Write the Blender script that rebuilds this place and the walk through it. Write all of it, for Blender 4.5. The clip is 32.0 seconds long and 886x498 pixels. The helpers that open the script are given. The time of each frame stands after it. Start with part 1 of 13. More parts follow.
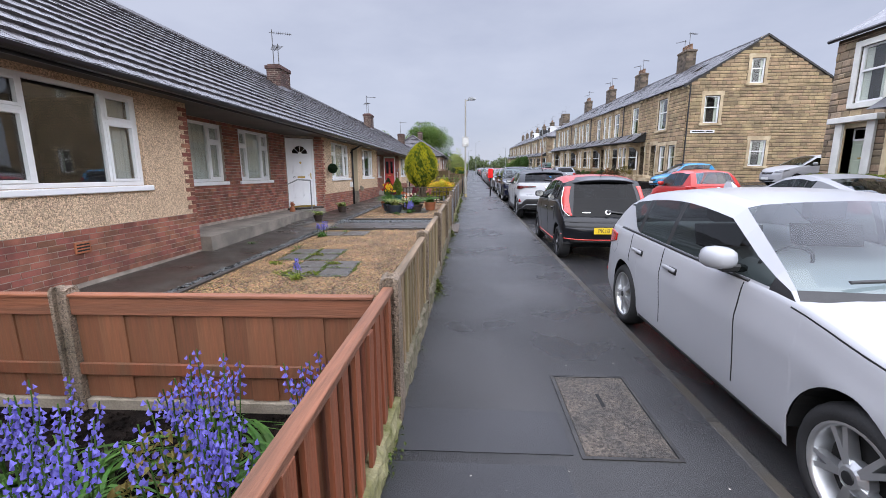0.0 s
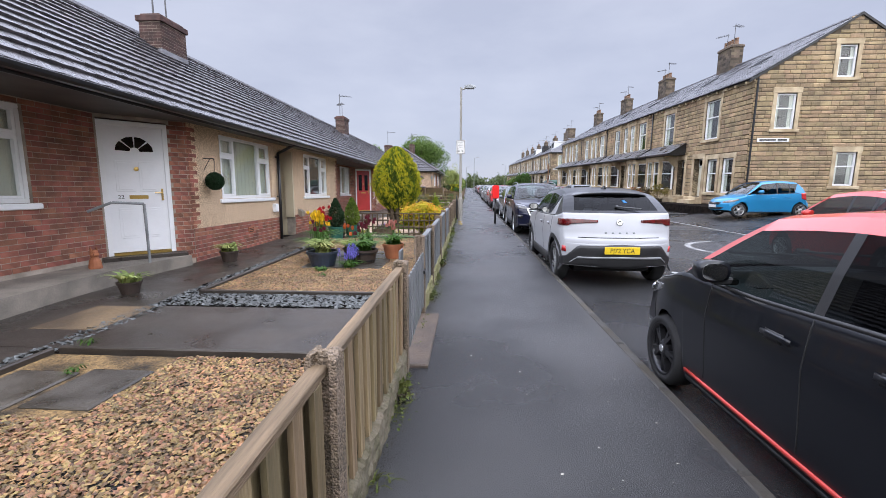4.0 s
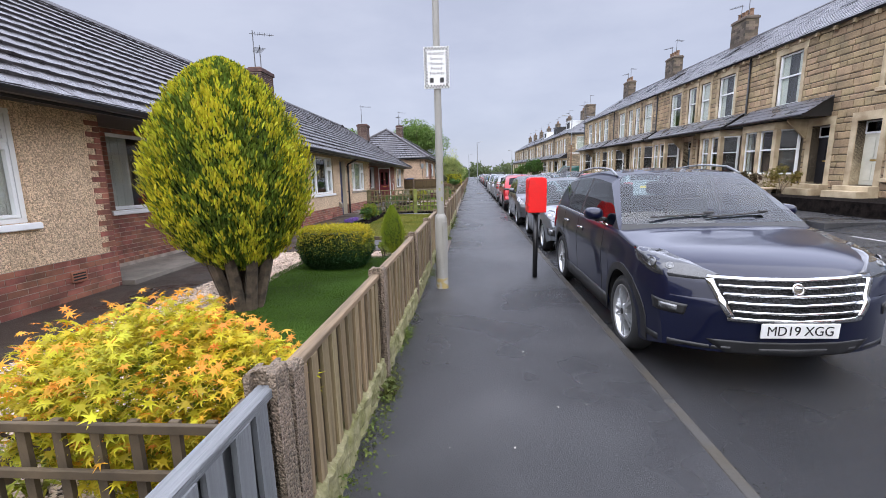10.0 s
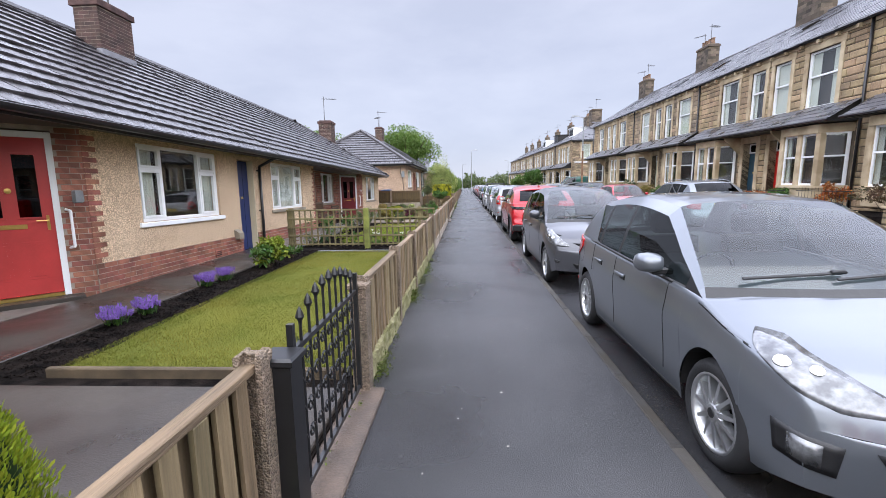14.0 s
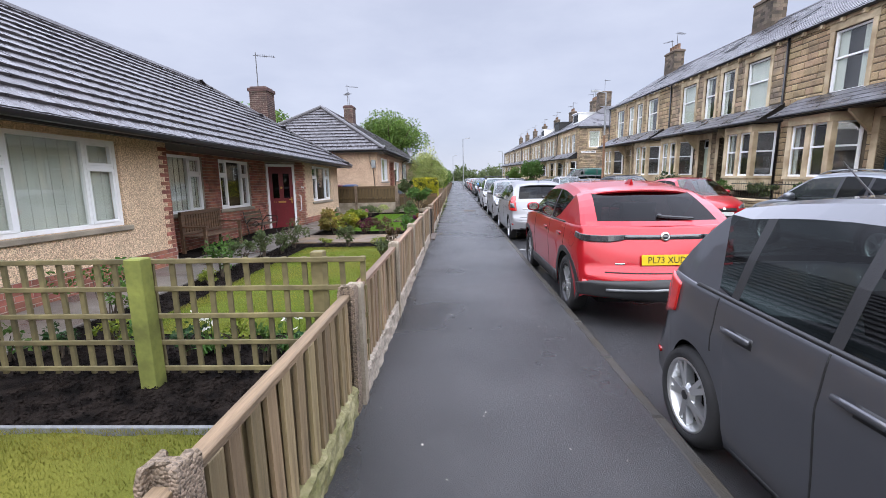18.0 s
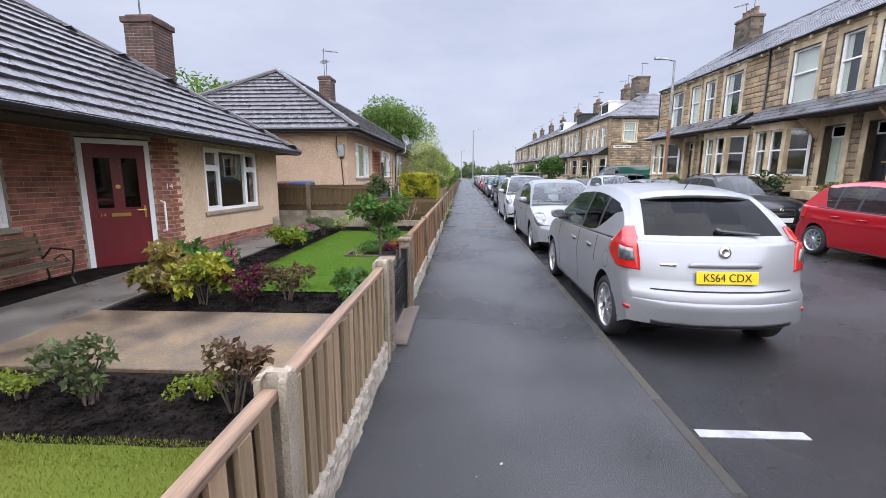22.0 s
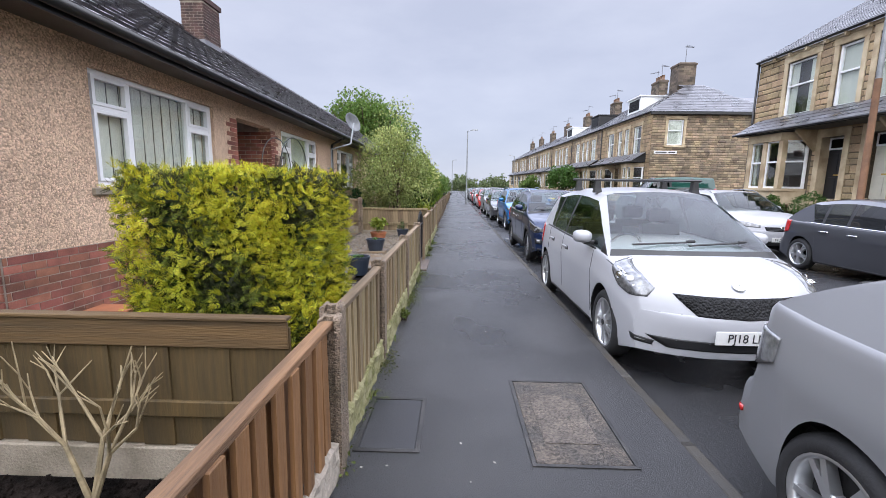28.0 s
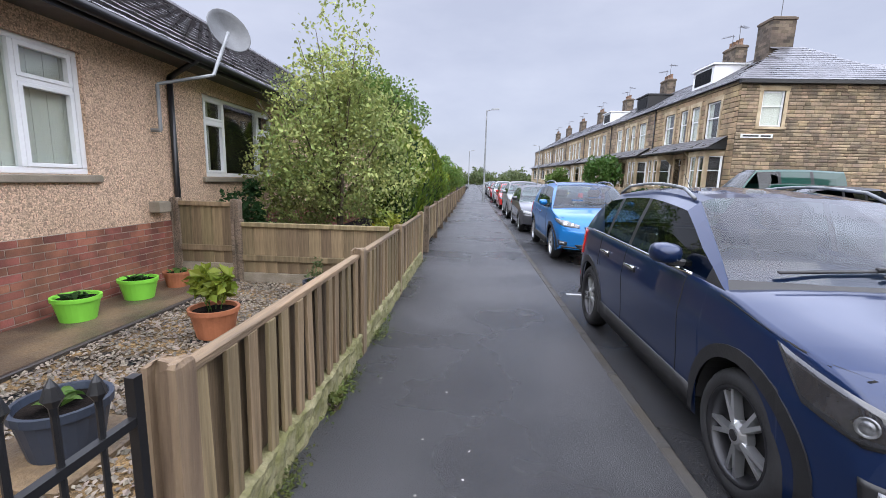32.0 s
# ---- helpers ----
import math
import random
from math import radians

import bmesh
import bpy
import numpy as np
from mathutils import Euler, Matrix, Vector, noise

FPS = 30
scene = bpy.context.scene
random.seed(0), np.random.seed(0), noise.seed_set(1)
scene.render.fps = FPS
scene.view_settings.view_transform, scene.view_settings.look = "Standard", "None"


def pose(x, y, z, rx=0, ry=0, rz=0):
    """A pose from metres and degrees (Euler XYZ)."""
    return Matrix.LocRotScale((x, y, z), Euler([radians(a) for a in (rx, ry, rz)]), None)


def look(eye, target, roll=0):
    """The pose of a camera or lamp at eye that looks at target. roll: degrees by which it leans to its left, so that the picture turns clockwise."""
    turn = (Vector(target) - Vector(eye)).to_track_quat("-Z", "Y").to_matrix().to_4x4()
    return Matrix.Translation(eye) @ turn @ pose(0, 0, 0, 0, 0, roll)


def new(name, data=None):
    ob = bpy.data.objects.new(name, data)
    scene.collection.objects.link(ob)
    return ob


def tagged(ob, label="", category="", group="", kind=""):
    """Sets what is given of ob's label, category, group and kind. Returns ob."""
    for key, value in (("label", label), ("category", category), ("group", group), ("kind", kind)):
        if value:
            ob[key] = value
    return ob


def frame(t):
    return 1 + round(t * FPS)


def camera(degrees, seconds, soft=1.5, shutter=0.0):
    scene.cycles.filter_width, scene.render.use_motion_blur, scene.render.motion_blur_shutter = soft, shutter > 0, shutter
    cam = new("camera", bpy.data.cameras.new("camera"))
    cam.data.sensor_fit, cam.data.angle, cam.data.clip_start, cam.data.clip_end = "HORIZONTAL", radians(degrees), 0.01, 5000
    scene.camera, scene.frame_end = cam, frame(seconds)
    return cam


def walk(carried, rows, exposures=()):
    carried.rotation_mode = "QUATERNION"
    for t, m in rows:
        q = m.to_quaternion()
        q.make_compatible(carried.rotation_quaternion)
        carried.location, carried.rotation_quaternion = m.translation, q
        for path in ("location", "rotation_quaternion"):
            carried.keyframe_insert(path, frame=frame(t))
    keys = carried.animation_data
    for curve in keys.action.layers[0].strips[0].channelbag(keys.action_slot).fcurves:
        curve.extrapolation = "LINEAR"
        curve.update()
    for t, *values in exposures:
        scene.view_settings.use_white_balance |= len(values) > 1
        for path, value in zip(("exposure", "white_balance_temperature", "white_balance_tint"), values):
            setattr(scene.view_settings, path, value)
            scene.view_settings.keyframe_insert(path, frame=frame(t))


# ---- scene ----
cam = camera(92.8, 32.0, 0.7)
METRES, EYE, TILT, LEAN, TURN = 56.0, 1.52, -0.44, 0.0, 3.6
ROWS = [
    (0.0, 0.0, 0.0, 0.0, -0.1, -10.4, 0.55),
    (0.5, 0.0014, 0.0154, 0.0002, -0.13, -10.43, 0.67),
    (1.0, 0.0021, 0.0307, 0.0003, -0.07, -10.16, 0.71),
    (1.5, 0.0041, 0.0459, 0.0004, -0.01, -9.47, 0.69),
    (2.0, 0.0045, 0.0608, 0.0002, 0.21, -8.45, -0.66),
    (2.5, 0.0054, 0.0755, 0.0, 0.21, -7.35, -0.6),
    (3.0, 0.0055, 0.0905, -0.0, -0.06, -7.36, 0.07),
    (3.5, 0.007, 0.1053, -0.0001, -0.47, -7.5, 0.08),
    (5.5, 0.0128, 0.1662, 0.0017, 0.31, -10.32, -0.59),
    (6.0, 0.0148, 0.1816, 0.0021, 0.36, -10.25, 0.29),
    (6.5, 0.0152, 0.1971, 0.0022, 0.47, -10.14, 0.4),
    (7.0, 0.017, 0.2122, 0.0025, 0.61, -8.94, 1.14),
    (7.5, 0.0176, 0.2276, 0.002, 0.8, -7.3, -0.38),
    (8.0, 0.0194, 0.2431, 0.0018, 0.76, -7.84, -0.59),
    (8.5, 0.0201, 0.2585, 0.0017, 0.55, -8.2, -0.42),
    (9.0, 0.0212, 0.2738, 0.0019, 0.22, -9.22, -0.1),
    (9.5, 0.022, 0.289, 0.0024, 0.02, -9.38, 1.0),
    (10.0, 0.0229, 0.3043, 0.0027, 0.1, -9.51, 1.4),
    (10.5, 0.0245, 0.3192, 0.0033, 0.02, -8.92, 0.96),
    (11.0, 0.0259, 0.3344, 0.0033, -0.16, -8.67, 0.81),
    (11.5, 0.0282, 0.3494, 0.0032, -0.26, -8.58, 0.57),
    (12.0, 0.0288, 0.3646, 0.0033, -0.34, -8.6, 0.75),
    (12.5, 0.0301, 0.3791, 0.0038, -0.52, -8.33, 1.18),
    (13.0, 0.0307, 0.3951, 0.003, -0.65, -8.11, 1.05),
    (13.5, 0.0321, 0.4103, 0.0029, -0.54, -7.88, 1.13),
    (15.5, 0.0351, 0.4736, 0.0034, -1.59, -9.09, 0.59),
    (16.0, 0.0349, 0.4891, 0.0041, -2.03, -8.94, 0.9),
    (16.5, 0.0349, 0.5047, 0.0044, -2.67, -8.74, 2.14),
    (17.0, 0.0361, 0.5203, 0.0046, -2.52, -8.45, 1.55),
    (17.5, 0.0373, 0.5362, 0.0043, -2.35, -9.01, 1.08),
    (18.0, 0.0398, 0.5518, 0.0046, -1.94, -9.04, 1.06),
    (18.5, 0.0405, 0.5674, 0.0045, -1.48, -9.59, 0.09),
    (19.0, 0.0423, 0.5829, 0.0046, -1.25, -9.88, 0.99),
    (19.5, 0.0423, 0.5988, 0.0047, -0.98, -10.47, 1.84),
    (20.0, 0.0433, 0.6146, 0.0045, -0.63, -10.05, 1.65),
    (20.5, 0.044, 0.6304, 0.0045, -0.23, -9.93, 1.02),
    (21.0, 0.0457, 0.6465, 0.0044, -0.44, -9.93, 0.65),
    (21.5, 0.0466, 0.6624, 0.005, -0.64, -9.61, 0.21),
    (22.0, 0.0469, 0.6781, 0.0053, -0.89, -9.47, -0.02),
    (22.5, 0.0477, 0.694, 0.0058, -1.21, -9.3, -0.17),
    (23.0, 0.0481, 0.7098, 0.0059, -1.56, -9.04, -0.48),
    (23.5, 0.0497, 0.7252, 0.0063, -1.88, -8.67, -0.54),
    (24.0, 0.0507, 0.7412, 0.0062, -2.0, -9.03, -0.44),
    (24.5, 0.0526, 0.7569, 0.0064, -2.09, -8.99, 0.26),
    (25.0, 0.0527, 0.7728, 0.0064, -2.14, -8.86, -1.05),
    (25.5, 0.0544, 0.7881, 0.0065, -2.33, -8.44, 0.1),
    (27.5, 0.0562, 0.8492, 0.0054, -2.22, -8.12, -0.9),
    (28.0, 0.0582, 0.8653, 0.006, -2.11, -7.83, -0.75),
    (28.5, 0.0601, 0.8819, 0.0065, -2.29, -9.24, -0.72),
    (29.0, 0.0626, 0.8977, 0.0068, -2.09, -9.16, -0.07),
    (29.5, 0.0641, 0.9137, 0.0067, -1.59, -9.63, -0.18),
    (30.0, 0.0666, 0.9297, 0.007, -0.57, -9.62, -0.69),
    (30.5, 0.0674, 0.9463, 0.0069, 0.06, -9.6, -1.39),
    (31.0, 0.0693, 0.9628, 0.007, 0.21, -9.32, -1.18),
    (31.5, 0.0694, 0.9793, 0.0066, 0.27, -8.95, -1.49),
    (32.0, 0.0715, 0.9963, 0.0068, 0.34, -8.77, -1.47),
]
walk(cam, [(t, pose(0, 0, EYE, TILT, LEAN, TURN) @ pose(METRES * x, METRES * y, METRES * z, 90 + pitch, roll, yaw)) for t, x, y, z, yaw, pitch, roll in ROWS],
     [(0.0, 1.16), (1.5, 1.14), (3.0, 1.18), (6.0, 1.28), (7.5, 1.24), (9.5, 1.20), (12.0, 1.45), (18.0, 1.38), (22.0, 1.36), (28.0, 1.33), (32.0, 1.32)])

# ---- world, sun ----
def make_world():
    w = bpy.data.worlds.new("overcast_sky")
    scene.world = w
    w.use_nodes = True
    nt = w.node_tree
    nt.nodes.clear()
    out = nt.nodes.new("ShaderNodeOutputWorld")
    bg = nt.nodes.new("ShaderNodeBackground")
    sky = nt.nodes.new("ShaderNodeTexSky")
    sky.sky_type, sky.sun_disc = "NISHITA", False
    sky.sun_elevation, sky.sun_rotation = radians(52), radians(200)
    tc = nt.nodes.new("ShaderNodeTexCoord")
    sep = nt.nodes.new("ShaderNodeSeparateXYZ")
    nt.links.new(tc.outputs["Generated"], sep.inputs[0])
    # cloud deck brightens towards the zenith
    grad = nt.nodes.new("ShaderNodeMapRange")
    grad.inputs["From Min"].default_value, grad.inputs["From Max"].default_value = 0.39, 0.50
    grad.inputs["To Min"].default_value, grad.inputs["To Max"].default_value = 0.268, 1.22
    nt.links.new(sep.outputs["Z"], grad.inputs["Value"])
    mp = nt.nodes.new("ShaderNodeMapping")
    mp.inputs["Scale"].default_value = (1.6, 1.6, 4.5)
    nt.links.new(tc.outputs["Generated"], mp.inputs["Vector"])
    nz = nt.nodes.new("ShaderNodeTexNoise")
    nz.inputs["Scale"].default_value, nz.inputs["Detail"].default_value, nz.inputs["Roughness"].default_value = 1.7, 6.0, 0.55
    nt.links.new(mp.outputs[0], nz.inputs["Vector"])
    cr = nt.nodes.new("ShaderNodeValToRGB")
    cr.color_ramp.elements[0].position, cr.color_ramp.elements[0].color = 0.36, (0.85, 0.91, 1.16, 1)
    cr.color_ramp.elements[1].position, cr.color_ramp.elements[1].color = 0.66, (1.01, 1.065, 1.31, 1)
    nt.links.new(nz.outputs["Fac"], cr.inputs["Fac"])
    mul = nt.nodes.new("ShaderNodeVectorMath")
    mul.operation = "SCALE"
    nt.links.new(cr.outputs["Color"], mul.inputs[0])
    nt.links.new(grad.outputs[0], mul.inputs["Scale"])
    sk = nt.nodes.new("ShaderNodeVectorMath")
    sk.operation = "SCALE"
    sk.inputs["Scale"].default_value = 0.10
    nt.links.new(sky.outputs["Color"], sk.inputs[0])
    mix = nt.nodes.new("ShaderNodeMix")
    mix.data_type = "RGBA"
    mix.inputs["Factor"].default_value = 0.93
    nt.links.new(sk.outputs[0], mix.inputs["A"])
    nt.links.new(mul.outputs[0], mix.inputs["B"])
    nt.links.new(mix.outputs["Result"], bg.inputs["Color"])
    bg.inputs["Strength"].default_value = 1.0
    nt.links.new(bg.outputs[0], out.inputs["Surface"])


make_world()
scene.view_settings.exposure = 0.82
sun = new("sun", bpy.data.lights.new("sun", "SUN"))
sun.data.energy, sun.data.angle, sun.data.color = 1.9, radians(130), (1.0, 0.985, 0.95)
sun.matrix_world = look((0, 0, 0), (-0.08, 0.80, -0.60))


# ---- materials ----
MATS = {}


def mat(name, col, rough=0.6, var=0.15, scale=3.0, fine=40.0, bump=0.0, bscale=None, metal=0.0, spec=0.5, col2=None,
        island=0.0, objvar=0.0, coat=0.0, voronoi=False, blotch=0.5, rvar=0.0, stretch=None, trans=0.0, hue=0.0):
    """A procedural surface: two scales of tone, fine relief, and per-piece change."""
    m = bpy.data.materials.new(name)
    m.use_nodes = True
    nt = m.node_tree
    n = nt.nodes
    bs = n["Principled BSDF"]
    bs.inputs["Roughness"].default_value = rough
    bs.inputs["Metallic"].default_value = metal
    bs.inputs["Specular IOR Level"].default_value = spec
    if coat:
        bs.inputs["Coat Weight"].default_value = coat
        bs.inputs["Coat Roughness"].default_value = 0.04
    tc = n.new("ShaderNodeTexCoord")
    vec = tc.outputs["Object"]
    if stretch:
        mp = n.new("ShaderNodeMapping")
        mp.inputs["Scale"].default_value = stretch
        nt.links.new(vec, mp.inputs["Vector"])
        vec = mp.outputs[0]
    a = n.new("ShaderNodeTexNoise")
    a.inputs["Scale"].default_value, a.inputs["Detail"].default_value = scale, 4.0
    nt.links.new(vec, a.inputs["Vector"])
    if voronoi:
        b = n.new("ShaderNodeTexVoronoi")
        b.inputs["Scale"].default_value = fine
        bf = b.outputs["Color"]
    else:
        b = n.new("ShaderNodeTexNoise")
        b.inputs["Scale"].default_value, b.inputs["Detail"].default_value = fine, 3.0
        bf = b.outputs["Fac"]
    nt.links.new(vec, b.inputs["Vector"])
    c2 = col2 or tuple(max(0, c * (1 - 2.2 * var)) for c in col)
    mixa = n.new("ShaderNodeMix")
    mixa.data_type = "RGBA"
    ramp = n.new("ShaderNodeMapRange")
    ramp.inputs["From Min"].default_value, ramp.inputs["From Max"].default_value = 0.5 - 0.25 * blotch - 0.02, 0.5 + 0.25 * blotch + 0.02
    nt.links.new(a.outputs["Fac"], ramp.inputs["Value"])
    nt.links.new(ramp.outputs[0], mixa.inputs["Factor"])
    mixa.inputs["A"].default_value, mixa.inputs["B"].default_value = (*c2, 1), (*col, 1)
    hsv = n.new("ShaderNodeHueSaturation")
    nt.links.new(mixa.outputs["Result"], hsv.inputs["Color"])
    val = n.new("ShaderNodeMath")
    val.operation = "MULTIPLY_ADD"
    val.inputs[1].default_value, val.inputs[2].default_value = 2 * var, 1 - var
    if voronoi:
        sp = n.new("ShaderNodeSeparateColor")
        nt.links.new(bf, sp.inputs[0])
        nt.links.new(sp.outputs[0], val.inputs[0])
    else:
        nt.links.new(bf, val.inputs[0])
    vout = val.outputs[0]
    if island or objvar:
        if island:
            g = n.new("ShaderNodeNewGeometry")
            src, k = g.outputs["Random Per Island"], island
        else:
            g = n.new("ShaderNodeObjectInfo")
            src, k = g.outputs["Random"], objvar
        m2 = n.new("ShaderNodeMath")
        m2.operation = "MULTIPLY_ADD"
        m2.inputs[1].default_value, m2.inputs[2].default_value = 2 * k, 1 - k
        nt.links.new(src, m2.inputs[0])
        m3 = n.new("ShaderNodeMath")
        m3.operation = "MULTIPLY"
        nt.links.new(m2.outputs[0], m3.inputs[0])
        nt.links.new(vout, m3.inputs[1])
        vout = m3.outputs[0]
        if hue:
            wn = n.new("ShaderNodeTexWhiteNoise")
            wn.noise_dimensions = "1D"
            nt.links.new(src, wn.inputs["W"])
            m4 = n.new("ShaderNodeMath")
            m4.operation = "MULTIPLY_ADD"
            m4.inputs[1].default_value, m4.inputs[2].default_value = 2 * hue, 0.5 - hue
            nt.links.new(wn.outputs["Value"], m4.inputs[0])
            nt.links.new(m4.outputs[0], hsv.inputs["Hue"])
    nt.links.new(vout, hsv.inputs["Value"])
    nt.links.new(hsv.outputs[0], bs.inputs["Base Color"])
    if rvar:
        rr = n.new("ShaderNodeMapRange")
        rr.inputs["From Min"].default_value, rr.inputs["From Max"].default_value = 0.35, 0.65
        rr.inputs["To Min"].default_value, rr.inputs["To Max"].default_value = max(0.02, rough - rvar), min(1, rough + rvar)
        nt.links.new(a.outputs["Fac"], rr.inputs["Value"])
        nt.links.new(rr.outputs[0], bs.inputs["Roughness"])
    if bump:
        bp = n.new("ShaderNodeBump")
        bp.inputs["Strength"].default_value = min(1.0, bump)
        bp.inputs["Distance"].default_value = 0.01
        if voronoi:
            v2 = n.new("ShaderNodeTexVoronoi")
            v2.inputs["Scale"].default_value = bscale or fine
            nt.links.new(vec, v2.inputs["Vector"])
            bp.invert = True
            nt.links.new(v2.outputs["Distance"], bp.inputs["Height"])
        else:
            v2 = n.new("ShaderNodeTexNoise")
            v2.inputs["Scale"].default_value, v2.inputs["Detail"].default_value = bscale or fine, 5.0
            nt.links.new(vec, v2.inputs["Vector"])
            nt.links.new(v2.outputs["Fac"], bp.inputs["Height"])
        nt.links.new(bp.outputs[0], bs.inputs["Normal"])
    if trans:
        tl = n.new("ShaderNodeBsdfTranslucent")
        nt.links.new(hsv.outputs[0], tl.inputs["Color"])
        ms = n.new("ShaderNodeMixShader")
        ms.inputs[0].default_value = trans
        nt.links.new(bs.outputs[0], ms.inputs[1])
        nt.links.new(tl.outputs[0], ms.inputs[2])
        nt.links.new(ms.outputs[0], n["Material Output"].inputs["Surface"])
    MATS[name] = m
    return m


def glass(name, tint, rough=0.02, gloss=1.0, base=0.06):
    """Thin pane: tinted see-through body under a clear reflecting face."""
    m = bpy.data.materials.new(name)
    m.use_nodes = True
    nt = m.node_tree
    n = nt.nodes
    n.remove(n["Principled BSDF"])
    t = n.new("ShaderNodeBsdfTransparent")
    t.inputs[0].default_value = (*tint, 1)
    g = n.new("ShaderNodeBsdfGlossy")
    g.inputs["Roughness"].default_value = rough
    g.inputs["Color"].default_value = (gloss, gloss, gloss, 1)
    # Schlick's law on the angle of view, alike on both faces
    lw = n.new("ShaderNodeLayerWeight")
    lw.inputs[0].default_value = 0.5
    pw = n.new("ShaderNodeMath")
    pw.operation = "POWER"
    pw.inputs[1].default_value = 5.0
    nt.links.new(lw.outputs["Facing"], pw.inputs[0])
    f = n.new("ShaderNodeMath")
    f.operation = "MULTIPLY_ADD"
    f.inputs[1].default_value, f.inputs[2].default_value = 0.90, base
    nt.links.new(pw.outputs[0], f.inputs[0])
    x = n.new("ShaderNodeMixShader")
    nt.links.new(f.outputs[0], x.inputs[0])
    nt.links.new(t.outputs[0], x.inputs[1])
    nt.links.new(g.outputs[0], x.inputs[2])
    nt.links.new(x.outputs[0], n["Material Output"].inputs["Surface"])
    MATS[name] = m
    return m


PAVING = mat("wet_asphalt_footway", (0.047, 0.046, 0.047), 0.35, 0.75, 0.55, 120, 0.8, 210, spec=0.52, rvar=0.16, col2=(0.017, 0.017, 0.018))
PATCHM = mat("asphalt_patch", (0.034, 0.034, 0.037), 0.42, 0.2, 1.2, 160, 0.45, 240, rvar=0.12)
ROAD = mat("wet_asphalt_road", (0.030, 0.030, 0.032), 0.30, 0.60, 0.4, 190, 0.8, 260, spec=0.42, rvar=0.17, col2=(0.011, 0.011, 0.012))
KERB = mat("kerb_concrete", (0.050, 0.043, 0.033), 0.66, 0.3, 3.0, 60, 0.5, 90, spec=0.28, objvar=0.22, rvar=0.15, col2=(0.045, 0.043, 0.040))
CONC = mat("concrete", (0.235, 0.205, 0.170), 0.75, 0.25, 2.5, 60, 0.4, 90, col2=(0.13, 0.115, 0.095))
CONCW = mat("wet_concrete_path", (0.15, 0.135, 0.115), 0.42, 0.2, 1.6, 60, 0.3, 90, rvar=0.2, col2=(0.07, 0.062, 0.055))
CONCD = mat("dark_wet_path", (0.050, 0.041, 0.033), 0.42, 0.3, 1.6, 60, 0.3, 90, rvar=0.18, col2=(0.030, 0.025, 0.021), spec=0.35)
PATHTAN = mat("tan_concrete", (0.165, 0.112, 0.060), 0.58, 0.5, 2.2, 34, 0.7, 60, rvar=0.2, col2=(0.064, 0.048, 0.034))
AGG = mat("aggregate_post", (0.225, 0.165, 0.120), 0.85, 0.42, 3, 105, 0.9, 105, voronoi=True, col2=(0.135, 0.105, 0.072))
ROUGHCAST = mat("roughcast", (0.60, 0.445, 0.30), 0.9, 0.50, 1.2, 72, 1.0, 72, voronoi=True, col2=(0.47, 0.34, 0.225), blotch=0.9)
ROUGHCAST2 = mat("roughcast_pinkish", (0.56, 0.40, 0.28), 0.9, 0.50, 1.1, 70, 1.0, 70, voronoi=True, col2=(0.44, 0.31, 0.215), blotch=0.9)
BRICK = mat("red_brick", (0.285, 0.105, 0.068), 0.8, 0.22, 5, 70, 0.5, 90, objvar=0.28, hue=0.012)
BRICKI = mat("red_brick_joined", (0.285, 0.105, 0.068), 0.8, 0.22, 5, 70, 0.5, 90, island=0.28, hue=0.012)
MORTAR = mat("mortar", (0.40, 0.34, 0.28), 0.9, 0.2, 4, 80, 0.4, 100)
TILE = mat("concrete_roof_tile", (0.064, 0.059, 0.063), 0.36, 0.22, 2.2, 60, 0.4, 90, objvar=0.22, rvar=0.14, col2=(0.046, 0.042, 0.045))
TILEI = mat("concrete_roof_tile_joined", (0.064, 0.059, 0.063), 0.36, 0.22, 2.2, 60, 0.4, 90, island=0.22, rvar=0.14, col2=(0.046, 0.042, 0.045))
BLACKP = mat("black_plastic", (0.012, 0.012, 0.014), 0.32, 0.15, 4, 40)
SOFFIT = mat("grey_brown_soffit", (0.085, 0.07, 0.062), 0.6, 0.15, 2, 30)
UPVC = mat("white_upvc", (0.80, 0.81, 0.82), 0.28, 0.04, 1.5, 30, spec=0.5)
SILLST = mat("stone_sill", (0.28, 0.24, 0.18), 0.75, 0.15, 3, 60, 0.3)
BEIGE = mat("beige_render", (0.55, 0.47, 0.33), 0.85, 0.08, 1.2, 50, 0.2)
GLASSW = glass("window_glass", (0.93, 0.95, 0.945), 0.015)
GLASSC = glass("car_glass", (0.60, 0.69, 0.67), 0.02, 1.0, 0.065)
# deep tint also paints in the darkness of the cabins
GLASSS = glass("car_side_glass", (0.15, 0.175, 0.17), 0.02, 0.85, 0.05)
GLASSD = glass("privacy_glass", (0.05, 0.055, 0.06), 0.02, 0.45, 0.04)
# unlit room depth, painted as one dark colour
DARKROOM = mat("painted_room_shade", (0.07, 0.06, 0.055), 0.9, 0.2, 1.0, 10)
CURTAIN = mat("curtain", (0.52, 0.50, 0.45), 0.9, 0.1, 1.0, 20, 0.3, 12, stretch=(1, 1, 0.05))
BLIND = mat("vertical_blind", (0.66, 0.66, 0.58), 0.85, 0.06, 1.0, 20, island=0.08)
NET = mat("pale_curtain", (0.56, 0.57, 0.50), 0.9, 0.06, 1.6, 20, island=0.03, stretch=(2, 2, 0.15))
SANDSTI = mat("sandstone_joined", (0.38, 0.275, 0.155), 0.88, 0.34, 1.6, 16, 0.8, 30, island=0.20, hue=0.012, col2=(0.21, 0.155, 0.095), blotch=0.7)
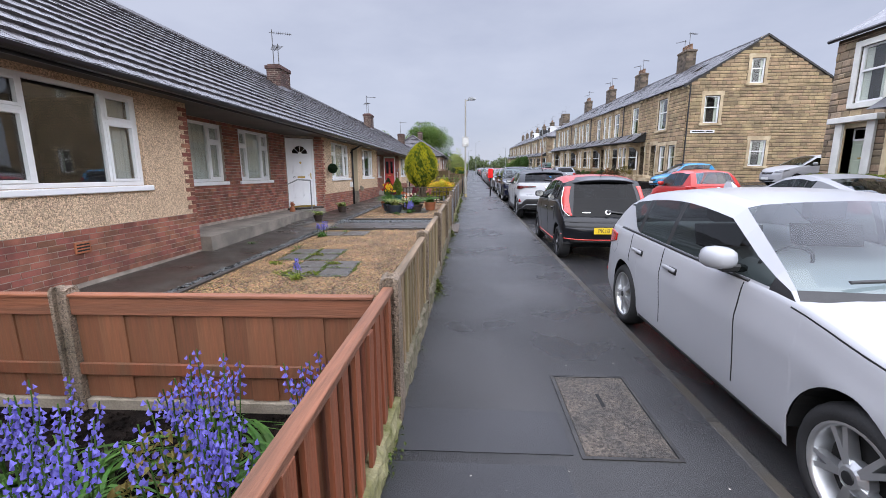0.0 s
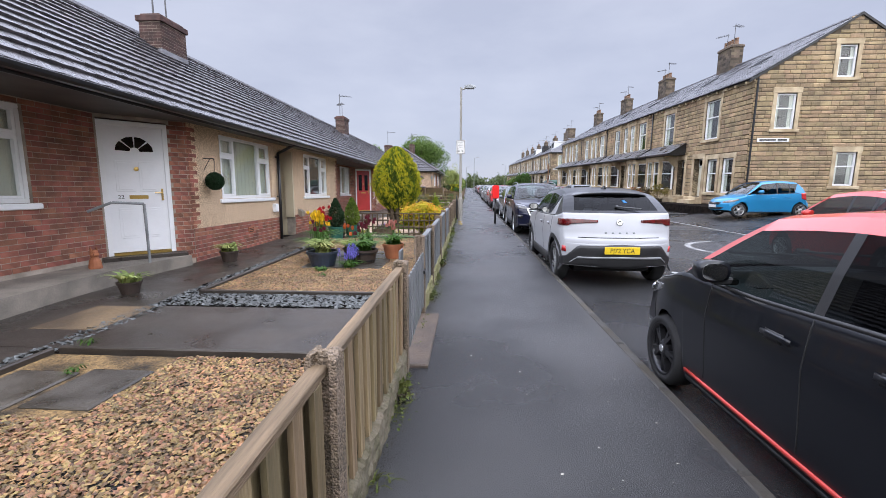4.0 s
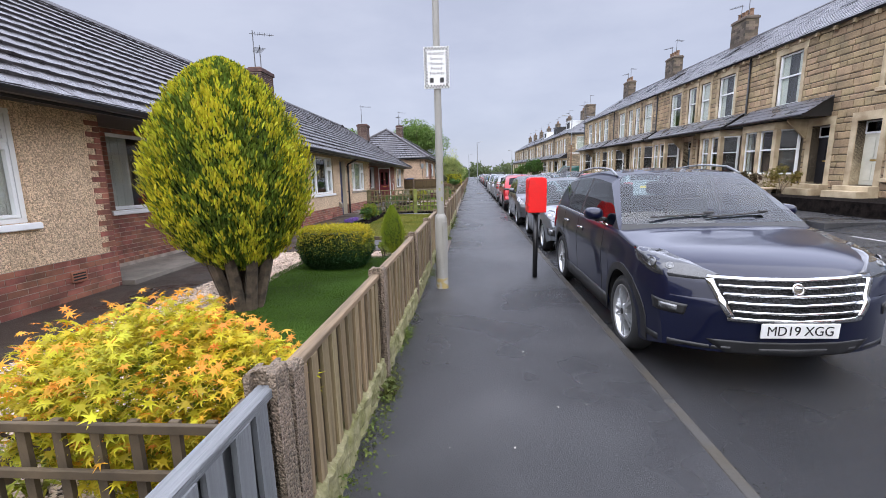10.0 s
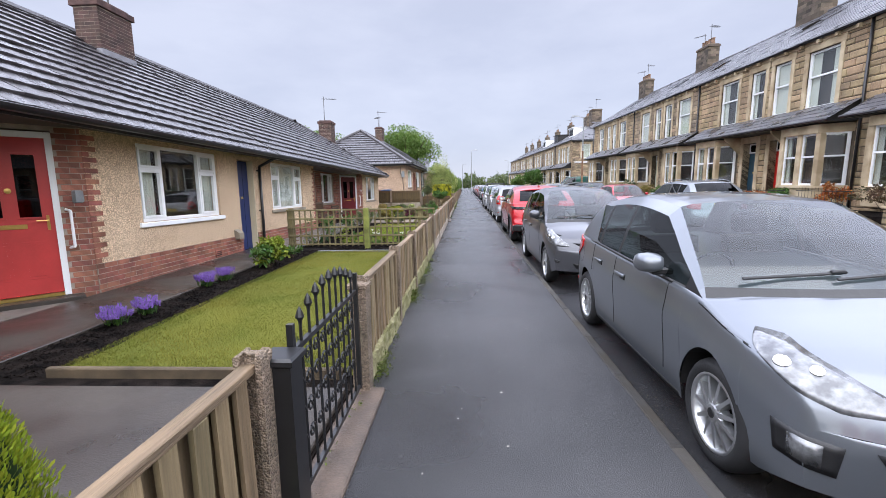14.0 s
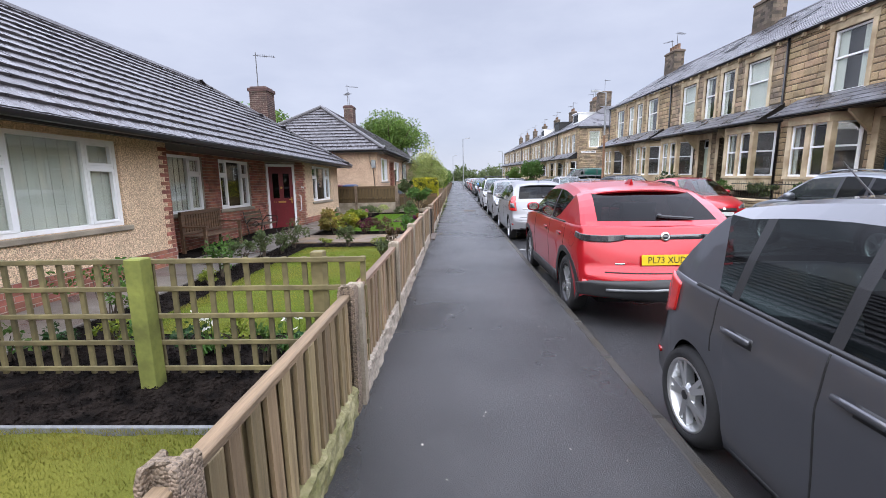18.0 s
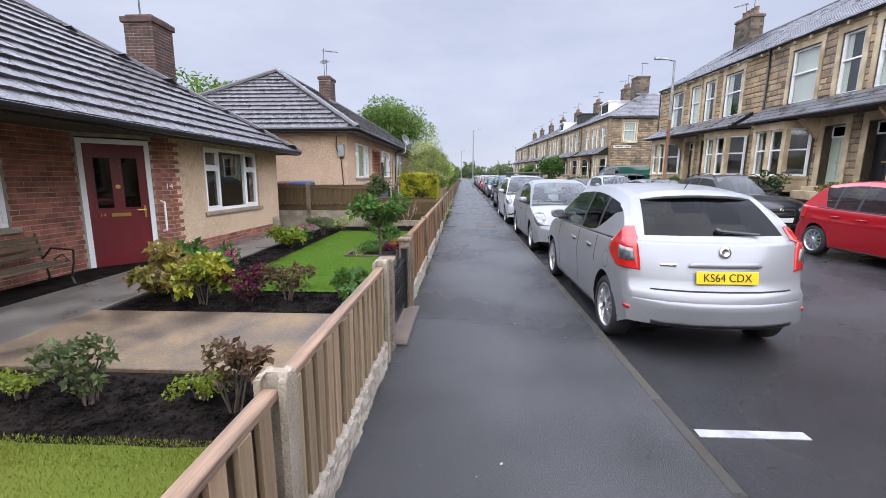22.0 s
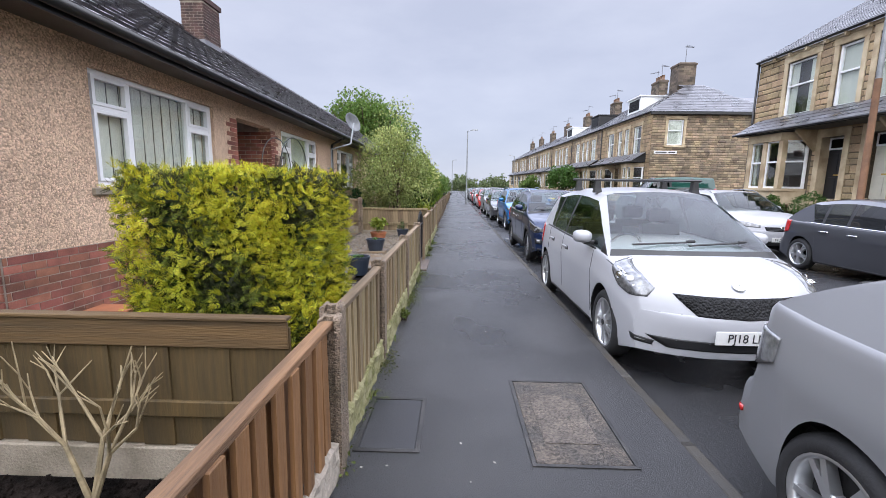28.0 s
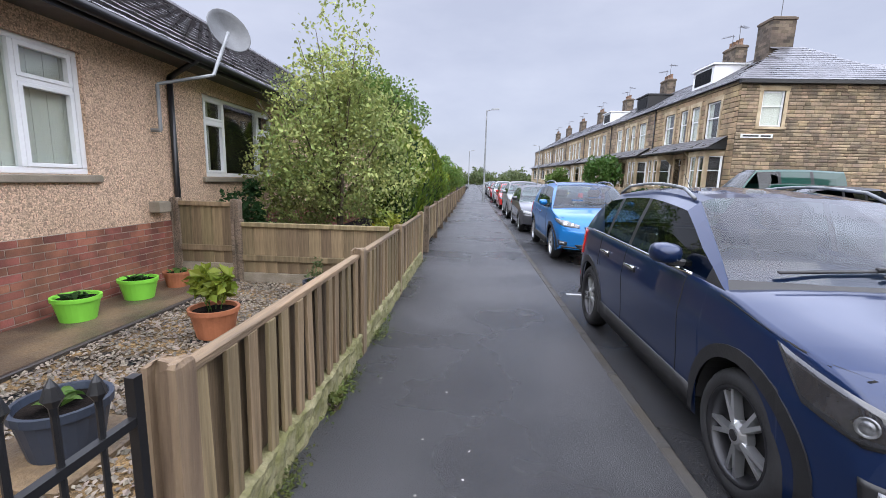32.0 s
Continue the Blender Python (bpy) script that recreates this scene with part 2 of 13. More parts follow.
CHIMST = mat("sooty_chimney_stone", (0.135, 0.102, 0.072), 0.9, 0.3, 1.3, 30, 0.6, 45, island=0.5, hue=0.012, col2=(0.055, 0.045, 0.037), blotch=0.8)
SOOTSTI = mat("sooty_sandstone_joined", (0.33, 0.24, 0.145), 0.9, 0.34, 1.6, 16, 0.6, 45, island=0.42, hue=0.012, col2=(0.15, 0.12, 0.09), blotch=0.8)
ASHLAR = mat("dressed_stone", (0.55, 0.45, 0.30), 0.85, 0.14, 1.5, 40, 0.3, 60, col2=(0.30, 0.225, 0.135))
JOINT = mat("stone_joint", (0.105, 0.082, 0.055), 0.95, 0.2, 2, 40, 0.3)
SLATE = mat("slate_roof", (0.125, 0.125, 0.138), 0.36, 0.2, 1.2, 30, 0.3, 50, island=0.22, rvar=0.15, col2=(0.06, 0.06, 0.066))
LEAD = mat("lead_flashing", (0.22, 0.22, 0.24), 0.5, 0.15, 3, 40)
WOODN = mat("weathered_fence_wood", (0.27, 0.195, 0.115), 0.75, 0.26, 2.2, 14, 0.35, 20, objvar=0.24, stretch=(9, 9, 0.55), col2=(0.165, 0.115, 0.07), hue=0.012)
WOODB = mat("brown_fence_wood", (0.20, 0.098, 0.036), 0.7, 0.26, 2.2, 14, 0.35, 20, objvar=0.2, stretch=(9, 9, 0.55), col2=(0.125, 0.06, 0.025))
WOODR = mat("red_stained_wood", (0.25, 0.070, 0.030), 0.65, 0.34, 2.2, 14, 0.3, 20, objvar=0.18, stretch=(9, 9, 0.55), col2=(0.125, 0.048, 0.022))
WOODG = mat("grey_painted_wood", (0.155, 0.162, 0.168), 0.6, 0.12, 2.2, 14, 0.25, 20, objvar=0.1, stretch=(9, 9, 0.55), col2=(0.11, 0.115, 0.12))
WOODT = mat("green_tinged_trellis_wood", (0.17, 0.14, 0.062), 0.8, 0.25, 3, 20, 0.3, 30, objvar=0.2)
WOODM = mat("mossy_post_wood", (0.20, 0.22, 0.045), 0.85, 0.25, 3, 20, 0.3, 30)
WOODD = mat("dark_trellis_wood", (0.105, 0.075, 0.042), 0.8, 0.25, 3, 20, 0.3, 30, objvar=0.2)
RUBBLE = mat("mossy_gravel_board", (0.26, 0.235, 0.13), 0.95, 0.4, 9, 45, 1.0, 40, col2=(0.105, 0.105, 0.03), blotch=0.7)
SOIL = mat("damp_dark_soil", (0.016, 0.012, 0.010), 0.95, 0.4, 6, 60, 1.0, 70, spec=0.08)
LAWND = mat("dark_lawn_ground", (0.036, 0.072, 0.010), 0.95, 0.3, 0.9, 90, 0.6, 160, spec=0.1)
LAWNM = mat("mossy_lawn_ground", (0.082, 0.092, 0.016), 0.95, 0.3, 0.9, 90, 0.6, 160, col2=(0.12, 0.118, 0.02), blotch=0.9, spec=0.1)
GRASSM = mat("mossy_grass_blade", (0.094, 0.116, 0.018), 0.55, 0.25, 1.4, 20, island=0.30, trans=0.3, col2=(0.165, 0.150, 0.028), hue=0.012, spec=0.12)
LAWN = mat("lawn_ground", (0.066, 0.102, 0.012), 0.95, 0.3, 0.9, 90, 0.6, 160, col2=(0.100, 0.106, 0.019), blotch=0.9, spec=0.1)
GRASSB = mat("grass_blade", (0.130, 0.180, 0.022), 0.55, 0.25, 1.4, 20, island=0.42, trans=0.3, col2=(0.185, 0.172, 0.032), hue=0.012, spec=0.12)
GRAVELB = mat("gravel_bed", (0.20, 0.125, 0.050), 0.9, 0.5, 3, 70, 0.9, 70, voronoi=True)
GRAVELW = mat("pale_gravel_bed", (0.46, 0.36, 0.27), 0.9, 0.4, 3, 55, 0.9, 55, voronoi=True)
GRAVEL = mat("golden_gravel", (0.255, 0.150, 0.064), 0.55, 0.2, 2, 60, island=0.68, hue=0.032)
SLATECH = mat("grey_slate_chips", (0.090, 0.096, 0.094), 0.45, 0.15, 2, 60, island=0.5, hue=0.02)
WHITEGR = mat("white_pink_gravel", (0.60, 0.46, 0.35), 0.6, 0.12, 2, 60, island=0.35, hue=0.015)
GREYGR = mat("grey_brown_gravel", (0.20, 0.165, 0.125), 0.6, 0.15, 2, 60, island=0.5, hue=0.02)
SLABST = mat("paving_slab", (0.062, 0.052, 0.040), 0.42, 0.3, 3.5, 50, 0.5, 80, objvar=0.2, rvar=0.2, col2=(0.034, 0.029, 0.022))
PAINTW = mat("road_white_paint", (0.34, 0.34, 0.33), 0.5, 0.2, 5, 50, 0.2, col2=(0.22, 0.22, 0.22), blotch=0.3)
IRON = mat("black_iron", (0.012, 0.012, 0.013), 0.35, 0.15, 6, 60)
GALV = mat("galvanised_steel", (0.30, 0.315, 0.325), 0.5, 0.2, 3, 50, metal=0.35)
POSTW = mat("pale_painted_steel", (0.29, 0.283, 0.265), 0.5, 0.10, 2.4, 30, 0.12, 40, stretch=(2.2, 2.2, 0.7), col2=(0.235, 0.222, 0.19), blotch=0.7)
POSTF = mat("ochre_flaking_paint", (0.36, 0.27, 0.10), 0.7, 0.25, 16, 60, 0.4, 60, col2=(0.40, 0.38, 0.34), blotch=0.25)
REDPB = mat("post_box_red", (0.72, 0.011, 0.011), 0.40, 0.10, 9, 60, 0.06, 30, spec=0.3, col2=(0.62, 0.011, 0.011), blotch=0.9, rvar=0.12)
TERRA = mat("terracotta", (0.38, 0.135, 0.06), 0.7, 0.15, 4, 50, 0.1)
CHIMB = mat("sooty_chimney_brick", (0.080, 0.042, 0.034), 0.85, 0.25, 5, 70, 0.5, 90, island=0.35, hue=0.012)
TYRE = mat("tyre_rubber", (0.018, 0.018, 0.019), 0.75, 0.2, 6, 60, 0.2, 80)
ALLOY = mat("alloy_wheel", (0.66, 0.67, 0.68), 0.34, 0.05, 3, 40, metal=0.9)
ALLOYD = mat("dark_alloy_wheel", (0.03, 0.03, 0.033), 0.3, 0.05, 3, 40, metal=0.5)
CHROME = mat("chrome", (0.72, 0.73, 0.74), 0.12, 0.02, 3, 40, metal=1.0)
TRIMB = mat("black_car_trim", (0.016, 0.016, 0.017), 0.45, 0.1, 6, 60, 0.1, 120)
GRILLEM = mat("black_mesh_grille", (0.010, 0.010, 0.011), 0.6, 0.8, 6, 55, 1.0, 55, voronoi=True, spec=0.25)
INTER = mat("car_interior", (0.03, 0.03, 0.032), 0.85, 0.15, 3, 30)
LENSR = mat("red_lamp_lens", (0.45, 0.012, 0.012), 0.12, 0.1, 8, 30, coat=0.8)
LENSC = mat("clear_lamp_lens", (0.21, 0.215, 0.22), 0.22, 0.45, 16, 50, coat=1.0, metal=0.3, col2=(0.07, 0.072, 0.076))
LENSD = mat("dark_lamp_lens", (0.035, 0.036, 0.04), 0.1, 0.2, 10, 40, coat=1.0)
LENSRD = mat("dark_red_lamp_lens", (0.10, 0.006, 0.008), 0.1, 0.2, 10, 40, coat=1.0)
PLATEY = mat("yellow_number_plate", (0.72, 0.50, 0.015), 0.4, 0.03, 3, 30)
PLATEW = mat("white_number_plate", (0.72, 0.72, 0.70), 0.4, 0.03, 3, 30)
LETTER = mat("plate_lettering", (0.012, 0.012, 0.012), 0.5, 0.02, 3, 30)
UNDER = mat("underbody", (0.008, 0.008, 0.008), 0.9, 0.1, 3, 30)


def paint(name, col, metal=0.0, rough=0.32, flake=0.05, coat=0.9):
    return mat(name, col, rough, flake, 0.8, 300, metal=metal, coat=coat, spec=0.15)


def leafmat(name, col, var=0.25, col2=None, rough=0.5, trans=0.35, hue=0.02):
    return mat(name, col, rough, 0.15, 1.5, 20, island=var, trans=trans, col2=col2 or tuple(c * 0.6 for c in col), hue=hue, blotch=0.8, spec=0.22)


# ---- mesh helpers ----
class MB:
    """Collects vertices and faces of one mesh."""

    def __init__(self):
        self.v, self.f = [], []

    def add(self, vs, fs):
        o = len(self.v)
        self.v.extend(vs)
        self.f.extend([tuple(i + o for i in q) for q in fs])
        return self

    def box(self, x0, y0, z0, x1, y1, z1, c=0.0):
        x0, x1 = min(x0, x1), max(x0, x1)
        y0, y1 = min(y0, y1), max(y0, y1)
        z0, z1 = min(z0, z1), max(z0, z1)
        if c <= 0:
            return self.add([(x0, y0, z0), (x1, y0, z0), (x1, y1, z0), (x0, y1, z0), (x0, y0, z1), (x1, y0, z1), (x1, y1, z1), (x0, y1, z1)],
                            [(3, 2, 1, 0), (4, 5, 6, 7), (0, 1, 5, 4), (1, 2, 6, 5), (2, 3, 7, 6), (3, 0, 4, 7)])
        c = min(c, (x1 - x0) / 2.1, (y1 - y0) / 2.1, (z1 - z0) / 2.1)
        v = []
        for z, k in ((z0, c), (z0 + c, 0), (z1 - c, 0), (z1, c)):
            v += [(x0 + k, y0 + k, z), (x1 - k, y0 + k, z), (x1 - k, y1 - k, z), (x0 + k, y1 - k, z)]
        f = [(3, 2, 1, 0), (12, 13, 14, 15)]
        for r in range(3):
            for i in range(4):
                j = (i + 1) % 4
                f.append((r * 4 + i, r * 4 + j, r * 4 + 4 + j, r * 4 + 4 + i))
        return self.add(v, f)

    def poly(self, pts, d):
        """A flat outline pts, thickened by the vector d."""
        n = len(pts)
        v = [tuple(p) for p in pts] + [tuple(p[i] + d[i] for i in range(3)) for p in pts]
        f = [tuple(range(n))[::-1], tuple(range(n, 2 * n))]
        f += [(i, (i + 1) % n, n + (i + 1) % n, n + i) for i in range(n)]
        return self.add(v, f)

    def tube(self, p0, p1, r0, r1=None, n=8, cap=True):
        r1 = r0 if r1 is None else r1
        a, b = Vector(p0), Vector(p1)
        d = (b - a).normalized()
        u = d.orthogonal().normalized()
        w = d.cross(u)
        v = []
        for p, r in ((a, r0), (b, r1)):
            for i in range(n):
                t = 2 * math.pi * i / n
                v.append(tuple(p + u * (math.cos(t) * r) + w * (math.sin(t) * r)))
        f = [(i, (i + 1) % n, n + (i + 1) % n, n + i) for i in range(n)]
        if cap:
            f += [tuple(range(n))[::-1], tuple(range(n, 2 * n))]
        return self.add(v, f)

    def pipe(self, pts, r, n=6):
        for a, b in zip(pts, pts[1:]):
            self.tube(a, b, r, r, n)
        return self

    def lathe(self, prof, n=20, axis="z", o=(0, 0, 0)):
        """prof: rows of radius, height."""
        v = []
        for r, h in prof:
            for i in range(n):
                t = 2 * math.pi * i / n
                c, s = r * math.cos(t), r * math.sin(t)
                p = (c, s, h) if axis == "z" else (h, c, s)
                v.append((p[0] + o[0], p[1] + o[1], p[2] + o[2]))
        f = []
        for k in range(len(prof) - 1):
            for i in range(n):
                j = (i + 1) % n
                f.append((k * n + i, k * n + j, (k + 1) * n + j, (k + 1) * n + i))
        return self.add(v, f)

    def loft(self, rings, closed=True, caps=True):
        n = len(rings[0])
        v = [tuple(p) for r in rings for p in r]
        f = []
        for k in range(len(rings) - 1):
            for i in range(n if closed else n - 1):
                j = (i + 1) % n
                f.append((k * n + i, k * n + j, (k + 1) * n + j, (k + 1) * n + i))
        if caps and closed:
            f += [tuple(range(n))[::-1], tuple(range((len(rings) - 1) * n, len(rings) * n))]
        return self.add(v, f)

    def mesh(self, name, m, smooth=False):
        me = bpy.data.meshes.new(name)
        me.from_pydata(self.v, [], self.f)
        if smooth:
            me.shade_smooth()
        me.materials.append(m)
        return me


def recalc(me):
    bm = bmesh.new()
    bm.from_mesh(me)
    bmesh.ops.recalc_face_normals(bm, faces=bm.faces)
    bm.to_mesh(me)
    bm.free()


def part(name, mb, m, parent=None, label="", smooth=False, kind="", fix=False):
    me = mb if isinstance(mb, bpy.types.Mesh) else mb.mesh(name, m, smooth)
    if fix:
        recalc(me)
    ob = new(name, me)
    ob.parent = parent
    return tagged(ob, label, kind=kind)


def thing(name, loc, label, category, group="", rz=0.0, rx=0.0):
    ob = new(name)
    ob.empty_display_size = 0.1
    ob.matrix_world = pose(*loc, rx, 0, rz)
    return tagged(ob, label, category, group)


def solo(name, mb, m, label, category, group="", loc=(0, 0, 0), rz=0.0, smooth=False, kind=""):
    ob = part(name, mb, m, None, "", smooth)
    ob.matrix_world = pose(*loc, 0, 0, rz)
    return tagged(ob, label, category, group, kind)


def structure(name, mb, m, label="", smooth=False):
    ob = part(name, mb, m, None, label, smooth)
    return tagged(ob, label, kind="structure")


def fast(name, V, F, m, smooth=False):
    """A mesh from arrays: V (n, 3), F (k, corners)."""
    me = bpy.data.meshes.new(name)
    V = np.ascontiguousarray(V, dtype=np.float32)
    F = np.ascontiguousarray(F, dtype=np.int32)
    me.vertices.add(len(V))
    me.vertices.foreach_set("co", V.ravel())
    me.loops.add(F.size)
    me.loops.foreach_set("vertex_index", F.ravel())
    me.polygons.add(len(F))
    me.polygons.foreach_set("loop_start", np.arange(0, F.size, F.shape[1], dtype=np.int32))
    me.polygons.foreach_set("loop_total", np.full(len(F), F.shape[1], dtype=np.int32))
    me.update(calc_edges=True)
    if smooth:
        me.shade_smooth()
    else:
        me.shade_flat()
    me.materials.append(m)
    return me


def scatter(P, S, R, TV, TF):
    """Copies of a small template at places P with sizes S (n, 3) and rotations R (n, 3, 3), as arrays."""
    k = len(TV)
    V = np.einsum("nij,nkj->nki", R, TV[None, :, :] * S[:, None, :]) + P[:, None, :]
    F = TF[None, :, :] + (np.arange(len(P)) * k)[:, None, None]
    return V.reshape(-1, 3), F.reshape(-1, TF.shape[1])


def turns(rng, n, tilt=3.2):
    """Random rotations: any heading, tilted by up to that many radians."""
    a, b, c = rng.uniform(0, 6.283, n), rng.uniform(-tilt, tilt, n), rng.uniform(-tilt, tilt, n)
    ca, sa, cb, sb, cc, sc = np.cos(a), np.sin(a), np.cos(b), np.sin(b), np.cos(c), np.sin(c)
    R = np.empty((n, 3, 3))
    R[:, 0, 0], R[:, 0, 1], R[:, 0, 2] = ca * cb, ca * sb * sc - sa * cc, ca * sb * cc + sa * sc
    R[:, 1, 0], R[:, 1, 1], R[:, 1, 2] = sa * cb, sa * sb * sc + ca * cc, sa * sb * cc - ca * sc
    R[:, 2, 0], R[:, 2, 1], R[:, 2, 2] = -sb, cb * sc, cb * cc
    return R


def words(text, size, m, parent, loc, rot, label="", name="lettering", depth=0.001, align="CENTER", squeeze=1.0):
    cu = bpy.data.curves.new("t", "FONT")
    cu.body, cu.size, cu.align_x, cu.align_y, cu.extrude = text, size, align, "CENTER", depth
    tmp = bpy.data.objects.new("t", cu)
    me = bpy.data.meshes.new_from_object(tmp)
    bpy.data.objects.remove(tmp)
    me.materials.clear()
    me.materials.append(m)
    if squeeze != 1.0:
        for v in me.vertices:
            v.co.x *= squeeze
    ob = new(name, me)
    ob.parent = parent
    ob.matrix_basis = pose(*loc, *rot)
    return tagged(ob, label)


def shade_off(ob):
    ob.visible_shadow = False
    return ob


# ---- ground, road, footways ----
def kx(y):
    """The near kerb's line."""
    return 1.44 + 0.0029 * y


def strip(xa, xb, y0, y1, z, n=8, za=None):
    """A long flat sheet between two lines x(y)."""
    mb = MB()
    for i in range(n):
        a, b = y0 + (y1 - y0) * i / n, y0 + (y1 - y0) * (i + 1) / n
        mb.add([(xa(a), a, z), (xb(a), a, z), (xb(b), b, z), (xa(b), b, z)], [(0, 1, 2, 3)])
    return mb


FX = -0.42          # fence line
structure("ground", MB().add([(-900, -500, -0.14), (900, -500, -0.14), (900, 1800, -0.14), (-900, 1800, -0.14)], [(0, 1, 2, 3)]), ROAD, "open ground running out to the horizon")
structure("road", strip(kx, lambda y: 9.2 + 0.001 * y, -14, 260, -0.10, 30), ROAD, "wet dark asphalt street")
pav = MB()
for i in range(30):
    a, b = -14 + i * 9.2, -14 + (i + 1) * 9.2
    pav.add([(-0.75, a, 0), (kx(a) - 0.005, a, 0), (kx(b) - 0.005, b, 0), (-0.75, b, 0), (-0.75, a, -0.13), (kx(a) - 0.005, a, -0.13), (kx(b) - 0.005, b, -0.13), (-0.75, b, -0.13)],
            [(0, 1, 2, 3), (1, 5, 6, 2), (0, 3, 7, 4)])
structure("pavement", pav, PAVING, "wet dark asphalt footway")
structure("pavement_far", MB().box(9.36, 28.6, -0.13, 11.3, 67.6, 0.06).box(9.36, 80.5, -0.13, 11.3, 260, 0.06).box(9.36, -14, -0.13, 11.3, 16.8, 0.06), PAVING, "asphalt footway across the street")
structure("garden_ground", MB().box(-14, -14, -0.13, -0.5, 175, 0.045), SOIL, "garden soil between fence and houses")
# side streets climb away from the main street
for y0, y1 in ((17.2, 28.2), (68.0, 80.0)):
    structure("side_road", MB().add([(9.25, y0 - 0.6, -0.096), (9.25, y1 + 0.5, -0.096), (13.4, y1, 0.30), (13.4, y0, 0.30), (45, y1, 1.3), (45, y0, 1.3)],
                                    [(0, 3, 2, 1), (3, 5, 4, 2)]), ROAD, "wet asphalt side street")
structure("terrace_ground", MB().box(11.6, 28.3, -0.13, 24, 67.9, 0.45).box(11.6, 80.2, -0.13, 24, 260, 0.5).box(11.9, -14, -0.13, 24, 17.0, 0.45), SOIL, "raised front gardens of the stone terraces")

# kerb stones
kerb_root = structure("kerb", MB().box(1.37, -14, -0.13, 1.44, -2.2, -0.004), KERB, "worn concrete kerb stones")
kmesh = MB().box(-0.048, -0.454, -0.13, 0.048, 0.454, 0.002, 0.018).mesh("kerb_stone", KERB)
for i in range(86):
    y = -1.7 + i * 0.915
    k = part("kerb_stone", kmesh, KERB, kerb_root)
    k.matrix_basis = pose(kx(y) + 0.036, y, random.uniform(-0.004, 0.003), 0, random.uniform(-0.6, 0.6), -math.degrees(math.atan((kx(y + 0.45) - kx(y - 0.45)) / 0.9)) + random.uniform(-0.15, 0.15))
far_k = MB()
for i in range(60):
    y = 77 + i * 3
    far_k.box(kx(y) - 0.01, y, -0.13, kx(y) + 0.12, y + 2.98, 0.002)
part("kerb_run", far_k, KERB, kerb_root)
fk = structure("kerb_far", MB().box(9.20, 29.2, -0.13, 9.36, 67.2, 0.07).box(9.20, 81, -0.13, 9.36, 250, 0.07).box(9.20, -14, -0.13, 9.36, 16.4, 0.07), KERB, "kerb across the street")

# asphalt patches, covers and joints in the footway
structure("pavement_patch", MB().box(-0.40, 2.05, -0.01, 0.56, 2.46, 0.005).box(-0.42, -1.2, -0.01, 0.50, 1.96, 0.004), PATCHM, "darker relaid strip of asphalt")


def cover(y, x0, x1, ln, label):
    t = thing("inspection_cover", ((x0 + x1) / 2, y, 0.0), label, "manhole cover", "covers in the footway")
    w = (x1 - x0) / 2
    part("frame", MB().box(-w, 0, -0.02, w, 0.022, 0.007).box(-w, ln - 0.022, -0.02, w, ln, 0.007).box(-w, 0.022, -0.02, -w + 0.022, ln - 0.022, 0.007).box(w - 0.022, 0.022, -0.02, w, ln - 0.022, 0.007), COVERF, t)
    part("lid", MB().box(-w + 0.027, 0.027, -0.02, w - 0.027, ln - 0.027, 0.006, 0.004), COVER, t)
    part("lifting_slot", MB().box(-0.012, ln * 0.55, 0.004, 0.012, ln * 0.72, 0.0075), UNDER, t)
    return t


COVER = mat("concrete_filled_lid", (0.090, 0.072, 0.056), 0.6, 0.7, 5, 90, 0.9, 130, voronoi=True, col2=(0.045, 0.040, 0.035))
COVERF = mat("dark_iron_cover_frame", (0.034, 0.031, 0.028), 0.5, 0.4, 8, 80, 0.5, 90)
REPAIR = mat("worn_tan_mortar", (0.105, 0.086, 0.068), 0.7, 0.6, 6, 100, 0.8, 110, voronoi=True, col2=(0.068, 0.056, 0.046))
cover(2.02, 0.60, 1.13, 0.92, "concrete-filled inspection cover set in the wet footway")
cover(50.66, 0.66, 1.24, 1.03, "worn concrete inspection cover with a pale patch")
solo("repair_patch", MB().box(-0.17, -0.28, 0, 0.15, 0.26, 0.006).box(-0.1, 0.2, 0.0, 0.05, 0.3, 0.007), REPAIR, "pale mortar patch on a worn inspection cover", "repair patch", loc=(0.94, 51.15, 0.004))
t = thing("service_cover", (-0.15, 50.78, 0.0), "small dark service cover flush with the footway", "manhole cover", "covers in the footway")
part("lid", MB().box(-0.16, 0, -0.02, 0.16, 0.56, 0.005, 0.003), PATCHM, t)
part("frame", MB().box(-0.19, -0.03, -0.02, 0.19, -0.004, 0.007).box(-0.19, 0.564, -0.02, 0.19, 0.59, 0.007).box(0.165, -0.004, -0.02, 0.19, 0.564, 0.007).box(-0.19, -0.004, -0.02, -0.165, 0.564, 0.007), COVERF, t)

# road paint: bay marks
mk = structure("road_marking", MB().box(1.74, 40.55, -0.1, 2.42, 40.63, -0.094), PAINTW, "white parking bay line")
for x0, y0, x1, y1 in ((3.55, 39.9, 4.2, 39.99), (3.75, 34.0, 3.85, 35.2), (3.75, 36.4, 3.85, 37.6), (1.75, 17.53, 2.25, 17.59), (3.8, 10.8, 3.9, 12.2), (3.8, 13.4, 3.9, 14.6), (1.9, 61.9, 2.5, 61.98)):
    part("dash", MB().box(x0, y0, -0.1, x1, y1, -0.094), PAINTW, mk)
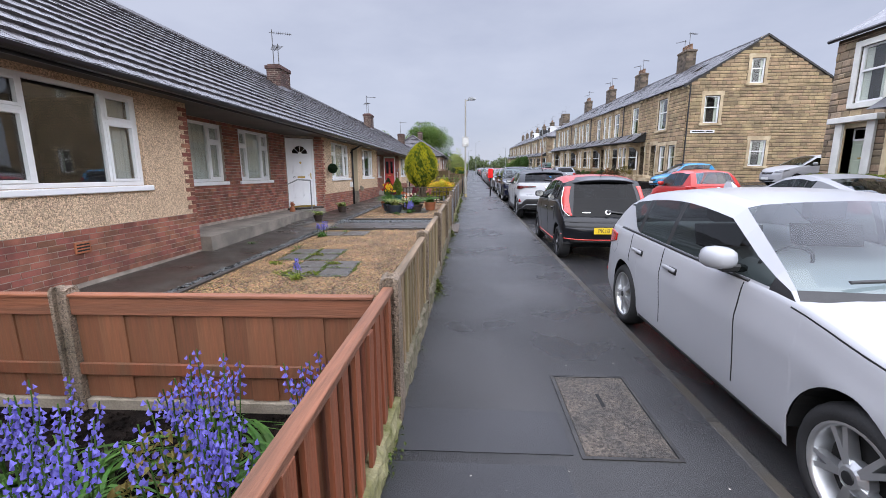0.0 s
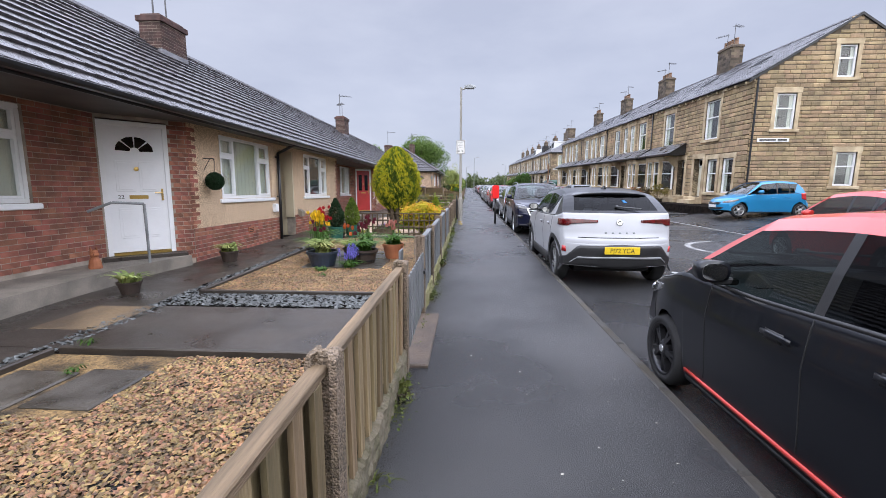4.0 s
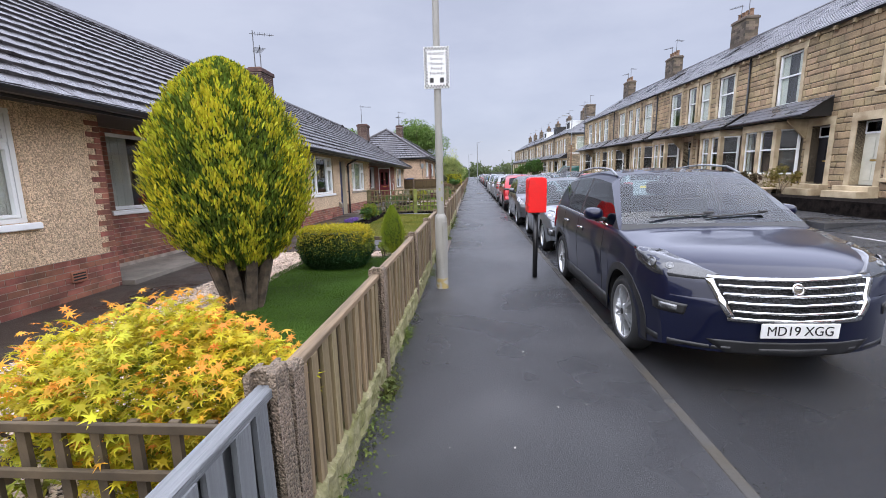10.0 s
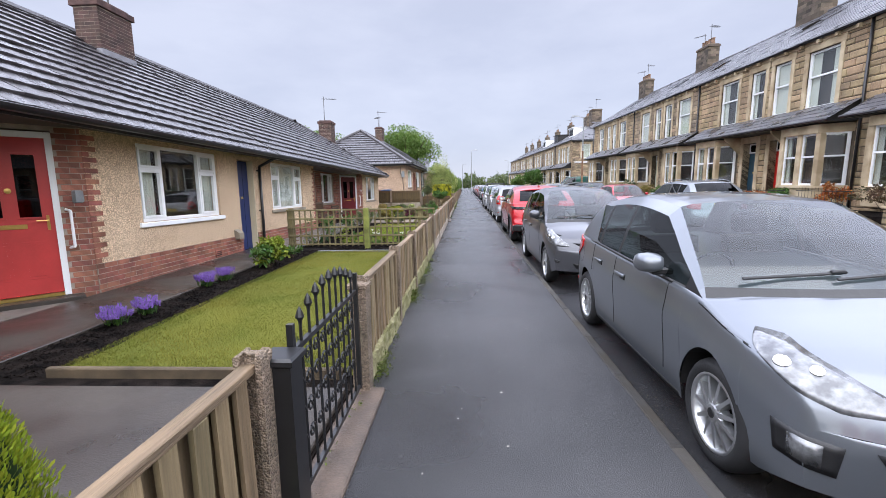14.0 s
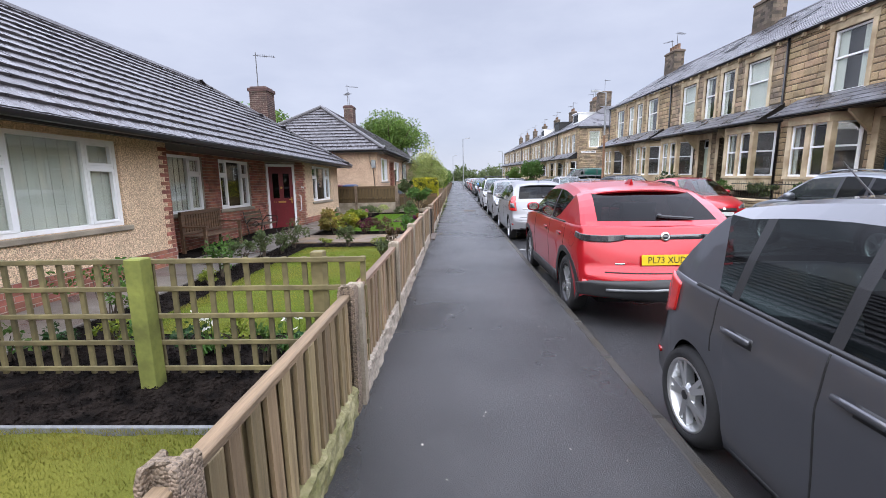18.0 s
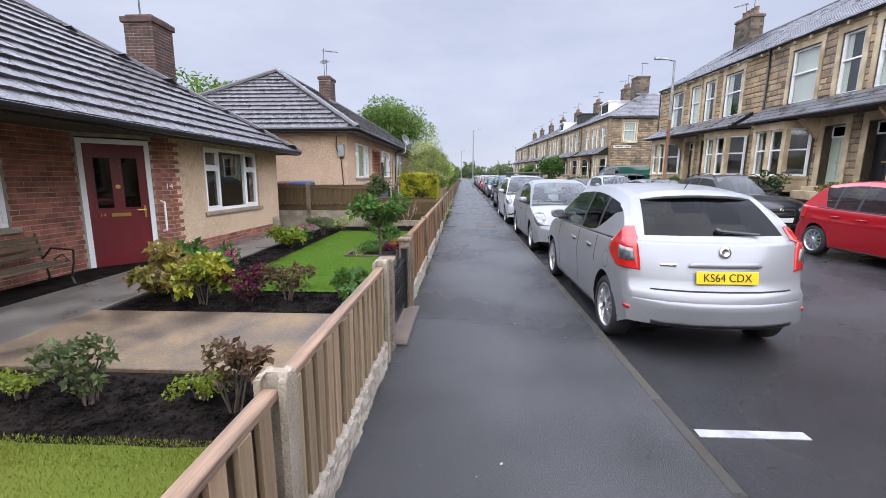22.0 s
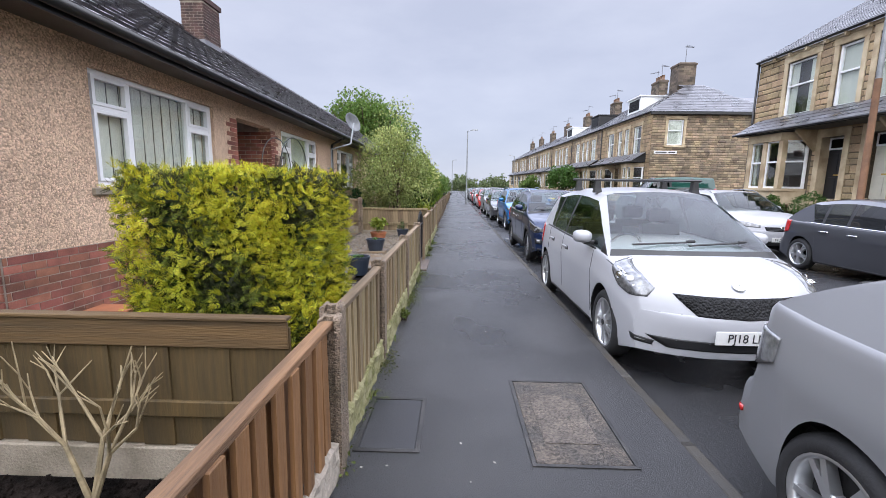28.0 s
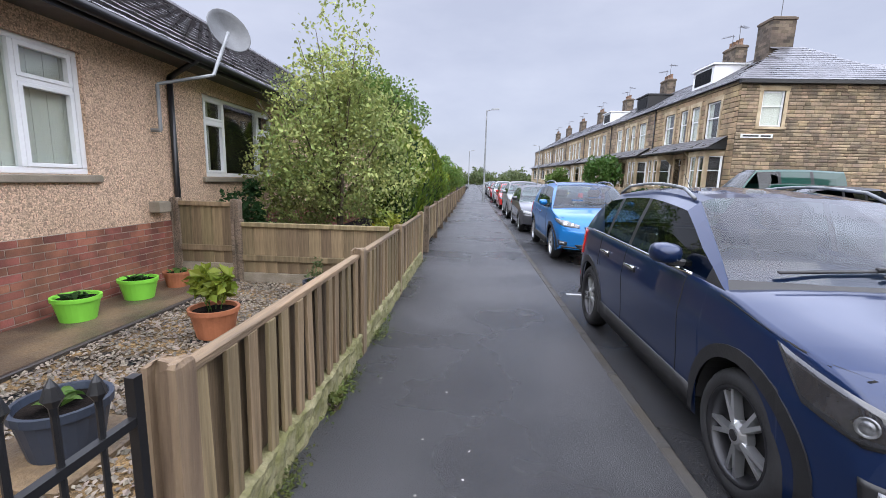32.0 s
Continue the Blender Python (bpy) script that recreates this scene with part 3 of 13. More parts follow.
# worn lettering on the carriageway beside the junction
for i in range(5):
    part("worn_letter", MB().box(4.15 + i * 0.42, 13.0, -0.1, 4.22 + i * 0.42, 13.9, -0.0945).box(4.22 + i * 0.42, 13.0, -0.1, 4.42 + i * 0.42, 13.1, -0.0945).box(4.22 + i * 0.42, 13.8, -0.1, 4.42 + i * 0.42, 13.9, -0.0945), PAINTW, mk)
arc = MB()
for i in range(14):
    a0, a1 = radians(100 + i * 10), radians(109 + i * 10)
    arc.add([(7.2 + 1.5 * math.cos(a0), 17.6 + 1.5 * math.sin(a0), -0.0945), (7.2 + 1.36 * math.cos(a0), 17.6 + 1.36 * math.sin(a0), -0.0945),
             (7.2 + 1.36 * math.cos(a1), 17.6 + 1.36 * math.sin(a1), -0.0945), (7.2 + 1.5 * math.cos(a1), 17.6 + 1.5 * math.sin(a1), -0.0945)], [(0, 3, 2, 1)])
part("curve", arc, PAINTW, mk)
structure("give_way_line", MB().box(9.0, 18.2, -0.1, 9.1, 27.4, -0.0925), PAINTW, "worn white line across the side street mouth")


# ---- windows and walls ----
def window(parent, axis, a0, a1, z0, z1, at, out, lights, frame_m=None, sill=True, sill_m=None, backing=None, depth=0.10, name="window", curtain=None, tops=True, label="white plastic casement window"):
    """A framed window in a wall. axis 'y': it runs along y in the plane x = at; 'x': along x in the plane y = at. out: +1 or -1, the way outwards.
    lights: widths of the lights as shares, each with or without an opening top light."""
    fm = frame_m or UPVC

    def B(mb, u0, u1, h0, h1, d0, d1, c=0.0):
        lo, hi = at + out * d0, at + out * d1
        if axis == "y":
            return mb.box(lo, u0, h0, hi, u1, h1, c)
        return mb.box(u0, lo, h0, u1, hi, h1, c)

    w = part(name, B(B(B(B(MB(), a0, a1, z0, z0 + 0.06, -0.06, 0.012, 0.006), a0, a1, z1 - 0.055, z1, -0.06, 0.012, 0.006), a0, a0 + 0.055, z0 + 0.06, z1 - 0.055, -0.06, 0.012, 0.006), a1 - 0.055, a1, z0 + 0.06, z1 - 0.055, -0.06, 0.012, 0.006), fm, parent, label)
    tot = sum(l[0] for l in lights)
    u = a0 + 0.055
    span = a1 - a0 - 0.11
    for k, (share, top) in enumerate(lights):
        v = u + span * share / tot
        if k:
            part("mullion", B(MB(), u - 0.022, u + 0.022, z0 + 0.06, z1 - 0.055, -0.05, 0.016, 0.005), fm, w)
        split = z1 - 0.055 - (z1 - z0) * 0.27
        cells = [(z0 + 0.06, split - 0.02), (split + 0.02, z1 - 0.055)] if top else [(z0 + 0.06, z1 - 0.055)]
        if top:
            part("transom", B(MB(), u + 0.022, v - 0.022, split - 0.022, split + 0.022, -0.05, 0.014, 0.004), fm, w)
        for h0, h1 in cells:
            p0, p1 = u + 0.022, v - 0.022
            if top:
                sash = MB()
                for q in ((p0, p0 + 0.04, h0, h1), (p1 - 0.04, p1, h0, h1), (p0 + 0.04, p1 - 0.04, h0, h0 + 0.04), (p0 + 0.04, p1 - 0.04, h1 - 0.04, h1)):
                    B(sash, *q, -0.03, 0.024, 0.005)
                part("sash", sash, fm, w)
            shade_off(part("pane", B(MB(), p0 + 0.002, p1 - 0.002, h0 + 0.002, h1 - 0.002, -0.028, -0.020), GLASSW, w))
        u = v
    if sill:
        part("sill", B(MB(), a0 - 0.09, a1 + 0.09, z0 - 0.085, z0 - 0.004, -0.03, 0.10, 0.012), sill_m or fm, w)
    if curtain:
        cm, spans = curtain
        cur = MB()
        for s0, s1 in spans:
            x = a0 + (a1 - a0) * s0
            e = a0 + (a1 - a0) * s1
            k = 0
            while x < e - 0.01:
                # slats of a blind stand apart, folds of a curtain run into one another
                fold = 0.018 if cm is BLIND else 0.006
                B(cur, x, min(e, x + 0.085), z0 + 0.05, z1 - 0.05, -0.085 - fold * (k % 2), -0.075 - fold * (k % 2))
                x += 0.088 if cm is BLIND else 0.080
                k += 1
        part("curtain", cur, cm, w)
    return w


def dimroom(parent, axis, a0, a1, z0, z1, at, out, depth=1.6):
    """The shut space behind a window, its dimness put into the lining's dark colour."""
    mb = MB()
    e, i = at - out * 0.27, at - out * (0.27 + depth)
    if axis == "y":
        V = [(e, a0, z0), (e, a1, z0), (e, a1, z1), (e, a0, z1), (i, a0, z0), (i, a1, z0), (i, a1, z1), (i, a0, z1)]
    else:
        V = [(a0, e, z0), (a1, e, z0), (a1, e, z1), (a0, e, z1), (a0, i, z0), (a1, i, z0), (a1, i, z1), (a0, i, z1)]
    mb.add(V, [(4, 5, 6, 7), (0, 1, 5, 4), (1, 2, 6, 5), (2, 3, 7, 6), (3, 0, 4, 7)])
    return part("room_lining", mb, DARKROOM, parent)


def wall_y(mb, y0, y1, z0, z1, x, out, th, holes=()):
    """A wall along y with openings through it; outer face at x. holes: (y0, y1, z0, z1)."""
    ys = sorted({y0, y1, *[q for h in holes for q in h[:2] if y0 < q < y1]})
    zs = sorted({z0, z1, *[q for h in holes for q in h[2:] if z0 < q < z1]})
    ny, nz = len(ys) - 1, len(zs) - 1
    solid = lambda i, j: 0 <= i < ny and 0 <= j < nz and not any(h[0] < (ys[i] + ys[i + 1]) / 2 < h[1] and h[2] < (zs[j] + zs[j + 1]) / 2 < h[3] for h in holes)
    idx, V, F = {}, [], []

    def at(i, j, k):
        if (i, j, k) not in idx:
            idx[i, j, k] = len(V)
            V.append((x - out * th * k, ys[i], zs[j]))
        return idx[i, j, k]

    for i in range(ny):
        for j in range(nz):
            if not solid(i, j):
                continue
            q = [(i, j), (i + 1, j), (i + 1, j + 1), (i, j + 1)]
            fs = [[at(*p, 0) for p in q], [at(*p, 1) for p in q][::-1]]
            for (di, dj), (a, b) in (((0, -1), (0, 1)), ((1, 0), (1, 2)), ((0, 1), (2, 3)), ((-1, 0), (3, 0))):
                if not solid(i + di, j + dj):
                    fs.append([at(*q[b], 0), at(*q[a], 0), at(*q[a], 1), at(*q[b], 1)])
            F += [tuple(f) if out > 0 else tuple(f[::-1]) for f in fs]
    return mb.add(V, F)


def wall_x(mb, x0, x1, z0, z1, y, out, th, holes=()):
    t = wall_y(MB(), x0, x1, z0, z1, y, out, th, holes)
    return mb.add([(b, a, c) for a, b, c in t.v], [q[::-1] for q in t.f])


BRICKMESH = MB().box(-0.004, -0.1075, -0.0325, 0.0045, 0.1075, 0.0325, 0.002).mesh("brick", BRICK)


def bricks(parent, place, u0, u1, z0, z1, holes=(), budget=[0], joined=None, limit=10**9, course=0.075, unit=0.225, anchor=0.0):
    """Stretcher courses over a wall face. place(u, z) gives the pose of a brick; the ones past the limit go into joined."""
    n = 0
    rows = int((z1 - z0) / course + 0.01)
    for r in range(rows):
        z = z0 + (r + 0.5) * course
        off = (0.5 if r % 2 else 0.0) * unit
        u = math.floor((u0 - anchor) / unit) * unit + anchor - off
        while u < u1:
            a, b = max(u + 0.005, u0), min(u + unit - 0.005, u1)
            u += unit
            if b - a < 0.03:
                continue
            segs = [(a, b)]
            for h in holes:
                if h[2] - 0.02 < z < h[3] + 0.02:
                    segs = [q for lo, hi in segs for q in ((lo, min(hi, h[0])), (max(lo, h[1]), hi)) if q[1] - q[0] > 0.03]
            for a, b in segs:
                m = place((a + b) / 2, z) @ Matrix.Diagonal((1, (b - a) / 0.215, (course - 0.010) / 0.065, 1))
                if budget[0] < limit:
                    budget[0] += 1
                    ob = part("brick", BRICKMESH, BRICK, parent)
                    ob.matrix_basis = m
                else:
                    joined.append(m)
                n += 1
    return n


def joined_bricks(parent, ms, name="brick_run", m=None):
    if not ms:
        return
    T = MB().box(-0.004, -0.1075, -0.0325, 0.0045, 0.1075, 0.0325)
    TV, TF = np.array(T.v), np.array(T.f)
    A = np.array([np.array(q) for q in ms])
    V = np.einsum("nij,kj->nki", A[:, :3, :3], TV) + A[:, None, :3, 3]
    F = TF[None] + (np.arange(len(ms)) * 8)[:, None, None]
    ob = new(name, fast(name, V.reshape(-1, 3), F.reshape(-1, 4), m or BRICKI))
    ob.parent = parent
    tagged(ob, kind="stuff")


# tile of the bungalow roofs: slightly dished, with a thick lower edge
TW, TG = 0.30, 0.335
tv = []
for yy in (-TW / 2 + 0.004, -0.02, 0.02, TW / 2 - 0.004):
    for k, (s, h) in enumerate(((0.0, 0.030), (0.0, -0.004), (TG + 0.05, -0.004), (TG + 0.05, 0.016))):
        tv.append((s, yy, h + (0.006 if abs(yy) > 0.05 and k in (0, 3) else 0.0)))
tf = []
for i in range(3):
    for k in range(4):
        j = (k + 1) % 4
        tf.append((i * 4 + k, i * 4 + j, i * 4 + 4 + j, i * 4 + 4 + k))
tf += [(0, 1, 2, 3), (15, 14, 13, 12)]
TILEV, TILEF = np.array(tv), np.array([q if len(q) == 4 else q for q in tf])
TILEMESH = MB().add(tv, tf).mesh("tile", TILE)


def tiled_slope(roof, e0, up, along, length, rows, limit, clip=None, from_u=0.0):
    """Courses of tiles on a slope. e0: lower corner; up: unit vector up the slope; along: unit vector along the eave. clip(u, s) says where tiles lie."""
    e0, up, along = Vector(e0), Vector(up).normalized(), Vector(along).normalized()
    nrm = along.cross(up) if along.cross(up).z > 0 else up.cross(along)
    base = Matrix((( up.x, along.x, nrm.x, 0), (up.y, along.y, nrm.y, 0), (up.z, along.z, nrm.z, 0), (0, 0, 0, 1)))
    count, rest = 0, []
    rr = random.Random(5)
    for r in range(rows):
        u = 0.15 + (0.15 if r % 2 else 0.0)
        while u < length:
            s = r * TG
            if clip is None or clip(u, s + TG / 2):
                p = e0 + up * s + along * u + nrm * (0.034 + rr.uniform(-0.002, 0.003))
                m = Matrix.Translation(p) @ base @ pose(0, 0, 0, rr.uniform(-0.5, 0.5), rr.uniform(4.2, 5.4) , rr.uniform(-0.3, 0.3))
                if count < limit and r < 9 and u > from_u:
                    count += 1
                    ob = part("tile", TILEMESH, TILE, roof)
                    ob.matrix_basis = m
                else:
                    rest.append(m)
            u += TW
    if rest:
        A = np.array([np.array(q) for q in rest])
        V = np.einsum("nij,kj->nki", A[:, :3, :3], TILEV) + A[:, None, :3, 3]
        F = TILEF[None] + (np.arange(len(rest)) * len(TILEV))[:, None, None]
        ob = new("tile_course", fast("tile_course", V.reshape(-1, 3), F.reshape(-1, 4), TILEI))
        ob.parent = roof
        tagged(ob, kind="stuff")


AERIALM = mat("dull_grey_aerial", (0.10, 0.10, 0.105), 0.5, 0.1, 4, 40, metal=0.3)


def aerial(parent, x, y, z, h=1.3, rz=30, arms=9):
    """A television aerial on its mast, with its rods."""
    a = part("aerial", MB().tube((x, y, z), (x, y, z + h), 0.022, 0.018, 6), AERIALM, parent)
    c, s = math.cos(radians(rz)), math.sin(radians(rz))
    boom = MB().tube((x - 0.1 * c, y - 0.1 * s, z + h * 0.93), (x + 0.75 * c, y + 0.75 * s, z + h * 0.93), 0.013, None, 5)
    part("boom", boom, AERIALM, a)
    rods = MB()
    for i in range(arms):
        t = i * 0.085
        L = 0.22 - 0.008 * i
        rods.tube((x + t * c - L * s, y + t * s + L * c, z + h * 0.93 + 0.01), (x + t * c + L * s, y + t * s - L * c, z + h * 0.93 + 0.01), 0.008, None, 4)
    part("rods", rods, AERIALM, a)
    return a


POTD = mat("sooty_clay_pot", (0.20, 0.115, 0.07), 0.8, 0.2, 5, 40)


def chimney(parent, x, y, z0, z1, wx, wy, m, pots=2, pot_m=None, aerials=1, brick=True, stone=False):
    c = part("chimney", MB().box(x - wx / 2, y - wy / 2, z0, x + wx / 2, y + wy / 2, z1 - 0.2), MORTAR if brick else JOINT, parent)
    ms = []
    if brick or stone:
        crs = 0.075 if brick else 0.17
        un = 0.225 if brick else 0.36
        for face in range(4):
            w = wy if face % 2 == 0 else wx
            for r in range(int((z1 - 0.2 - z0) / crs)):
                z = z0 + (r + 0.5) * crs
                u = -w / 2 - (un / 2 if r % 2 else 0)
                while u < w / 2:
                    a, b = max(u + 0.005, -w / 2), min(u + un - 0.005, w / 2)
                    u += un
                    if b - a < 0.03:
                        continue
                    q = {0: pose(x + wx / 2, y + (a + b) / 2, z), 1: pose(x + (a + b) / 2, y + wy / 2, z, 0, 0, 90), 2: pose(x - wx / 2, y + (a + b) / 2, z, 0, 0, 180), 3: pose(x + (a + b) / 2, y - wy / 2, z, 0, 0, -90)}[face]
                    ms.append(q @ Matrix.Diagonal((1, (b - a) / 0.215, (crs - 0.010) / 0.065, 1)))
        joined_bricks(c, ms, "brick_course", m)
    part("corbel", MB().box(x - wx / 2 - 0.05, y - wy / 2 - 0.05, z1 - 0.2, x + wx / 2 + 0.05, y + wy / 2 + 0.05, z1 - 0.06, 0.012).box(x - wx / 2 + 0.03, y - wy / 2 + 0.03, z1 - 0.06, x + wx / 2 - 0.03, y + wy / 2 - 0.03, z1, 0.01), m, c)
    part("flashing", MB().box(x - wx / 2 - 0.02, y - wy / 2 - 0.02, z0, x + wx / 2 + 0.02, y + wy / 2 + 0.02, z0 + 0.55 + 0.02), LEAD, c) if not stone else None
    for i in range(pots):
        py = y + (i - (pots - 1) / 2) * min(0.42, wy / max(1, pots))
        part("chimney_pot", MB().lathe([(0.14, z1 - 0.02), (0.15, z1 + 0.06), (0.12, z1 + 0.10), (0.115, z1 + 0.36), (0.14, z1 + 0.40), (0.10, z1 + 0.41), (0.09, z1 + 0.06)], 12, o=(x, py, 0)), pot_m or POTD, c, smooth=True)
    for i in range(aerials):
        aerial(parent, x - 0.05, y + (0.25 if i else -0.25) * wy, z1 - 0.4, 1.75 - 0.4 * i, 25 + 100 * i)
    return c


# ---- the row of bungalows ----
SLOPE = -0.0128                 # the row stands level while the street climbs
WX, RX, EX = -4.9, -5.75, -4.42   # bay front, recessed front, eave
RIDX, RIDZ, EAVZ = -8.45, 5.30, 2.60
BACKX = -12.4
DOORS = {"white": mat("white_door", (0.78, 0.79, 0.81), 0.3, 0.03, 2, 30), "red": mat("red_door", (0.48, 0.045, 0.042), 0.35, 0.08, 3, 40),
         "maroon": mat("maroon_door", (0.14, 0.013, 0.018), 0.35, 0.08, 3, 40), "navy": mat("navy_door", (0.010, 0.024, 0.105), 0.4, 0.08, 3, 40)}
BRASS = mat("brass", (0.55, 0.38, 0.12), 0.3, 0.05, 3, 30, metal=0.9)


def fancy_door(parent, m, colour, number):
    """A front door in the plane x = 0 of m, hinged edge at y = 0, 0.92 wide, facing +x."""
    d = part("front_door", MB().box(-0.05, 0.07, 0.05, 0.0, 0.88, 2.10, 0.004), DOORS[colour], parent, colour + " panelled front door")
    d.matrix_basis = m
    part("door_frame", MB().box(-0.08, 0, 0, 0.02, 0.07, 2.18, 0.006).box(-0.08, 0.88, 0, 0.02, 0.95, 2.18, 0.006).box(-0.08, 0.07, 2.10, 0.02, 0.88, 2.18, 0.006), UPVC, d)
    part("threshold", MB().box(-0.06, 0.07, 0.0, 0.03, 0.88, 0.045, 0.005), BRASS, d)
    if colour == "white":
        fan = MB()
        for i in range(4):
            a0, a1 = math.pi * i / 4 + 0.05, math.pi * (i + 1) / 4 - 0.05
            fan.poly([(0.004, 0.475 + 0.07 * math.cos(a0), 1.70 + 0.07 * math.sin(a0)), (0.004, 0.475 + 0.26 * math.cos(a0), 1.70 + 0.24 * math.sin(a0)),
                      (0.004, 0.475 + 0.26 * math.cos((a0 + a1) / 2) * 1.02, 1.70 + 0.24 * math.sin((a0 + a1) / 2) * 1.02), (0.004, 0.475 + 0.26 * math.cos(a1), 1.70 + 0.24 * math.sin(a1)), (0.004, 0.475 + 0.07 * math.cos(a1), 1.70 + 0.07 * math.sin(a1))], (0.004, 0, 0))
        part("fanlight", fan, GLASSD, d)
        pans = ((0.19, 0.44, 1.05, 1.55), (0.51, 0.76, 1.05, 1.55), (0.19, 0.44, 0.28, 0.78), (0.51, 0.76, 0.28, 0.78))
    else:
        for y0, y1 in ((0.19, 0.40), (0.55, 0.76)):
            part("door_light", MB().box(0.0, y0, 1.08, 0.006, y1, 1.88, 0.003), GLASSD, d)
            part("beading", MB().box(0, y0 - 0.025, 1.055, 0.012, y0, 1.905, 0.003).box(0, y1, 1.055, 0.012, y1 + 0.025, 1.905, 0.003).box(0, y0, 1.88, 0.012, y1, 1.905, 0.003).box(0, y0, 1.055, 0.012, y1, 1.08, 0.003), DOORS[colour], d)
        pans = ((0.19, 0.42, 0.26, 0.76), (0.53, 0.76, 0.26, 0.76))
    for y0, y1, z0, z1 in pans:
        part("raised_panel", MB().box(0, y0, z0, 0.006, y1, z1, 0.004).box(0.004, y0 + 0.035, z0 + 0.035, 0.012, y1 - 0.035, z1 - 0.035, 0.005), DOORS[colour], d)
    part("letter_plate", MB().box(0, 0.35, 0.93, 0.012, 0.61, 0.99, 0.004), BRASS, d)
    part("handle", MB().box(0, 0.80, 0.90, 0.010, 0.83, 1.10, 0.003).tube((0.04, 0.815, 1.03), (0.04, 0.70, 1.03), 0.009, None, 6).tube((0, 0.815, 1.03), (0.04, 0.815, 1.03), 0.009, None, 6), BRASS, d)
    part("knocker", MB().lathe([(0.0, 0.02), (0.035, 0.016), (0.035, 0.0)], 10, "x", (0.0, 0.475, 1.42)), BRASS, d)
    part("step", MB().box(-0.05, -0.10, -0.15, 0.24, 1.08, -0.002, 0.01), CONCD, d)
    words(number, 0.085, LETTER if colour == "white" else BRASS, d, (0.003, 0.24, 0.96), (90, 0, 90), name="door_number")
    return d


def bungalow(y0, y1, o, colour, number, label, hip=False, tile_limit=88, brick_limit=52, winA=True, sill_m=None, dark_hole=None, curt=None, plain=False, passage=None):
    yc = (y0 + y1) / 2
    zo = SLOPE * (yc - 15)
    R = thing("bungalow", (0, yc, zo), label, "bungalow", "row of bungalows", rx=math.degrees(math.atan(SLOPE)))
    L = lambda y: y - yc
    zb, plinth, top = -0.3 - zo, 0.68, 2.56
    W1, c0, dg0, dg1, W2 = (o, o + 2.2), o + 3.3, o + 9.15, o + 10.1, (o + 11.08, o + 13.3)
    ws, wt = 1.20, 2.48
    holes1 = [(L(W1[0]), L(W1[1]), ws, wt)]
    holes2 = [(L(W2[0]), L(W2[1]), ws, wt)]
    if passage:
        holes1 += [(L(a), L(b), -0.2, 2.44) for a, b in passage if b < c0]
        holes2 += [(L(a), L(b), -0.2, 2.44) for a, b in passage if a > dg1]
    front = wall_y(MB(), L(y0), L(c0), plinth, top, WX, 1, 0.25, holes1)
    wall_y(front, L(dg1), L(y1) - (0.0 if hip else 0.0), plinth, top, WX, 1, 0.25, holes2)
    part("wall", front, ROUGHCAST, R, "tan roughcast wall")
    pl = wall_y(MB(), L(y0), L(c0), zb, plinth, WX + 0.012, 1, 0.25, holes1)
    wall_y(pl, L(dg1), L(y1), zb, plinth, WX + 0.012, 1, 0.25, holes2)
    P = part("brick_plinth", pl, MORTAR, R, "red brick plinth")
    A, B = (L(o + 4.35), L(o + 5.78)), (L(o + 6.48), L(o + 8.1))
    rholes = [(A[0], A[1], ws, wt), (B[0], B[1], ws, wt)]
    rec = wall_y(MB(), L(c0), L(dg0), zb, top, RX, 1, 0.2, rholes)
    wall_x(rec, RX - 0.2, WX - 0.25, zb, top, L(c0) , 1, 0.2)
    Q = part("recess_wall", rec, MORTAR, R, "red brick recessed wall")
    # angled door wall
    dv = Vector((WX - RX, dg1 - dg0, 0))
    ang = math.degrees(math.atan2(-dv.x, dv.y))
    DM = pose(RX, L(dg0), 0, 0, 0, ang)
    dlen = dv.length
    dw = MB().box(-0.22, -0.1, zb, -0.002, 0.03, top).box(-0.22, 0.98, zb, -0.002, dlen, top).box(-0.22, 0.03, 2.5, -0.002, 0.98, top)
    D = part("door_wall", dw, MORTAR, R, "brick pier beside the door")
    D.matrix_basis = DM
    # brick courses
    bud, rest = [0], []
    if not plain:
        pm = lambda u, z: pose(WX + 0.012, u, z)
        bricks(P, pm, L(dg1), L(y1), plinth - 0.075 * 9, plinth, holes2, bud, rest, brick_limit)
        bricks(P, pm, L(y0), L(c0), plinth - 0.075 * 9, plinth, holes1, bud, rest, brick_limit)
        bud2, rest2 = [0], []
        qm = lambda u, z: pose(RX, u, z)
        bricks(Q, qm, L(c0), L(dg0), 0.30, 2.55, rholes, bud2, rest2, brick_limit)
        bricks(Q, lambda u, z: pose(u, L(c0), z, 0, 0, 90), RX, WX, 0.30, 2.55, (), bud2, rest2, brick_limit)
        bud3, rest3 = [0], []
        bricks(D, lambda u, z: pose(0, u, z), 0.98, dlen, 0.15, 2.55, (), bud3, rest3, brick_limit)
        joined_bricks(P, rest)
        joined_bricks(Q, rest2)
        joined_bricks(D, rest3)
        # quoin: brick return up the bay's corner
        quo = []
        for r in range(24):
            wq = 0.215 if r % 2 else 0.10
            quo.append(pose(WX + 0.003, L(c0) - wq / 2, plinth + (r + 0.5) * 0.075) @ Matrix.Diagonal((1, wq / 0.215, 1, 1)))
            quo.append(pose(WX + 0.003, L(dg1) + wq / 2, plinth + (r + 0.5) * 0.075) @ Matrix.Diagonal((1, wq / 0.215, 1, 1)))
        joined_bricks(P, quo, "quoin_bricks")
    lights = [(0.55, True), (1.1, False), (0.55, True)]
    cu = curt or {}
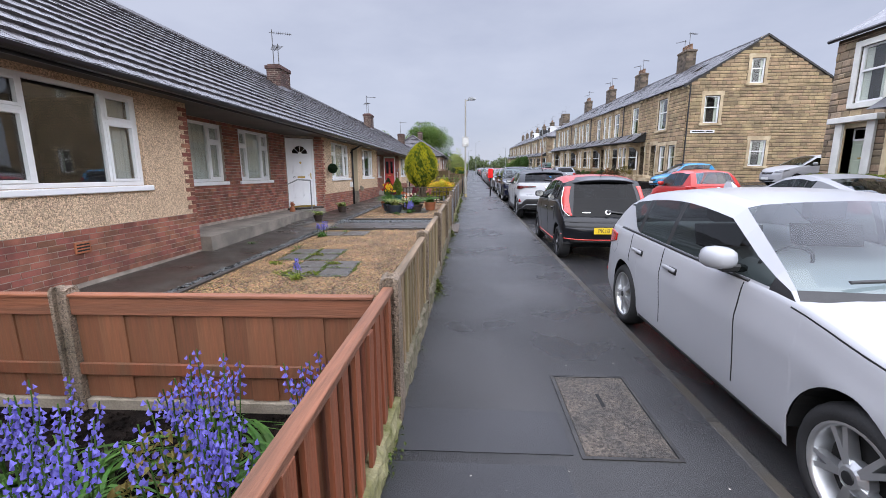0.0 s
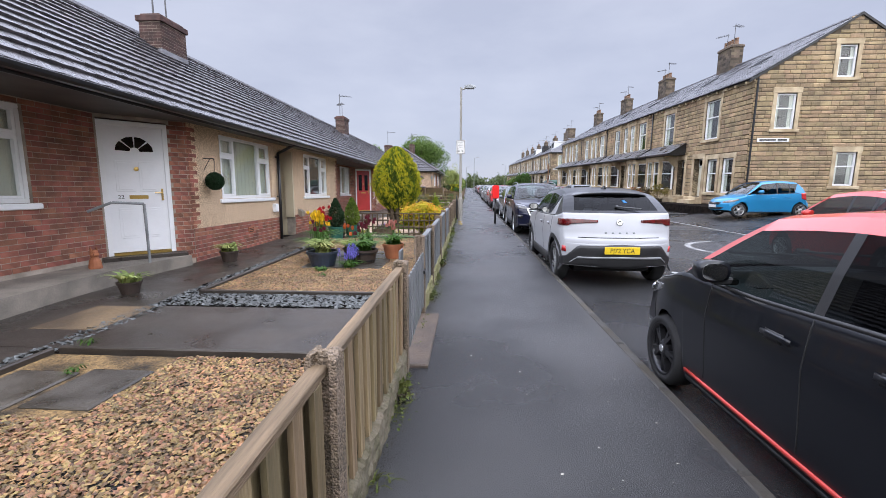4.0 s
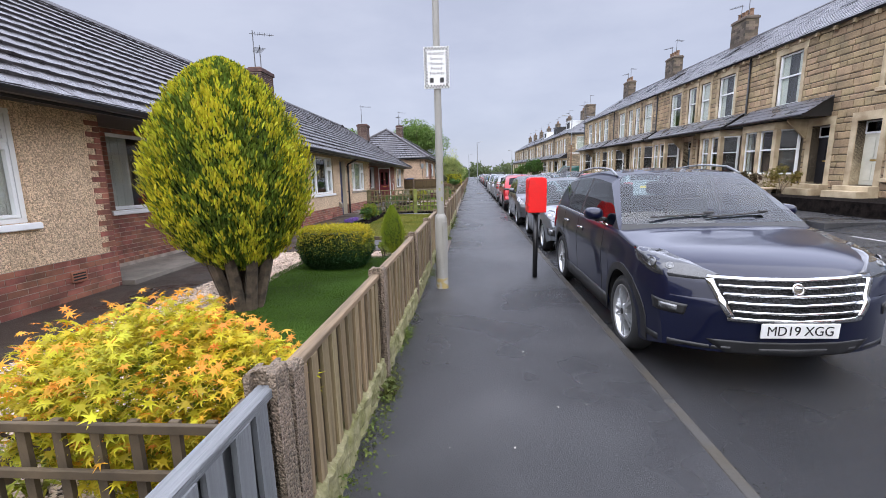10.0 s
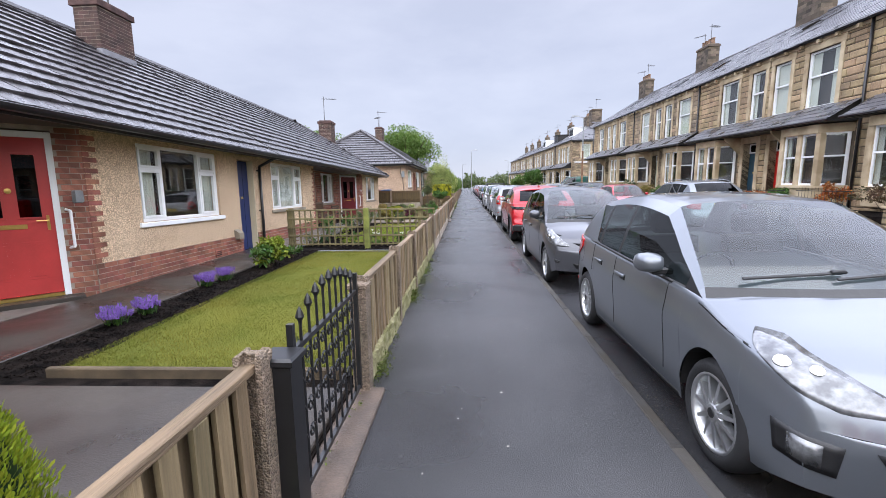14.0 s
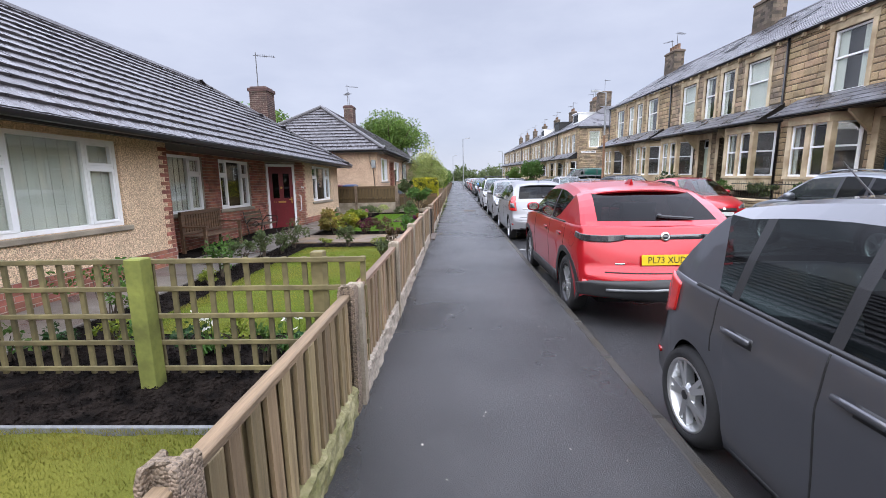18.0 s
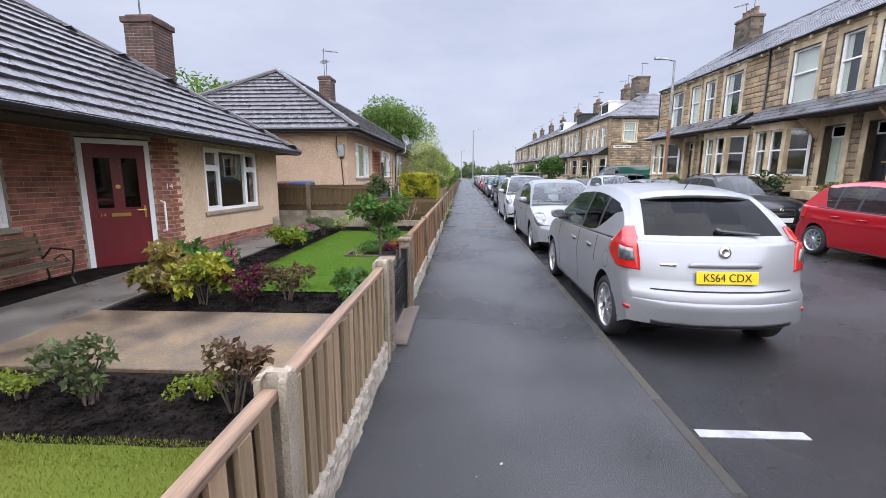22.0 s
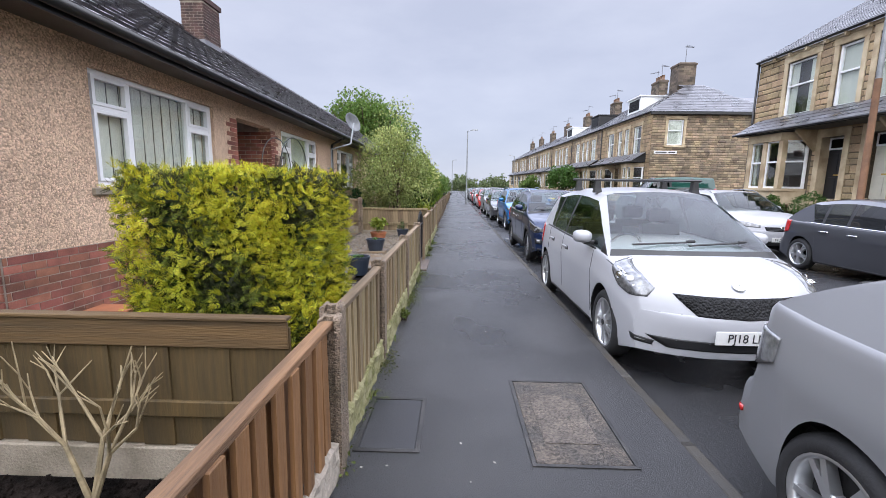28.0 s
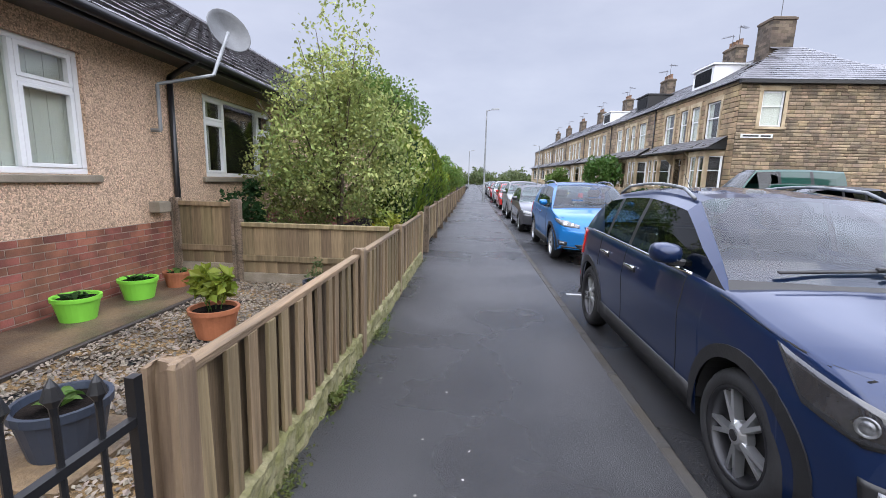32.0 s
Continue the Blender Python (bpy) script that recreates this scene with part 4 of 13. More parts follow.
    for nm, (a, b), x in (("w1", (L(W1[0]), L(W1[1])), WX), ("wa", A, RX), ("wb", B, RX), ("w2", (L(W2[0]), L(W2[1])), WX)):
        if nm == "wa" and not winA:
            continue
        window(R, "y", a, b, ws, wt, x - 0.06, 1, lights if nm != "wa" else [(1.2, False), (0.6, True)], sill_m=sill_m, curtain=cu.get(nm))
        if nm in ("w1", "w2"):
            dimroom(R, "y", a - 0.2, b + 0.2, 0.9, 2.54, x, 1)
        else:
            dimroom(R, "y", a - 0.1, b + 0.1, 0.9, 2.54, x + 0.03, 1)
    fancy_door(R, DM @ pose(-0.03, 0.03, 0.30), colour, number)
    # raised porch floor
    part("porch_floor", MB().poly([(RX, L(c0), zb), (WX + 0.22, L(c0), zb), (WX + 0.12, L(c0) + 3.0, zb), (WX - 0.1, L(dg0) - 0.6, zb), (WX + 0.1, L(dg1) - 0.25, zb), (RX, L(dg0), zb)], (0, 0, 0.24 - zb)), CONC, R)
    # soffit, fascia, gutter
    part("soffit", MB().box(RX - 0.3, L(y0), 2.56, EX - 0.02, L(y1) + (0.3 if hip else 0), 2.575), SOFFIT, R)
    part("fascia", MB().box(EX - 0.02, L(y0), 2.50, EX, L(y1) + (0.36 if hip else 0), 2.62), BLACKP, R)
    g = MB()
    seg = [(EX + 0.06 + 0.07 * math.cos(radians(a)), 2.60 + 0.075 * math.sin(radians(a))) for a in range(180, 361, 30)]
    ring = [(x, 0, z) for x, z in seg] + [(x * 1.0 - (0.008 if i == 0 else 0), 0, z + 0.006) for i, (x, z) in enumerate(reversed(seg))]
    g.loft([[(x, L(y0), z) for x, _, z in ring], [(x, L(y1) + (0.3 if hip else 0), z) for x, _, z in ring]])
    part("gutter", g, BLACKP, R, "black plastic gutter")
    # roof
    pitch = math.atan2(RIDZ - EAVZ, EX - RIDX)
    run = (EX - RIDX) / math.cos(pitch)
    yh = L(y1) + (0.36 if hip else 0.0)
    hipn = EX - RIDX
    rv = [(EX + 0.05, L(y0), EAVZ - 0.03), (EX + 0.05, yh, EAVZ - 0.03), (RIDX, yh - (hipn if hip else 0), RIDZ), (RIDX, L(y0), RIDZ),
          (BACKX - 0.4, L(y0), EAVZ - 0.03), (BACKX - 0.4, yh, EAVZ - 0.03)]
    rf = [(0, 1, 2, 3), (3, 2, 5, 4)] + ([(1, 5, 2)] if hip else [])
    roof = part("roof", MB().add(rv, rf), TILE, R, "dark concrete tiled roof")
    up = Vector((RIDX - EX, 0, RIDZ - EAVZ)).normalized()
    clip = None
    if hip:
        clip = lambda u, s: u < (yh - L(y0)) - s * math.cos(pitch) * 1.0
    tiled_slope(roof, (EX + 0.05, L(y0), EAVZ - 0.03), up, (0, 1, 0), yh - L(y0), int(run / TG) + 1, tile_limit, clip)
    if hip:
        hl = abs(BACKX - 0.4 - EX)
        up2 = Vector((0, -hipn, RIDZ - EAVZ)).normalized()
        tiled_slope(roof, (EX + 0.05, yh, EAVZ - 0.03), up2, (-1, 0, 0), hl, int(run / TG) + 1, 60, lambda u, s: s * math.cos(pitch) < u < hl - s * math.cos(pitch))
        part("hip_tile_run", MB().tube((EX + 0.08, yh + 0.02, EAVZ), (RIDX, yh - hipn, RIDZ + 0.03), 0.09, None, 8), TILE, roof)
        # end wall
        ew = wall_x(MB(), BACKX, WX - 0.25, plinth, 2.56, L(y1), 1, 0.25)
        part("end_wall", ew, ROUGHCAST, R, "tan roughcast end wall")
        part("end_plinth", wall_x(MB(), BACKX, WX - 0.24, zb, plinth, L(y1) + 0.012, 1, 0.25), BRICK, R)
        part("end_gutter", MB().tube((EX + 0.05, yh + 0.05, 2.585), (BACKX - 0.4, yh + 0.05, 2.585), 0.055, None, 8), BLACKP, R)
        part("end_soffit", MB().box(BACKX, L(y1), 2.56, WX, yh, 2.575), SOFFIT, R)
    part("ridge_tile_run", MB().tube((RIDX, L(y0), RIDZ + 0.02), (RIDX, yh - (hipn if hip else 0), RIDZ + 0.02), 0.11, None, 8), TILE, roof)
    part("back_wall", wall_y(MB(), L(y0), L(y1), zb, 2.6, BACKX, -1, 0.2), ROUGHCAST, R)
    return R, L


r1, L1 = bungalow(2.3, 17.98, 4.0, "white", "22", "tan roughcast bungalow with a white front door", sill_m=None,
                  curt={"w2": (NET, [(0.03, 0.97)]), "wb": (NET, [(0.03, 0.97)]), "wa": (NET, [(0.05, 0.98)]), "w1": (CURTAIN, [(0.76, 0.95)])}, passage=[(17.74, 18.2)])
r2, L2 = bungalow(17.98, 34.62, 19.45, "red", "18", "tan roughcast bungalow with a red front door", sill_m=None,
                  curt={"w1": (CURTAIN, [(0.03, 0.2), (0.8, 0.97)]), "w2": (NET, [(0.03, 0.22), (0.78, 0.97)]), "wb": (NET, [(0.03, 0.97)]), "wa": (CURTAIN, [(0.05, 0.4)])}, passage=[(17.9, 18.66), (33.55, 34.3)])
r3, L3 = bungalow(34.62, 49.62, 35.25, "maroon", "14", "tan roughcast bungalow with a maroon front door and hipped roof", hip=True, sill_m=SILLST,
                  curt={"w1": (NET, [(0.03, 0.97)]), "wa": (BLIND, [(0.05, 0.95)]), "w2": (CURTAIN, [(0.02, 0.08)])})
r0, L0 = bungalow(-14.0, 2.3, -12.2, "white", "24", "tan roughcast bungalow at the near end of the row", tile_limit=0, brick_limit=0, plain=True)

# open passage between two bungalows, with beige cheeks
part("passage_side", MB().box(WX - 0.25, L2(18.66), -0.3, -9.5, L2(18.74), 2.56), BEIGE, r2)
part("passage_end", MB().box(-9.5, L2(17.7), -0.3, -9.6, L2(18.7), 2.56), BEIGE, r2)
part("passage_side", MB().box(WX - 0.25, L1(17.66), -0.3, -9.5, L1(17.74), 2.56), BEIGE, r1)
part("passage_lining", MB().box(WX - 0.001, L2(18.60), 0.62, WX - 0.24, L2(18.655), 2.5), BEIGE, r2)
# blue passage door with pale reveal
bd = part("passage_door", MB().box(WX - 0.20, L2(33.58), 0.12, WX - 0.15, L2(34.27), 2.42, 0.004), DOORS["navy"], r2, "dark blue boarded passage door")
part("frame", MB().box(WX - 0.22, L2(33.55), 0.1, WX - 0.13, L2(33.60), 2.44), DOORS["navy"], bd)
part("reveal", MB().box(WX - 0.149, L2(34.27), 0.1, WX - 0.004, L2(34.296), 2.44), BEIGE, bd)
part("boards", MB().box(WX - 0.15, L2(33.80), 0.2, WX - 0.146, L2(33.806), 2.4).box(WX - 0.15, L2(34.02), 0.2, WX - 0.146, L2(34.026), 2.4), UNDER, bd)
part("number_plate", MB().box(WX - 0.15, L2(33.88), 1.52, WX - 0.142, L2(33.98), 1.58, 0.003), BRASS, bd)
# downpipes
for R, L, ys in ((r1, L1, (17.60,)), (r2, L2, (34.50,))):
    for y in ys:
        dp = part("downpipe", MB().tube((WX + 0.06, L(y), -0.2), (WX + 0.06, L(y), 2.32), 0.036, None, 10).tube((WX + 0.06, L(y), 2.32), (EX + 0.05, L(y), 2.55), 0.036, None, 10), BLACKP, R, "black plastic downpipe", smooth=True)
        part("bracket", MB().box(WX, L(y) - 0.06, 1.2, WX + 0.05, L(y) + 0.06, 1.24).box(WX, L(y) - 0.06, 2.2, WX + 0.05, L(y) + 0.06, 2.24), BLACKP, dp)
# chimneys
chimney(r1, -7.85, L1(18.25) - 0.35, 4.3, 5.72, 0.55, 0.95, CHIMB, 0, aerials=2)
chimney(r2, -7.85, L2(33.75), 4.3, 5.95, 0.55, 0.95, CHIMB, 0, aerials=2)
chimney(r3, -7.72, L3(49.06), 2.9, 5.82, 0.72, 0.72, CHIMB, 0, aerials=1)
# vents, meter boxes, bells, rails
for R, L, y, z, m in ((r1, L1, 4.95, 0.45, TERRA), (r1, L1, 16.1, 0.48, TERRA), (r2, L2, 22.1, 0.45, BRICK), (r2, L2, 32.5, 0.4, BRICK), (r3, L3, 48.9, 0.42, BRICK)):
    v = part("air_brick", MB().box(WX + 0.012, L(y) - 0.11, z - 0.07, WX + 0.034, L(y) + 0.11, z + 0.07, 0.004), m, R)
    part("slots", MB().box(WX + 0.034, L(y) - 0.09, z - 0.045, WX + 0.0355, L(y) + 0.09, z - 0.025).box(WX + 0.034, L(y) - 0.09, z - 0.008, WX + 0.0355, L(y) + 0.09, z + 0.012).box(WX + 0.034, L(y) - 0.09, z + 0.03, WX + 0.0355, L(y) + 0.09, z + 0.048), UNDER, v)
part("bell_box", MB().box(WX, L1(17.28), 0.82, WX + 0.09, L1(17.44), 1.04, 0.02), UPVC, r1)
part("vent_cowl", MB().poly([(WX, L2(18.9), 0.62), (WX + 0.12, L2(18.9), 0.62), (WX + 0.12, L2(18.9), 0.76), (WX, L2(18.9), 0.84)], (0, 0.2, 0)), SILLST, r2)
part("vent_cowl", MB().poly([(WX, L2(33.2), 0.62), (WX + 0.12, L2(33.2), 0.62), (WX + 0.12, L2(33.2), 0.76), (WX, L2(33.2), 0.84)], (0, 0.2, 0)), SILLST, r2)
part("vent_cowl", MB().poly([(WX, L3(49.2), 0.62), (WX + 0.12, L3(49.2), 0.62), (WX + 0.12, L3(49.2), 0.76), (WX, L3(49.2), 0.84)], (0, 0.2, 0)), SILLST, r3)
part("key_safe", MB().box(WX + 0.015, L2(29.30), 1.55, WX + 0.07, L2(29.42), 1.72, 0.015), GALV, r2)
for R, L, y in ((r2, L2, 29.30), (r3, L3, 45.15)):
    part("grab_rail", MB().pipe([(WX - 0.1, L(y), 0.95), (WX - 0.03, L(y), 0.97), (WX - 0.03, L(y), 1.45), (WX - 0.1, L(y), 1.47)], 0.017, 8), UPVC, R)
words("22", 0.12, UPVC, r1, (WX - 0.28, L1(13.95), 1.93), (90, 0, 55), name="house_number")
words("14", 0.13, UPVC, r3, (WX - 0.02, L3(45.30), 1.72), (90, 0, 60), name="house_number")
part("number_tile", MB().box(-0.10, -0.01, -0.07, 0.10, 0.0, 0.07, 0.004), BEIGE, r1).matrix_basis = pose(WX - 0.30, L1(13.96), 1.93, 0, 0, 55)
# handrail by the white door
hr = thing("handrail", (-4.95, 13.05, 0.24), "galvanised steel handrail beside a white front door", "handrail")
part("post", MB().tube((0, 0, 0), (0, 0, 0.95), 0.02, None, 8), GALV, hr)
part("rail", MB().pipe([(-0.55, -0.42, 0.85), (-0.3, -0.25, 0.98), (0, 0, 0.95)], 0.02, 8), GALV, hr)
# hanging basket ball on a bracket
hb = thing("hanging_topiary_ball", (-4.7, 14.55, 1.55), "round dark green artificial topiary ball hung from a wall bracket", "topiary ball")
part("bracket", MB().pipe([(-0.2, 0, 0.42), (0.0, 0, 0.42), (0.02, 0, 0.36)], 0.008, 6).pipe([(-0.2, 0, 0.2), (-0.06, 0, 0.42)], 0.006, 6), IRON, hb)
part("chain", MB().tube((0, 0, 0.13), (0.02, 0, 0.36), 0.004, None, 5), IRON, hb)
rng = np.random.default_rng(3)
n = 1500
d = rng.normal(size=(n, 3))
d /= np.linalg.norm(d, axis=1)[:, None]
V, F = scatter(d * 0.15, np.full((n, 3), 0.022), turns(rng, n), np.array([(-1, -0.4, 0), (1, -0.4, 0), (1, 0.4, 0.2), (-1, 0.4, 0.2)]), np.array([(0, 1, 2, 3)]))
part("ball", fast("ball", V, F, leafmat("dark_box_leaf", (0.02, 0.05, 0.02))), None, hb)
# near-black core paints the shade inside the ball
part("core", MB().lathe([(0.0, -0.14)] + [(0.14 * math.cos(a), 0.14 * math.sin(a)) for a in np.linspace(-1.5, 1.5, 9)] + [(0.0, 0.14)], 14), UNDER, hb, smooth=True)


# ---- the second bungalow block ----
H2X, H2Y0, H2Y1 = -3.52, 51.9, 82.0
H2E, H2Z = -3.12, 2.98
H2RX, H2RZ = -7.25, 5.62
h2 = thing("bungalow", (0, 66, 0), "pink-tan roughcast bungalow with a hipped tiled roof", "bungalow", "row of bungalows")
K = lambda y: y - 66
w9, w10, w11 = (52.95, 55.2), (57.78, 60.2), (62.15, 64.4)
ws2, wt2 = 1.44, 2.66
hol = [(K(a), K(b), ws2, wt2) for a, b in (w9, w10, w11)] + [(K(55.9), K(57.25), -0.3, 2.62)]
part("wall", wall_y(MB(), K(H2Y0), K(H2Y1), 0.86, 2.9, H2X, 1, 0.25, hol), ROUGHCAST2, h2, "pebbly roughcast wall")
pl = part("brick_plinth", wall_y(MB(), K(H2Y0), K(H2Y1), -0.13, 0.86, H2X + 0.012, 1, 0.25, hol), MORTAR, h2)
bud, rest = [0], []
bricks(pl, lambda u, z: pose(H2X + 0.012, u, z), K(H2Y0), K(H2Y1), -0.04, 0.86, hol, bud, rest, 110)
joined_bricks(pl, rest)
part("end_wall", wall_x(MB(), -11.2, H2X - 0.25, 0.86, 2.9, K(H2Y0), -1, 0.25), ROUGHCAST2, h2, "pebbly roughcast end wall")
epl = part("end_plinth", wall_x(MB(), -11.2, H2X - 0.24, -0.13, 0.86, K(H2Y0) - 0.012, -1, 0.25), MORTAR, h2)
rest = []
bricks(epl, lambda u, z: pose(u, K(H2Y0) - 0.012, z, 0, 0, -90), -8, H2X, -0.04, 0.86, (), [0], rest, 0)
joined_bricks(epl, rest)
for (a, b), c in ((w9, (BLIND, [(0.02, 0.98)])), (w10, (NET, [(0.03, 0.97)])), (w11, (CURTAIN, [(0.03, 0.15)]))):
    window(h2, "y", K(a), K(b), ws2, wt2, H2X - 0.06, 1, [(0.6, True), (1.2, False), (0.6, True)], sill_m=SILLST, curtain=c)
    dimroom(h2, "y", K(a) - 0.2, K(b) + 0.2, 1.2, 2.8, H2X, 1)
# porch recess with brick cheeks and a white door
por = part("porch", MB().box(H2X - 0.25, K(55.78), 0.12, H2X - 0.86, K(55.9), 2.75).box(H2X - 0.25, K(57.25), 0.12, H2X - 0.86, K(57.37), 2.75).box(H2X - 0.86, K(55.78), 0.12, H2X - 0.98, K(57.37), 2.75), MORTAR, h2, "brick-lined porch")
rest = []
bricks(por, lambda u, z: pose(u, K(55.9), z, 0, 0, 90), H2X - 0.86, H2X, 0.15, 2.6, (), [0], rest, 0)
bricks(por, lambda u, z: pose(u, K(57.25), z, 0, 0, -90), H2X - 0.86, H2X, 0.15, 2.6, (), [0], rest, 0)
for yy, sg in ((55.9, -1), (57.25, 1)):
    for r in range(23):
        wq = 0.33 if r % 2 else 0.215
        rest.append(pose(H2X + 0.002, K(yy) + sg * wq / 2, 0.86 + (r + 0.5) * 0.075) @ Matrix.Diagonal((1, wq / 0.215, 1, 1)))
joined_bricks(por, rest)
part("white_door", MB().box(H2X - 0.86, K(55.95), 0.2, H2X - 0.80, K(57.2), 2.5, 0.006).box(H2X - 0.80, K(56.1), 0.35, H2X - 0.79, K(57.05), 2.35, 0.005), UPVC, h2, "white flush door in the porch")
part("grab_rail", MB().pipe([(H2X - 0.25, K(57.22), 1.15), (H2X - 0.3, K(57.16), 1.18), (H2X - 0.3, K(57.16), 1.62), (H2X - 0.25, K(57.22), 1.66)], 0.018, 8), UPVC, h2)
part("step", MB().box(H2X - 1.3, K(55.7), -0.1, H2X + 0.7, K(57.6), 0.2, 0.015), CONCW, h2)
part("eave_board", MB().box(H2E - 0.02, K(H2Y0) - 0.38, 2.86, H2E, K(H2Y1), 3.0).box(-11.6, K(H2Y0) - 0.40, 2.86, H2E - 0.02, K(H2Y0) - 0.38, 3.0), BLACKP, h2)
part("soffit", MB().box(H2X - 0.01, K(H2Y0), 2.88, H2E - 0.02, K(H2Y1), 2.9).box(-11.6, K(H2Y0) - 0.38, 2.88, H2E - 0.02, K(H2Y0), 2.9), SOFFIT, h2)
part("gutter", MB().tube((H2E + 0.05, K(H2Y0) - 0.42, 2.95), (H2E + 0.05, K(H2Y1), 2.95), 0.055, None, 8).tube((H2E + 0.05, K(H2Y0) - 0.44, 2.95), (-11.6, K(H2Y0) - 0.44, 2.95), 0.055, None, 8), BLACKP, h2, smooth=True)
ye = K(H2Y0) - 0.4
hn = H2E - H2RX
roof = part("roof", MB().add([(H2E + 0.03, ye, H2Z - 0.03), (H2E + 0.03, K(H2Y1), H2Z - 0.03), (H2RX, K(H2Y1), H2RZ), (H2RX, ye + hn, H2RZ), (2 * H2RX - H2E, ye, H2Z - 0.03), (2 * H2RX - H2E, K(H2Y1), H2Z - 0.03)],
                              [(0, 1, 2, 3), (3, 2, 5, 4), (0, 3, 4)]), TILE, h2, "dark concrete tiled roof")
pt = math.atan2(H2RZ - H2Z, hn)
nrow = int(hn / math.cos(pt) / TG) + 1
tiled_slope(roof, (H2E + 0.03, ye, H2Z - 0.03), (-hn, 0, H2RZ - H2Z), (0, 1, 0), K(H2Y1) - ye, nrow, 60, lambda u, s: u > s * math.cos(pt))
tiled_slope(roof, (H2E + 0.03, ye, H2Z - 0.03), (0, hn, H2RZ - H2Z), (-1, 0, 0), 2 * hn, nrow, 60, lambda u, s: s * math.cos(pt) < u < 2 * hn - s * math.cos(pt))
part("hip_tiles", MB().tube((H2E + 0.06, ye - 0.02, H2Z), (H2RX, ye + hn, H2RZ + 0.04), 0.10, None, 8).tube((2 * H2RX - H2E, ye - 0.02, H2Z), (H2RX, ye + hn, H2RZ + 0.04), 0.10, None, 8), TILE, roof)
part("ridge_tiles", MB().tube((H2RX, ye + hn, H2RZ + 0.03), (H2RX, K(H2Y1), H2RZ + 0.03), 0.11, None, 8), TILE, roof)
chimney(h2, -6.9, K(60.9), 4.8, 6.55, 0.6, 0.8, CHIMB, 0, aerials=2)
part("cable_box", MB().box(H2X - 0.26, K(H2Y0) - 0.15, 2.1, H2X - 0.08, K(H2Y0) - 0.01, 2.5, 0.02), GALV, h2)
part("cable", MB().pipe([(H2X - 0.33, K(H2Y0) - 0.03, 2.75), (H2X - 0.35, K(H2Y0) - 0.05, 2.4), (H2X - 0.2, K(H2Y0) - 0.05, 2.02), (H2X - 0.13, K(H2Y0) - 0.04, 0.9)], 0.018, 6), BLACKP, h2)
part("downpipe", MB().tube((H2X + 0.05, K(61.42), 0.0), (H2X + 0.05, K(61.42), 2.7), 0.036, None, 10).tube((H2X + 0.05, K(61.42), 2.7), (H2E + 0.05, K(61.42), 2.92), 0.036, None, 8), BLACKP, h2, smooth=True)
DISHM = mat("weathered_grey_steel", (0.14, 0.145, 0.15), 0.5, 0.2, 3, 40)
dish = part("satellite_dish", MB().lathe([(0.0, -0.07), (0.15, -0.055), (0.27, -0.02), (0.31, 0.02), (0.30, 0.024), (0.26, -0.01), (0.0, -0.05)], 20), DISHM, h2, "grey satellite dish", smooth=True)
dish.matrix_basis = pose(H2E + 0.15, K(62.0), 3.45, 70, 0, 60)
part("dish_arm", MB().pipe([(H2X, K(61.1), 2.0), (H2X + 0.12, K(61.1), 2.0), (H2X + 0.12, K(61.1), 2.55), (H2E + 0.2, K(61.5), 2.75), (H2E + 0.2, K(61.9), 3.4)], 0.022, 8), GALV, h2)
part("vent_box", MB().box(H2X, K(60.95), 0.98, H2X + 0.14, K(61.15), 1.12, 0.012), SILLST, h2)


# ---- stone terraces across the street ----
def stonework(parent, plane, u0, u1, z0, z1, holes, m, crs=0.21, un=0.42, seed=1, clip=None, proud=0.02):
    """Squared rubble, joined: plane(u, z, d) gives the place of a point d proud of the wall."""
    rr = random.Random(seed)
    V, F = [], []
    z = z0
    while z < z1 - 0.03:
        h = min(crs * rr.uniform(0.75, 1.25), z1 - z)
        u = u0 - rr.uniform(0, un)
        while u < u1:
            w = un * rr.uniform(0.55, 1.5)
            a, b = max(u, u0), min(u + w, u1)
            u += w
            segs = [(a, b)]
            for h0, h1, h2_, h3 in holes:
                if h2_ < z + h * 0.5 < h3:
                    segs = [s for lo, hi in segs for s in ((lo, min(hi, h0)), (max(lo, h1), hi)) if s[1] - s[0] > 0.04]
            for lo, hi in segs:
                if hi - lo < 0.05 or (clip and not clip((lo + hi) / 2, z + h)):
                    continue
                # wide dark course joints also paint the shadow line at each course
                g, gz, d = 0.003, rr.uniform(0.005, 0.012), proud * rr.uniform(0.5, 1.3)
                i = len(V)
                for (p, q) in ((lo + g, z + gz), (hi - g, z + gz), (hi - g, z + h - gz), (lo + g, z + h - gz)):
                    V.append(plane(p, q, -0.004))
                k, kz = 0.010, min(0.03, h * 0.2)
                for (p, q) in ((lo + g + k, z + gz + kz), (hi - g - k, z + gz + kz), (hi - g - k, z + h - gz - kz), (lo + g + k, z + h - gz - kz)):
                    V.append(plane(p + rr.uniform(-0.008, 0.008), q + rr.uniform(-0.01, 0.01), d * rr.uniform(0.6, 1.3)))
                F += [(i + 4, i + 5, i + 6, i + 7), (i, i + 1, i + 5, i + 4), (i + 1, i + 2, i + 6, i + 5), (i + 2, i + 3, i + 7, i + 6), (i + 3, i, i + 4, i + 7)]
        z += h
    ob = new("stone_course", fast("stone_course", np.array(V), np.array(F), m))
    ob.parent = parent
    return tagged(ob, kind="stuff")


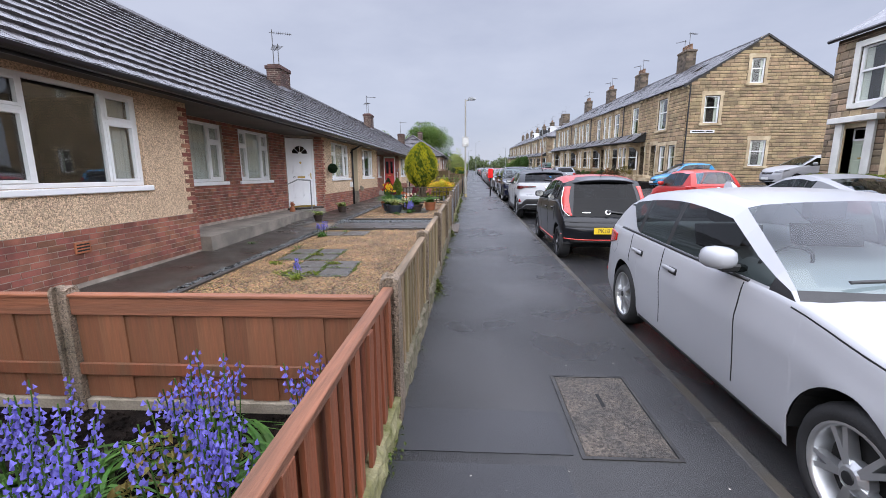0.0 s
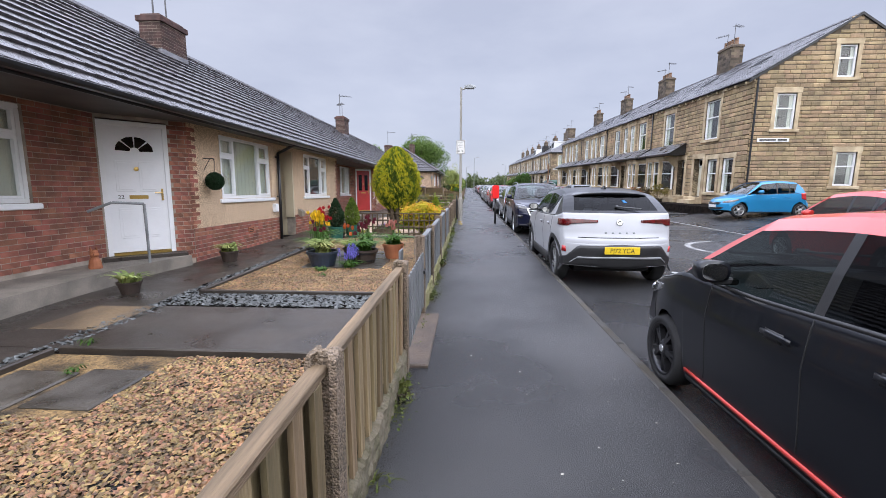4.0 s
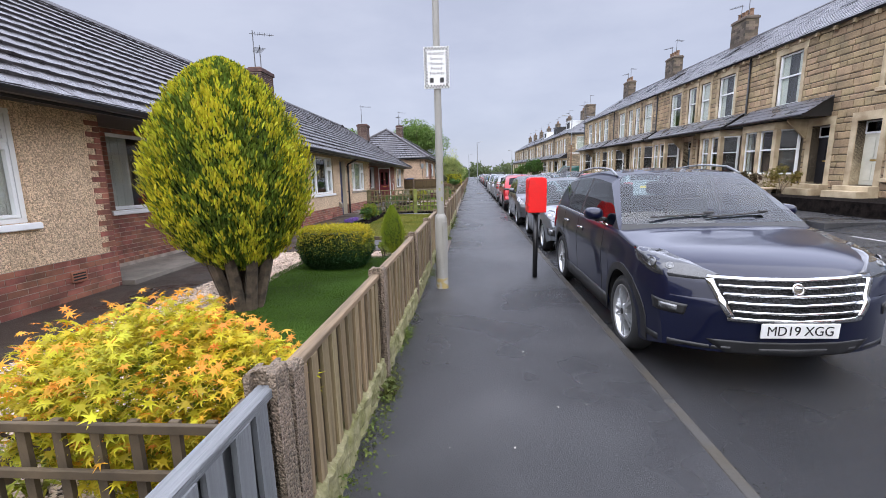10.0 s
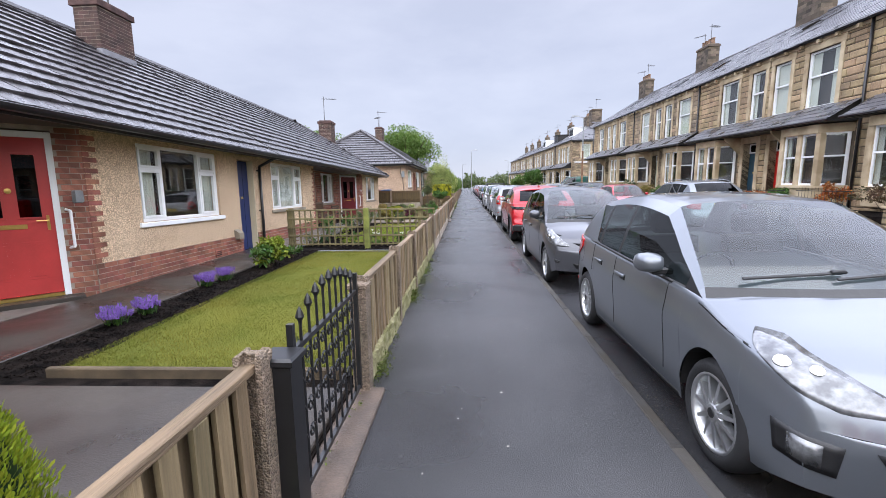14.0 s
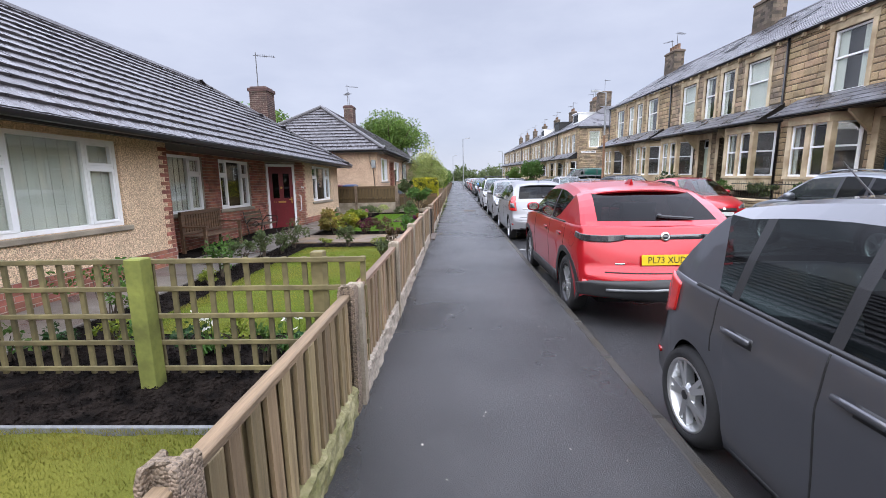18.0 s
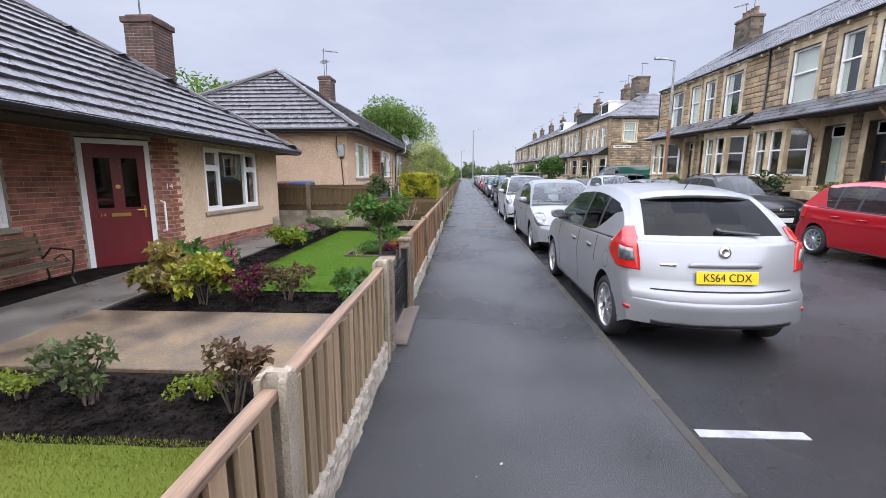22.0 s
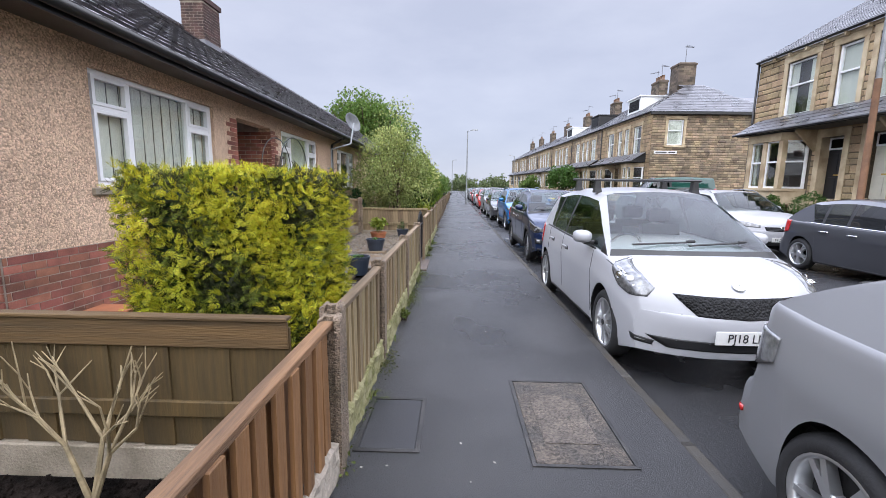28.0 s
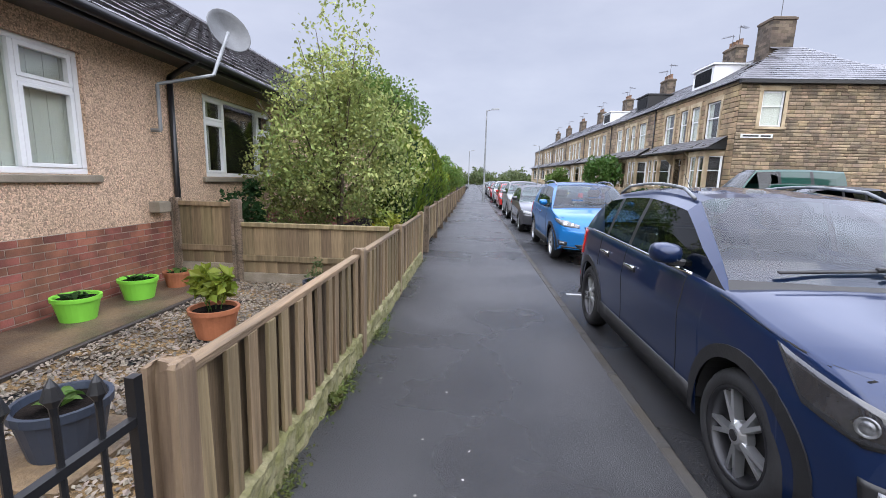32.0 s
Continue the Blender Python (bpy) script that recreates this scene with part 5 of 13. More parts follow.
def sash(parent, axis, a0, a1, z0, z1, at, out, bars=False, deep=True, lab="white sash window in a dressed stone surround", sur=True, curtain=None):
    def B(mb, u0, u1, h0, h1, d0, d1, c=0.0):
        lo, hi = at + out * d0, at + out * d1
        return mb.box(lo, u0, h0, hi, u1, h1, c) if axis == "y" else mb.box(u0, lo, h0, u1, hi, h1, c)

    w = part("window", B(B(B(B(MB(), a0, a0 + 0.075, z0, z1, -0.14, -0.05), a1 - 0.075, a1, z0, z1, -0.14, -0.05), a0 + 0.06, a1 - 0.06, z0, z0 + 0.07, -0.14, -0.06), a0 + 0.06, a1 - 0.06, z1 - 0.06, z1, -0.14, -0.06), UPVC, parent, lab)
    part("meeting_rail", B(MB(), a0 + 0.06, a1 - 0.06, (z0 + z1) / 2 + 0.1, (z0 + z1) / 2 + 0.16, -0.13, -0.055), UPVC, w)
    shade_off(part("pane", B(MB(), a0 + 0.06, a1 - 0.06, z0 + 0.07, (z0 + z1) / 2 + 0.1, -0.115, -0.105), GLASSW, w))
    shade_off(part("pane", B(MB(), a0 + 0.06, a1 - 0.06, (z0 + z1) / 2 + 0.16, z1 - 0.06, -0.10, -0.09), GLASSW, w))
    if sur:
        s = 0.17
        part("surround", B(B(B(B(MB(), a0 - s, a0, z0 - 0.02, z1 + 0.02, -0.1, 0.035, 0.01), a1, a1 + s, z0 - 0.02, z1 + 0.02, -0.1, 0.035, 0.01), a0 - s - 0.04, a1 + s + 0.04, z1 + 0.02, z1 + 0.27, -0.1, 0.035, 0.01), a0 - s - 0.06, a1 + s + 0.06, z0 - 0.16, z0 - 0.02, -0.1, 0.09, 0.015), ASHLAR, w)
    # flat dark sheet painted for the unlit room behind the sash
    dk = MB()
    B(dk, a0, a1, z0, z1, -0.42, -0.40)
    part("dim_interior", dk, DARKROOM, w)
    if curtain:
        c = MB()
        for s0, s1 in curtain:
            B(c, a0 + (a1 - a0) * s0, a0 + (a1 - a0) * s1, z0 + 0.08, z1 - 0.07, -0.17, -0.16)
        part("curtain", c, NET, w)
    return w


def slates(parent, e0, up, along, length, rows, course=0.26, m=None, clip=None, seed=2, un=0.5):
    rr = random.Random(seed)
    e0, up, along = Vector(e0), Vector(up).normalized(), Vector(along).normalized()
    nr = along.cross(up)
    nr = nr if nr.z > 0 else -nr
    V, F = [], []
    for r in range(rows):
        u = -(un / 2 if r % 2 else 0)
        while u < length:
            a, b = max(u, 0) + 0.004, min(u + un, length) - 0.004
            u += un
            if b - a < 0.03 or (clip and not clip((a + b) / 2, (r + 0.5) * course)):
                continue
            lo = e0 + up * (r * course - 0.02) + nr * 0.022
            hi = e0 + up * ((r + 1) * course) + nr * 0.006
            lb = lo - nr * 0.014
            i = len(V)
            for p in (lb + along * a, lb + along * b, lo + along * b, lo + along * a, hi + along * b, hi + along * a):
                V.append(tuple(p))
            F += [(i, i + 1, i + 2, i + 3), (i + 3, i + 2, i + 4, i + 5)]
    ob = new("slate_course", fast("slate_course", np.array(V), np.array(F), m or SLATE))
    ob.parent = parent
    return tagged(ob, kind="stuff")


DOORC = [mat("teal_door", (0.02, 0.06, 0.09), 0.4, 0.08), mat("bright_red_door", (0.55, 0.018, 0.012), 0.4, 0.08), mat("black_door", (0.015, 0.015, 0.017), 0.4, 0.08),
         mat("cream_door", (0.62, 0.60, 0.50), 0.4, 0.05), mat("pale_green_door", (0.42, 0.48, 0.38), 0.4, 0.05)]


def stone_door(parent, y0, y1, z0, z1, x, m, label="panelled front door under a fanlight"):
    d = part("door", MB().box(x + 0.30, y0, z0, x + 0.35, y1, z1 - 0.42, 0.004), m, parent, label)
    part("fanlight", MB().box(x + 0.29, y0 + 0.05, z1 - 0.36, x + 0.30, y1 - 0.05, z1 - 0.05), GLASSD, d)
    part("fanlight_frame", MB().box(x + 0.27, y0, z1 - 0.42, x + 0.35, y1, z1 - 0.36).box(x + 0.27, y0, z1 - 0.05, x + 0.35, y1, z1).box(x + 0.27, y0, z1 - 0.36, x + 0.35, y0 + 0.05, z1 - 0.05).box(x + 0.27, y1 - 0.05, z1 - 0.36, x + 0.35, y1, z1 - 0.05), UPVC, d)
    w = (y1 - y0)
    part("door_panels", MB().box(x + 0.285, y0 + 0.12, z0 + 0.15, x + 0.30, y0 + w / 2 - 0.04, z0 + 0.75, 0.005).box(x + 0.285, y0 + w / 2 + 0.04, z0 + 0.15, x + 0.30, y1 - 0.12, z0 + 0.75, 0.005).box(x + 0.285, y0 + 0.12, z0 + 0.9, x + 0.30, y0 + w / 2 - 0.04, z1 - 0.55, 0.005).box(x + 0.285, y0 + w / 2 + 0.04, z0 + 0.9, x + 0.30, y1 - 0.12, z1 - 0.55, 0.005), m, d)
    part("letter_plate", MB().box(x + 0.28, y0 + w / 2 - 0.13, z0 + 0.8, x + 0.29, y0 + w / 2 + 0.13, z0 + 0.85), BRASS, d)
    part("door_surround", wall_y(MB(), y0 - 0.22, y1 + 0.22, z0 - 0.1, z1 + 0.3, x - 0.03, -1, 0.39, [(y0, y1, z0 - 0.1, z1 + 0.02)]), ASHLAR, d)
    part("steps", MB().box(x - 0.35, y0 - 0.25, z0 - 0.5, x + 0.3, y1 + 0.25, z0 - 0.02, 0.015).box(x - 0.7, y0 - 0.25, z0 - 0.5, x - 0.35, y1 + 0.25, z0 - 0.18, 0.015), ASHLAR, d)
    return d


def bay(parent, y0, y1, x, z0, z1, proj=0.78):
    """A canted bay: stone base and posts, three sashes."""
    xf = x - proj
    b = part("bay", MB().poly([(x, y0, z0 - 0.6), (xf, y0 + 0.45, z0 - 0.6), (xf, y1 - 0.45, z0 - 0.6), (x, y1, z0 - 0.6)][::-1], (0, 0, 0.55)), ASHLAR, parent, "canted stone bay window")
    part("bay_head", MB().poly([(x, y0 - 0.03, z1), (xf - 0.05, y0 + 0.42, z1), (xf - 0.05, y1 - 0.42, z1), (x, y1 + 0.03, z1)][::-1], (0, 0, 0.30)), ASHLAR, b)
    part("bay_sill", MB().poly([(x, y0 - 0.03, z0 - 0.1), (xf - 0.06, y0 + 0.42, z0 - 0.1), (xf - 0.06, y1 - 0.42, z0 - 0.1), (x, y1 + 0.03, z0 - 0.1)][::-1], (0, 0, 0.1)), ASHLAR, b)
    ym = (y0 + y1) / 2
    for yy in (y0 + 0.45, ym, y1 - 0.45):
        part("mullion", MB().box(xf, yy - 0.10, z0, xf + 0.2, yy + 0.10, z1, 0.01), ASHLAR, b)
    for a, c in ((y0 + 0.55, ym - 0.10), (ym + 0.10, y1 - 0.55)):
        part("sash_frame", MB().box(xf + 0.06, a, z0, xf + 0.12, a + 0.06, z1).box(xf + 0.06, c - 0.06, z0, xf + 0.12, c, z1).box(xf + 0.06, a + 0.06, z0, xf + 0.12, c - 0.06, z0 + 0.07).box(xf + 0.06, a + 0.06, z1 - 0.06, xf + 0.12, c - 0.06, z1).box(xf + 0.05, a + 0.06, (z0 + z1) / 2 + 0.08, xf + 0.12, c - 0.06, (z0 + z1) / 2 + 0.14), UPVC, b)
        shade_off(part("pane", MB().box(xf + 0.085, a + 0.06, z0 + 0.07, xf + 0.095, c - 0.06, z1 - 0.06), GLASSW, b))
    for ya, yb in ((y0, y0 + 0.45), (y1, y1 - 0.45)):
        n = Vector((x - xf, ya - yb, 0)).normalized()
        q0, q1 = Vector((x - 0.02, ya, 0)) - n * 0.14, Vector((xf, yb, 0)) + n * 0.14
        fr = MB()
        for h0, h1 in ((z0, z0 + 0.07), (z1 - 0.06, z1), ((z0 + z1) / 2 + 0.08, (z0 + z1) / 2 + 0.14)):
            fr.poly([(q0.x, q0.y, h0), (q1.x, q1.y, h0), (q1.x + 0.05, q1.y, h0), (q0.x + 0.05, q0.y, h0)], (0, 0, h1 - h0))
        for qq in (q0, q1 - n * 0.07):
            fr.poly([(qq.x, qq.y, z0), (qq.x + n.x * 0.07, qq.y + n.y * 0.07, z0), (qq.x + n.x * 0.07 + 0.05, qq.y + n.y * 0.07, z0), (qq.x + 0.05, qq.y, z0)], (0, 0, z1 - z0))
        part("sash_frame", fr, UPVC, b)
        shade_off(part("pane", MB().poly([(q0.x, q0.y, z0), (q1.x, q1.y, z0), (q1.x + 0.01, q1.y, z0), (q0.x + 0.01, q0.y, z0)], (0, 0, z1 - z0)), GLASSW, b))
    # dark sheet stands in for the unlit room behind the bay
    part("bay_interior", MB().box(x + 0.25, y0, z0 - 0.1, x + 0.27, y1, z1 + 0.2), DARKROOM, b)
    part("curtain", MB().box(xf + 0.2, y0 + 0.55, z0, xf + 0.22, y0 + 0.72, z1).box(xf + 0.2, y1 - 0.72, z0, xf + 0.22, y1 - 0.55, z1), NET, b)
    return b


TXF = 13.4
TSL = 0.0136      # the terrace climbs with the street


def terrace_pair(y0, y1, cy, x, n, first=False, stone=None, doors=(0, 1), eave=6.42, ridge=9.1, back=8.6, simple=False, yref=30.0, sl=TSL, stone_seed=1, hip0=0.0):
    yc = (y0 + y1) / 2
    T = thing("stone_house", (0, yc, sl * (yc - yref)), "two-storey sandstone terraced house with slate roof", "terraced house", "stone terrace", rx=math.degrees(math.atan(sl)))
    L = lambda y: y - yc
    ups = [(cy - 3.43, cy - 2.05), (cy - 1.2, cy - 0.28), (cy + 0.24, cy + 1.14), (cy + 2.03, cy + 3.4)] if not first else [(30.8, 32.15), (35.75, 37.1)]
    gnd = [] if not first else [(29.18, 30.10), (30.58, 31.50)]
    holes = [(L(a), L(b), 3.98, 6.02) for a, b in ups] + [(L(a), L(b), 1.10, 2.86) for a, b in gnd]
    drs = [(cy - 1.30, cy - 0.42), (cy + 0.42, cy + 1.30)] if not first else [(32.0, 32.9), (34.0, 34.85)]
    bays = [(cy - 4.35, cy - 1.75), (cy + 1.75, cy + 4.35)] if not first else [(35.3, 38.2)]
    holes += [(L(a), L(b), 0.82, 2.95) for a, b in drs] + [(L(a) + 0.1, L(b) - 0.1, 0.9, 2.95) for a, b in bays]
    part("wall", wall_y(MB(), L(y0), L(y1), -0.4, eave, x, -1, 0.4, holes), JOINT, T, "squared sandstone front wall")
    st = stone or SANDSTI
    hs = [(a - 0.17, b + 0.17, z0 - 0.16, z1 + 0.27) for a, b, z0, z1 in holes]
    stonework(T, lambda u, z, d: (x - d, u, z), L(y0), L(y1), 0.2, eave - 0.12, hs, st, 0.24 if not simple else 0.3, 0.45 if not simple else 0.6, seed=stone_seed)
    for i, (a, b) in enumerate(ups):
        sash(T, "y", L(a), L(b), 3.98, 6.02, x, -1, curtain=((0, 0.3), (0.7, 1)) if (i + n) % 3 else ((0, 1),))
    for a, b in gnd:
        sash(T, "y", L(a), L(b), 1.10, 2.86, x, -1, curtain=((0, 0.28), (0.72, 1)))
    for i, (a, b) in enumerate(drs):
        stone_door(T, L(a), L(b), 0.82, 2.95, x, DOORC[doors[i % len(doors)]])
    for a, b in bays:
        bay(T, L(a), L(b), x, 1.15, 2.95)
    # lean-to slate canopy over bays and doors
    c0, c1 = (L(bays[0][0]) - 0.25, L(bays[-1][1]) + 0.25) if not first else (L(33.9), L(38.5))
    cx = x - 1.0
    can = part("canopy", MB().poly([(cx, c0 + 0.12, 3.28), (cx, c0 + 0.12, 3.36), (x, c0 + 0.12, 4.02), (x, c0 + 0.12, 3.28)], (0, c1 - c0 - 0.24, 0)), TRIMB, T, "slate lean-to canopy")
    slates(can, (cx - 0.08, c0, 3.36), (x - cx, 0, 0.62), (0, 1, 0), c1 - c0, 4, 0.29, un=0.36)
    part("canopy_gutter", MB().tube((cx - 0.1, c0, 3.34), (cx - 0.1, c1, 3.34), 0.05, None, 8), BLACKP, can)
    for yy in (L(cy) - 1.55, L(cy) + 1.55) if not first else (L(35.1),):
        part("canopy_bracket", MB().poly([(x, yy, 2.5), (x - 0.12, yy, 2.6), (x - 0.75, yy, 3.2), (x - 0.75, yy, 3.28), (x, yy, 3.28)], (0, 0.09, 0)), ASHLAR, can)
    part("eaves_course", MB().box(x - 0.05, L(y0), eave - 0.12, x + 0.3, L(y1), eave, 0.01), ASHLAR, T)
    for i in range(int((y1 - y0) / 0.8) if not simple else 0):
        part("gutter_bracket", MB().box(x - 0.17, L(y0) + 0.4 + i * 0.8, eave - 0.16, x - 0.05, L(y0) + 0.5 + i * 0.8, eave - 0.02), ASHLAR, T)
    part("gutter", MB().tube((x - 0.16, L(y0), eave + 0.03), (x - 0.16, L(y1), eave + 0.03), 0.065, None, 8), BLACKP, T, smooth=True)
    mid = x + back / 2
    rf = part("roof", MB().add([(x - 0.2, L(y0), eave + 0.02), (x - 0.2, L(y1), eave + 0.02), (mid, L(y1), ridge), (mid, L(y0) + hip0, ridge), (x + back + 0.2, L(y0), eave + 0.02), (x + back + 0.2, L(y1), eave + 0.02)], [(0, 3, 2, 1), (3, 4, 5, 2)]), SLATE, T, "wet grey slate roof")
    slates(rf, (x - 0.24, L(y0), eave + 0.02), (mid - x + 0.2, 0, ridge - eave), (0, 1, 0), y1 - y0, int(math.hypot(mid - x + 0.2, ridge - eave) / 0.27), 0.27, seed=n, clip=(lambda u, s: u > s * 0.86 * hip0 / (back / 2)) if hip0 else None)
    part("ridge_tiles", MB().tube((mid, L(y0) + hip0, ridge + 0.03), (mid, L(y1), ridge + 0.03), 0.1, None, 8), SLATE, rf)
    for yy in ((cy - 2.2, cy + 2.6) if n % 2 else (cy + 1.2,)):
        u = (mid - x) * 0.55
        zz = eave + (ridge - eave) * 0.55
        sl_ = (ridge - eave) / (mid - x)
        part("roof_light", MB().poly([(x + u - 0.35, L(yy), zz - 0.35 * sl_ + 0.05), (x + u + 0.4, L(yy), zz + 0.4 * sl_ + 0.05), (x + u + 0.4, L(yy) + 0.75, zz + 0.4 * sl_ + 0.05), (x + u - 0.35, L(yy) + 0.75, zz - 0.35 * sl_ + 0.05)], (-0.04, 0, 0.07)), GLASSD, rf)
    chimney(T, mid - 0.05, L(y1) - 1.0 if first else L(cy) + (y1 - y0) * 0.36, ridge - 0.6, ridge + 1.45, 0.75, 1.5, CHIMST, 4, aerials=2, brick=False, stone=True)
    part("downpipe", MB().tube((x - 0.08, L(y1), 0.2), (x - 0.08, L(y1), eave), 0.045, None, 8), BLACKP, T, smooth=True)
    part("back_wall", wall_y(MB(), L(y0), L(y1), -0.4, eave, x + back, 1, 0.3), JOINT, T)
    return T, L


tp1, TL1 = terrace_pair(28.2, 38.95, 33.6, TXF, 1, first=True, doors=(3, 2), stone_seed=11)
tp2, TL2 = terrace_pair(38.95, 48.95, 43.55, TXF, 2, doors=(1, 0), stone_seed=12)
tp3, TL3 = terrace_pair(48.95, 58.0, 53.35, TXF, 3, doors=(2, 4), stone=SOOTSTI, stone_seed=13)
tp4, TL4 = terrace_pair(58.0, 68.2, 63.2, TXF, 4, doors=(3, 2), stone_seed=14)

# gable end of the first terrace
gy = 28.2


def gable(parent, L, y, x0, x1, eave, ridge, holes, seed, m, out=-1):
    """A pointed end wall along x."""
    xm = (x0 + x1) / 2
    top = lambda u: eave + (ridge - eave) * (1 - abs(u - xm) / (xm - x0))
    gw = wall_x(MB(), x0, x1, -0.4, eave, L(y), out, 0.4, [h for h in holes if h[2] < eave])
    hi = [h for h in holes if h[2] > eave]
    cuts = [x0] + [c for h in hi for c in h[:2]] + [x1]
    for k, (a, b) in enumerate(zip(cuts, cuts[1:])):
        apex = [(xm, ridge)] if a < xm < b else []
        bands = [(eave, None)] if k % 2 == 0 else [(eave, hi[k // 2][2]), (hi[k // 2][3], None)]
        for z0, z1 in bands:
            pts = [(a, z0), (b, z0), (b, z1), (a, z1)] if z1 else [(a, z0), (b, z0)] + [p for p in [(b, top(b))] + apex + [(a, top(a))] if p[1] > z0 + 0.01]
            gw.poly([(u, L(y), z) for u, z in pts], (0, -out * 0.4, 0))
    part("gable_wall", gw, JOINT, parent, "coursed sandstone gable wall", fix=True)
    hs = [(a - 0.16, b + 0.16, z0 - 0.14, z1 + 0.24) for a, b, z0, z1 in holes]
    stonework(parent, lambda u, z, d: (u, L(y) + out * d, z), x0, x1, 0.1, ridge, hs, m, 0.19, 0.42, seed, lambda u, z: z < top(u) + 0.04, 0.018)
    part("verge", MB().poly([(x0 - 0.25, L(y) + out * 0.06, eave - 0.02), (xm, L(y) + out * 0.06, ridge + 0.12), (xm, L(y) + out * 0.06, ridge + 0.0), (x0 - 0.25, L(y) + out * 0.06, eave - 0.14)], (0, -out * 0.1, 0))
         .poly([(x1 + 0.25, L(y) + out * 0.06, eave - 0.02), (xm, L(y) + out * 0.06, ridge + 0.12), (xm, L(y) + out * 0.06, ridge + 0.0), (x1 + 0.25, L(y) + out * 0.06, eave - 0.14)], (0, -out * 0.1, 0)), TRIMB, parent)
    part("gable_drain", MB().tube((x0 + 0.1, L(y) + out * 0.06, 0.1), (x0 + 0.1, L(y) + out * 0.06, eave), 0.045, None, 8), BLACKP, parent)
    for a, b, z0, z1 in holes:
        sash(parent, "x", a, b, z0, z1, L(y), out, curtain=((0, 0.25), (0.75, 1)))


gable(tp1, TL1, gy, TXF, TXF + 8.6, 6.42, 9.1, [(14.45, 15.35, 4.15, 5.75), (16.95, 17.75, 6.45, 7.85), (17.45, 18.4, 1.5, 3.05)], 21, SANDSTI)
nb = part("street_name_plate", MB().box(13.75, TL1(gy) - 0.06, 3.55, 15.2, TL1(gy) - 0.035, 3.72, 0.004), PLATEW, tp1, "white street name plate on the gable")
part("worn_letters", MB().box(13.85, TL1(gy) - 0.063, 3.60, 14.6, TL1(gy) - 0.06, 3.67).box(14.68, TL1(gy) - 0.063, 3.60, 15.1, TL1(gy) - 0.06, 3.67), LETTER, nb)

# second terrace, beyond the next side street
X2 = 14.15
for i in range(7):
    y0 = 79.8 + i * 10.2
    T, L = terrace_pair(y0, y0 + 10.2, y0 + 5.1, X2 - 0.02 * i, 5 + i, doors=(i % 5, (i + 2) % 5), stone=SOOTSTI if i % 3 == 1 else SANDSTI, eave=6.72 if i == 0 else 6.7, ridge=9.3, simple=True, yref=62, stone_seed=30 + i, hip0=3.85 if i == 0 else 0.0)
    if i == 0:
        ye0 = L(y0)
        ew = wall_x(MB(), X2, X2 + 13.4, -0.4, 6.72, ye0, -1, 0.4, [(15.25, 16.35, 4.45, 6.2)])
        part("end_wall", ew, JOINT, T, "sandstone end wall")
        stonework(T, lambda u, z, d: (u, ye0 - d, z), X2, X2 + 13.4, 0.2, 6.6, [(15.09, 16.51, 4.3, 6.44)], SOOTSTI, 0.17, 0.38, 44)
        sash(T, "x", 15.25, 16.35, 4.45, 6.2, ye0, -1, curtain=((0, 1),))
        part("end_triangle", MB().add([(X2 - 0.25, ye0 - 0.25, 6.74), (X2 + 8.85, ye0 - 0.25, 6.74), (X2 + 4.3, ye0 + 3.6, 9.36)], [(0, 1, 2)]), SLATE, T, "hipped slate end of the roof")
        slates(T, (X2 - 0.25, ye0 - 0.27, 6.74), (0, 3.85, 2.62), (1, 0, 0), 9.1, 17, 0.27, clip=lambda u, s: 0.84 * s < u < 9.1 - 0.84 * s)
        part("rear_roof", MB().add([(X2 + 6.4, ye0 - 0.25, 6.73), (X2 + 13.6, ye0 - 0.25, 6.73), (X2 + 13.6, ye0 + 3.0, 8.3), (X2 + 6.4, ye0 + 3.0, 8.3)], [(0, 1, 2, 3)]), SLATE, T, "slate roof of the rear wing")
        part("end_eave", MB().box(X2 - 0.2, ye0 - 0.3, 6.55, X2 + 13.4, ye0 - 0.05, 6.72), TRIMB, T)
        chimney(T, X2 + 3.9, ye0 + 4.2, 8.2, 11.0, 1.3, 1.3, CHIMST, 0, aerials=1, brick=False, stone=True)
        sg = part("street_name_plate", MB().box(14.4, ye0 - 0.06, 3.85, 16.0, ye0 - 0.035, 4.05, 0.004), PLATEW, T, "white street name plate on the end wall")
        part("worn_letters", MB().box(14.5, ye0 - 0.063, 3.91, 15.3, ye0 - 0.06, 3.99).box(15.4, ye0 - 0.063, 3.91, 15.9, ye0 - 0.06, 3.99), LETTER, sg)
    if i in (0, 1, 2):
        zz = 7.6
        part("dormer", MB().box(X2 + 1.4, L(y0) + 5.6, zz, X2 + 3.6, L(y0) + 8.2, zz + 1.25, 0.02).box(X2 + 1.25, L(y0) + 5.5, zz + 1.25, X2 + 3.7, L(y0) + 8.3, zz + 1.35), UPVC if i != 1 else TRIMB, T, "box dormer on the slate roof")
        part("dormer_glass", MB().box(X2 + 1.38, L(y0) + 5.9, zz + 0.25, X2 + 1.4, L(y0) + 7.9, zz + 1.1), GLASSD, T)

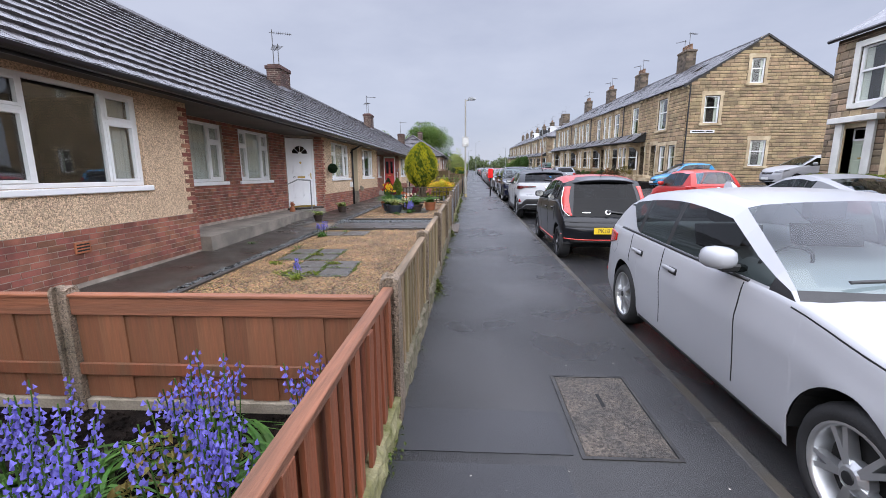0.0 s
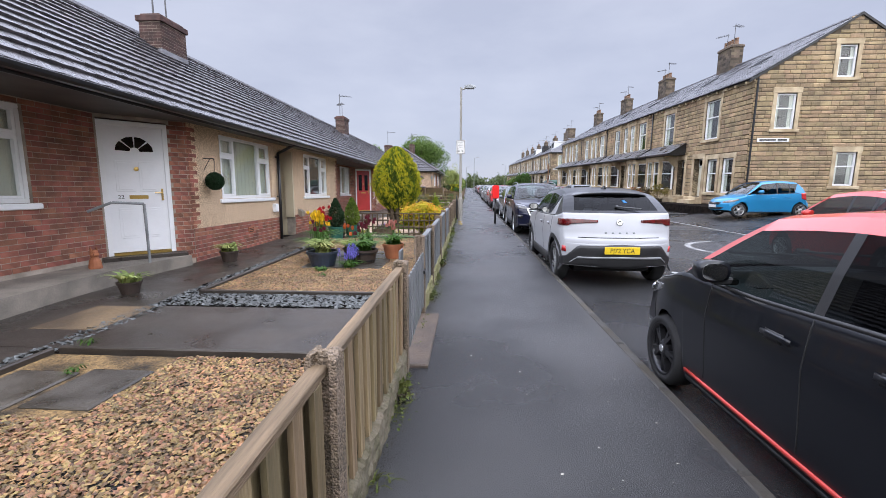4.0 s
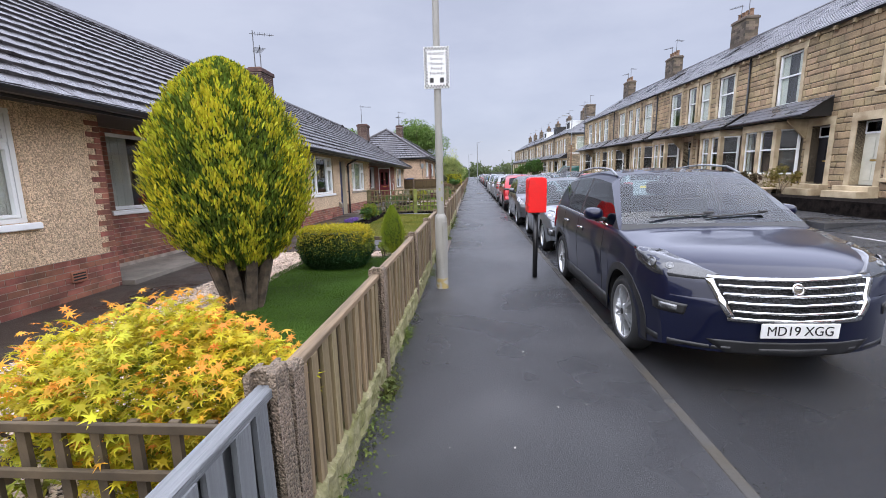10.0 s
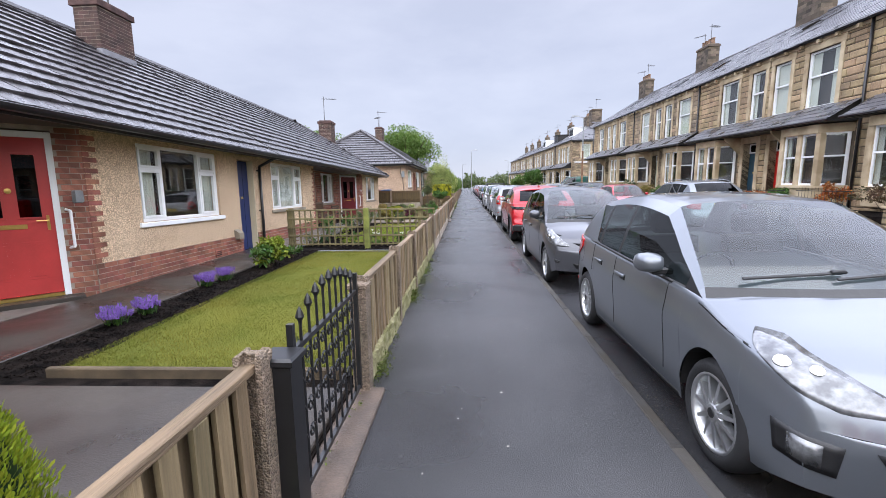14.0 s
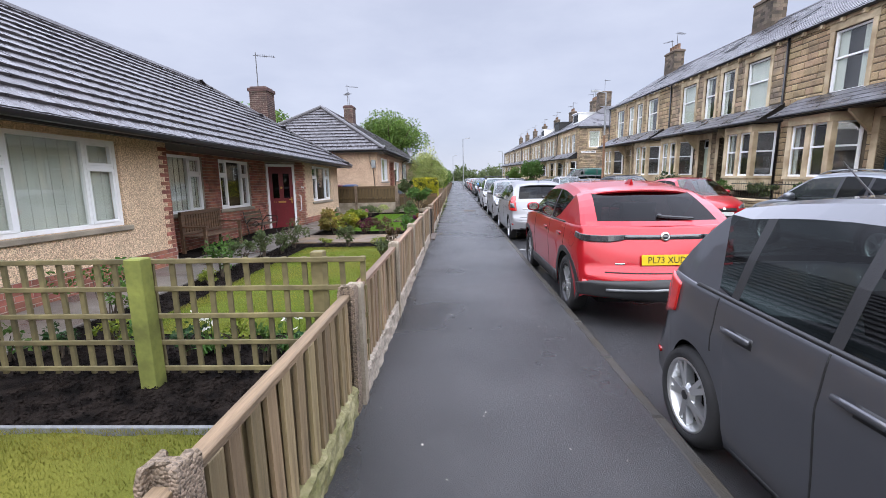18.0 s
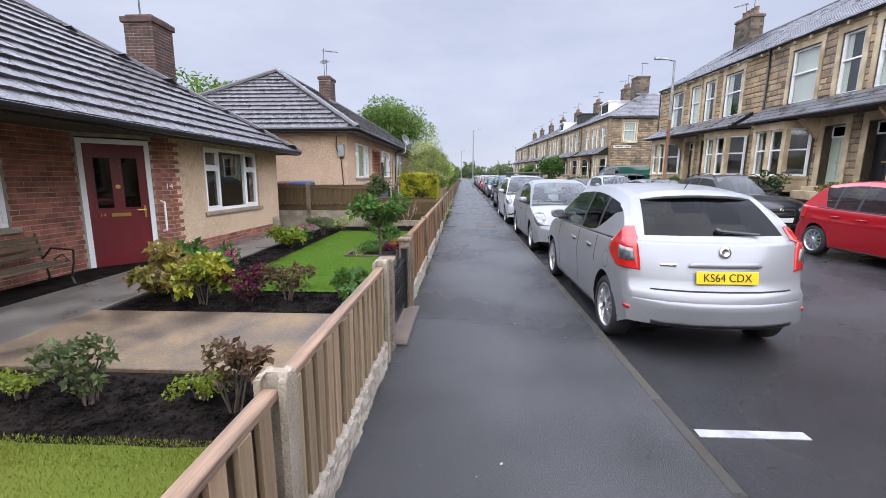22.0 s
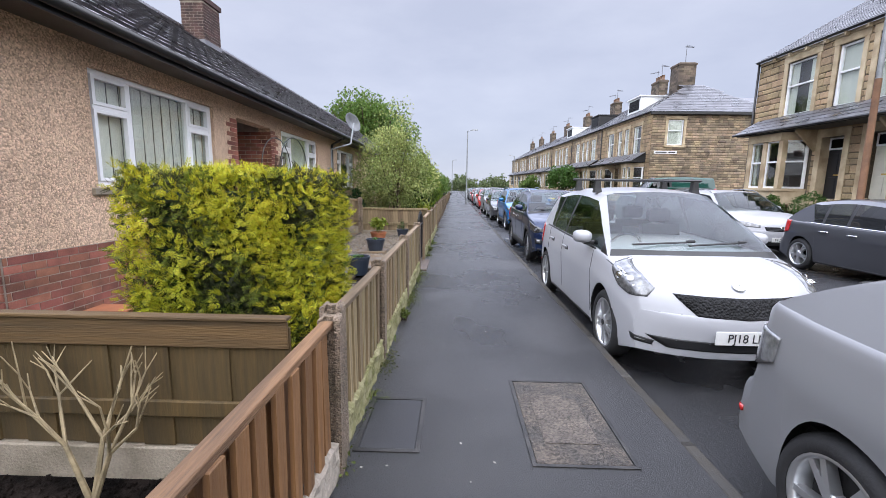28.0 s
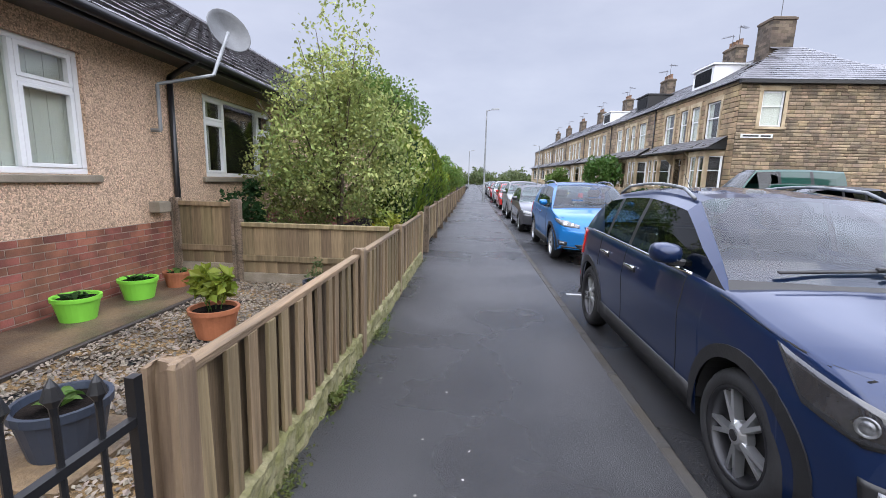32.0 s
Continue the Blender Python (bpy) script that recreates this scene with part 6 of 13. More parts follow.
# near terrace before the first side street
T0 = thing("stone_house", (0, 8, 0), "dark sandstone terraced house with white-painted surrounds", "terraced house", "stone terrace")
hl = [(15.2 - 8, 16.3 - 8, 3.6, 5.45), (15.55 - 8, 16.4 - 8, 0.9, 2.75)]
WPT = mat("white_painted_stone", (0.66, 0.66, 0.62), 0.6, 0.08, 2, 40)
part("wall", wall_y(MB(), -16, 9.3, -0.3, 5.9, 13.4, -1, 0.4, hl), JOINT, T0, "dark sandstone front wall")
stonework(T0, lambda u, z, d: (13.4 - d, u, z), -16, 9.3, 0.1, 5.8, [(a - 0.2, b + 0.2, c - 0.2, e + 0.3) for a, b, c, e in hl], SOOTSTI, 0.24, 0.45, 50)
part("end_wall", wall_x(MB(), 13.8, 22, -0.3, 5.9, 9.3, 1, 0.4), SOOTSTI, T0)
sash(T0, "y", 7.2, 8.3, 3.6, 5.45, 13.4, -1, sur=False, curtain=((0, 0.3), (0.7, 1)))
part("white_surround", MB().box(13.36, 6.98, 3.45, 13.42, 7.2, 5.65, 0.01).box(13.36, 8.3, 3.45, 13.42, 8.52, 5.65, 0.01).box(13.36, 7.2, 5.45, 13.42, 8.3, 5.65, 0.01).box(13.33, 7.2, 3.42, 13.42, 8.3, 3.6, 0.01), WPT, T0)
stone_door(T0, 7.55, 8.4, 0.9, 2.75, 13.4, DOORC[4])
part("white_portal", MB().box(13.28, 7.2, 0.7, 13.36, 7.5, 2.95, 0.01).box(13.28, 8.45, 0.7, 13.36, 8.75, 2.95, 0.01).box(13.12, 7.0, 2.95, 13.38, 8.95, 3.15, 0.015), WPT, T0)
bay(T0, 3.6, 6.4, 13.4, 1.1, 2.9)
part("bay_roof", MB().poly([(12.4, 3.4, 3.2), (13.4, 3.4, 3.9), (13.4, 3.4, 3.2)], (0, 3.2, 0)), SLATE, T0)
part("roof", MB().add([(13.15, -16, 5.92), (13.15, 9.5, 5.92), (17.6, 9.5, 8.6), (17.6, -16, 8.6), (22.2, -16, 5.92), (22.2, 9.5, 5.92)], [(0, 3, 2, 1), (3, 4, 5, 2)]), SLATE, T0, "grey slate roof")
part("gutter", MB().tube((13.2, -16, 5.92), (13.2, 9.5, 5.92), 0.07, None, 8), BLACKP, T0)
part("downpipe", MB().tube((13.3, 6.7, 0.2), (13.3, 6.7, 5.9), 0.05, None, 8), BLACKP, T0)


# ---- parked cars ----
from mathutils.bvhtree import BVHTree


def lerp_pts(pts, s):
    if s <= pts[0][0]:
        return pts[0][1]
    for (a, za), (b, zb) in zip(pts, pts[1:]):
        if s <= b:
            t = (s - a) / (b - a)
            return za + (zb - za) * t
    return pts[-1][1]


def smooth_pts(pts, s):
    """Gentle interpolation through the points."""
    if s <= pts[0][0]:
        return pts[0][1]
    for i in range(len(pts) - 1):
        (a, za), (b, zb) = pts[i], pts[i + 1]
        if s <= b:
            m0 = (zb - pts[i - 1][1]) / (b - pts[i - 1][0]) if i else (zb - za) / (b - a)
            m1 = (pts[i + 2][1] - za) / (pts[i + 2][0] - a) if i + 2 < len(pts) else (zb - za) / (b - a)
            h = b - a
            t = (s - a) / h
            return (2 * t**3 - 3 * t**2 + 1) * za + (t**3 - 2 * t**2 + t) * h * m0 + (-2 * t**3 + 3 * t**2) * zb + (t**3 - t**2) * h * m1
    return pts[-1][1]


WHEELS = {}


def wheel_meshes(r, w, style):
    key = (round(r, 3), style)
    if key in WHEELS:
        return WHEELS[key]
    rim = r * 0.735
    ty = MB().lathe([(rim, -w / 2 + 0.01), (rim + 0.02, -w / 2), (r - 0.03, -w / 2 + 0.005), (r - 0.006, -w / 2 + 0.03), (r, -w / 2 + 0.05), (r, w / 2 - 0.05), (r - 0.006, w / 2 - 0.03), (r - 0.03, w / 2 - 0.005), (rim + 0.02, w / 2), (rim, w / 2 - 0.01)], 32, "x").mesh("tyre", TYRE, True)
    am = ALLOYD if style in ("dark", "bold") else ALLOY
    barrel = MB().lathe([(rim, w / 2 - 0.012), (rim - 0.012, w / 2 - 0.006), (rim - 0.022, w / 2 - 0.03), (rim - 0.05, 0.0), (rim - 0.05, -w / 2 + 0.02)], 32, "x").mesh("rim", am, True)
    # near-black disc closes the rim, painting the shade behind the spokes
    back = MB().lathe([(0.0, w * 0.05), (rim - 0.04, w * 0.05)], 24, "x").mesh("brake_disc", UNDER)
    sp = MB()
    n = {"five": 5, "dark": 5, "seven": 7, "multi": 11, "twin": 5, "bold": 5}[style]
    for i in range(n):
        offs = (-0.16, 0.16) if style != "multi" else (0.0,)
        for o in offs:
            a = 2 * math.pi * i / n
            a2 = a + o
            hw0, hw1 = (0.013, 0.010) if style in ("multi", "seven") else (0.012, 0.010) if style == "bold" else (0.019, 0.0145) if style == "five" else (0.015, 0.012)
            c, s = math.cos(a), math.sin(a)
            c2, s2 = math.cos(a2), math.sin(a2)
            p0 = (0.05 * c, 0.05 * s)
            p1 = ((rim - 0.015) * c2, (rim - 0.015) * s2)
            t = (-s2, c2)
            xo, xi = w / 2 - 0.028, w / 2 - 0.07
            v = []
            for x in (xo, xi):
                v += [(x + (0.012 if x == xo else 0), p0[0] - t[0] * hw0, p0[1] - t[1] * hw0), (x + (0.012 if x == xo else 0), p0[0] + t[0] * hw0, p0[1] + t[1] * hw0), (x, p1[0] + t[0] * hw1, p1[1] + t[1] * hw1), (x, p1[0] - t[0] * hw1, p1[1] - t[1] * hw1)]
            sp.add(v, [(0, 1, 2, 3), (7, 6, 5, 4), (0, 4, 5, 1), (1, 5, 6, 2), (2, 6, 7, 3), (3, 7, 4, 0)])
    sp.lathe([(0.0, w / 2 - 0.008), (0.045, w / 2 - 0.01), (0.075, w / 2 - 0.03), (0.075, w / 2 - 0.07)], 16, "x")
    spm = sp.mesh("wheel_face", ALLOY if style == "bold" else am)
    cap = MB().lathe([(0.0, w / 2 - 0.002), (0.028, w / 2 - 0.004), (0.03, w / 2 - 0.012)], 12, "x").mesh("hub_cap", TRIMB if style != "dark" else ALLOY)
    WHEELS[key] = (ty, barrel, back, spm, cap)
    return WHEELS[key]


def car(label, x, y, rz, L, W, H, wb, fo, r, col, deck, roof, style="five", priv=False, roofcol=None, clad=None, plate=("", "w"), head=None, tail=None, rails=None, bars=False, cat="car", arch=0.055, z=-0.10, name="car", pillars=(0.40, 0.74), chrome_belt=False, extra=None, pillar_m=None, fine=True, qs=0.0, flap=None, closed=False, kickat=0.86, fin=None, spoiler=None):
    """A parked car. s runs from the front bumper back. deck: (s, z) rows of the lower body's top line; roof: (cowl s, windscreen top s, roof rear s, rear glass foot s, roof-rear z, rear glass foot z); qs: how far the side windows run into the tail (0 to 1)."""
    C = thing(name, (x, y, z), label, cat, "parked cars", rz=rz)
    Y = lambda s: L / 2 - s
    hw = W / 2
    fw, rw = fo, fo + wb
    ra = r + arch
    sill = 0.20 + 0.02 * (r > 0.33)
    cow, wst, rre, rgf, rrz, rgz = roof
    tl, hd = tail or {}, head or {}
    kt = tl.get("k", 1.0)
    rgf = min(rgf, L - 0.25 * kt)
    bz = tl.get("bumper", 0.50 + 0.2 * (rgz - 0.5))

    def wid(s):
        f = 1.0
        if s < 0.8:
            f -= 0.10 * ((0.8 - s) / 0.8) ** 2.2
        if s > L - 0.7:
            f -= 0.07 * ((s - (L - 0.7)) / 0.7) ** 2.2
        return hw * f

    def low(s):
        zl = sill + 0.08 * max(0, 1 - s / 0.35) + 0.12 * max(0, 1 - (L - s) / 0.4)
        for c in (fw, rw):
            d = abs(s - c)
            if d < ra:
                zl = max(zl, r + math.sqrt(ra * ra - d * d))
        return zl

    main = [p for p in deck if p[0] < L - 0.3] + [(L - 0.26 * kt, rgz)]
    rear_line = [(L - 0.26 * kt, rgz), (L - 0.215 * kt, rgz - 0.03), (L - 0.13 * kt, bz + 0.10), (L - 0.085 * kt, bz + 0.015), (L - 0.03, bz - 0.005), (L - 0.008, bz - 0.03), (L, bz - 0.08)]
    dk = lambda s: smooth_pts(main, s) if s <= L - 0.26 * kt else lerp_pts(rear_line, s)

    def yb(px, s):
        """The ends are curved in plan: the corners lie further in."""
        k = min(1.0, abs(px) / hw) ** 2.6
        if s < 1.0:
            return Y(s) - 0.33 * k * (1 - s / 1.0) ** 1.5
        if s > L - 0.9:
            return Y(s) + tl.get("round", 0.30) * k * (1 - (L - s) / 0.9) ** 1.5
        return Y(s)

    FZ = [(0, 0.935), (0.10, 0.962), (0.30, 0.972), (0.50, 0.982), (0.66, 1.0), (0.72, 0.998), (0.80, 0.984), (0.92, 0.972), (0.985, 0.958), (1.0, 0.935)]

    def half_at(s):
        zl, d = low(s), dk(s)
        zm = min(2 * r + arch + 0.05, zl + 0.62 * (d - zl))
        zs = [zl, zl + 0.2 * (zm - zl), zl + 0.55 * (zm - zl), zm] + [zm + (d - zm) * q for q in (0.22, 0.45, 0.7, 0.88, 0.97, 1.0)]
        out = []
        for zz in zs:
            h = max(0.0, (zz - 0.2) / max(0.1, d - 0.2))
            px = wid(s) * lerp_pts(FZ, h)
            out.append((px, yb(px, s), zz))
        return out

    ss = {0.0, 0.015, 0.04, 0.08, 0.14, 0.22, 0.32, 0.45, 0.6, L, L - 0.4, cow, rgf} | {p[0] for p in rear_line}
    for c in (fw, rw):
        for k in range(-9, 10):
            ss.add(c + ra * math.sin(math.pi / 2 * k / 9))
        ss.add(c - ra - 0.004)
        ss.add(c + ra + 0.004)
    k = 0.75
    while k < L - 0.3:
        ss.add(k)
        k += 0.2
    ss = sorted(s for s in ss if 0 <= s <= L)
    keep = [ss[0]]
    for s in ss[1:]:
        if s - keep[-1] > 0.003:
            keep.append(s)
    ss = keep
    rings = []
    for s in ss:
        half = half_at(s)
        d = dk(s)
        w = wid(s)
        crown = 0.045 * min(1.0, s / 0.35) if s < cow else (0.02 if s < L - 0.3 else 0.0)
        top = [(w * q, yb(w * q, s), d + crown * e) for q, e in ((0.66, 0.55), (0.36, 0.9), (0, 1.0))]
        ring = half + top
        rings.append(ring + [(-p[0], p[1], p[2]) for p in reversed(ring[:-1])])
    body = MB().loft(rings, closed=False)
    nh = len(half_at(1.5))
    for s, sgn in ((0.0, 1), (L, -1)):
        half = half_at(s)
        cols = [-1, -0.86, -0.66, -0.36, 0, 0.36, 0.66, 0.86, 1]
        base = len(body.v)
        for i, p in enumerate(half):
            bulge = 0.028 * math.sin(math.pi * i / (nh - 1))
            for q in cols:
                body.v.append((p[0] * q, yb(p[0] * q, s) + sgn * bulge * (1 - q ** 4), p[2]))
        m_ = len(cols)
        for i in range(nh - 1):
            for j in range(m_ - 1):
                q = (base + i * m_ + j, base + (i + 1) * m_ + j, base + (i + 1) * m_ + j + 1, base + i * m_ + j + 1)
                body.f.append(q if sgn > 0 else q[::-1])
    shell_v, shell_f = list(body.v), list(body.f)
    n_body = len(shell_v)
    part("body", body, col, C, smooth=True, fix=True)
    part("underbody", MB().box(-hw * 0.66, Y(L - 0.42), sill - 0.02, hw * 0.66, Y(0.42), 0.5), UNDER, C)

    # cabin
    def rz_(s):
        if s < wst:
            t = (s - cow) / (wst - cow)
            z0 = dk(cow)
            return z0 + (H - 0.06 - z0) * (t ** 0.86)
        if s <= rre:
            t = (s - wst) / (rre - wst)
            return (H - 0.06) * (1 - t) + rrz * t + 0.06 * math.sin(math.pi * t)
        t = (s - rre) / (rgf - rre)
        return rrz + (rgz - rrz) * t ** 1.15

    tq = [rre + (rgf - rre) * q for q in (0.10, 0.3, 0.5, 0.7, 0.9)]
    st = sorted({cow, cow + 0.075 * (wst - cow), cow + 0.25 * (wst - cow), cow + 0.5 * (wst - cow), cow + 0.75 * (wst - cow), wst, *[wst + (rre - wst) * q / 8 for q in range(1, 9)], *[wst + (rre - wst) * (p + e) for p in pillars for e in (-0.02, 0.02)], *tq, rgf})
    cab = []
    qend = rre + (rgf - rre) * qs + 0.001
    kick = wst + (rre - wst) * kickat
    for s in st:
        zt = rz_(s)
        zb = dk(s) - 0.006
        h = max(0.0, zt - zb)
        wb_ = wid(s) * 0.945
        lean = 0.38 * h
        wt = wb_ - lean
        fwd = 0.13 * (1 - (s - cow) / (wst - cow)) if s < wst else (-0.05 * (s - rre) / (rgf - rre) if s > rre else 0)
        e = min(0.07, h * 0.3)
        cr = min(1.0, h / 0.3)
        kf = min(1.0, max(0.0, (s - kick) / max(0.05, qend - kick))) ** 1.4
        g0 = min(0.4, max(0.014 / max(0.02, h), 0.0)) * (1 - kf) + 0.86 * kf
        g1 = max(g0 + 0.04, (h - e - 0.012) / max(0.02, h)) if h > 0.05 else 0.8
        bow = lambda f: wb_ - lean * (0.72 * f + 0.28 * f * f)
        rows_ = [(bow(f), zb + h * f) for f in (0.0, g0, (g0 + g1) / 2, g1)] + [(wt - (0.045 if s >= wst else 0.018 + 0.027 * ((s - cow) / (wst - cow)) ** 3), zt - e * 0.2), (wt * (0.80 if s >= wst else 0.86), zt + 0.006 * cr), (wt * 0.4, zt + 0.022 * cr), (0, zt + 0.028 * cr)]
        cab.append([(px, yb(px, s) + fwd * (1 - (px / wb_) ** 2), pz) for px, pz in rows_])
    groups = {}

    def quad(gk, sided, a, b, c, d):
        for sg in (1, -1):
            q = [(sg * p[0], p[1], p[2]) for p in (a, b, c, d)]
            fc = (0, 1, 2, 3) if sg < 0 else (3, 2, 1, 0)
            groups.setdefault((gk, sg if sided else 0), MB()).add(q, [fc])
            shell_f.append(tuple(len(shell_v) + i for i in fc))
            shell_v.extend(q)

    tg0, tg1 = tl.get("glass", (0.10, 0.93))
    for i in range(len(st) - 1):
        a, b = cab[i], cab[i + 1]
        mid = (st[i] + st[i + 1]) / 2
        fr_ = (mid - wst) / (rre - wst)
        pil = [k for k, p in enumerate(pillars) if abs(fr_ - p) < 0.0201]
        seg = sum(fr_ > p for p in pillars)
        tq_ = (mid - rre) / (rgf - rre)
        for k in range(7):
            if k == 0:
                g = "rear_pillar" if mid > qend else "mirror_corner" if mid < cow + 0.25 * (wst - cow) else "waist_panel"
            elif k < 3:
                if mid > qend:
                    g = "rear_pillar"
                elif pil:
                    g = ("door_pillar", pil[0])
                elif mid > cow + 0.25 * (wst - cow):
                    g = ("side_window", seg)
                else:
                    g = "mirror_corner"
            elif k == 3:
                g = "windscreen_pillar" if mid < wst else "rear_pillar" if mid > rre else "roof_panel"
            elif mid < wst:
                g = "windscreen" if not fine or mid > cow + 0.075 * (wst - cow) else "cowl_panel"
            elif mid > rre:
                g = "rear_pillar" if k == 4 else ("rear_window" if tg0 < tq_ < tg1 else "tailgate_rim" if tq_ > 0.5 else "roof_panel")
            else:
                g = "roof_panel"
            quad(g, g not in ("roof_panel", "cowl_panel", "windscreen", "rear_window", "tailgate_rim"), a[k], b[k], b[k + 1], a[k + 1])
    rc = roofcol or col
    pm = pillar_m or (col if roofcol is None else rc)
    mats_ = {"roof_panel": rc, "windscreen_pillar": col if roofcol is None else rc, "rear_pillar": pm, "door_pillar": TRIMB, "mirror_corner": TRIMB, "waist_panel": col, "tailgate_rim": pm, "cowl_panel": TRIMB, "windscreen": GLASSC, "rear_window": GLASSD if priv else GLASSC}
    for (g, sg), mb in groups.items():
        nm = g if isinstance(g, str) else g[0]
        if nm == "side_window":
            shade_off(part(nm if not (closed and g[1]) else "side_panel", mb, col if closed and g[1] else GLASSD if priv and g[1] > 0 else GLASSS, C, smooth=True))
        else:
            ob = part(nm, mb, mats_[nm], C, smooth=nm != "door_pillar")
            if nm in ("windscreen", "rear_window"):
                shade_off(ob)
    def inner(f):
        c = [sum(shell_v[i][k] for i in f) / len(f) for k in range(3)]
        return abs(c[0]) < 0.84 * hw and Y(rgf - 0.012) < c[1] < Y(cow + 0.03) and c[2] > 0.6 and abs(c[2] - dk(L / 2 - c[1])) < 0.06 and all(i < n_body for i in f)

    bvh = BVHTree.FromPolygons(shell_v, [f for f in shell_f if not inner(f)])

    def shoot(o, d, fall):
        d = Vector(d)
        hit, nrm, _i, _d = bvh.ray_cast(Vector(o), d)
        if hit is None:
            return Vector(o) + d * fall, d
        if nrm.dot(d) < 0:
            nrm = -nrm
        return hit, nrm

    def shell(nm, fn, ns, nr, m, off, lab="", parent=None, depth=0.012):
        """A shaped panel lying on the body: fn(a, b) gives the ray's start and direction."""
        mb = MB()
        P, N = [], []
        for i in range(ns + 1):
            for j in range(nr + 1):
                o, d, fall = fn(i / ns, j / nr)
                p, n_ = shoot(o, d, fall)
                P.append(p + n_ * off)
                N.append(n_)
        mb.v = [tuple(p) for p in P]
        w_ = nr + 1
        a, b, c = P[0], P[w_ * ns], P[nr]
        mid = N[len(N) // 2]
        flip = (b - a).cross(c - a).dot(mid) < 0
        for i in range(ns):
            for j in range(nr):
                q = (i * w_ + j, (i + 1) * w_ + j, (i + 1) * w_ + j + 1, i * w_ + j + 1)
                mb.f.append(q[::-1] if flip else q)
        edge = [i * w_ for i in range(ns + 1)] + [ns * w_ + j for j in range(1, w_)] + [i * w_ + nr for i in range(ns - 1, -1, -1)] + [j for j in range(nr - 1, 0, -1)]
        b0 = len(mb.v)
        mb.v.extend(tuple(P[i] - N[i] * depth) for i in edge)
        ne = len(edge)
        for k in range(ne):
            k2 = (k + 1) % ne
            q = (edge[k], b0 + k, b0 + k2, edge[k2])
            mb.f.append(q[::-1] if flip else q)
        return part(nm, mb, m, parent or C, lab, smooth=True)

    def decal(nm, rear, lo, hi, m, off=0.004, nr=4, ns=10, sides=(1, -1), lab=""):
        """lo and hi: the panel's two edges as (degrees round from the car's end, z)."""
        def along(pl, a):
            n_ = len(pl) - 1
            k = min(n_ - 1, int(a * n_))
            t = a * n_ - k
            return pl[k][0] + (pl[k + 1][0] - pl[k][0]) * t, pl[k][1] + (pl[k + 1][1] - pl[k][1]) * t
        c = L - 0.95 if rear else 0.95
        sy = -1 if rear else 1
        obs = []
        for sg in sides:
            def fn(a, b):
                q0, z0 = along(lo, a)
                q1, z1 = along(hi, a)
                q, zz = math.radians(q0 + (q1 - q0) * b), z0 + (z1 - z0) * b
                return (0, Y(c), zz), (sg * math.sin(q), sy * math.cos(q), 0), 0.95
            obs.append(shell(nm, fn, ns, nr, m, off, lab))
        return obs

    def side(nm, s0, s1, z0, z1, m, off=0.004, ns=6, nr=2, lab="", parent=None):
        """Panel on both flanks; z0 and z1 may be functions of s."""
        f0 = z0 if callable(z0) else (lambda s: z0)
        f1 = z1 if callable(z1) else (lambda s: z1)
        for sg in (1, -1):
            def fn(a, b):
                s_ = s0 + (s1 - s0) * a
                return (0, Y(s_), f0(s_) + (f1(s_) - f0(s_)) * b), (sg, 0, 0), wid(s_) * 0.985
            shell(nm, fn, ns, nr, m, off, lab)

    # inside
    fl = dk(cow) - 0.42
    part("cabin_floor", MB().box(-hw * 0.80, Y(rgf - 0.15), fl - 0.1, hw * 0.80, Y(cow + 0.05), fl), INTER, C)
    part("dashboard", MB().poly([(-hw * 0.78, Y(cow + 0.14), fl + 0.2), (-hw * 0.78, Y(cow + 0.62), fl + 0.2), (-hw * 0.78, Y(cow + 0.58), fl + 0.44), (-hw * 0.78, Y(cow + 0.18), fl + 0.41)], (hw * 1.56, 0, 0)), INTER, C)
    for sx in (-0.42, 0.42) if fine else ():
        for s0 in (wst + 0.42, wst + 1.22):
            if s0 + 0.4 > rre:
                continue
            part("seat", MB().poly([(sx * hw - 0.23, Y(s0), fl + 0.1), (sx * hw - 0.23, Y(s0 + 0.12), fl + 0.1), (sx * hw - 0.23, Y(s0 + 0.28), fl + 0.62), (sx * hw - 0.23, Y(s0 + 0.16), fl + 0.62)], (0.46, 0, 0)).box(sx * hw - 0.13, Y(s0 + 0.30), fl + 0.64, sx * hw + 0.13, Y(s0 + 0.20), fl + 0.82, 0.03), INTER, C)
    if fine:
        part("steering_wheel", MB().lathe([(0.17, -0.012), (0.185, 0.0), (0.17, 0.012), (0.158, 0.0), (0.17, -0.012)], 18), INTER, C).matrix_basis = pose(0.42 * hw, Y(cow + 0.75), fl + 0.42, 62, 0, 0)
    # wheels
    ty, ba, bk, spk, cap = wheel_meshes(r, 0.20, style)
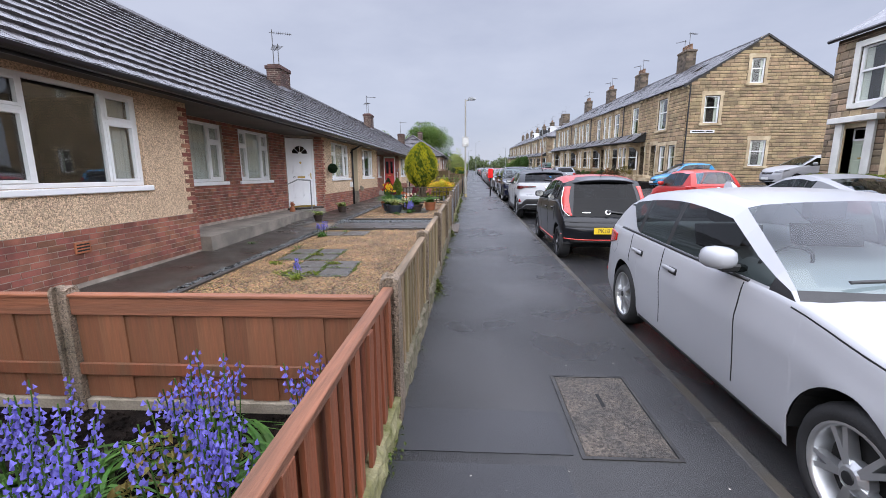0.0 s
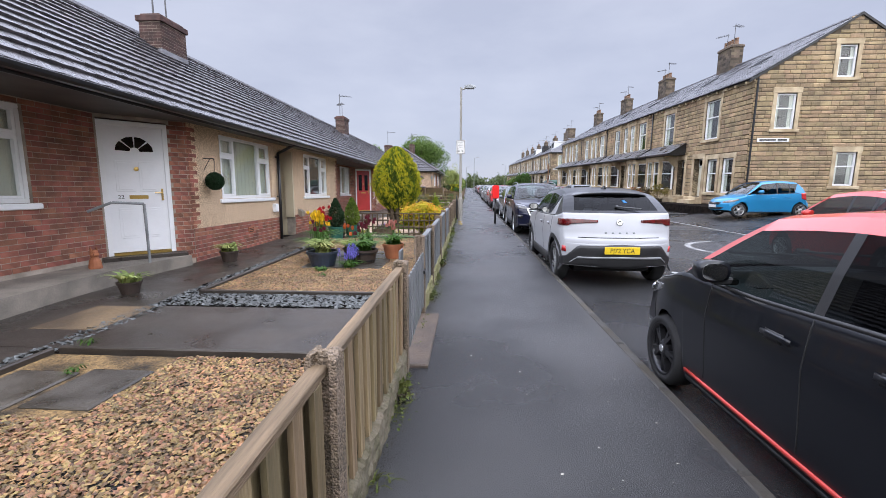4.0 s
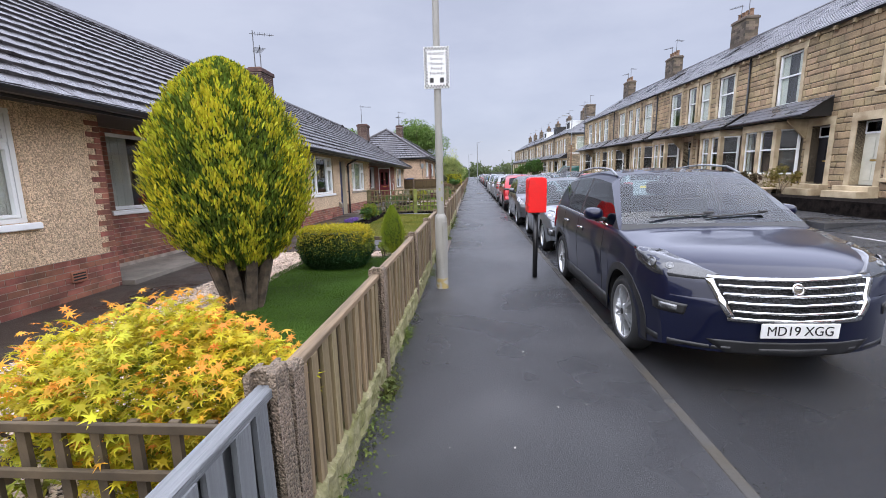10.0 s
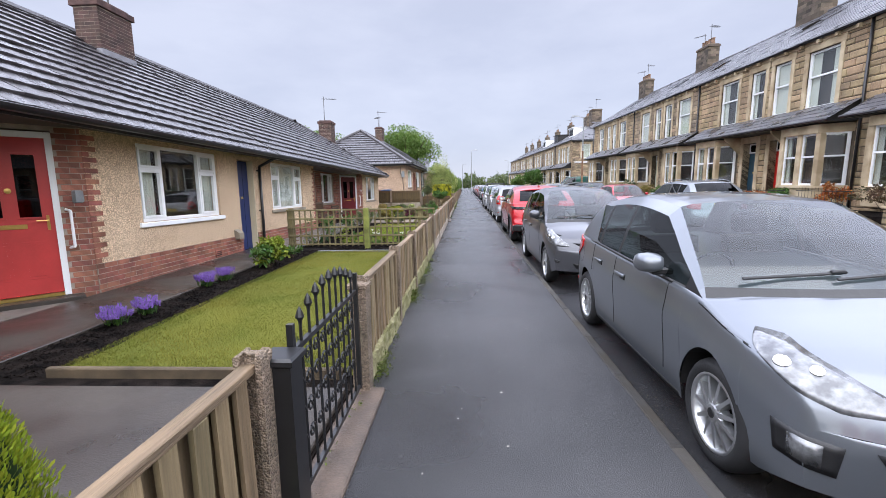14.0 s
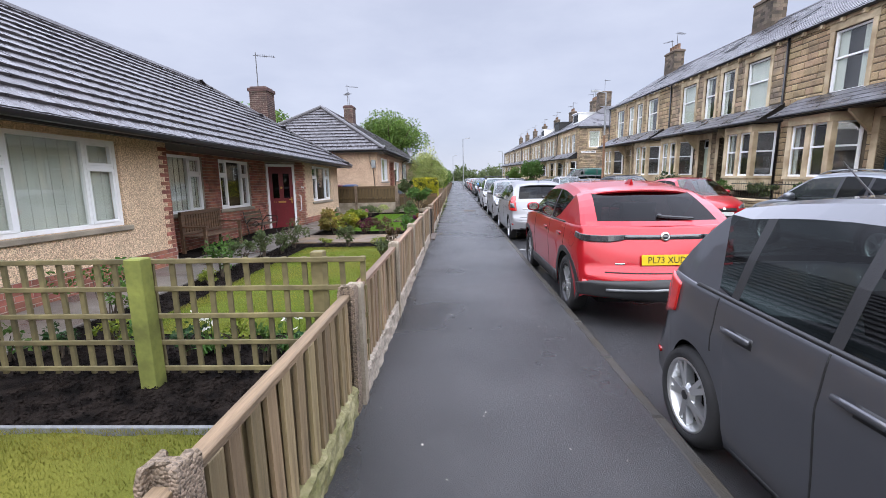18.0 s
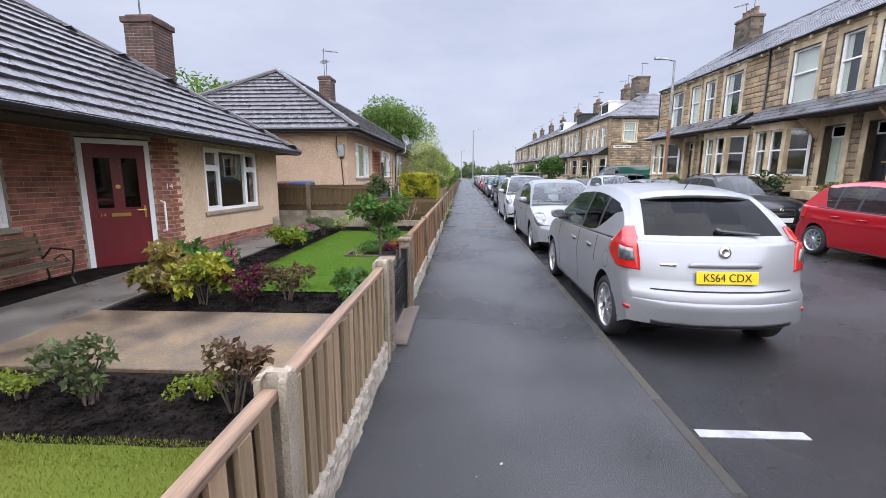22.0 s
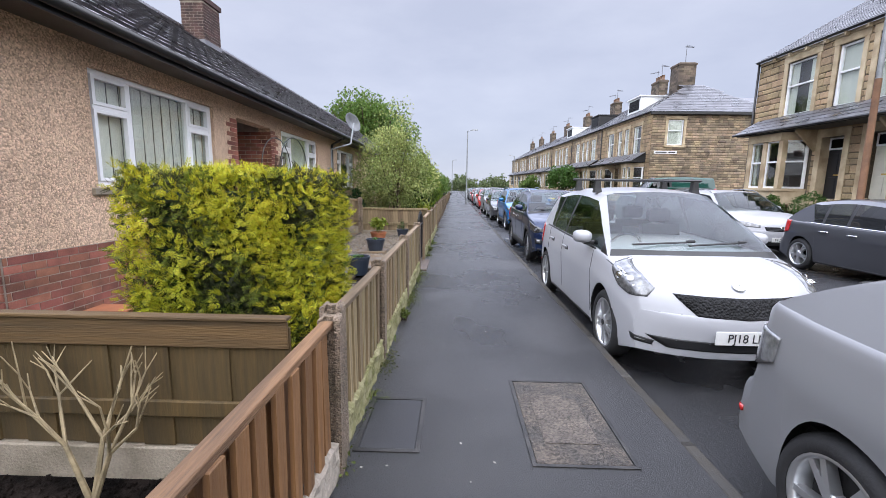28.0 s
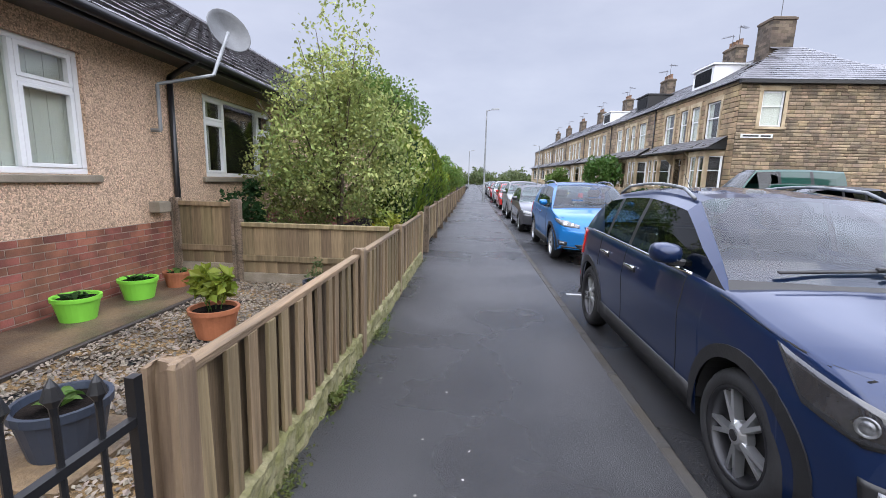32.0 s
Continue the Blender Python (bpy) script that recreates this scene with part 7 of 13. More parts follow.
    for c in (fw, rw):
        for sg in (1, -1):
            wv = part("wheel", ba, None, C)
            wv.matrix_basis = pose(sg * (hw - 0.125), Y(c), r, 27 * (sg + c), 0, 0 if sg > 0 else 180)
            for nm, me in (("tyre", ty), ("brake_disc", bk), ("wheel_face", spk), ("hub_cap", cap)) if fine else (("tyre", ty), ("wheel_face", spk)):
                part(nm, me, None, wv)
            m_ = 16
            liner = MB()
            lip = MB()
            for kk in range(-1, m_ + 1):
                pts, q = [], []
                for t in (math.pi * kk / m_, math.pi * (kk + 1) / m_):
                    s_ = c - ra * math.cos(t)
                    zz = r + ra * math.sin(t)
                    e, _n = shoot((0, Y(s_), zz + 0.012), (sg, 0, 0), hw * 0.97)
                    pts += [(e[0] - sg * 0.012, Y(s_), zz + 0.002), (sg * hw * 0.5, Y(s_), zz + 0.002)]
                    for rr_ in (ra - 0.006, ra + 0.065):
                        sq, zq = c - rr_ * math.cos(t), r + rr_ * math.sin(t)
                        e2, _n = shoot((0, Y(sq), max(zq, r + ra * math.sin(t) + 0.012)), (sg, 0, 0), hw * 0.97)
                        q.append((e2[0] + sg * 0.008, Y(sq), zq))
                    q.append((e2[0] - sg * 0.02, Y(sq), zq))
                if 0 <= kk < m_:
                    liner.add(pts, [(0, 1, 3, 2)])
                lip.add(q, [(0, 1, 4, 3), (1, 2, 5, 4)])
            part("wheel_arch", liner, UNDER, C)
            if clad is not None:
                part("arch_trim", lip, clad, C)

    if clad is not None:
        side("sill_cladding", fw + ra + 0.05, rw - ra - 0.05, sill + 0.005, sill + 0.17, clad, 0.010, 8, 2)
        decal("front_bumper_trim", False, [(-58, 0.31), (-30, 0.29), (30, 0.29), (58, 0.31)], [(-58, 0.36), (-30, 0.35), (30, 0.35), (58, 0.36)], clad, 0.006, 2, 14, (1,))
    else:
        side("sill_trim", fw + ra + 0.03, rw - ra - 0.03, sill + 0.004, sill + 0.035, TRIMB, 0.003, 8, 1)
    d1 = cow + 0.38
    d2 = wst + (rre - wst) * pillars[0]
    d3 = min(rw - 0.05, wst + (rre - wst) * pillars[1] + 0.10)
    if fine:
        for s_ in (d1, d2, d3):
            zlo = sill + 0.12 if min(abs(s_ - rw), abs(s_ - fw)) > ra else 2 * r + arch + 0.03
            side("shut_line", s_ - 0.0045, s_ + 0.0045, zlo, dk(s_) - 0.02, UNDER, 0.002, 1, 16)
        for s_ in (d2 - 0.17, d3 - 0.20):
            zh = dk(s_) - 0.155
            # flat dark patch paints the shade of the hollow behind the handle
            side("handle_recess", s_ - 0.10, s_ + 0.03, zh - 0.03, zh + 0.022, TRIMB, 0.001, 4, 2)
        bl = dk(fw + ra)
        side("bonnet_shut_line", 0.35, cow, lambda s: dk(s) - 0.035, lambda s: dk(s) - 0.027, UNDER, 0.001, 8, 1)
        decal("tailgate_shut_line", True, [(-38, bz + 0.005), (38, bz + 0.005)], [(-38, bz + 0.014), (38, bz + 0.014)], UNDER, 0.003, 1, 44, (1,))
    for s_ in (d2 - 0.17, d3 - 0.20):
        zh = dk(s_) - 0.150
        side("door_handle", s_ - 0.10, s_ + 0.10, zh - 0.012, zh + 0.014, CHROME if chrome_belt else col, 0.028, 4, 2)
    side("belt_trim", cow + 0.35, qend, lambda s: dk(s) - 0.012, lambda s: dk(s) + 0.006, CHROME if chrome_belt else TRIMB, 0.004, 12, 1)
    if flap:
        for sg in (1, -1)[:1] if flap[2] > 0 else (-1,):
            fs = MB()
            for k in range(24):
                q = []
                for t in (2 * math.pi * k / 24, 2 * math.pi * (k + 1) / 24):
                    for rr_ in (0.082, 0.087):
                        s_, zz = flap[0] + rr_ * math.cos(t), flap[1] + rr_ * math.sin(t)
                        e, n_ = shoot((0, Y(s_), zz), (sg, 0, 0), hw)
                        q.append(tuple(e + n_ * 0.002))
                fs.add(q, [(0, 1, 3, 2)])
            part("fuel_flap_seam", fs, UNDER, C)
    # mirrors
    for sg in (1, -1):
        bzm = dk(cow + 0.5)
        mx = sg * (wid(cow + 0.5) * 0.945 + 0.09)
        yk = Y(cow + 0.5)
        oval = [(math.cos(t), math.sin(t)) for t in [2 * math.pi * q / 12 for q in range(12)]]
        mm = part("door_mirror", MB().loft([[(mx + sg * 0.012 + 0.095 * k * math.copysign(abs(a) ** 0.7, a), yk + dy, bzm + 0.10 + 0.068 * k * math.copysign(abs(b) ** 0.75, b)) for a, b in oval] for dy, k in ((0.10, 0.35), (0.085, 0.68), (0.045, 0.93), (-0.02, 1.0), (-0.05, 0.97))]), col if roofcol is None or roofcol is P_CORAL else rc, C, smooth=True, fix=True)
        part("mirror_arm", MB().box(sg * wid(cow + 0.5) * 0.88, yk - 0.03, bzm + 0.015, mx, yk + 0.03, bzm + 0.06, 0.01), TRIMB, mm)
        if fine:
            part("mirror_glass", MB().loft([[(mx + sg * 0.012 + 0.076 * k * math.copysign(abs(a) ** 0.7, a), yk + dy, bzm + 0.10 + 0.052 * k * math.copysign(abs(b) ** 0.75, b)) for a, b in oval] for dy, k in ((-0.049, 1.0), (-0.053, 0.98))]), CHROME, mm)
    # front: lamps, grille, intake
    lens = hd.get("lens", LENSC)
    nz = dk(0.05)
    lo, hi = hd.get("lamp", ([(29, nz - 0.07), (45, nz - 0.05), (64, nz + 0.05)], [(29, nz - 0.01), (45, nz + 0.06), (64, nz + 0.10)]))
    for ob, sg in zip(decal("headlamp", False, lo, hi, lens, 0.005, 5, 14, lab="dark-backed headlamp" if lens is LENSD else "clear headlamp"), (1, -1)):
        if not fine:
            continue
        k = len(lo) // 2
        qm, zm_ = math.radians(0.5 * (lo[k][0] + hi[k][0])), 0.5 * (lo[k][1] + hi[k][1])
        for dq, rad in ((0, 0.036), (-8, 0.029)) if lens is LENSD else ((0, 0.034), (-8, 0.027)):
            q = qm + math.radians(dq)
            e, n_ = shoot((0, Y(0.95), zm_ - (0.012 if dq else 0)), (sg * math.sin(q), math.cos(q), 0), 0.9)
            pr = part("projector", MB().lathe([(0.0, 0.004), (rad * 0.55, 0.010), (rad * 0.62, 0.002), (rad * 0.8, 0.002), (rad, 0.012), (rad * 1.06, 0.0)], 16), LENSC if lens is LENSD else CHROME, ob, smooth=True)
            pr.matrix_basis = Matrix.Translation(e + n_ * 0.004) @ n_.to_track_quat("Z", "Y").to_matrix().to_4x4()
    gz0, gz1, gw = hd.get("grille", (nz - 0.14, nz - 0.04, 0.42))
    gd = math.degrees(math.atan2(gw, 0.93))
    gs = hd.get("taper", 0.88)
    decal("grille", False, [(-gd * gs, gz0), (0, gz0 - 0.012), (gd * gs, gz0)], [(-gd, gz1), (0, gz1 - 0.012), (gd, gz1)], GRILLEM, 0.005, 9, 22, (1,))
    ns_ = hd.get("slats", 3)
    for q in range(ns_):
        t = (q + 0.7) / (ns_ + 0.4)
        zz = gz0 + (gz1 - gz0) * t
        gq = gd * (gs + (1 - gs) * t) * 0.96
        decal("grille_bar", False, [(-gq, zz - 0.009), (0, zz - 0.021), (gq, zz - 0.009)], [(-gq, zz + 0.009), (0, zz - 0.003), (gq, zz + 0.009)], CHROME if hd.get("chrome") else BLACKP, 0.012, 1, 12, (1,))
    if hd.get("chrome") == 2:
        for sg in (1, -1):
            decal("grille_edge", False, [(gd * gs - 0.5, gz0), (gd - 0.5, gz1)], [(gd * gs + 2.2, gz0 - 0.005), (gd + 2.2, gz1)], CHROME, 0.016, 2, 14, (sg,))
        decal("grille_base", False, [(-gd * gs - 2, gz0 - 0.03), (0, gz0 - 0.042), (gd * gs + 2, gz0 - 0.03)], [(-gd * gs - 2, gz0), (0, gz0 - 0.012), (gd * gs + 2, gz0)], CHROME, 0.012, 2, 14, (1,))
    if hd.get("chrome"):
        decal("grille_surround", False, [(-gd - 2, gz1), (0, gz1 - 0.012), (gd + 2, gz1)], [(-gd - 2, gz1 + 0.024), (0, gz1 + 0.012), (gd + 2, gz1 + 0.024)], CHROME, 0.012, 2, 14, (1,))
    ilo, ihi = hd.get("intake", ([(-26, 0.30), (26, 0.30)], [(-33, 0.40), (33, 0.40)]))
    decal("lower_intake", False, ilo, ihi, TRIMB, 0.004, 6, 18, (1,))
    if fine:
        f0, f1, h0, h1 = hd.get("fog", (40, 54, 0.36, 0.46))
        fm, fd = 0.5 * (f0 + f1), f1 - f0
        decal("fog_lamp_recess", False, [(f0 + 1, h0), (f1 - 1, h0 + 0.01)], [(f0, h1 - 0.02), (f1, h1)], TRIMB, 0.005, 4, 8)
        decal("fog_lamp", False, [(fm - 0.25 * fd, h0 + 0.025), (fm + 0.2 * fd, h0 + 0.03)], [(fm - 0.25 * fd, h1 - 0.035), (fm + 0.2 * fd, h1 - 0.025)], LENSC, 0.010, 2, 4)
    e, n_ = shoot((0, Y(0.95), hd.get("badge", gz1 - 0.03)), (0, 1, 0), 0.95)
    bd = part("badge", MB().lathe([(0.030, 0.006), (0.042, 0.010), (0.050, 0.0), (0.030, 0.003), (0.0, 0.003)], 18), CHROME, C, smooth=True)
    bd.matrix_basis = Matrix.Translation(e + n_ * 0.008) @ n_.to_track_quat("Z", "Y").to_matrix().to_4x4()
    # rear: lamps, bumper, wiper
    lo, hi = tl.get("lamp", ([(40, bz + 0.10), (50, bz + 0.10), (64, bz + 0.16)], [(40, rgz - 0.05), (50, rgz - 0.02), (64, rgz - 0.03)]))
    decal("tail_lamp", True, lo, hi, tl.get("lens", LENSR), 0.014, 8, 24, lab="red tail lamp")
    if clad is not None or tl.get("black"):
        decal("rear_bumper_trim", True, [(-56, 0.34), (-30, 0.325), (0, 0.32), (30, 0.325), (56, 0.34)], tl.get("trim_top", [(-56, 0.46), (-32, 0.47), (0, 0.47), (32, 0.47), (56, 0.46)]), clad or TRIMB, 0.014, 8, 44, (1,))
    else:
        decal("rear_bumper_trim", True, [(-36, 0.325), (36, 0.325)], [(-36, 0.36), (36, 0.36)], TRIMB, 0.004, 2, 14, (1,))
    if fine:
        decal("reflector", True, [(46, tl.get("refl", 0.43)), (50, tl.get("refl", 0.43) + 0.01)], [(47, tl.get("refl", 0.43) + 0.09), (50, tl.get("refl", 0.43) + 0.09)] if clad is not None else [(46, tl.get("refl", 0.43) + 0.03), (50, tl.get("refl", 0.43) + 0.04)], LENSR, 0.010, 1, 3)
    e, n_ = shoot((0, Y(L - 0.95), tl.get("badge", rgz - 0.09)), (0, -1, 0), 0.9)
    bd = part("rear_badge", MB().lathe([(0.030, 0.008), (0.045, 0.010), (0.055, 0.0), (0.0, 0.002)], 18), CHROME, C, smooth=True)
    bd.matrix_basis = Matrix.Translation(e + n_ * 0.002) @ n_.to_track_quat("Z", "Y").to_matrix().to_4x4()
    if fine:
        e, n_ = shoot((0, Y(L - 0.95), rgz + 0.08), (0, -1, 0), 0.8)
        part("rear_wiper", MB().box(-0.02, -0.016, 0, 0.36, 0.012, 0.014, 0.004).lathe([(0.0, 0.026), (0.022, 0.022), (0.028, 0.0)], 10), TRIMB, C).matrix_basis = Matrix.Translation(e + n_ * 0.012) @ n_.to_track_quat("Z", "Y").to_matrix().to_4x4() @ Matrix.Rotation(math.radians(172 if tl.get("wiper", 1) < 0 else -8), 4, "Z")
        for px, s_ in ((-0.45, cow + 0.05), (0.05, cow + 0.05)):
            e, n_ = shoot((px + 0.25, Y(s_ + 0.35), rz_(s_ + 0.08)), (0, 1, 0), 0.3)
            part("wiper", MB().box(-0.28, -0.010, 0, 0.28, 0.010, 0.014, 0.004).box(0.22, -0.012, 0.005, 0.30, 0.012, 0.03, 0.006), TRIMB, C).matrix_basis = Matrix.Translation(e + n_ * 0.010) @ n_.to_track_quat("Z", "Y").to_matrix().to_4x4() @ Matrix.Rotation(math.radians(5), 4, "Z")
        if spoiler:
            ln, drop, sm = spoiler
            wsp = wid(rre) * 0.945 - 0.38 * (rz_(rre) - dk(rre)) - 0.03
            rings = []
            for q in range(-6, 7):
                px = wsp * q / 6
                zc = 0.034 * (1 - (q / 6) ** 2) - 0.05 * abs(q / 6) ** 6
                za, z1_ = rz_(rre - 0.22) + zc + 0.004, rz_(rre) + zc - drop
                yk = Y(rre + ln) + 0.10 * abs(q / 6) ** 4
                rings.append([(px, Y(rre - 0.22), za - 0.03), (px, Y(rre - 0.22), za), (px, Y(rre - 0.02), rz_(rre - 0.02) + zc + 0.012), (px, yk, z1_ + 0.012), (px, yk - 0.012, z1_), (px, yk, z1_ - 0.02), (px, Y(rre + 0.02), z1_ - 0.06)])
            part("roof_spoiler", MB().loft(rings), sm, C, smooth=False, fix=True)
        if fin:
            zf = rz_(rre - 0.28) + 0.02
            part("shark_fin_aerial", MB().loft([[(a * k_, Y(rre - 0.32 + b), zf + zz) for a, b in ((-0.028, 0.0 + zz * 1.4), (0.028, 0.0 + zz * 1.4), (0.022, 0.17), (-0.022, 0.17))] for zz, k_ in ((0.0, 1.0), (0.03, 0.7), (0.065, 0.25))]), fin, C, fix=True)
        else:
            part("roof_aerial", MB().tube((0, Y(rre - 0.15), rz_(rre - 0.15) + 0.02), (0, Y(rre + 0.05), rz_(rre - 0.15) + 0.2), 0.006, 0.003, 6), TRIMB, C)

    def plate_at(text, yellow, front):
        zz = hd.get("plate", 0.44) if front else tl.get("plate", 0.5 * (bz + rgz))
        e, n_ = shoot((0, Y(0.95 if front else L - 0.95), zz), (0, 1 if front else -1, 0), 0.95)
        p = part("number_plate", MB().box(-0.26, -0.004, -0.0555, 0.26, 0.004, 0.0555, 0.003), PLATEY if yellow else PLATEW, C, ("yellow" if yellow else "white") + " number plate")
        tilt = math.degrees(math.atan2(n_[2], max(0.2, abs(n_[1]))))
        p.matrix_basis = pose(0, e[1] + (0.022 if front else -0.022), zz, -tilt * 0.7, 0, 180 if front else 0)
        if text:
            words(text, 0.098, LETTER, p, (0, -0.0065, -0.002), (90, 0, 0), name="plate_letters", squeeze=0.92)

    plate_at(plate[0], False, True)
    plate_at(plate[0], True, False)
    if rails:
        for sg in (1, -1):
            pts = []
            for k in range(9):
                s_ = wst + 0.05 + (rre - wst - 0.1) * k / 8
                h = rz_(s_) - dk(s_)
                pts.append((sg * (wid(s_) * 0.945 - 0.38 * h - 0.03), Y(s_), rz_(s_) + (0.045 if 0 < k < 8 else -0.005)))
            part("roof_rail", MB().pipe(pts, 0.013, 8), rails, C, smooth=True)
    if bars:
        for s_ in (wst + 0.30, wst + 1.05):
            zt = rz_(s_)
            part("roof_bar", MB().box(-hw * 0.76, Y(s_) - 0.035, zt + 0.115, hw * 0.76, Y(s_) + 0.035, zt + 0.145, 0.012), TRIMB, C)
            for sg in (1, -1):
                bx = sg * (wid(s_) * 0.945 - 0.38 * (zt - dk(s_)) - 0.02)
                part("bar_foot", MB().loft([[(bx + a * k, Y(s_) + b * k, zz) for a, b in ((-0.07, -0.06), (0.05, -0.06), (0.05, 0.06), (-0.07, 0.06))] for zz, k in ((zt - 0.02, 0.75), (zt + 0.03, 0.62), (zt + 0.12, 0.5))]), TRIMB, C)
    if extra:
        extra(C, decal, side, shoot, Y)
    return C


P_WHITE = paint("white_paint", (0.375, 0.38, 0.40), coat=0.4)
P_BLACK = paint("near_black_paint", (0.006, 0.007, 0.010), coat=0.6)
P_NAVY = paint("dark_blue_paint", (0.004, 0.006, 0.024), 0.2, coat=0.8)
P_BLUE = paint("royal_blue_metallic", (0.006, 0.018, 0.062), 0.35)
P_SKYB = paint("bright_blue_paint", (0.01, 0.15, 0.42), 0.2)
P_AZURE = paint("azure_paint", (0.02, 0.22, 0.45), 0.1)
P_SILV = paint("silver_metallic", (0.27, 0.273, 0.284), 0.35, 0.36, coat=0.5)
P_PSILV = paint("pale_silver_metallic", (0.245, 0.248, 0.258), 0.25, 0.42, coat=0.4)
P_GREY = paint("dark_grey_metallic", (0.078, 0.080, 0.090), 0.45, 0.30)
P_BGREY = paint("blue_grey_metallic", (0.17, 0.185, 0.205), 0.55, 0.28)
P_RED = paint("crimson_metallic", (0.40, 0.008, 0.016), 0.35)
P_RED2 = paint("bright_red_paint", (0.50, 0.022, 0.018))
P_CORAL = paint("coral_red_paint", (0.58, 0.055, 0.045))
P_DGREEN = paint("dark_grey_green_paint", (0.025, 0.04, 0.035))
P_GREEN = paint("dark_green_paint", (0.008, 0.055, 0.040))
HATCH = lambda L, H: ([(0, 0.56), (0.07, 0.67), (0.3, 0.76), (0.75, 0.86), (1.05, 0.93), (1.9, 0.95), (L - 0.6, 1.0), (L - 0.12, 1.0), (L, 0.93)])
SUVD = lambda L, H: ([(0, 0.66), (0.06, 0.80), (0.25, 0.90), (0.7, 0.98), (1.05, 1.04), (2.0, 1.05), (L - 0.6, 1.10), (L - 0.12, 1.10), (L, 1.02)])

# y is the middle of the car; 0 faces away along +y, 180 faces towards -y


def put(y_front_axle, facing, L, wb, fo):
    """Middle of the car from its front axle; facing +1: away up the street."""
    return y_front_axle + facing * fo - facing * L / 2


def red_trim(C, decal, side, shoot, Y):
    decal("red_flash", True, [(37, 0.785), (40, 0.87), (45, 1.04), (49, 1.27)], [(38.5, 0.77), (48, 0.89), (55, 1.06), (58, 1.27)], P_CORAL, 0.009, 6, 24)
    decal("chrome_edge", True, [(38.8, 0.765), (48.4, 0.885), (55.4, 1.055), (58.4, 1.27)], [(39.8, 0.76), (50, 0.88), (57.2, 1.05), (60, 1.27)], CHROME, 0.010, 1, 24)
    side("red_sill_line", 1.0, 2.55, 0.27, 0.295, P_CORAL, 0.012, 8, 1)
    decal("red_bumper_line", True, [(-42, 0.385), (-30, 0.37), (0, 0.37), (30, 0.37), (42, 0.385)], [(-42, 0.40), (-30, 0.388), (0, 0.388), (30, 0.388), (42, 0.40)], P_CORAL, 0.02, 1, 40, (1,))
    decal("model_lettering", True, [(19, 0.82), (28, 0.82)], [(19, 0.845), (28, 0.845)], CHROME, 0.008, 1, 4, (-1,))


L_ = 4.32
car("white five-door hatchback parked at the kerb", 2.46, put(1.68, -1, L_, 2.69, 0.78), 180, L_, 1.77, 1.42, 2.69, 0.78, 0.31, P_WHITE,
    [(0, 0.58), (0.07, 0.70), (0.3, 0.79), (0.8, 0.88), (1.25, 0.955), (2.2, 0.97), (L_ - 0.6, 1.0)], (1.22, 1.98, 3.5, 4.05, 1.35, 0.99), "twin", pillars=(0.42, 0.80), qs=0.22, kickat=0.80, fin=P_WHITE, flap=(3.72, 0.80, 1),
    tail={"lamp": ([(46, 0.78), (58, 0.79), (70, 0.84)], [(46, 0.92), (58, 0.94), (70, 0.92)])})
L_ = 3.38
car("black city car with red roof and red trim", 2.39, put(10.08, 1, L_, 2.31, 0.62), 0, L_, 1.615, 1.46, 2.31, 0.62, 0.285, P_BLACK,
    [(0, 0.60), (0.06, 0.72), (0.25, 0.82), (0.6, 0.90), (0.85, 0.96), (1.6, 0.97), (2.5, 1.02), (2.9, 1.0)], (0.85, 1.42, 2.86, 3.27, 1.385, 0.77), "dark", priv=True, roofcol=P_CORAL, plate=("PK18 BCV", "y"), extra=red_trim,
    tail={"lamp": ([(40, 0.81), (42, 0.87), (43.5, 0.93)], [(44, 0.82), (47, 0.87), (49, 0.93)]), "round": 0.20, "plate": 0.54, "bumper": 0.66, "badge": 0.84, "k": 0.45, "glass": (0.12, 0.99)}, pillars=(0.42, 0.80), pillar_m=P_BLACK, spoiler=(0.10, 0.035, P_BLACK))
L_ = 4.06


def mokka(C, decal, side, shoot, Y):
    decal("silver_skid", True, [(-43, 0.38), (-37, 0.46), (0, 0.475), (37, 0.46), (43, 0.38)], [(-42, 0.405), (-36, 0.49), (0, 0.505), (36, 0.49), (42, 0.405)], GALV, 0.026, 2, 40, (1,))
    for k in range(5):
        decal("model_letter", True, [(-15 + 7 * k, 0.845), (-13 + 7 * k, 0.845)], [(-15 + 7 * k, 0.87), (-13 + 7 * k, 0.87)], GALV, 0.005, 1, 2, (1,))
    decal("parking_sticker", True, [(17, 1.30), (22, 1.30)], [(17, 1.34), (22, 1.34)], P_SKYB, 0.004, 1, 2, (1,))


car("white crossover car with a black roof", 2.39, put(16.48, 1, L_, 2.557, 0.80), 0, L_, 1.79, 1.53, 2.557, 0.80, 0.335, P_WHITE, SUVD(L_, 1.53), (1.05, 1.75, 3.27, 3.82, 1.45, 1.15), "bold", priv=True, kickat=0.72, spoiler=(0.16, 0.03, P_BLACK), fin=P_BLACK, roofcol=P_BLACK, clad=TRIMB,
    plate=("PJ72 YCA", "y"), extra=mokka, tail={"lamp": ([(22, 1.01), (34, 1.0), (45, 0.985), (48, 0.955), (60, 0.955)], [(22, 1.045), (34, 1.055), (45, 1.06), (48, 1.06), (60, 1.055)]), "lens": LENSRD, "plate": 0.60, "bumper": 0.77, "badge": 1.01, "refl": 0.55, "k": 0.75, "trim_top": [(-56, 0.44), (-45, 0.50), (-36, 0.66), (0, 0.68), (36, 0.66), (45, 0.50), (56, 0.44)]}, pillars=(0.43, 0.84), pillar_m=P_BLACK)
L_ = 4.48
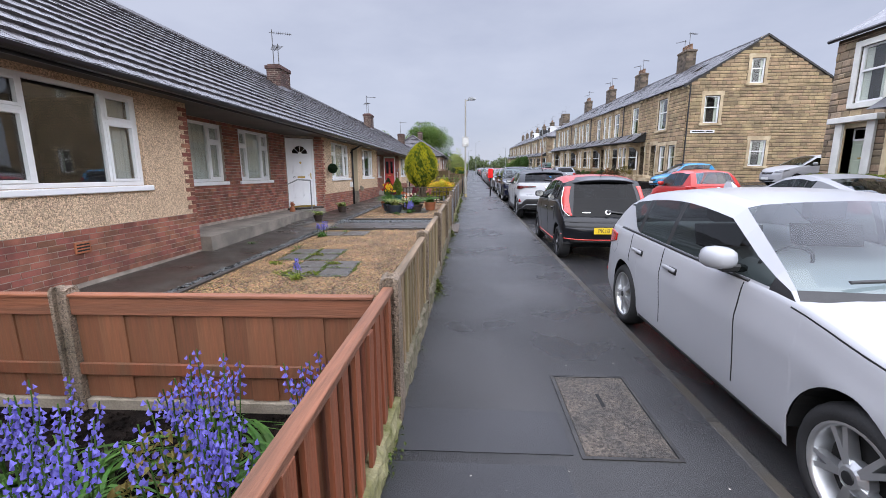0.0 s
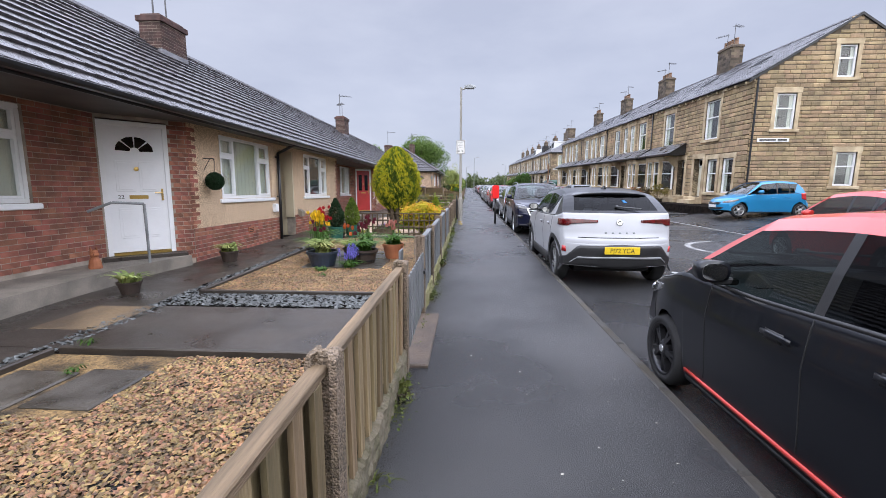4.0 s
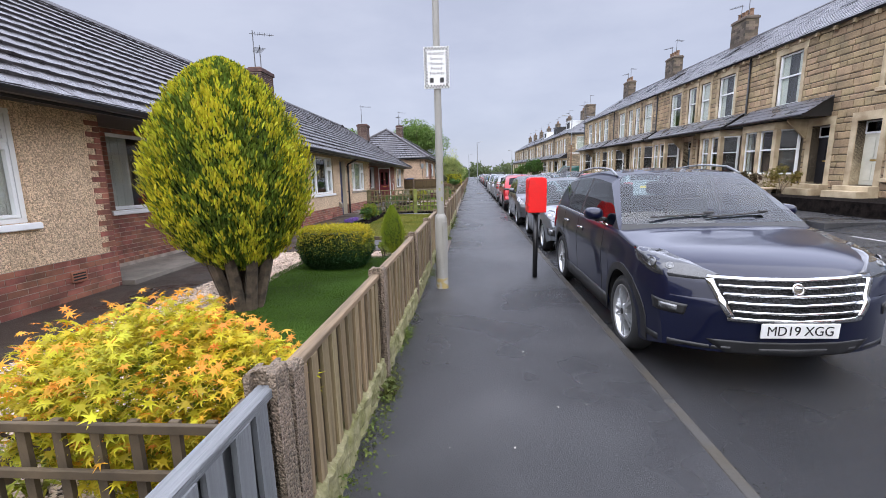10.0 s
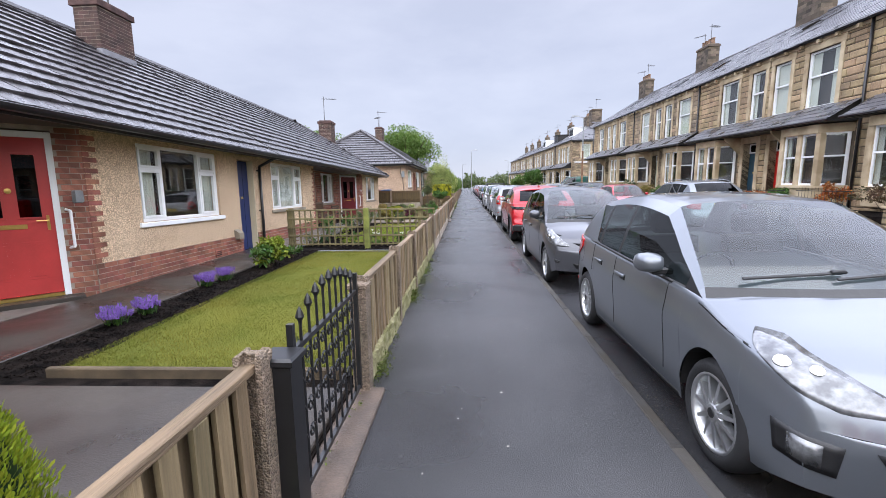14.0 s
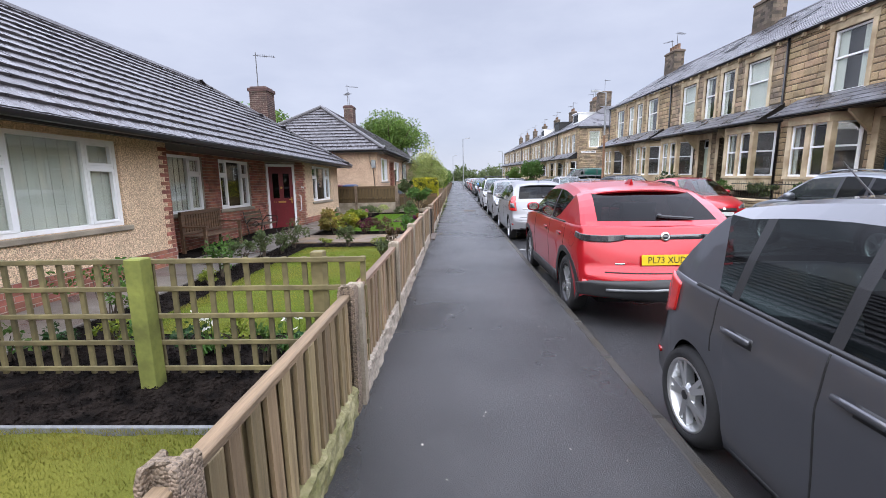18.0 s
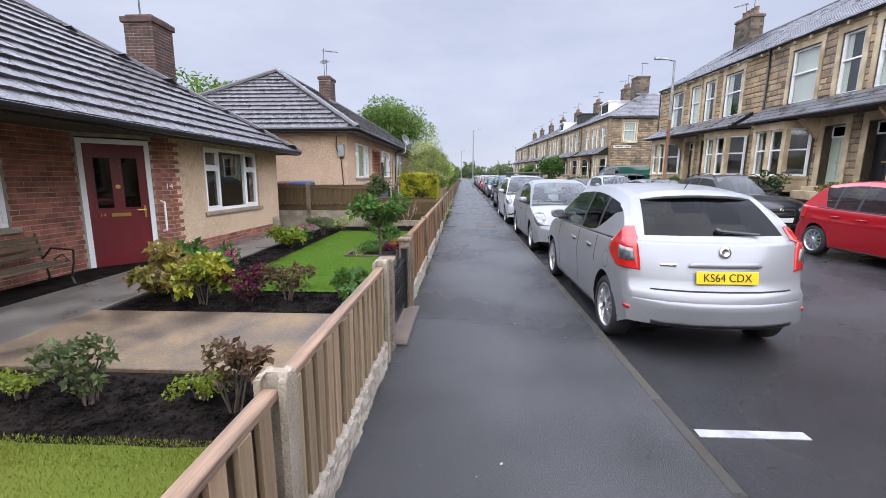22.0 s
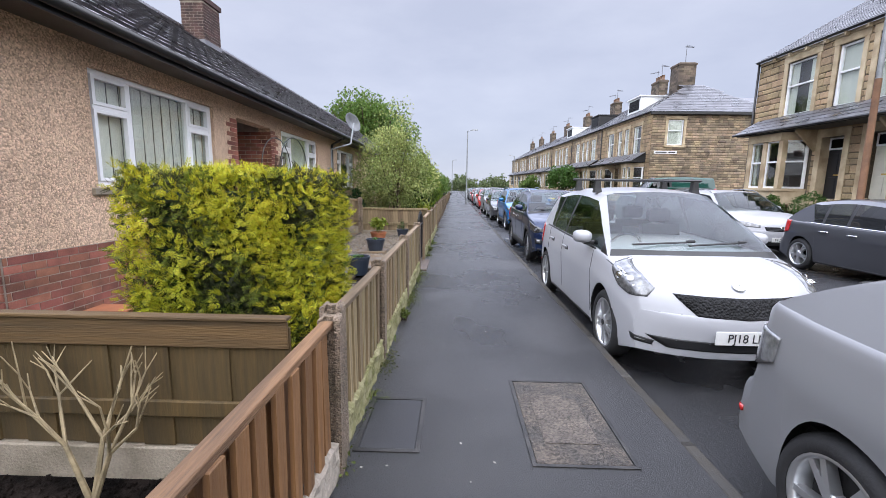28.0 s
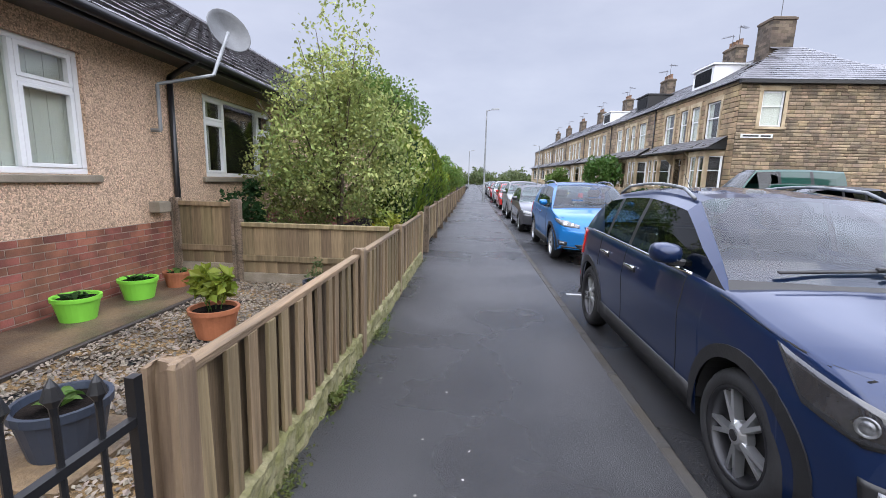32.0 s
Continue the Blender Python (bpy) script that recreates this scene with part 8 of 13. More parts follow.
car("dark blue family crossover with chrome grille", 2.50, put(20.98, -1, L_, 2.67, 0.88), 180, L_, 1.85, 1.645, 2.67, 0.88, 0.345, P_NAVY,
    [(0, 0.70), (0.06, 0.86), (0.25, 0.95), (0.8, 1.03), (1.15, 1.08), (2.2, 1.10), (L_ - 0.6, 1.13)], (1.12, 1.85, 3.62, 4.2, 1.57, 1.12), "twin", clad=TRIMB, rails=GALV, chrome_belt=True, qs=0.3, kickat=0.75,
    plate=("MD19 XGG", "w"), head={"grille": (0.585, 0.84, 0.60), "taper": 0.74, "slats": 4, "chrome": 2, "plate": 0.50, "badge": 0.78, "lens": LENSD, "fog": (40, 55, 0.56, 0.66), "lamp": ([(32, 0.84), (39, 0.83), (56, 0.84), (68, 0.90)], [(30, 0.87), (42, 0.94), (58, 0.995), (74, 1.0)])}, pillars=(0.40, 0.78))
L_ = 4.0
car("blue-grey hatchback with large headlamps", 2.56, put(26.22, -1, L_, 2.511, 0.80), 180, L_, 1.72, 1.49, 2.511, 0.80, 0.305, P_BGREY, HATCH(L_, 1.49), (1.0, 1.78, 3.2, 3.75, 1.42, 1.01), "multi", qs=0.0, flap=(3.42, 0.80, 1),
    plate=("PK13 VJN", "w"), head={"grille": (0.625, 0.725, 0.47), "taper": 0.55, "slats": 1, "chrome": True, "plate": 0.43, "badge": 0.68, "fog": (40, 55, 0.37, 0.53), "intake": ([(-28, 0.33), (28, 0.33)], [(-35, 0.52), (35, 0.52)]), "lamp": ([(30, 0.65), (41, 0.635), (51, 0.69), (63, 0.79)], [(31, 0.70), (42, 0.765), (60, 0.84), (70, 0.85)])}, pillars=(0.42, 0.80),
    tail={"lamp": ([(44, 0.72), (54, 0.74), (66, 0.88)], [(44, 0.92), (54, 1.0), (66, 0.97)])})
L_ = 3.9
car("dark grey compact hatchback with a short bonnet", 2.465, put(30.93, -1, L_, 2.5, 0.75), 180, L_, 1.65, 1.525, 2.5, 0.75, 0.305, P_GREY,
    [(0, 0.60), (0.06, 0.70), (0.25, 0.80), (0.6, 0.90), (0.85, 0.97), (2.0, 0.98), (L_ - 0.6, 1.02)], (0.82, 1.78, 3.22, 3.66, 1.46, 1.04), "five", qs=0.0,
    plate=("PE15 WXO", "w"), head={"grille": (0.605, 0.71, 0.56), "taper": 0.5, "slats": 1, "plate": 0.455, "badge": 0.655, "fog": (41, 48, 0.40, 0.46), "intake": ([(-27, 0.34), (27, 0.34)], [(-30, 0.41), (30, 0.41)]), "lamp": ([(33, 0.66), (42, 0.65), (58, 0.69), (69, 0.79)], [(34, 0.68), (47, 0.79), (62, 0.88), (71, 0.89)])}, pillars=(0.38, 0.78),
    tail={"lamp": ([(44, 0.74), (54, 0.76), (62, 0.80)], [(44, 1.0), (54, 1.02), (62, 0.98)])})
L_ = 4.28


def hrv(C, decal, side, shoot, Y):
    decal("silver_skid", True, [(-36, 0.42), (0, 0.44), (36, 0.42)], [(-36, 0.45), (0, 0.47), (36, 0.45)], GALV, 0.022, 1, 30, (1,))
    decal("tail_strip", True, [(-30, 0.96), (30, 0.96)], [(-30, 1.01), (30, 1.01)], LENSD, 0.005, 2, 12, (1,))
    decal("lamp_line", True, [(31, 0.985), (45, 0.985), (59, 1.01)], [(31, 0.997), (45, 0.997), (59, 1.022)], LENSR, 0.010, 1, 10)
    decal("model_lettering", True, [(-33, 0.69), (-27, 0.69)], [(-33, 0.71), (-27, 0.71)], CHROME, 0.005, 1, 4, (1,))


car("glossy red coupe-style crossover", 2.50, put(38.74, 1, L_, 2.61, 0.86), 0, L_, 1.79, 1.58, 2.61, 0.86, 0.345, P_RED,
    [(0, 0.72), (0.06, 0.86), (0.25, 0.96), (0.8, 1.02), (1.15, 1.06), (2.2, 1.07), (L_ - 0.6, 1.09)], (1.12, 1.88, 3.32, 4.03, 1.455, 1.10), "bold", spoiler=(0.14, 0.03, P_RED), fin=P_RED, kickat=0.66, clad=TRIMB, plate=("PL73 XUD", "y"), extra=hrv, qs=0.0, priv=True, flap=(3.72, 0.92, -1),
    tail={"lamp": ([(29, 0.955), (37, 0.93), (50, 0.93), (60, 0.97)], [(29, 1.01), (42, 1.0), (51, 1.005), (60, 1.03)]), "lens": LENSD, "plate": 0.75, "bumper": 0.60, "badge": 0.99, "k": 0.8, "trim_top": [(-58, 0.45), (-44, 0.52), (0, 0.56), (44, 0.52), (58, 0.45)]}, pillars=(0.46, 0.97))
L_ = 4.10


def note(C, decal, side, shoot, Y):
    decal("plate_garnish", True, [(-21, 0.83), (21, 0.83)], [(-20, 0.87), (20, 0.87)], P_SILV, 0.022, 2, 10, (1,))
    decal("model_lettering", True, [(27, 0.83), (35, 0.83)], [(27, 0.855), (35, 0.855)], CHROME, 0.005, 1, 4, (-1,))
    decal("lamp_core", True, [(47, 0.86), (56, 0.87)], [(49, 0.97), (57, 0.99)], LENSC, 0.019, 3, 5)


car("silver compact people carrier with red tail lamps", 2.52, put(44.95, 1, L_, 2.6, 0.78), 0, L_, 1.695, 1.53, 2.6, 0.78, 0.31, P_SILV,
    [(0, 0.60), (0.06, 0.72), (0.25, 0.83), (0.65, 0.92), (0.95, 0.98), (2.0, 0.99), (L_ - 0.6, 1.03)], (0.95, 1.72, 3.28, 3.84, 1.43, 1.04), "seven", spoiler=(0.12, 0.03, P_SILV), kickat=0.70, priv=True, plate=("KS64 CDX", "y"), extra=note, qs=0.35, flap=(3.40, 0.80, -1),
    tail={"lamp": ([(44, 0.78), (45, 0.88), (47, 1.02), (54, 1.15)], [(57, 0.80), (68, 0.90), (69, 0.97), (58, 1.15)]), "plate": 0.75, "bumper": 0.62, "badge": 0.96, "k": 0.8}, pillars=(0.40, 0.78))
L_ = 4.45
car("pale silver hybrid hatchback with a sloping nose", 2.56, put(47.42, -1, L_, 2.70, 0.90), 180, L_, 1.725, 1.49, 2.70, 0.90, 0.31, P_PSILV,
    [(0, 0.56), (0.06, 0.66), (0.25, 0.74), (0.8, 0.87), (1.15, 0.95), (2.2, 0.97), (L_ - 0.7, 1.04)], (1.10, 2.02, 3.1, 4.18, 1.46, 1.07), "five",
    plate=("YP08 LWW", "w"), head={"grille": (0.615, 0.665, 0.60), "taper": 0.7, "slats": 1, "plate": 0.47, "badge": 0.72, "fog": (30, 36, 0.34, 0.41), "intake": ([(-32, 0.31), (32, 0.31)], [(-34, 0.41), (34, 0.41)]), "lamp": ([(35, 0.62), (50, 0.605), (61, 0.69)], [(36, 0.64), (46, 0.765), (60, 0.84), (70, 0.845)])}, pillars=(0.44, 0.90), tail={"lens": LENSC, "lamp": ([(46, 0.72), (54, 0.74), (62, 0.80)], [(46, 0.92), (54, 0.94), (62, 0.92)])})
L_ = 4.07
car("white compact people carrier with black roof bars", 2.49, put(52.55, -1, L_, 2.615, 0.79), 180, L_, 1.705, 1.60, 2.615, 0.79, 0.32, P_WHITE,
    [(0, 0.62), (0.06, 0.74), (0.25, 0.84), (0.6, 0.925), (0.82, 0.965), (1.2, 0.99), (2.0, 1.01), (L_ - 0.6, 1.06)], (0.80, 1.66, 3.35, 3.83, 1.53, 1.07), "five", bars=True,
    plate=("PJ18 LHY", "w"), head={"grille": (0.615, 0.765, 0.60), "taper": 0.66, "slats": 0, "plate": 0.47, "badge": 0.82, "fog": (38, 50, 0.34, 0.40), "intake": ([(-33, 0.34), (33, 0.34)], [(-42, 0.42), (42, 0.42)]), "lamp": ([(43, 0.72), (52, 0.71), (61, 0.755), (69, 0.86)], [(41, 0.79), (50, 0.87), (62, 0.93), (72, 0.975)])}, pillars=(0.42, 0.80))
L_ = 4.355
car("dark metallic blue crossover with silver roof rails", 2.73, put(58.0, -1, L_, 2.70, 0.86), 180, L_, 1.805, 1.55, 2.70, 0.86, 0.335, P_BLUE,
    [(0, 0.66), (0.06, 0.80), (0.25, 0.89), (0.8, 0.98), (1.15, 1.03), (2.2, 1.05), (L_ - 0.6, 1.08)], (1.12, 1.88, 3.45, 4.1, 1.49, 1.08), "bold", clad=TRIMB, rails=GALV, chrome_belt=True, qs=0.3,
    plate=("PN20", "w"), head={"grille": (0.585, 0.72, 0.66), "taper": 0.82, "slats": 2, "plate": 0.47, "badge": 0.79, "lens": LENSD, "fog": (40, 50, 0.44, 0.56), "lamp": ([(39, 0.71), (50, 0.665), (62, 0.72)], [(38, 0.735), (50, 0.82), (62, 0.87), (72, 0.915)])}, pillars=(0.42, 0.80))
L_ = 4.21
car("bright blue crossover parked at the kerb", 3.08, put(65.0, -1, L_, 2.604, 0.83), 180, L_, 1.825, 1.60, 2.604, 0.83, 0.335, P_SKYB, SUVD(L_, 1.6), (1.05, 1.75, 3.35, 3.9, 1.53, 1.09), "twin", clad=TRIMB, plate=("", "w"), rails=GALV)

# cars further along the kerb, simplest to furthest
row = [(71.2, P_GREY, "dark grey hatchback", 0), (76.5, P_PSILV, "silver off-road car", 1), (82.5, P_RED2, "red hatchback", 0), (89, P_WHITE, "white van-like car", 1), (95.5, P_RED, "dark red hatchback", 0), (102, P_SILV, "silver hatchback", 0), (109, P_GREY, "grey hatchback", 1), (116, P_BLUE, "blue hatchback", 0), (124, P_WHITE, "white hatchback", 0)]
for y, c, lab, suv in row:
    L_ = 4.2 if suv else 4.0
    car(lab + " parked far along the kerb", kx(y) + 1.25, y, 180, L_, 1.75, 1.62 if suv else 1.48, 2.55, 0.8, 0.32 if suv else 0.30, c, SUVD(L_, 1.6) if suv else HATCH(L_, 1.48), (1.0, 1.75, 3.3, 3.95, 1.55 if suv else 1.42, 1.1 if suv else 1.02), "five", fine=False, clad=TRIMB if suv else None)

# across the street
L_ = 3.6
car("red small hatchback across the street", 7.55, 15.0, 0, L_, 1.6, 1.48, 2.385, 0.66, 0.285, P_RED2, HATCH(L_, 1.48), (0.9, 1.55, 2.9, 3.5, 1.42, 1.02), "five", fine=False, plate=("", "y"))
L_ = 4.4
car("pale silver coupe across the street", 8.0, 10.2, 0, L_, 1.78, 1.40, 2.65, 0.85, 0.31, P_PSILV, HATCH(L_, 1.4), (1.25, 2.0, 3.0, 4.1, 1.33, 1.02), "five", fine=False, plate=("", "y"))
L_ = 3.54
car("light blue city car in the side street", 12.4, 25.6, 90, L_, 1.64, 1.48, 2.42, 0.6, 0.29, P_AZURE, HATCH(L_, 1.48), (0.85, 1.5, 2.9, 3.46, 1.42, 1.02), "five", fine=False, priv=False, z=0.18)
L_ = 4.5
car("white estate car in the side street", 17.2, 22.6, 90, L_, 1.8, 1.55, 2.7, 0.85, 0.32, P_WHITE, SUVD(L_, 1.55), (1.1, 1.8, 3.6, 4.3, 1.5, 1.1), "five", fine=False, z=0.42)
L_ = 4.48
car("grey crossover parked across the street", 8.35, 39.6, 0, L_, 1.85, 1.635, 2.67, 0.9, 0.345, P_BGREY, SUVD(L_, 1.635), (1.1, 1.85, 3.6, 4.3, 1.55, 1.12), "twin", fine=False, priv=True, clad=TRIMB, rails=GALV, plate=("", "y"))
L_ = 3.99
car("red rounded hatchback parked across the street", 8.35, 45.9, 180, L_, 1.73, 1.52, 2.465, 0.76, 0.305, P_RED, HATCH(L_, 1.52), (0.95, 1.75, 3.2, 3.85, 1.44, 1.03), "multi", fine=False, plate=("", "w"))
L_ = 4.63
car("black luxury crossover parked across the street", 8.35, 51.5, 180, L_, 1.845, 1.645, 2.66, 0.95, 0.355, P_BLACK, SUVD(L_, 1.645), (1.2, 1.95, 3.5, 4.45, 1.55, 1.14), "twin", fine=False, clad=TRIMB, rails=TRIMB, plate=("", "w"), head={"grille": (0.45, 0.78, 0.38), "slats": 5, "plate": 0.5})
L_ = 4.38
car("dark grey hatchback parked across the street", 8.3, 56.1, 180, L_, 1.82, 1.47, 2.7, 0.88, 0.32, P_GREY, HATCH(L_, 1.47), (1.15, 1.95, 3.5, 4.2, 1.4, 1.03), "five", fine=False, chrome_belt=True)
L_ = 4.39
car("white crossover parked across the street", 8.15, 61.1, 180, L_, 1.84, 1.605, 2.64, 0.9, 0.34, P_WHITE, SUVD(L_, 1.6), (1.1, 1.85, 3.5, 4.22, 1.54, 1.1), "twin", fine=False, clad=TRIMB, rails=GALV, plate=("PF23 OCE", "w"))
L_ = 3.85
car("dark green compact car with round headlamps", 8.1, 65.9, 180, L_, 1.73, 1.42, 2.5, 0.78, 0.31, P_DGREEN, HATCH(L_, 1.42), (1.05, 1.6, 3.2, 3.6, 1.38, 1.0), "five", fine=False, plate=("", "w"))
for y, c, lab in ((33.2, P_SILV, "silver hatchback"), (86, P_BLACK, "black hatchback"), (93, P_SILV, "silver hatchback"), (101, P_GREY, "grey hatchback"), (110, P_WHITE, "white hatchback")):
    if y < 40:
        continue
    car(lab + " parked across the street", 8.3, y, 0, 4.1, 1.75, 1.5, 2.55, 0.8, 0.31, c, HATCH(4.1, 1.5), (1.0, 1.75, 3.3, 3.95, 1.42, 1.02), "five", fine=False)
car("black estate car in the far side street", 12.0, 71.2, 90, 4.6, 1.8, 1.5, 2.75, 0.9, 0.32, P_BLACK, HATCH(4.6, 1.5), (1.15, 1.9, 3.9, 4.45, 1.46, 1.03), "five", fine=False, z=0.1)
# dark green van in the far side street
car("dark green panel van in the side street", 13.6, 75.6, 90, 5.6, 1.9, 2.15, 2.9, 0.9, 0.33, P_GREEN, [(0, 0.65), (0.06, 0.8), (0.25, 0.92), (0.7, 1.0), (1.0, 1.08), (2.0, 1.12), (2.05, 1.5), (4.9, 1.5), (5.58, 1.45), (5.6, 1.3)], (0.95, 1.75, 5.2, 5.34, 2.1, 1.5), "five", fine=False, cat="van", name="van", z=0.16, pillars=(0.22, 0.6), closed=True, pillar_m=P_GREEN)


# ---- fences along the footway ----
def rail_wood(m, col, col2):
    """The same timber with its grain along the rail."""
    return mat(m.name + "_rail", col, 0.8, 0.42, 2.0, 13, 0.6, 16, objvar=0.16, stretch=(9, 0.5, 9), col2=col2)


WOODP = mat("pale_green_wood", (0.235, 0.172, 0.094), 0.75, 0.32, 2.2, 14, 0.35, 20, objvar=0.3, stretch=(9, 9, 0.55), col2=(0.125, 0.092, 0.048), hue=0.012)
RAILW = {m.name: rail_wood(m, c, d) for m, c, d in ((WOODP, (0.225, 0.155, 0.092), (0.105, 0.075, 0.045)), (WOODN, (0.27, 0.175, 0.115), (0.13, 0.088, 0.06)), (WOODB, (0.22, 0.118, 0.055), (0.10, 0.055, 0.028)), (WOODR, (0.22, 0.085, 0.045), (0.11, 0.05, 0.028)), (WOODG, (0.155, 0.160, 0.166), (0.10, 0.105, 0.11)))}
WOODO = mat("olive_brown_boards", (0.092, 0.057, 0.017), 0.75, 0.3, 2.2, 14, 0.4, 20, objvar=0.12, stretch=(9, 9, 0.55), col2=(0.044, 0.029, 0.010))
WOODOR = mat("olive_brown_rail", (0.105, 0.060, 0.020), 0.75, 0.36, 2.2, 13, 0.5, 18, stretch=(0.5, 9, 9), col2=(0.050, 0.030, 0.011))
WOODRW = mat("worn_red_stained_boards", (0.205, 0.060, 0.025), 0.65, 0.34, 1.1, 9, 0.35, 18, objvar=0.2, stretch=(7, 7, 0.5), col2=(0.135, 0.066, 0.032), blotch=0.7)
WOODRR = mat("worn_red_stained_rail", (0.25, 0.085, 0.038), 0.7, 0.36, 1.6, 12, 0.45, 18, stretch=(0.5, 9, 9), col2=(0.15, 0.062, 0.032))
SLATM = {}


def slat_mesh(m, h):
    k = (m.name, round(h, 2))
    if k not in SLATM:
        SLATM[k] = MB().box(-0.009, -0.037, 0, 0.009, 0.037, h, 0.003).mesh("slat", m)
    return SLATM[k]


POSTM = {}


def post_mesh(m, h, w=0.095):
    """Slotted concrete post with a crumbling top."""
    k = (m.name, round(h, 2), w)
    if k not in POSTM:
        rr = random.Random(len(POSTM) + 3)
        a, b, c, d, e = -0.66 * w, -0.44 * w, 0.24 * w, 0.52 * w, w / 2
        sec = [(a, -e), (b, -e), (b, -0.2 * w), (c, -0.2 * w), (c, -e), (d, -e), (d, -e / 3), (d, e / 3), (d, e), (c, e), (c, 0.2 * w), (b, 0.2 * w), (b, e), (a, e), (a, e / 3), (a, -e / 3)]
        rings = []
        for z, q, j in ((-0.1, 1, 0), (0.2, 1, 0.0012), (0.4, 1, 0.0012), (0.6, 1, 0.0012), (h - 0.045, 1.0, 0.0015), (h - 0.018, 0.97, 0.004), (h - 0.005, 0.86, 0.005), (h, 0.62, 0.005)):
            rings.append([(x * q + rr.uniform(-j, j), y * q + rr.uniform(-j, j), z + (rr.uniform(-j, j) if z > h - 0.03 else 0)) for x, y in sec])
        POSTM[k] = MB().loft(rings).mesh("post", m)
        recalc(POSTM[k])
    return POSTM[k]


def rock_board(parent, y0, y1, m, top=0.19):
    """Rock-faced concrete gravel board under the slats."""
    rr = random.Random(int(y0 * 10) + 7)
    n = max(2, int((y1 - y0) / 0.03))
    zs = [-0.05, 0.0, 0.03, 0.06, 0.09, 0.12, 0.15, 0.175]
    rings, d = [], [0.01] * len(zs)
    for i in range(n + 1):
        y = y0 + (y1 - y0) * i / n
        d = [min(0.034, max(0.0, q * 0.55 + rr.uniform(0.0, 0.019))) for q in d]
        k = rr.uniform(-0.012, 0.006)
        rings.append([(-0.03, y, -0.05)] + [(0.020 + e, y, z * top / 0.175 + rr.uniform(-0.006, 0.006)) for z, e in zip(zs, d)] + [(0.012, y, top + 0.012 + k), (-0.03, y, top + 0.008)])
    part("gravel_board", MB().loft(rings), m, parent, "rock-faced concrete gravel board", fix=True)


def fence(label, posts, m, top=0.84, post_m=None, foot=True, pitch=0.152, cap=True, group="garden fences", base=0.19, post_h=None, fx=-0.42, foot_m=None):
    """Boarded fence on concrete posts along the footway."""
    y0 = posts[0]
    f = thing("fence", (fx, y0, 0), label, "fence", group)
    pm = post_m or AGG
    for y in posts:
        p = part("post", post_mesh(pm, (post_h or top + 0.05)), pm, f)
        p.matrix_basis = pose(random.uniform(-0.006, 0.006), y - y0, 0, random.uniform(-0.6, 0.6), random.uniform(-0.7, 0.7), 0)
    for a, b in zip(posts, posts[1:]):
        n = max(1, int((b - a - 0.11) / pitch))
        g = (b - a - 0.11) / n
        for i in range(n):
            yy = a - y0 + 0.055 + (i + 0.5) * g
            s = part("slat", slat_mesh(m, top - 0.03 - base), m, f)
            s.matrix_basis = pose(0.010 + random.uniform(-0.005, 0.005), yy + random.uniform(-0.007, 0.007), base, random.uniform(-0.5, 0.5), random.uniform(-0.8, 0.8), random.uniform(-2, 2))
        if cap:
            part("cap_rail", MB().box(-0.040, a - y0 + 0.026, top - 0.034, 0.021, b - y0 - 0.026, top, 0.004), RAILW[m.name], f).matrix_basis = pose(0, 0, random.uniform(-0.006, 0.004))
        part("back_board", MB().box(-0.038, a - y0 + 0.03, base + 0.01, -0.026, b - y0 - 0.03, top - 0.032, 0.002), m, f)
        part("back_rail", MB().box(-0.085, a - y0 + 0.05, base + 0.10, -0.045, b - y0 - 0.05, base + 0.16, 0.004), m, f)
        part("back_rail", MB().box(-0.085, a - y0 + 0.05, top - 0.18, -0.045, b - y0 - 0.05, top - 0.12, 0.004), m, f)
        if foot:
            rock_board(f, a - y0 + 0.05, b - y0 - 0.05, foot_m or RUBBLE)
    return f


RUBBLEG = mat("dark_gravel_board", (0.15, 0.125, 0.09), 0.95, 0.4, 9, 45, 1.0, 40, col2=(0.075, 0.07, 0.035), blotch=0.7)
RUBBLEP = mat("pale_gravel_board", (0.33, 0.285, 0.235), 0.95, 0.35, 9, 45, 1.0, 40, col2=(0.20, 0.175, 0.14), blotch=0.7)
THRESH = mat("worn_brown_threshold", (0.115, 0.082, 0.060), 0.6, 0.4, 5, 60, 0.6, 80, col2=(0.065, 0.050, 0.040))
AGGW = mat("pale_concrete_post", (0.30, 0.255, 0.195), 0.85, 0.35, 4, 70, 0.7, 90, col2=(0.185, 0.155, 0.112))
fence("red-brown stained slatted fence on concrete posts", [-3.5, -1.6, 0.4, 2.32], WOODR, 0.86, fx=-0.45)
fence("weathered olive wooden slatted fence on concrete posts", [2.44, 4.2, 6.06, 8.16, 9.95], WOODP, 0.85, fx=-0.46, foot_m=RUBBLEG)
fence("grey painted slatted fence on concrete posts", [11.45, 12.73, 14.6, 16.42, 18.38], WOODG, 0.87, pitch=0.118, fx=-0.47)
fence("weathered wooden slatted fence with mossy footing", [18.5, 20.1, 22.08, 23.74, 25.46], WOODP, 0.83, pitch=0.128, fx=-0.49)
fence("weathered wooden slatted fence beside a lawn", [26.9, 28.45, 30.0, 31.9, 33.6], WOODP, 0.82, pitch=0.128, fx=-0.42)
fence("weathered brown-grey slatted fence beside a rose bed", [33.72, 35.58, 37.5, 39.4, 41.33], WOODN, 0.81, post_m=AGGW, pitch=0.128, fx=-0.405, foot_m=RUBBLEP)
fence("brown-stained slatted fence on concrete posts", [42.88, 45.05, 47.16, 48.7, 50.58], WOODB, 0.83, post_h=0.85, pitch=0.128, fx=-0.395, foot_m=RUBBLEP)
fence("olive weathered slatted fence with mossy footing", [50.7, 52.05, 53.95, 55.92], WOODP, 0.83, pitch=0.128, fx=-0.41)
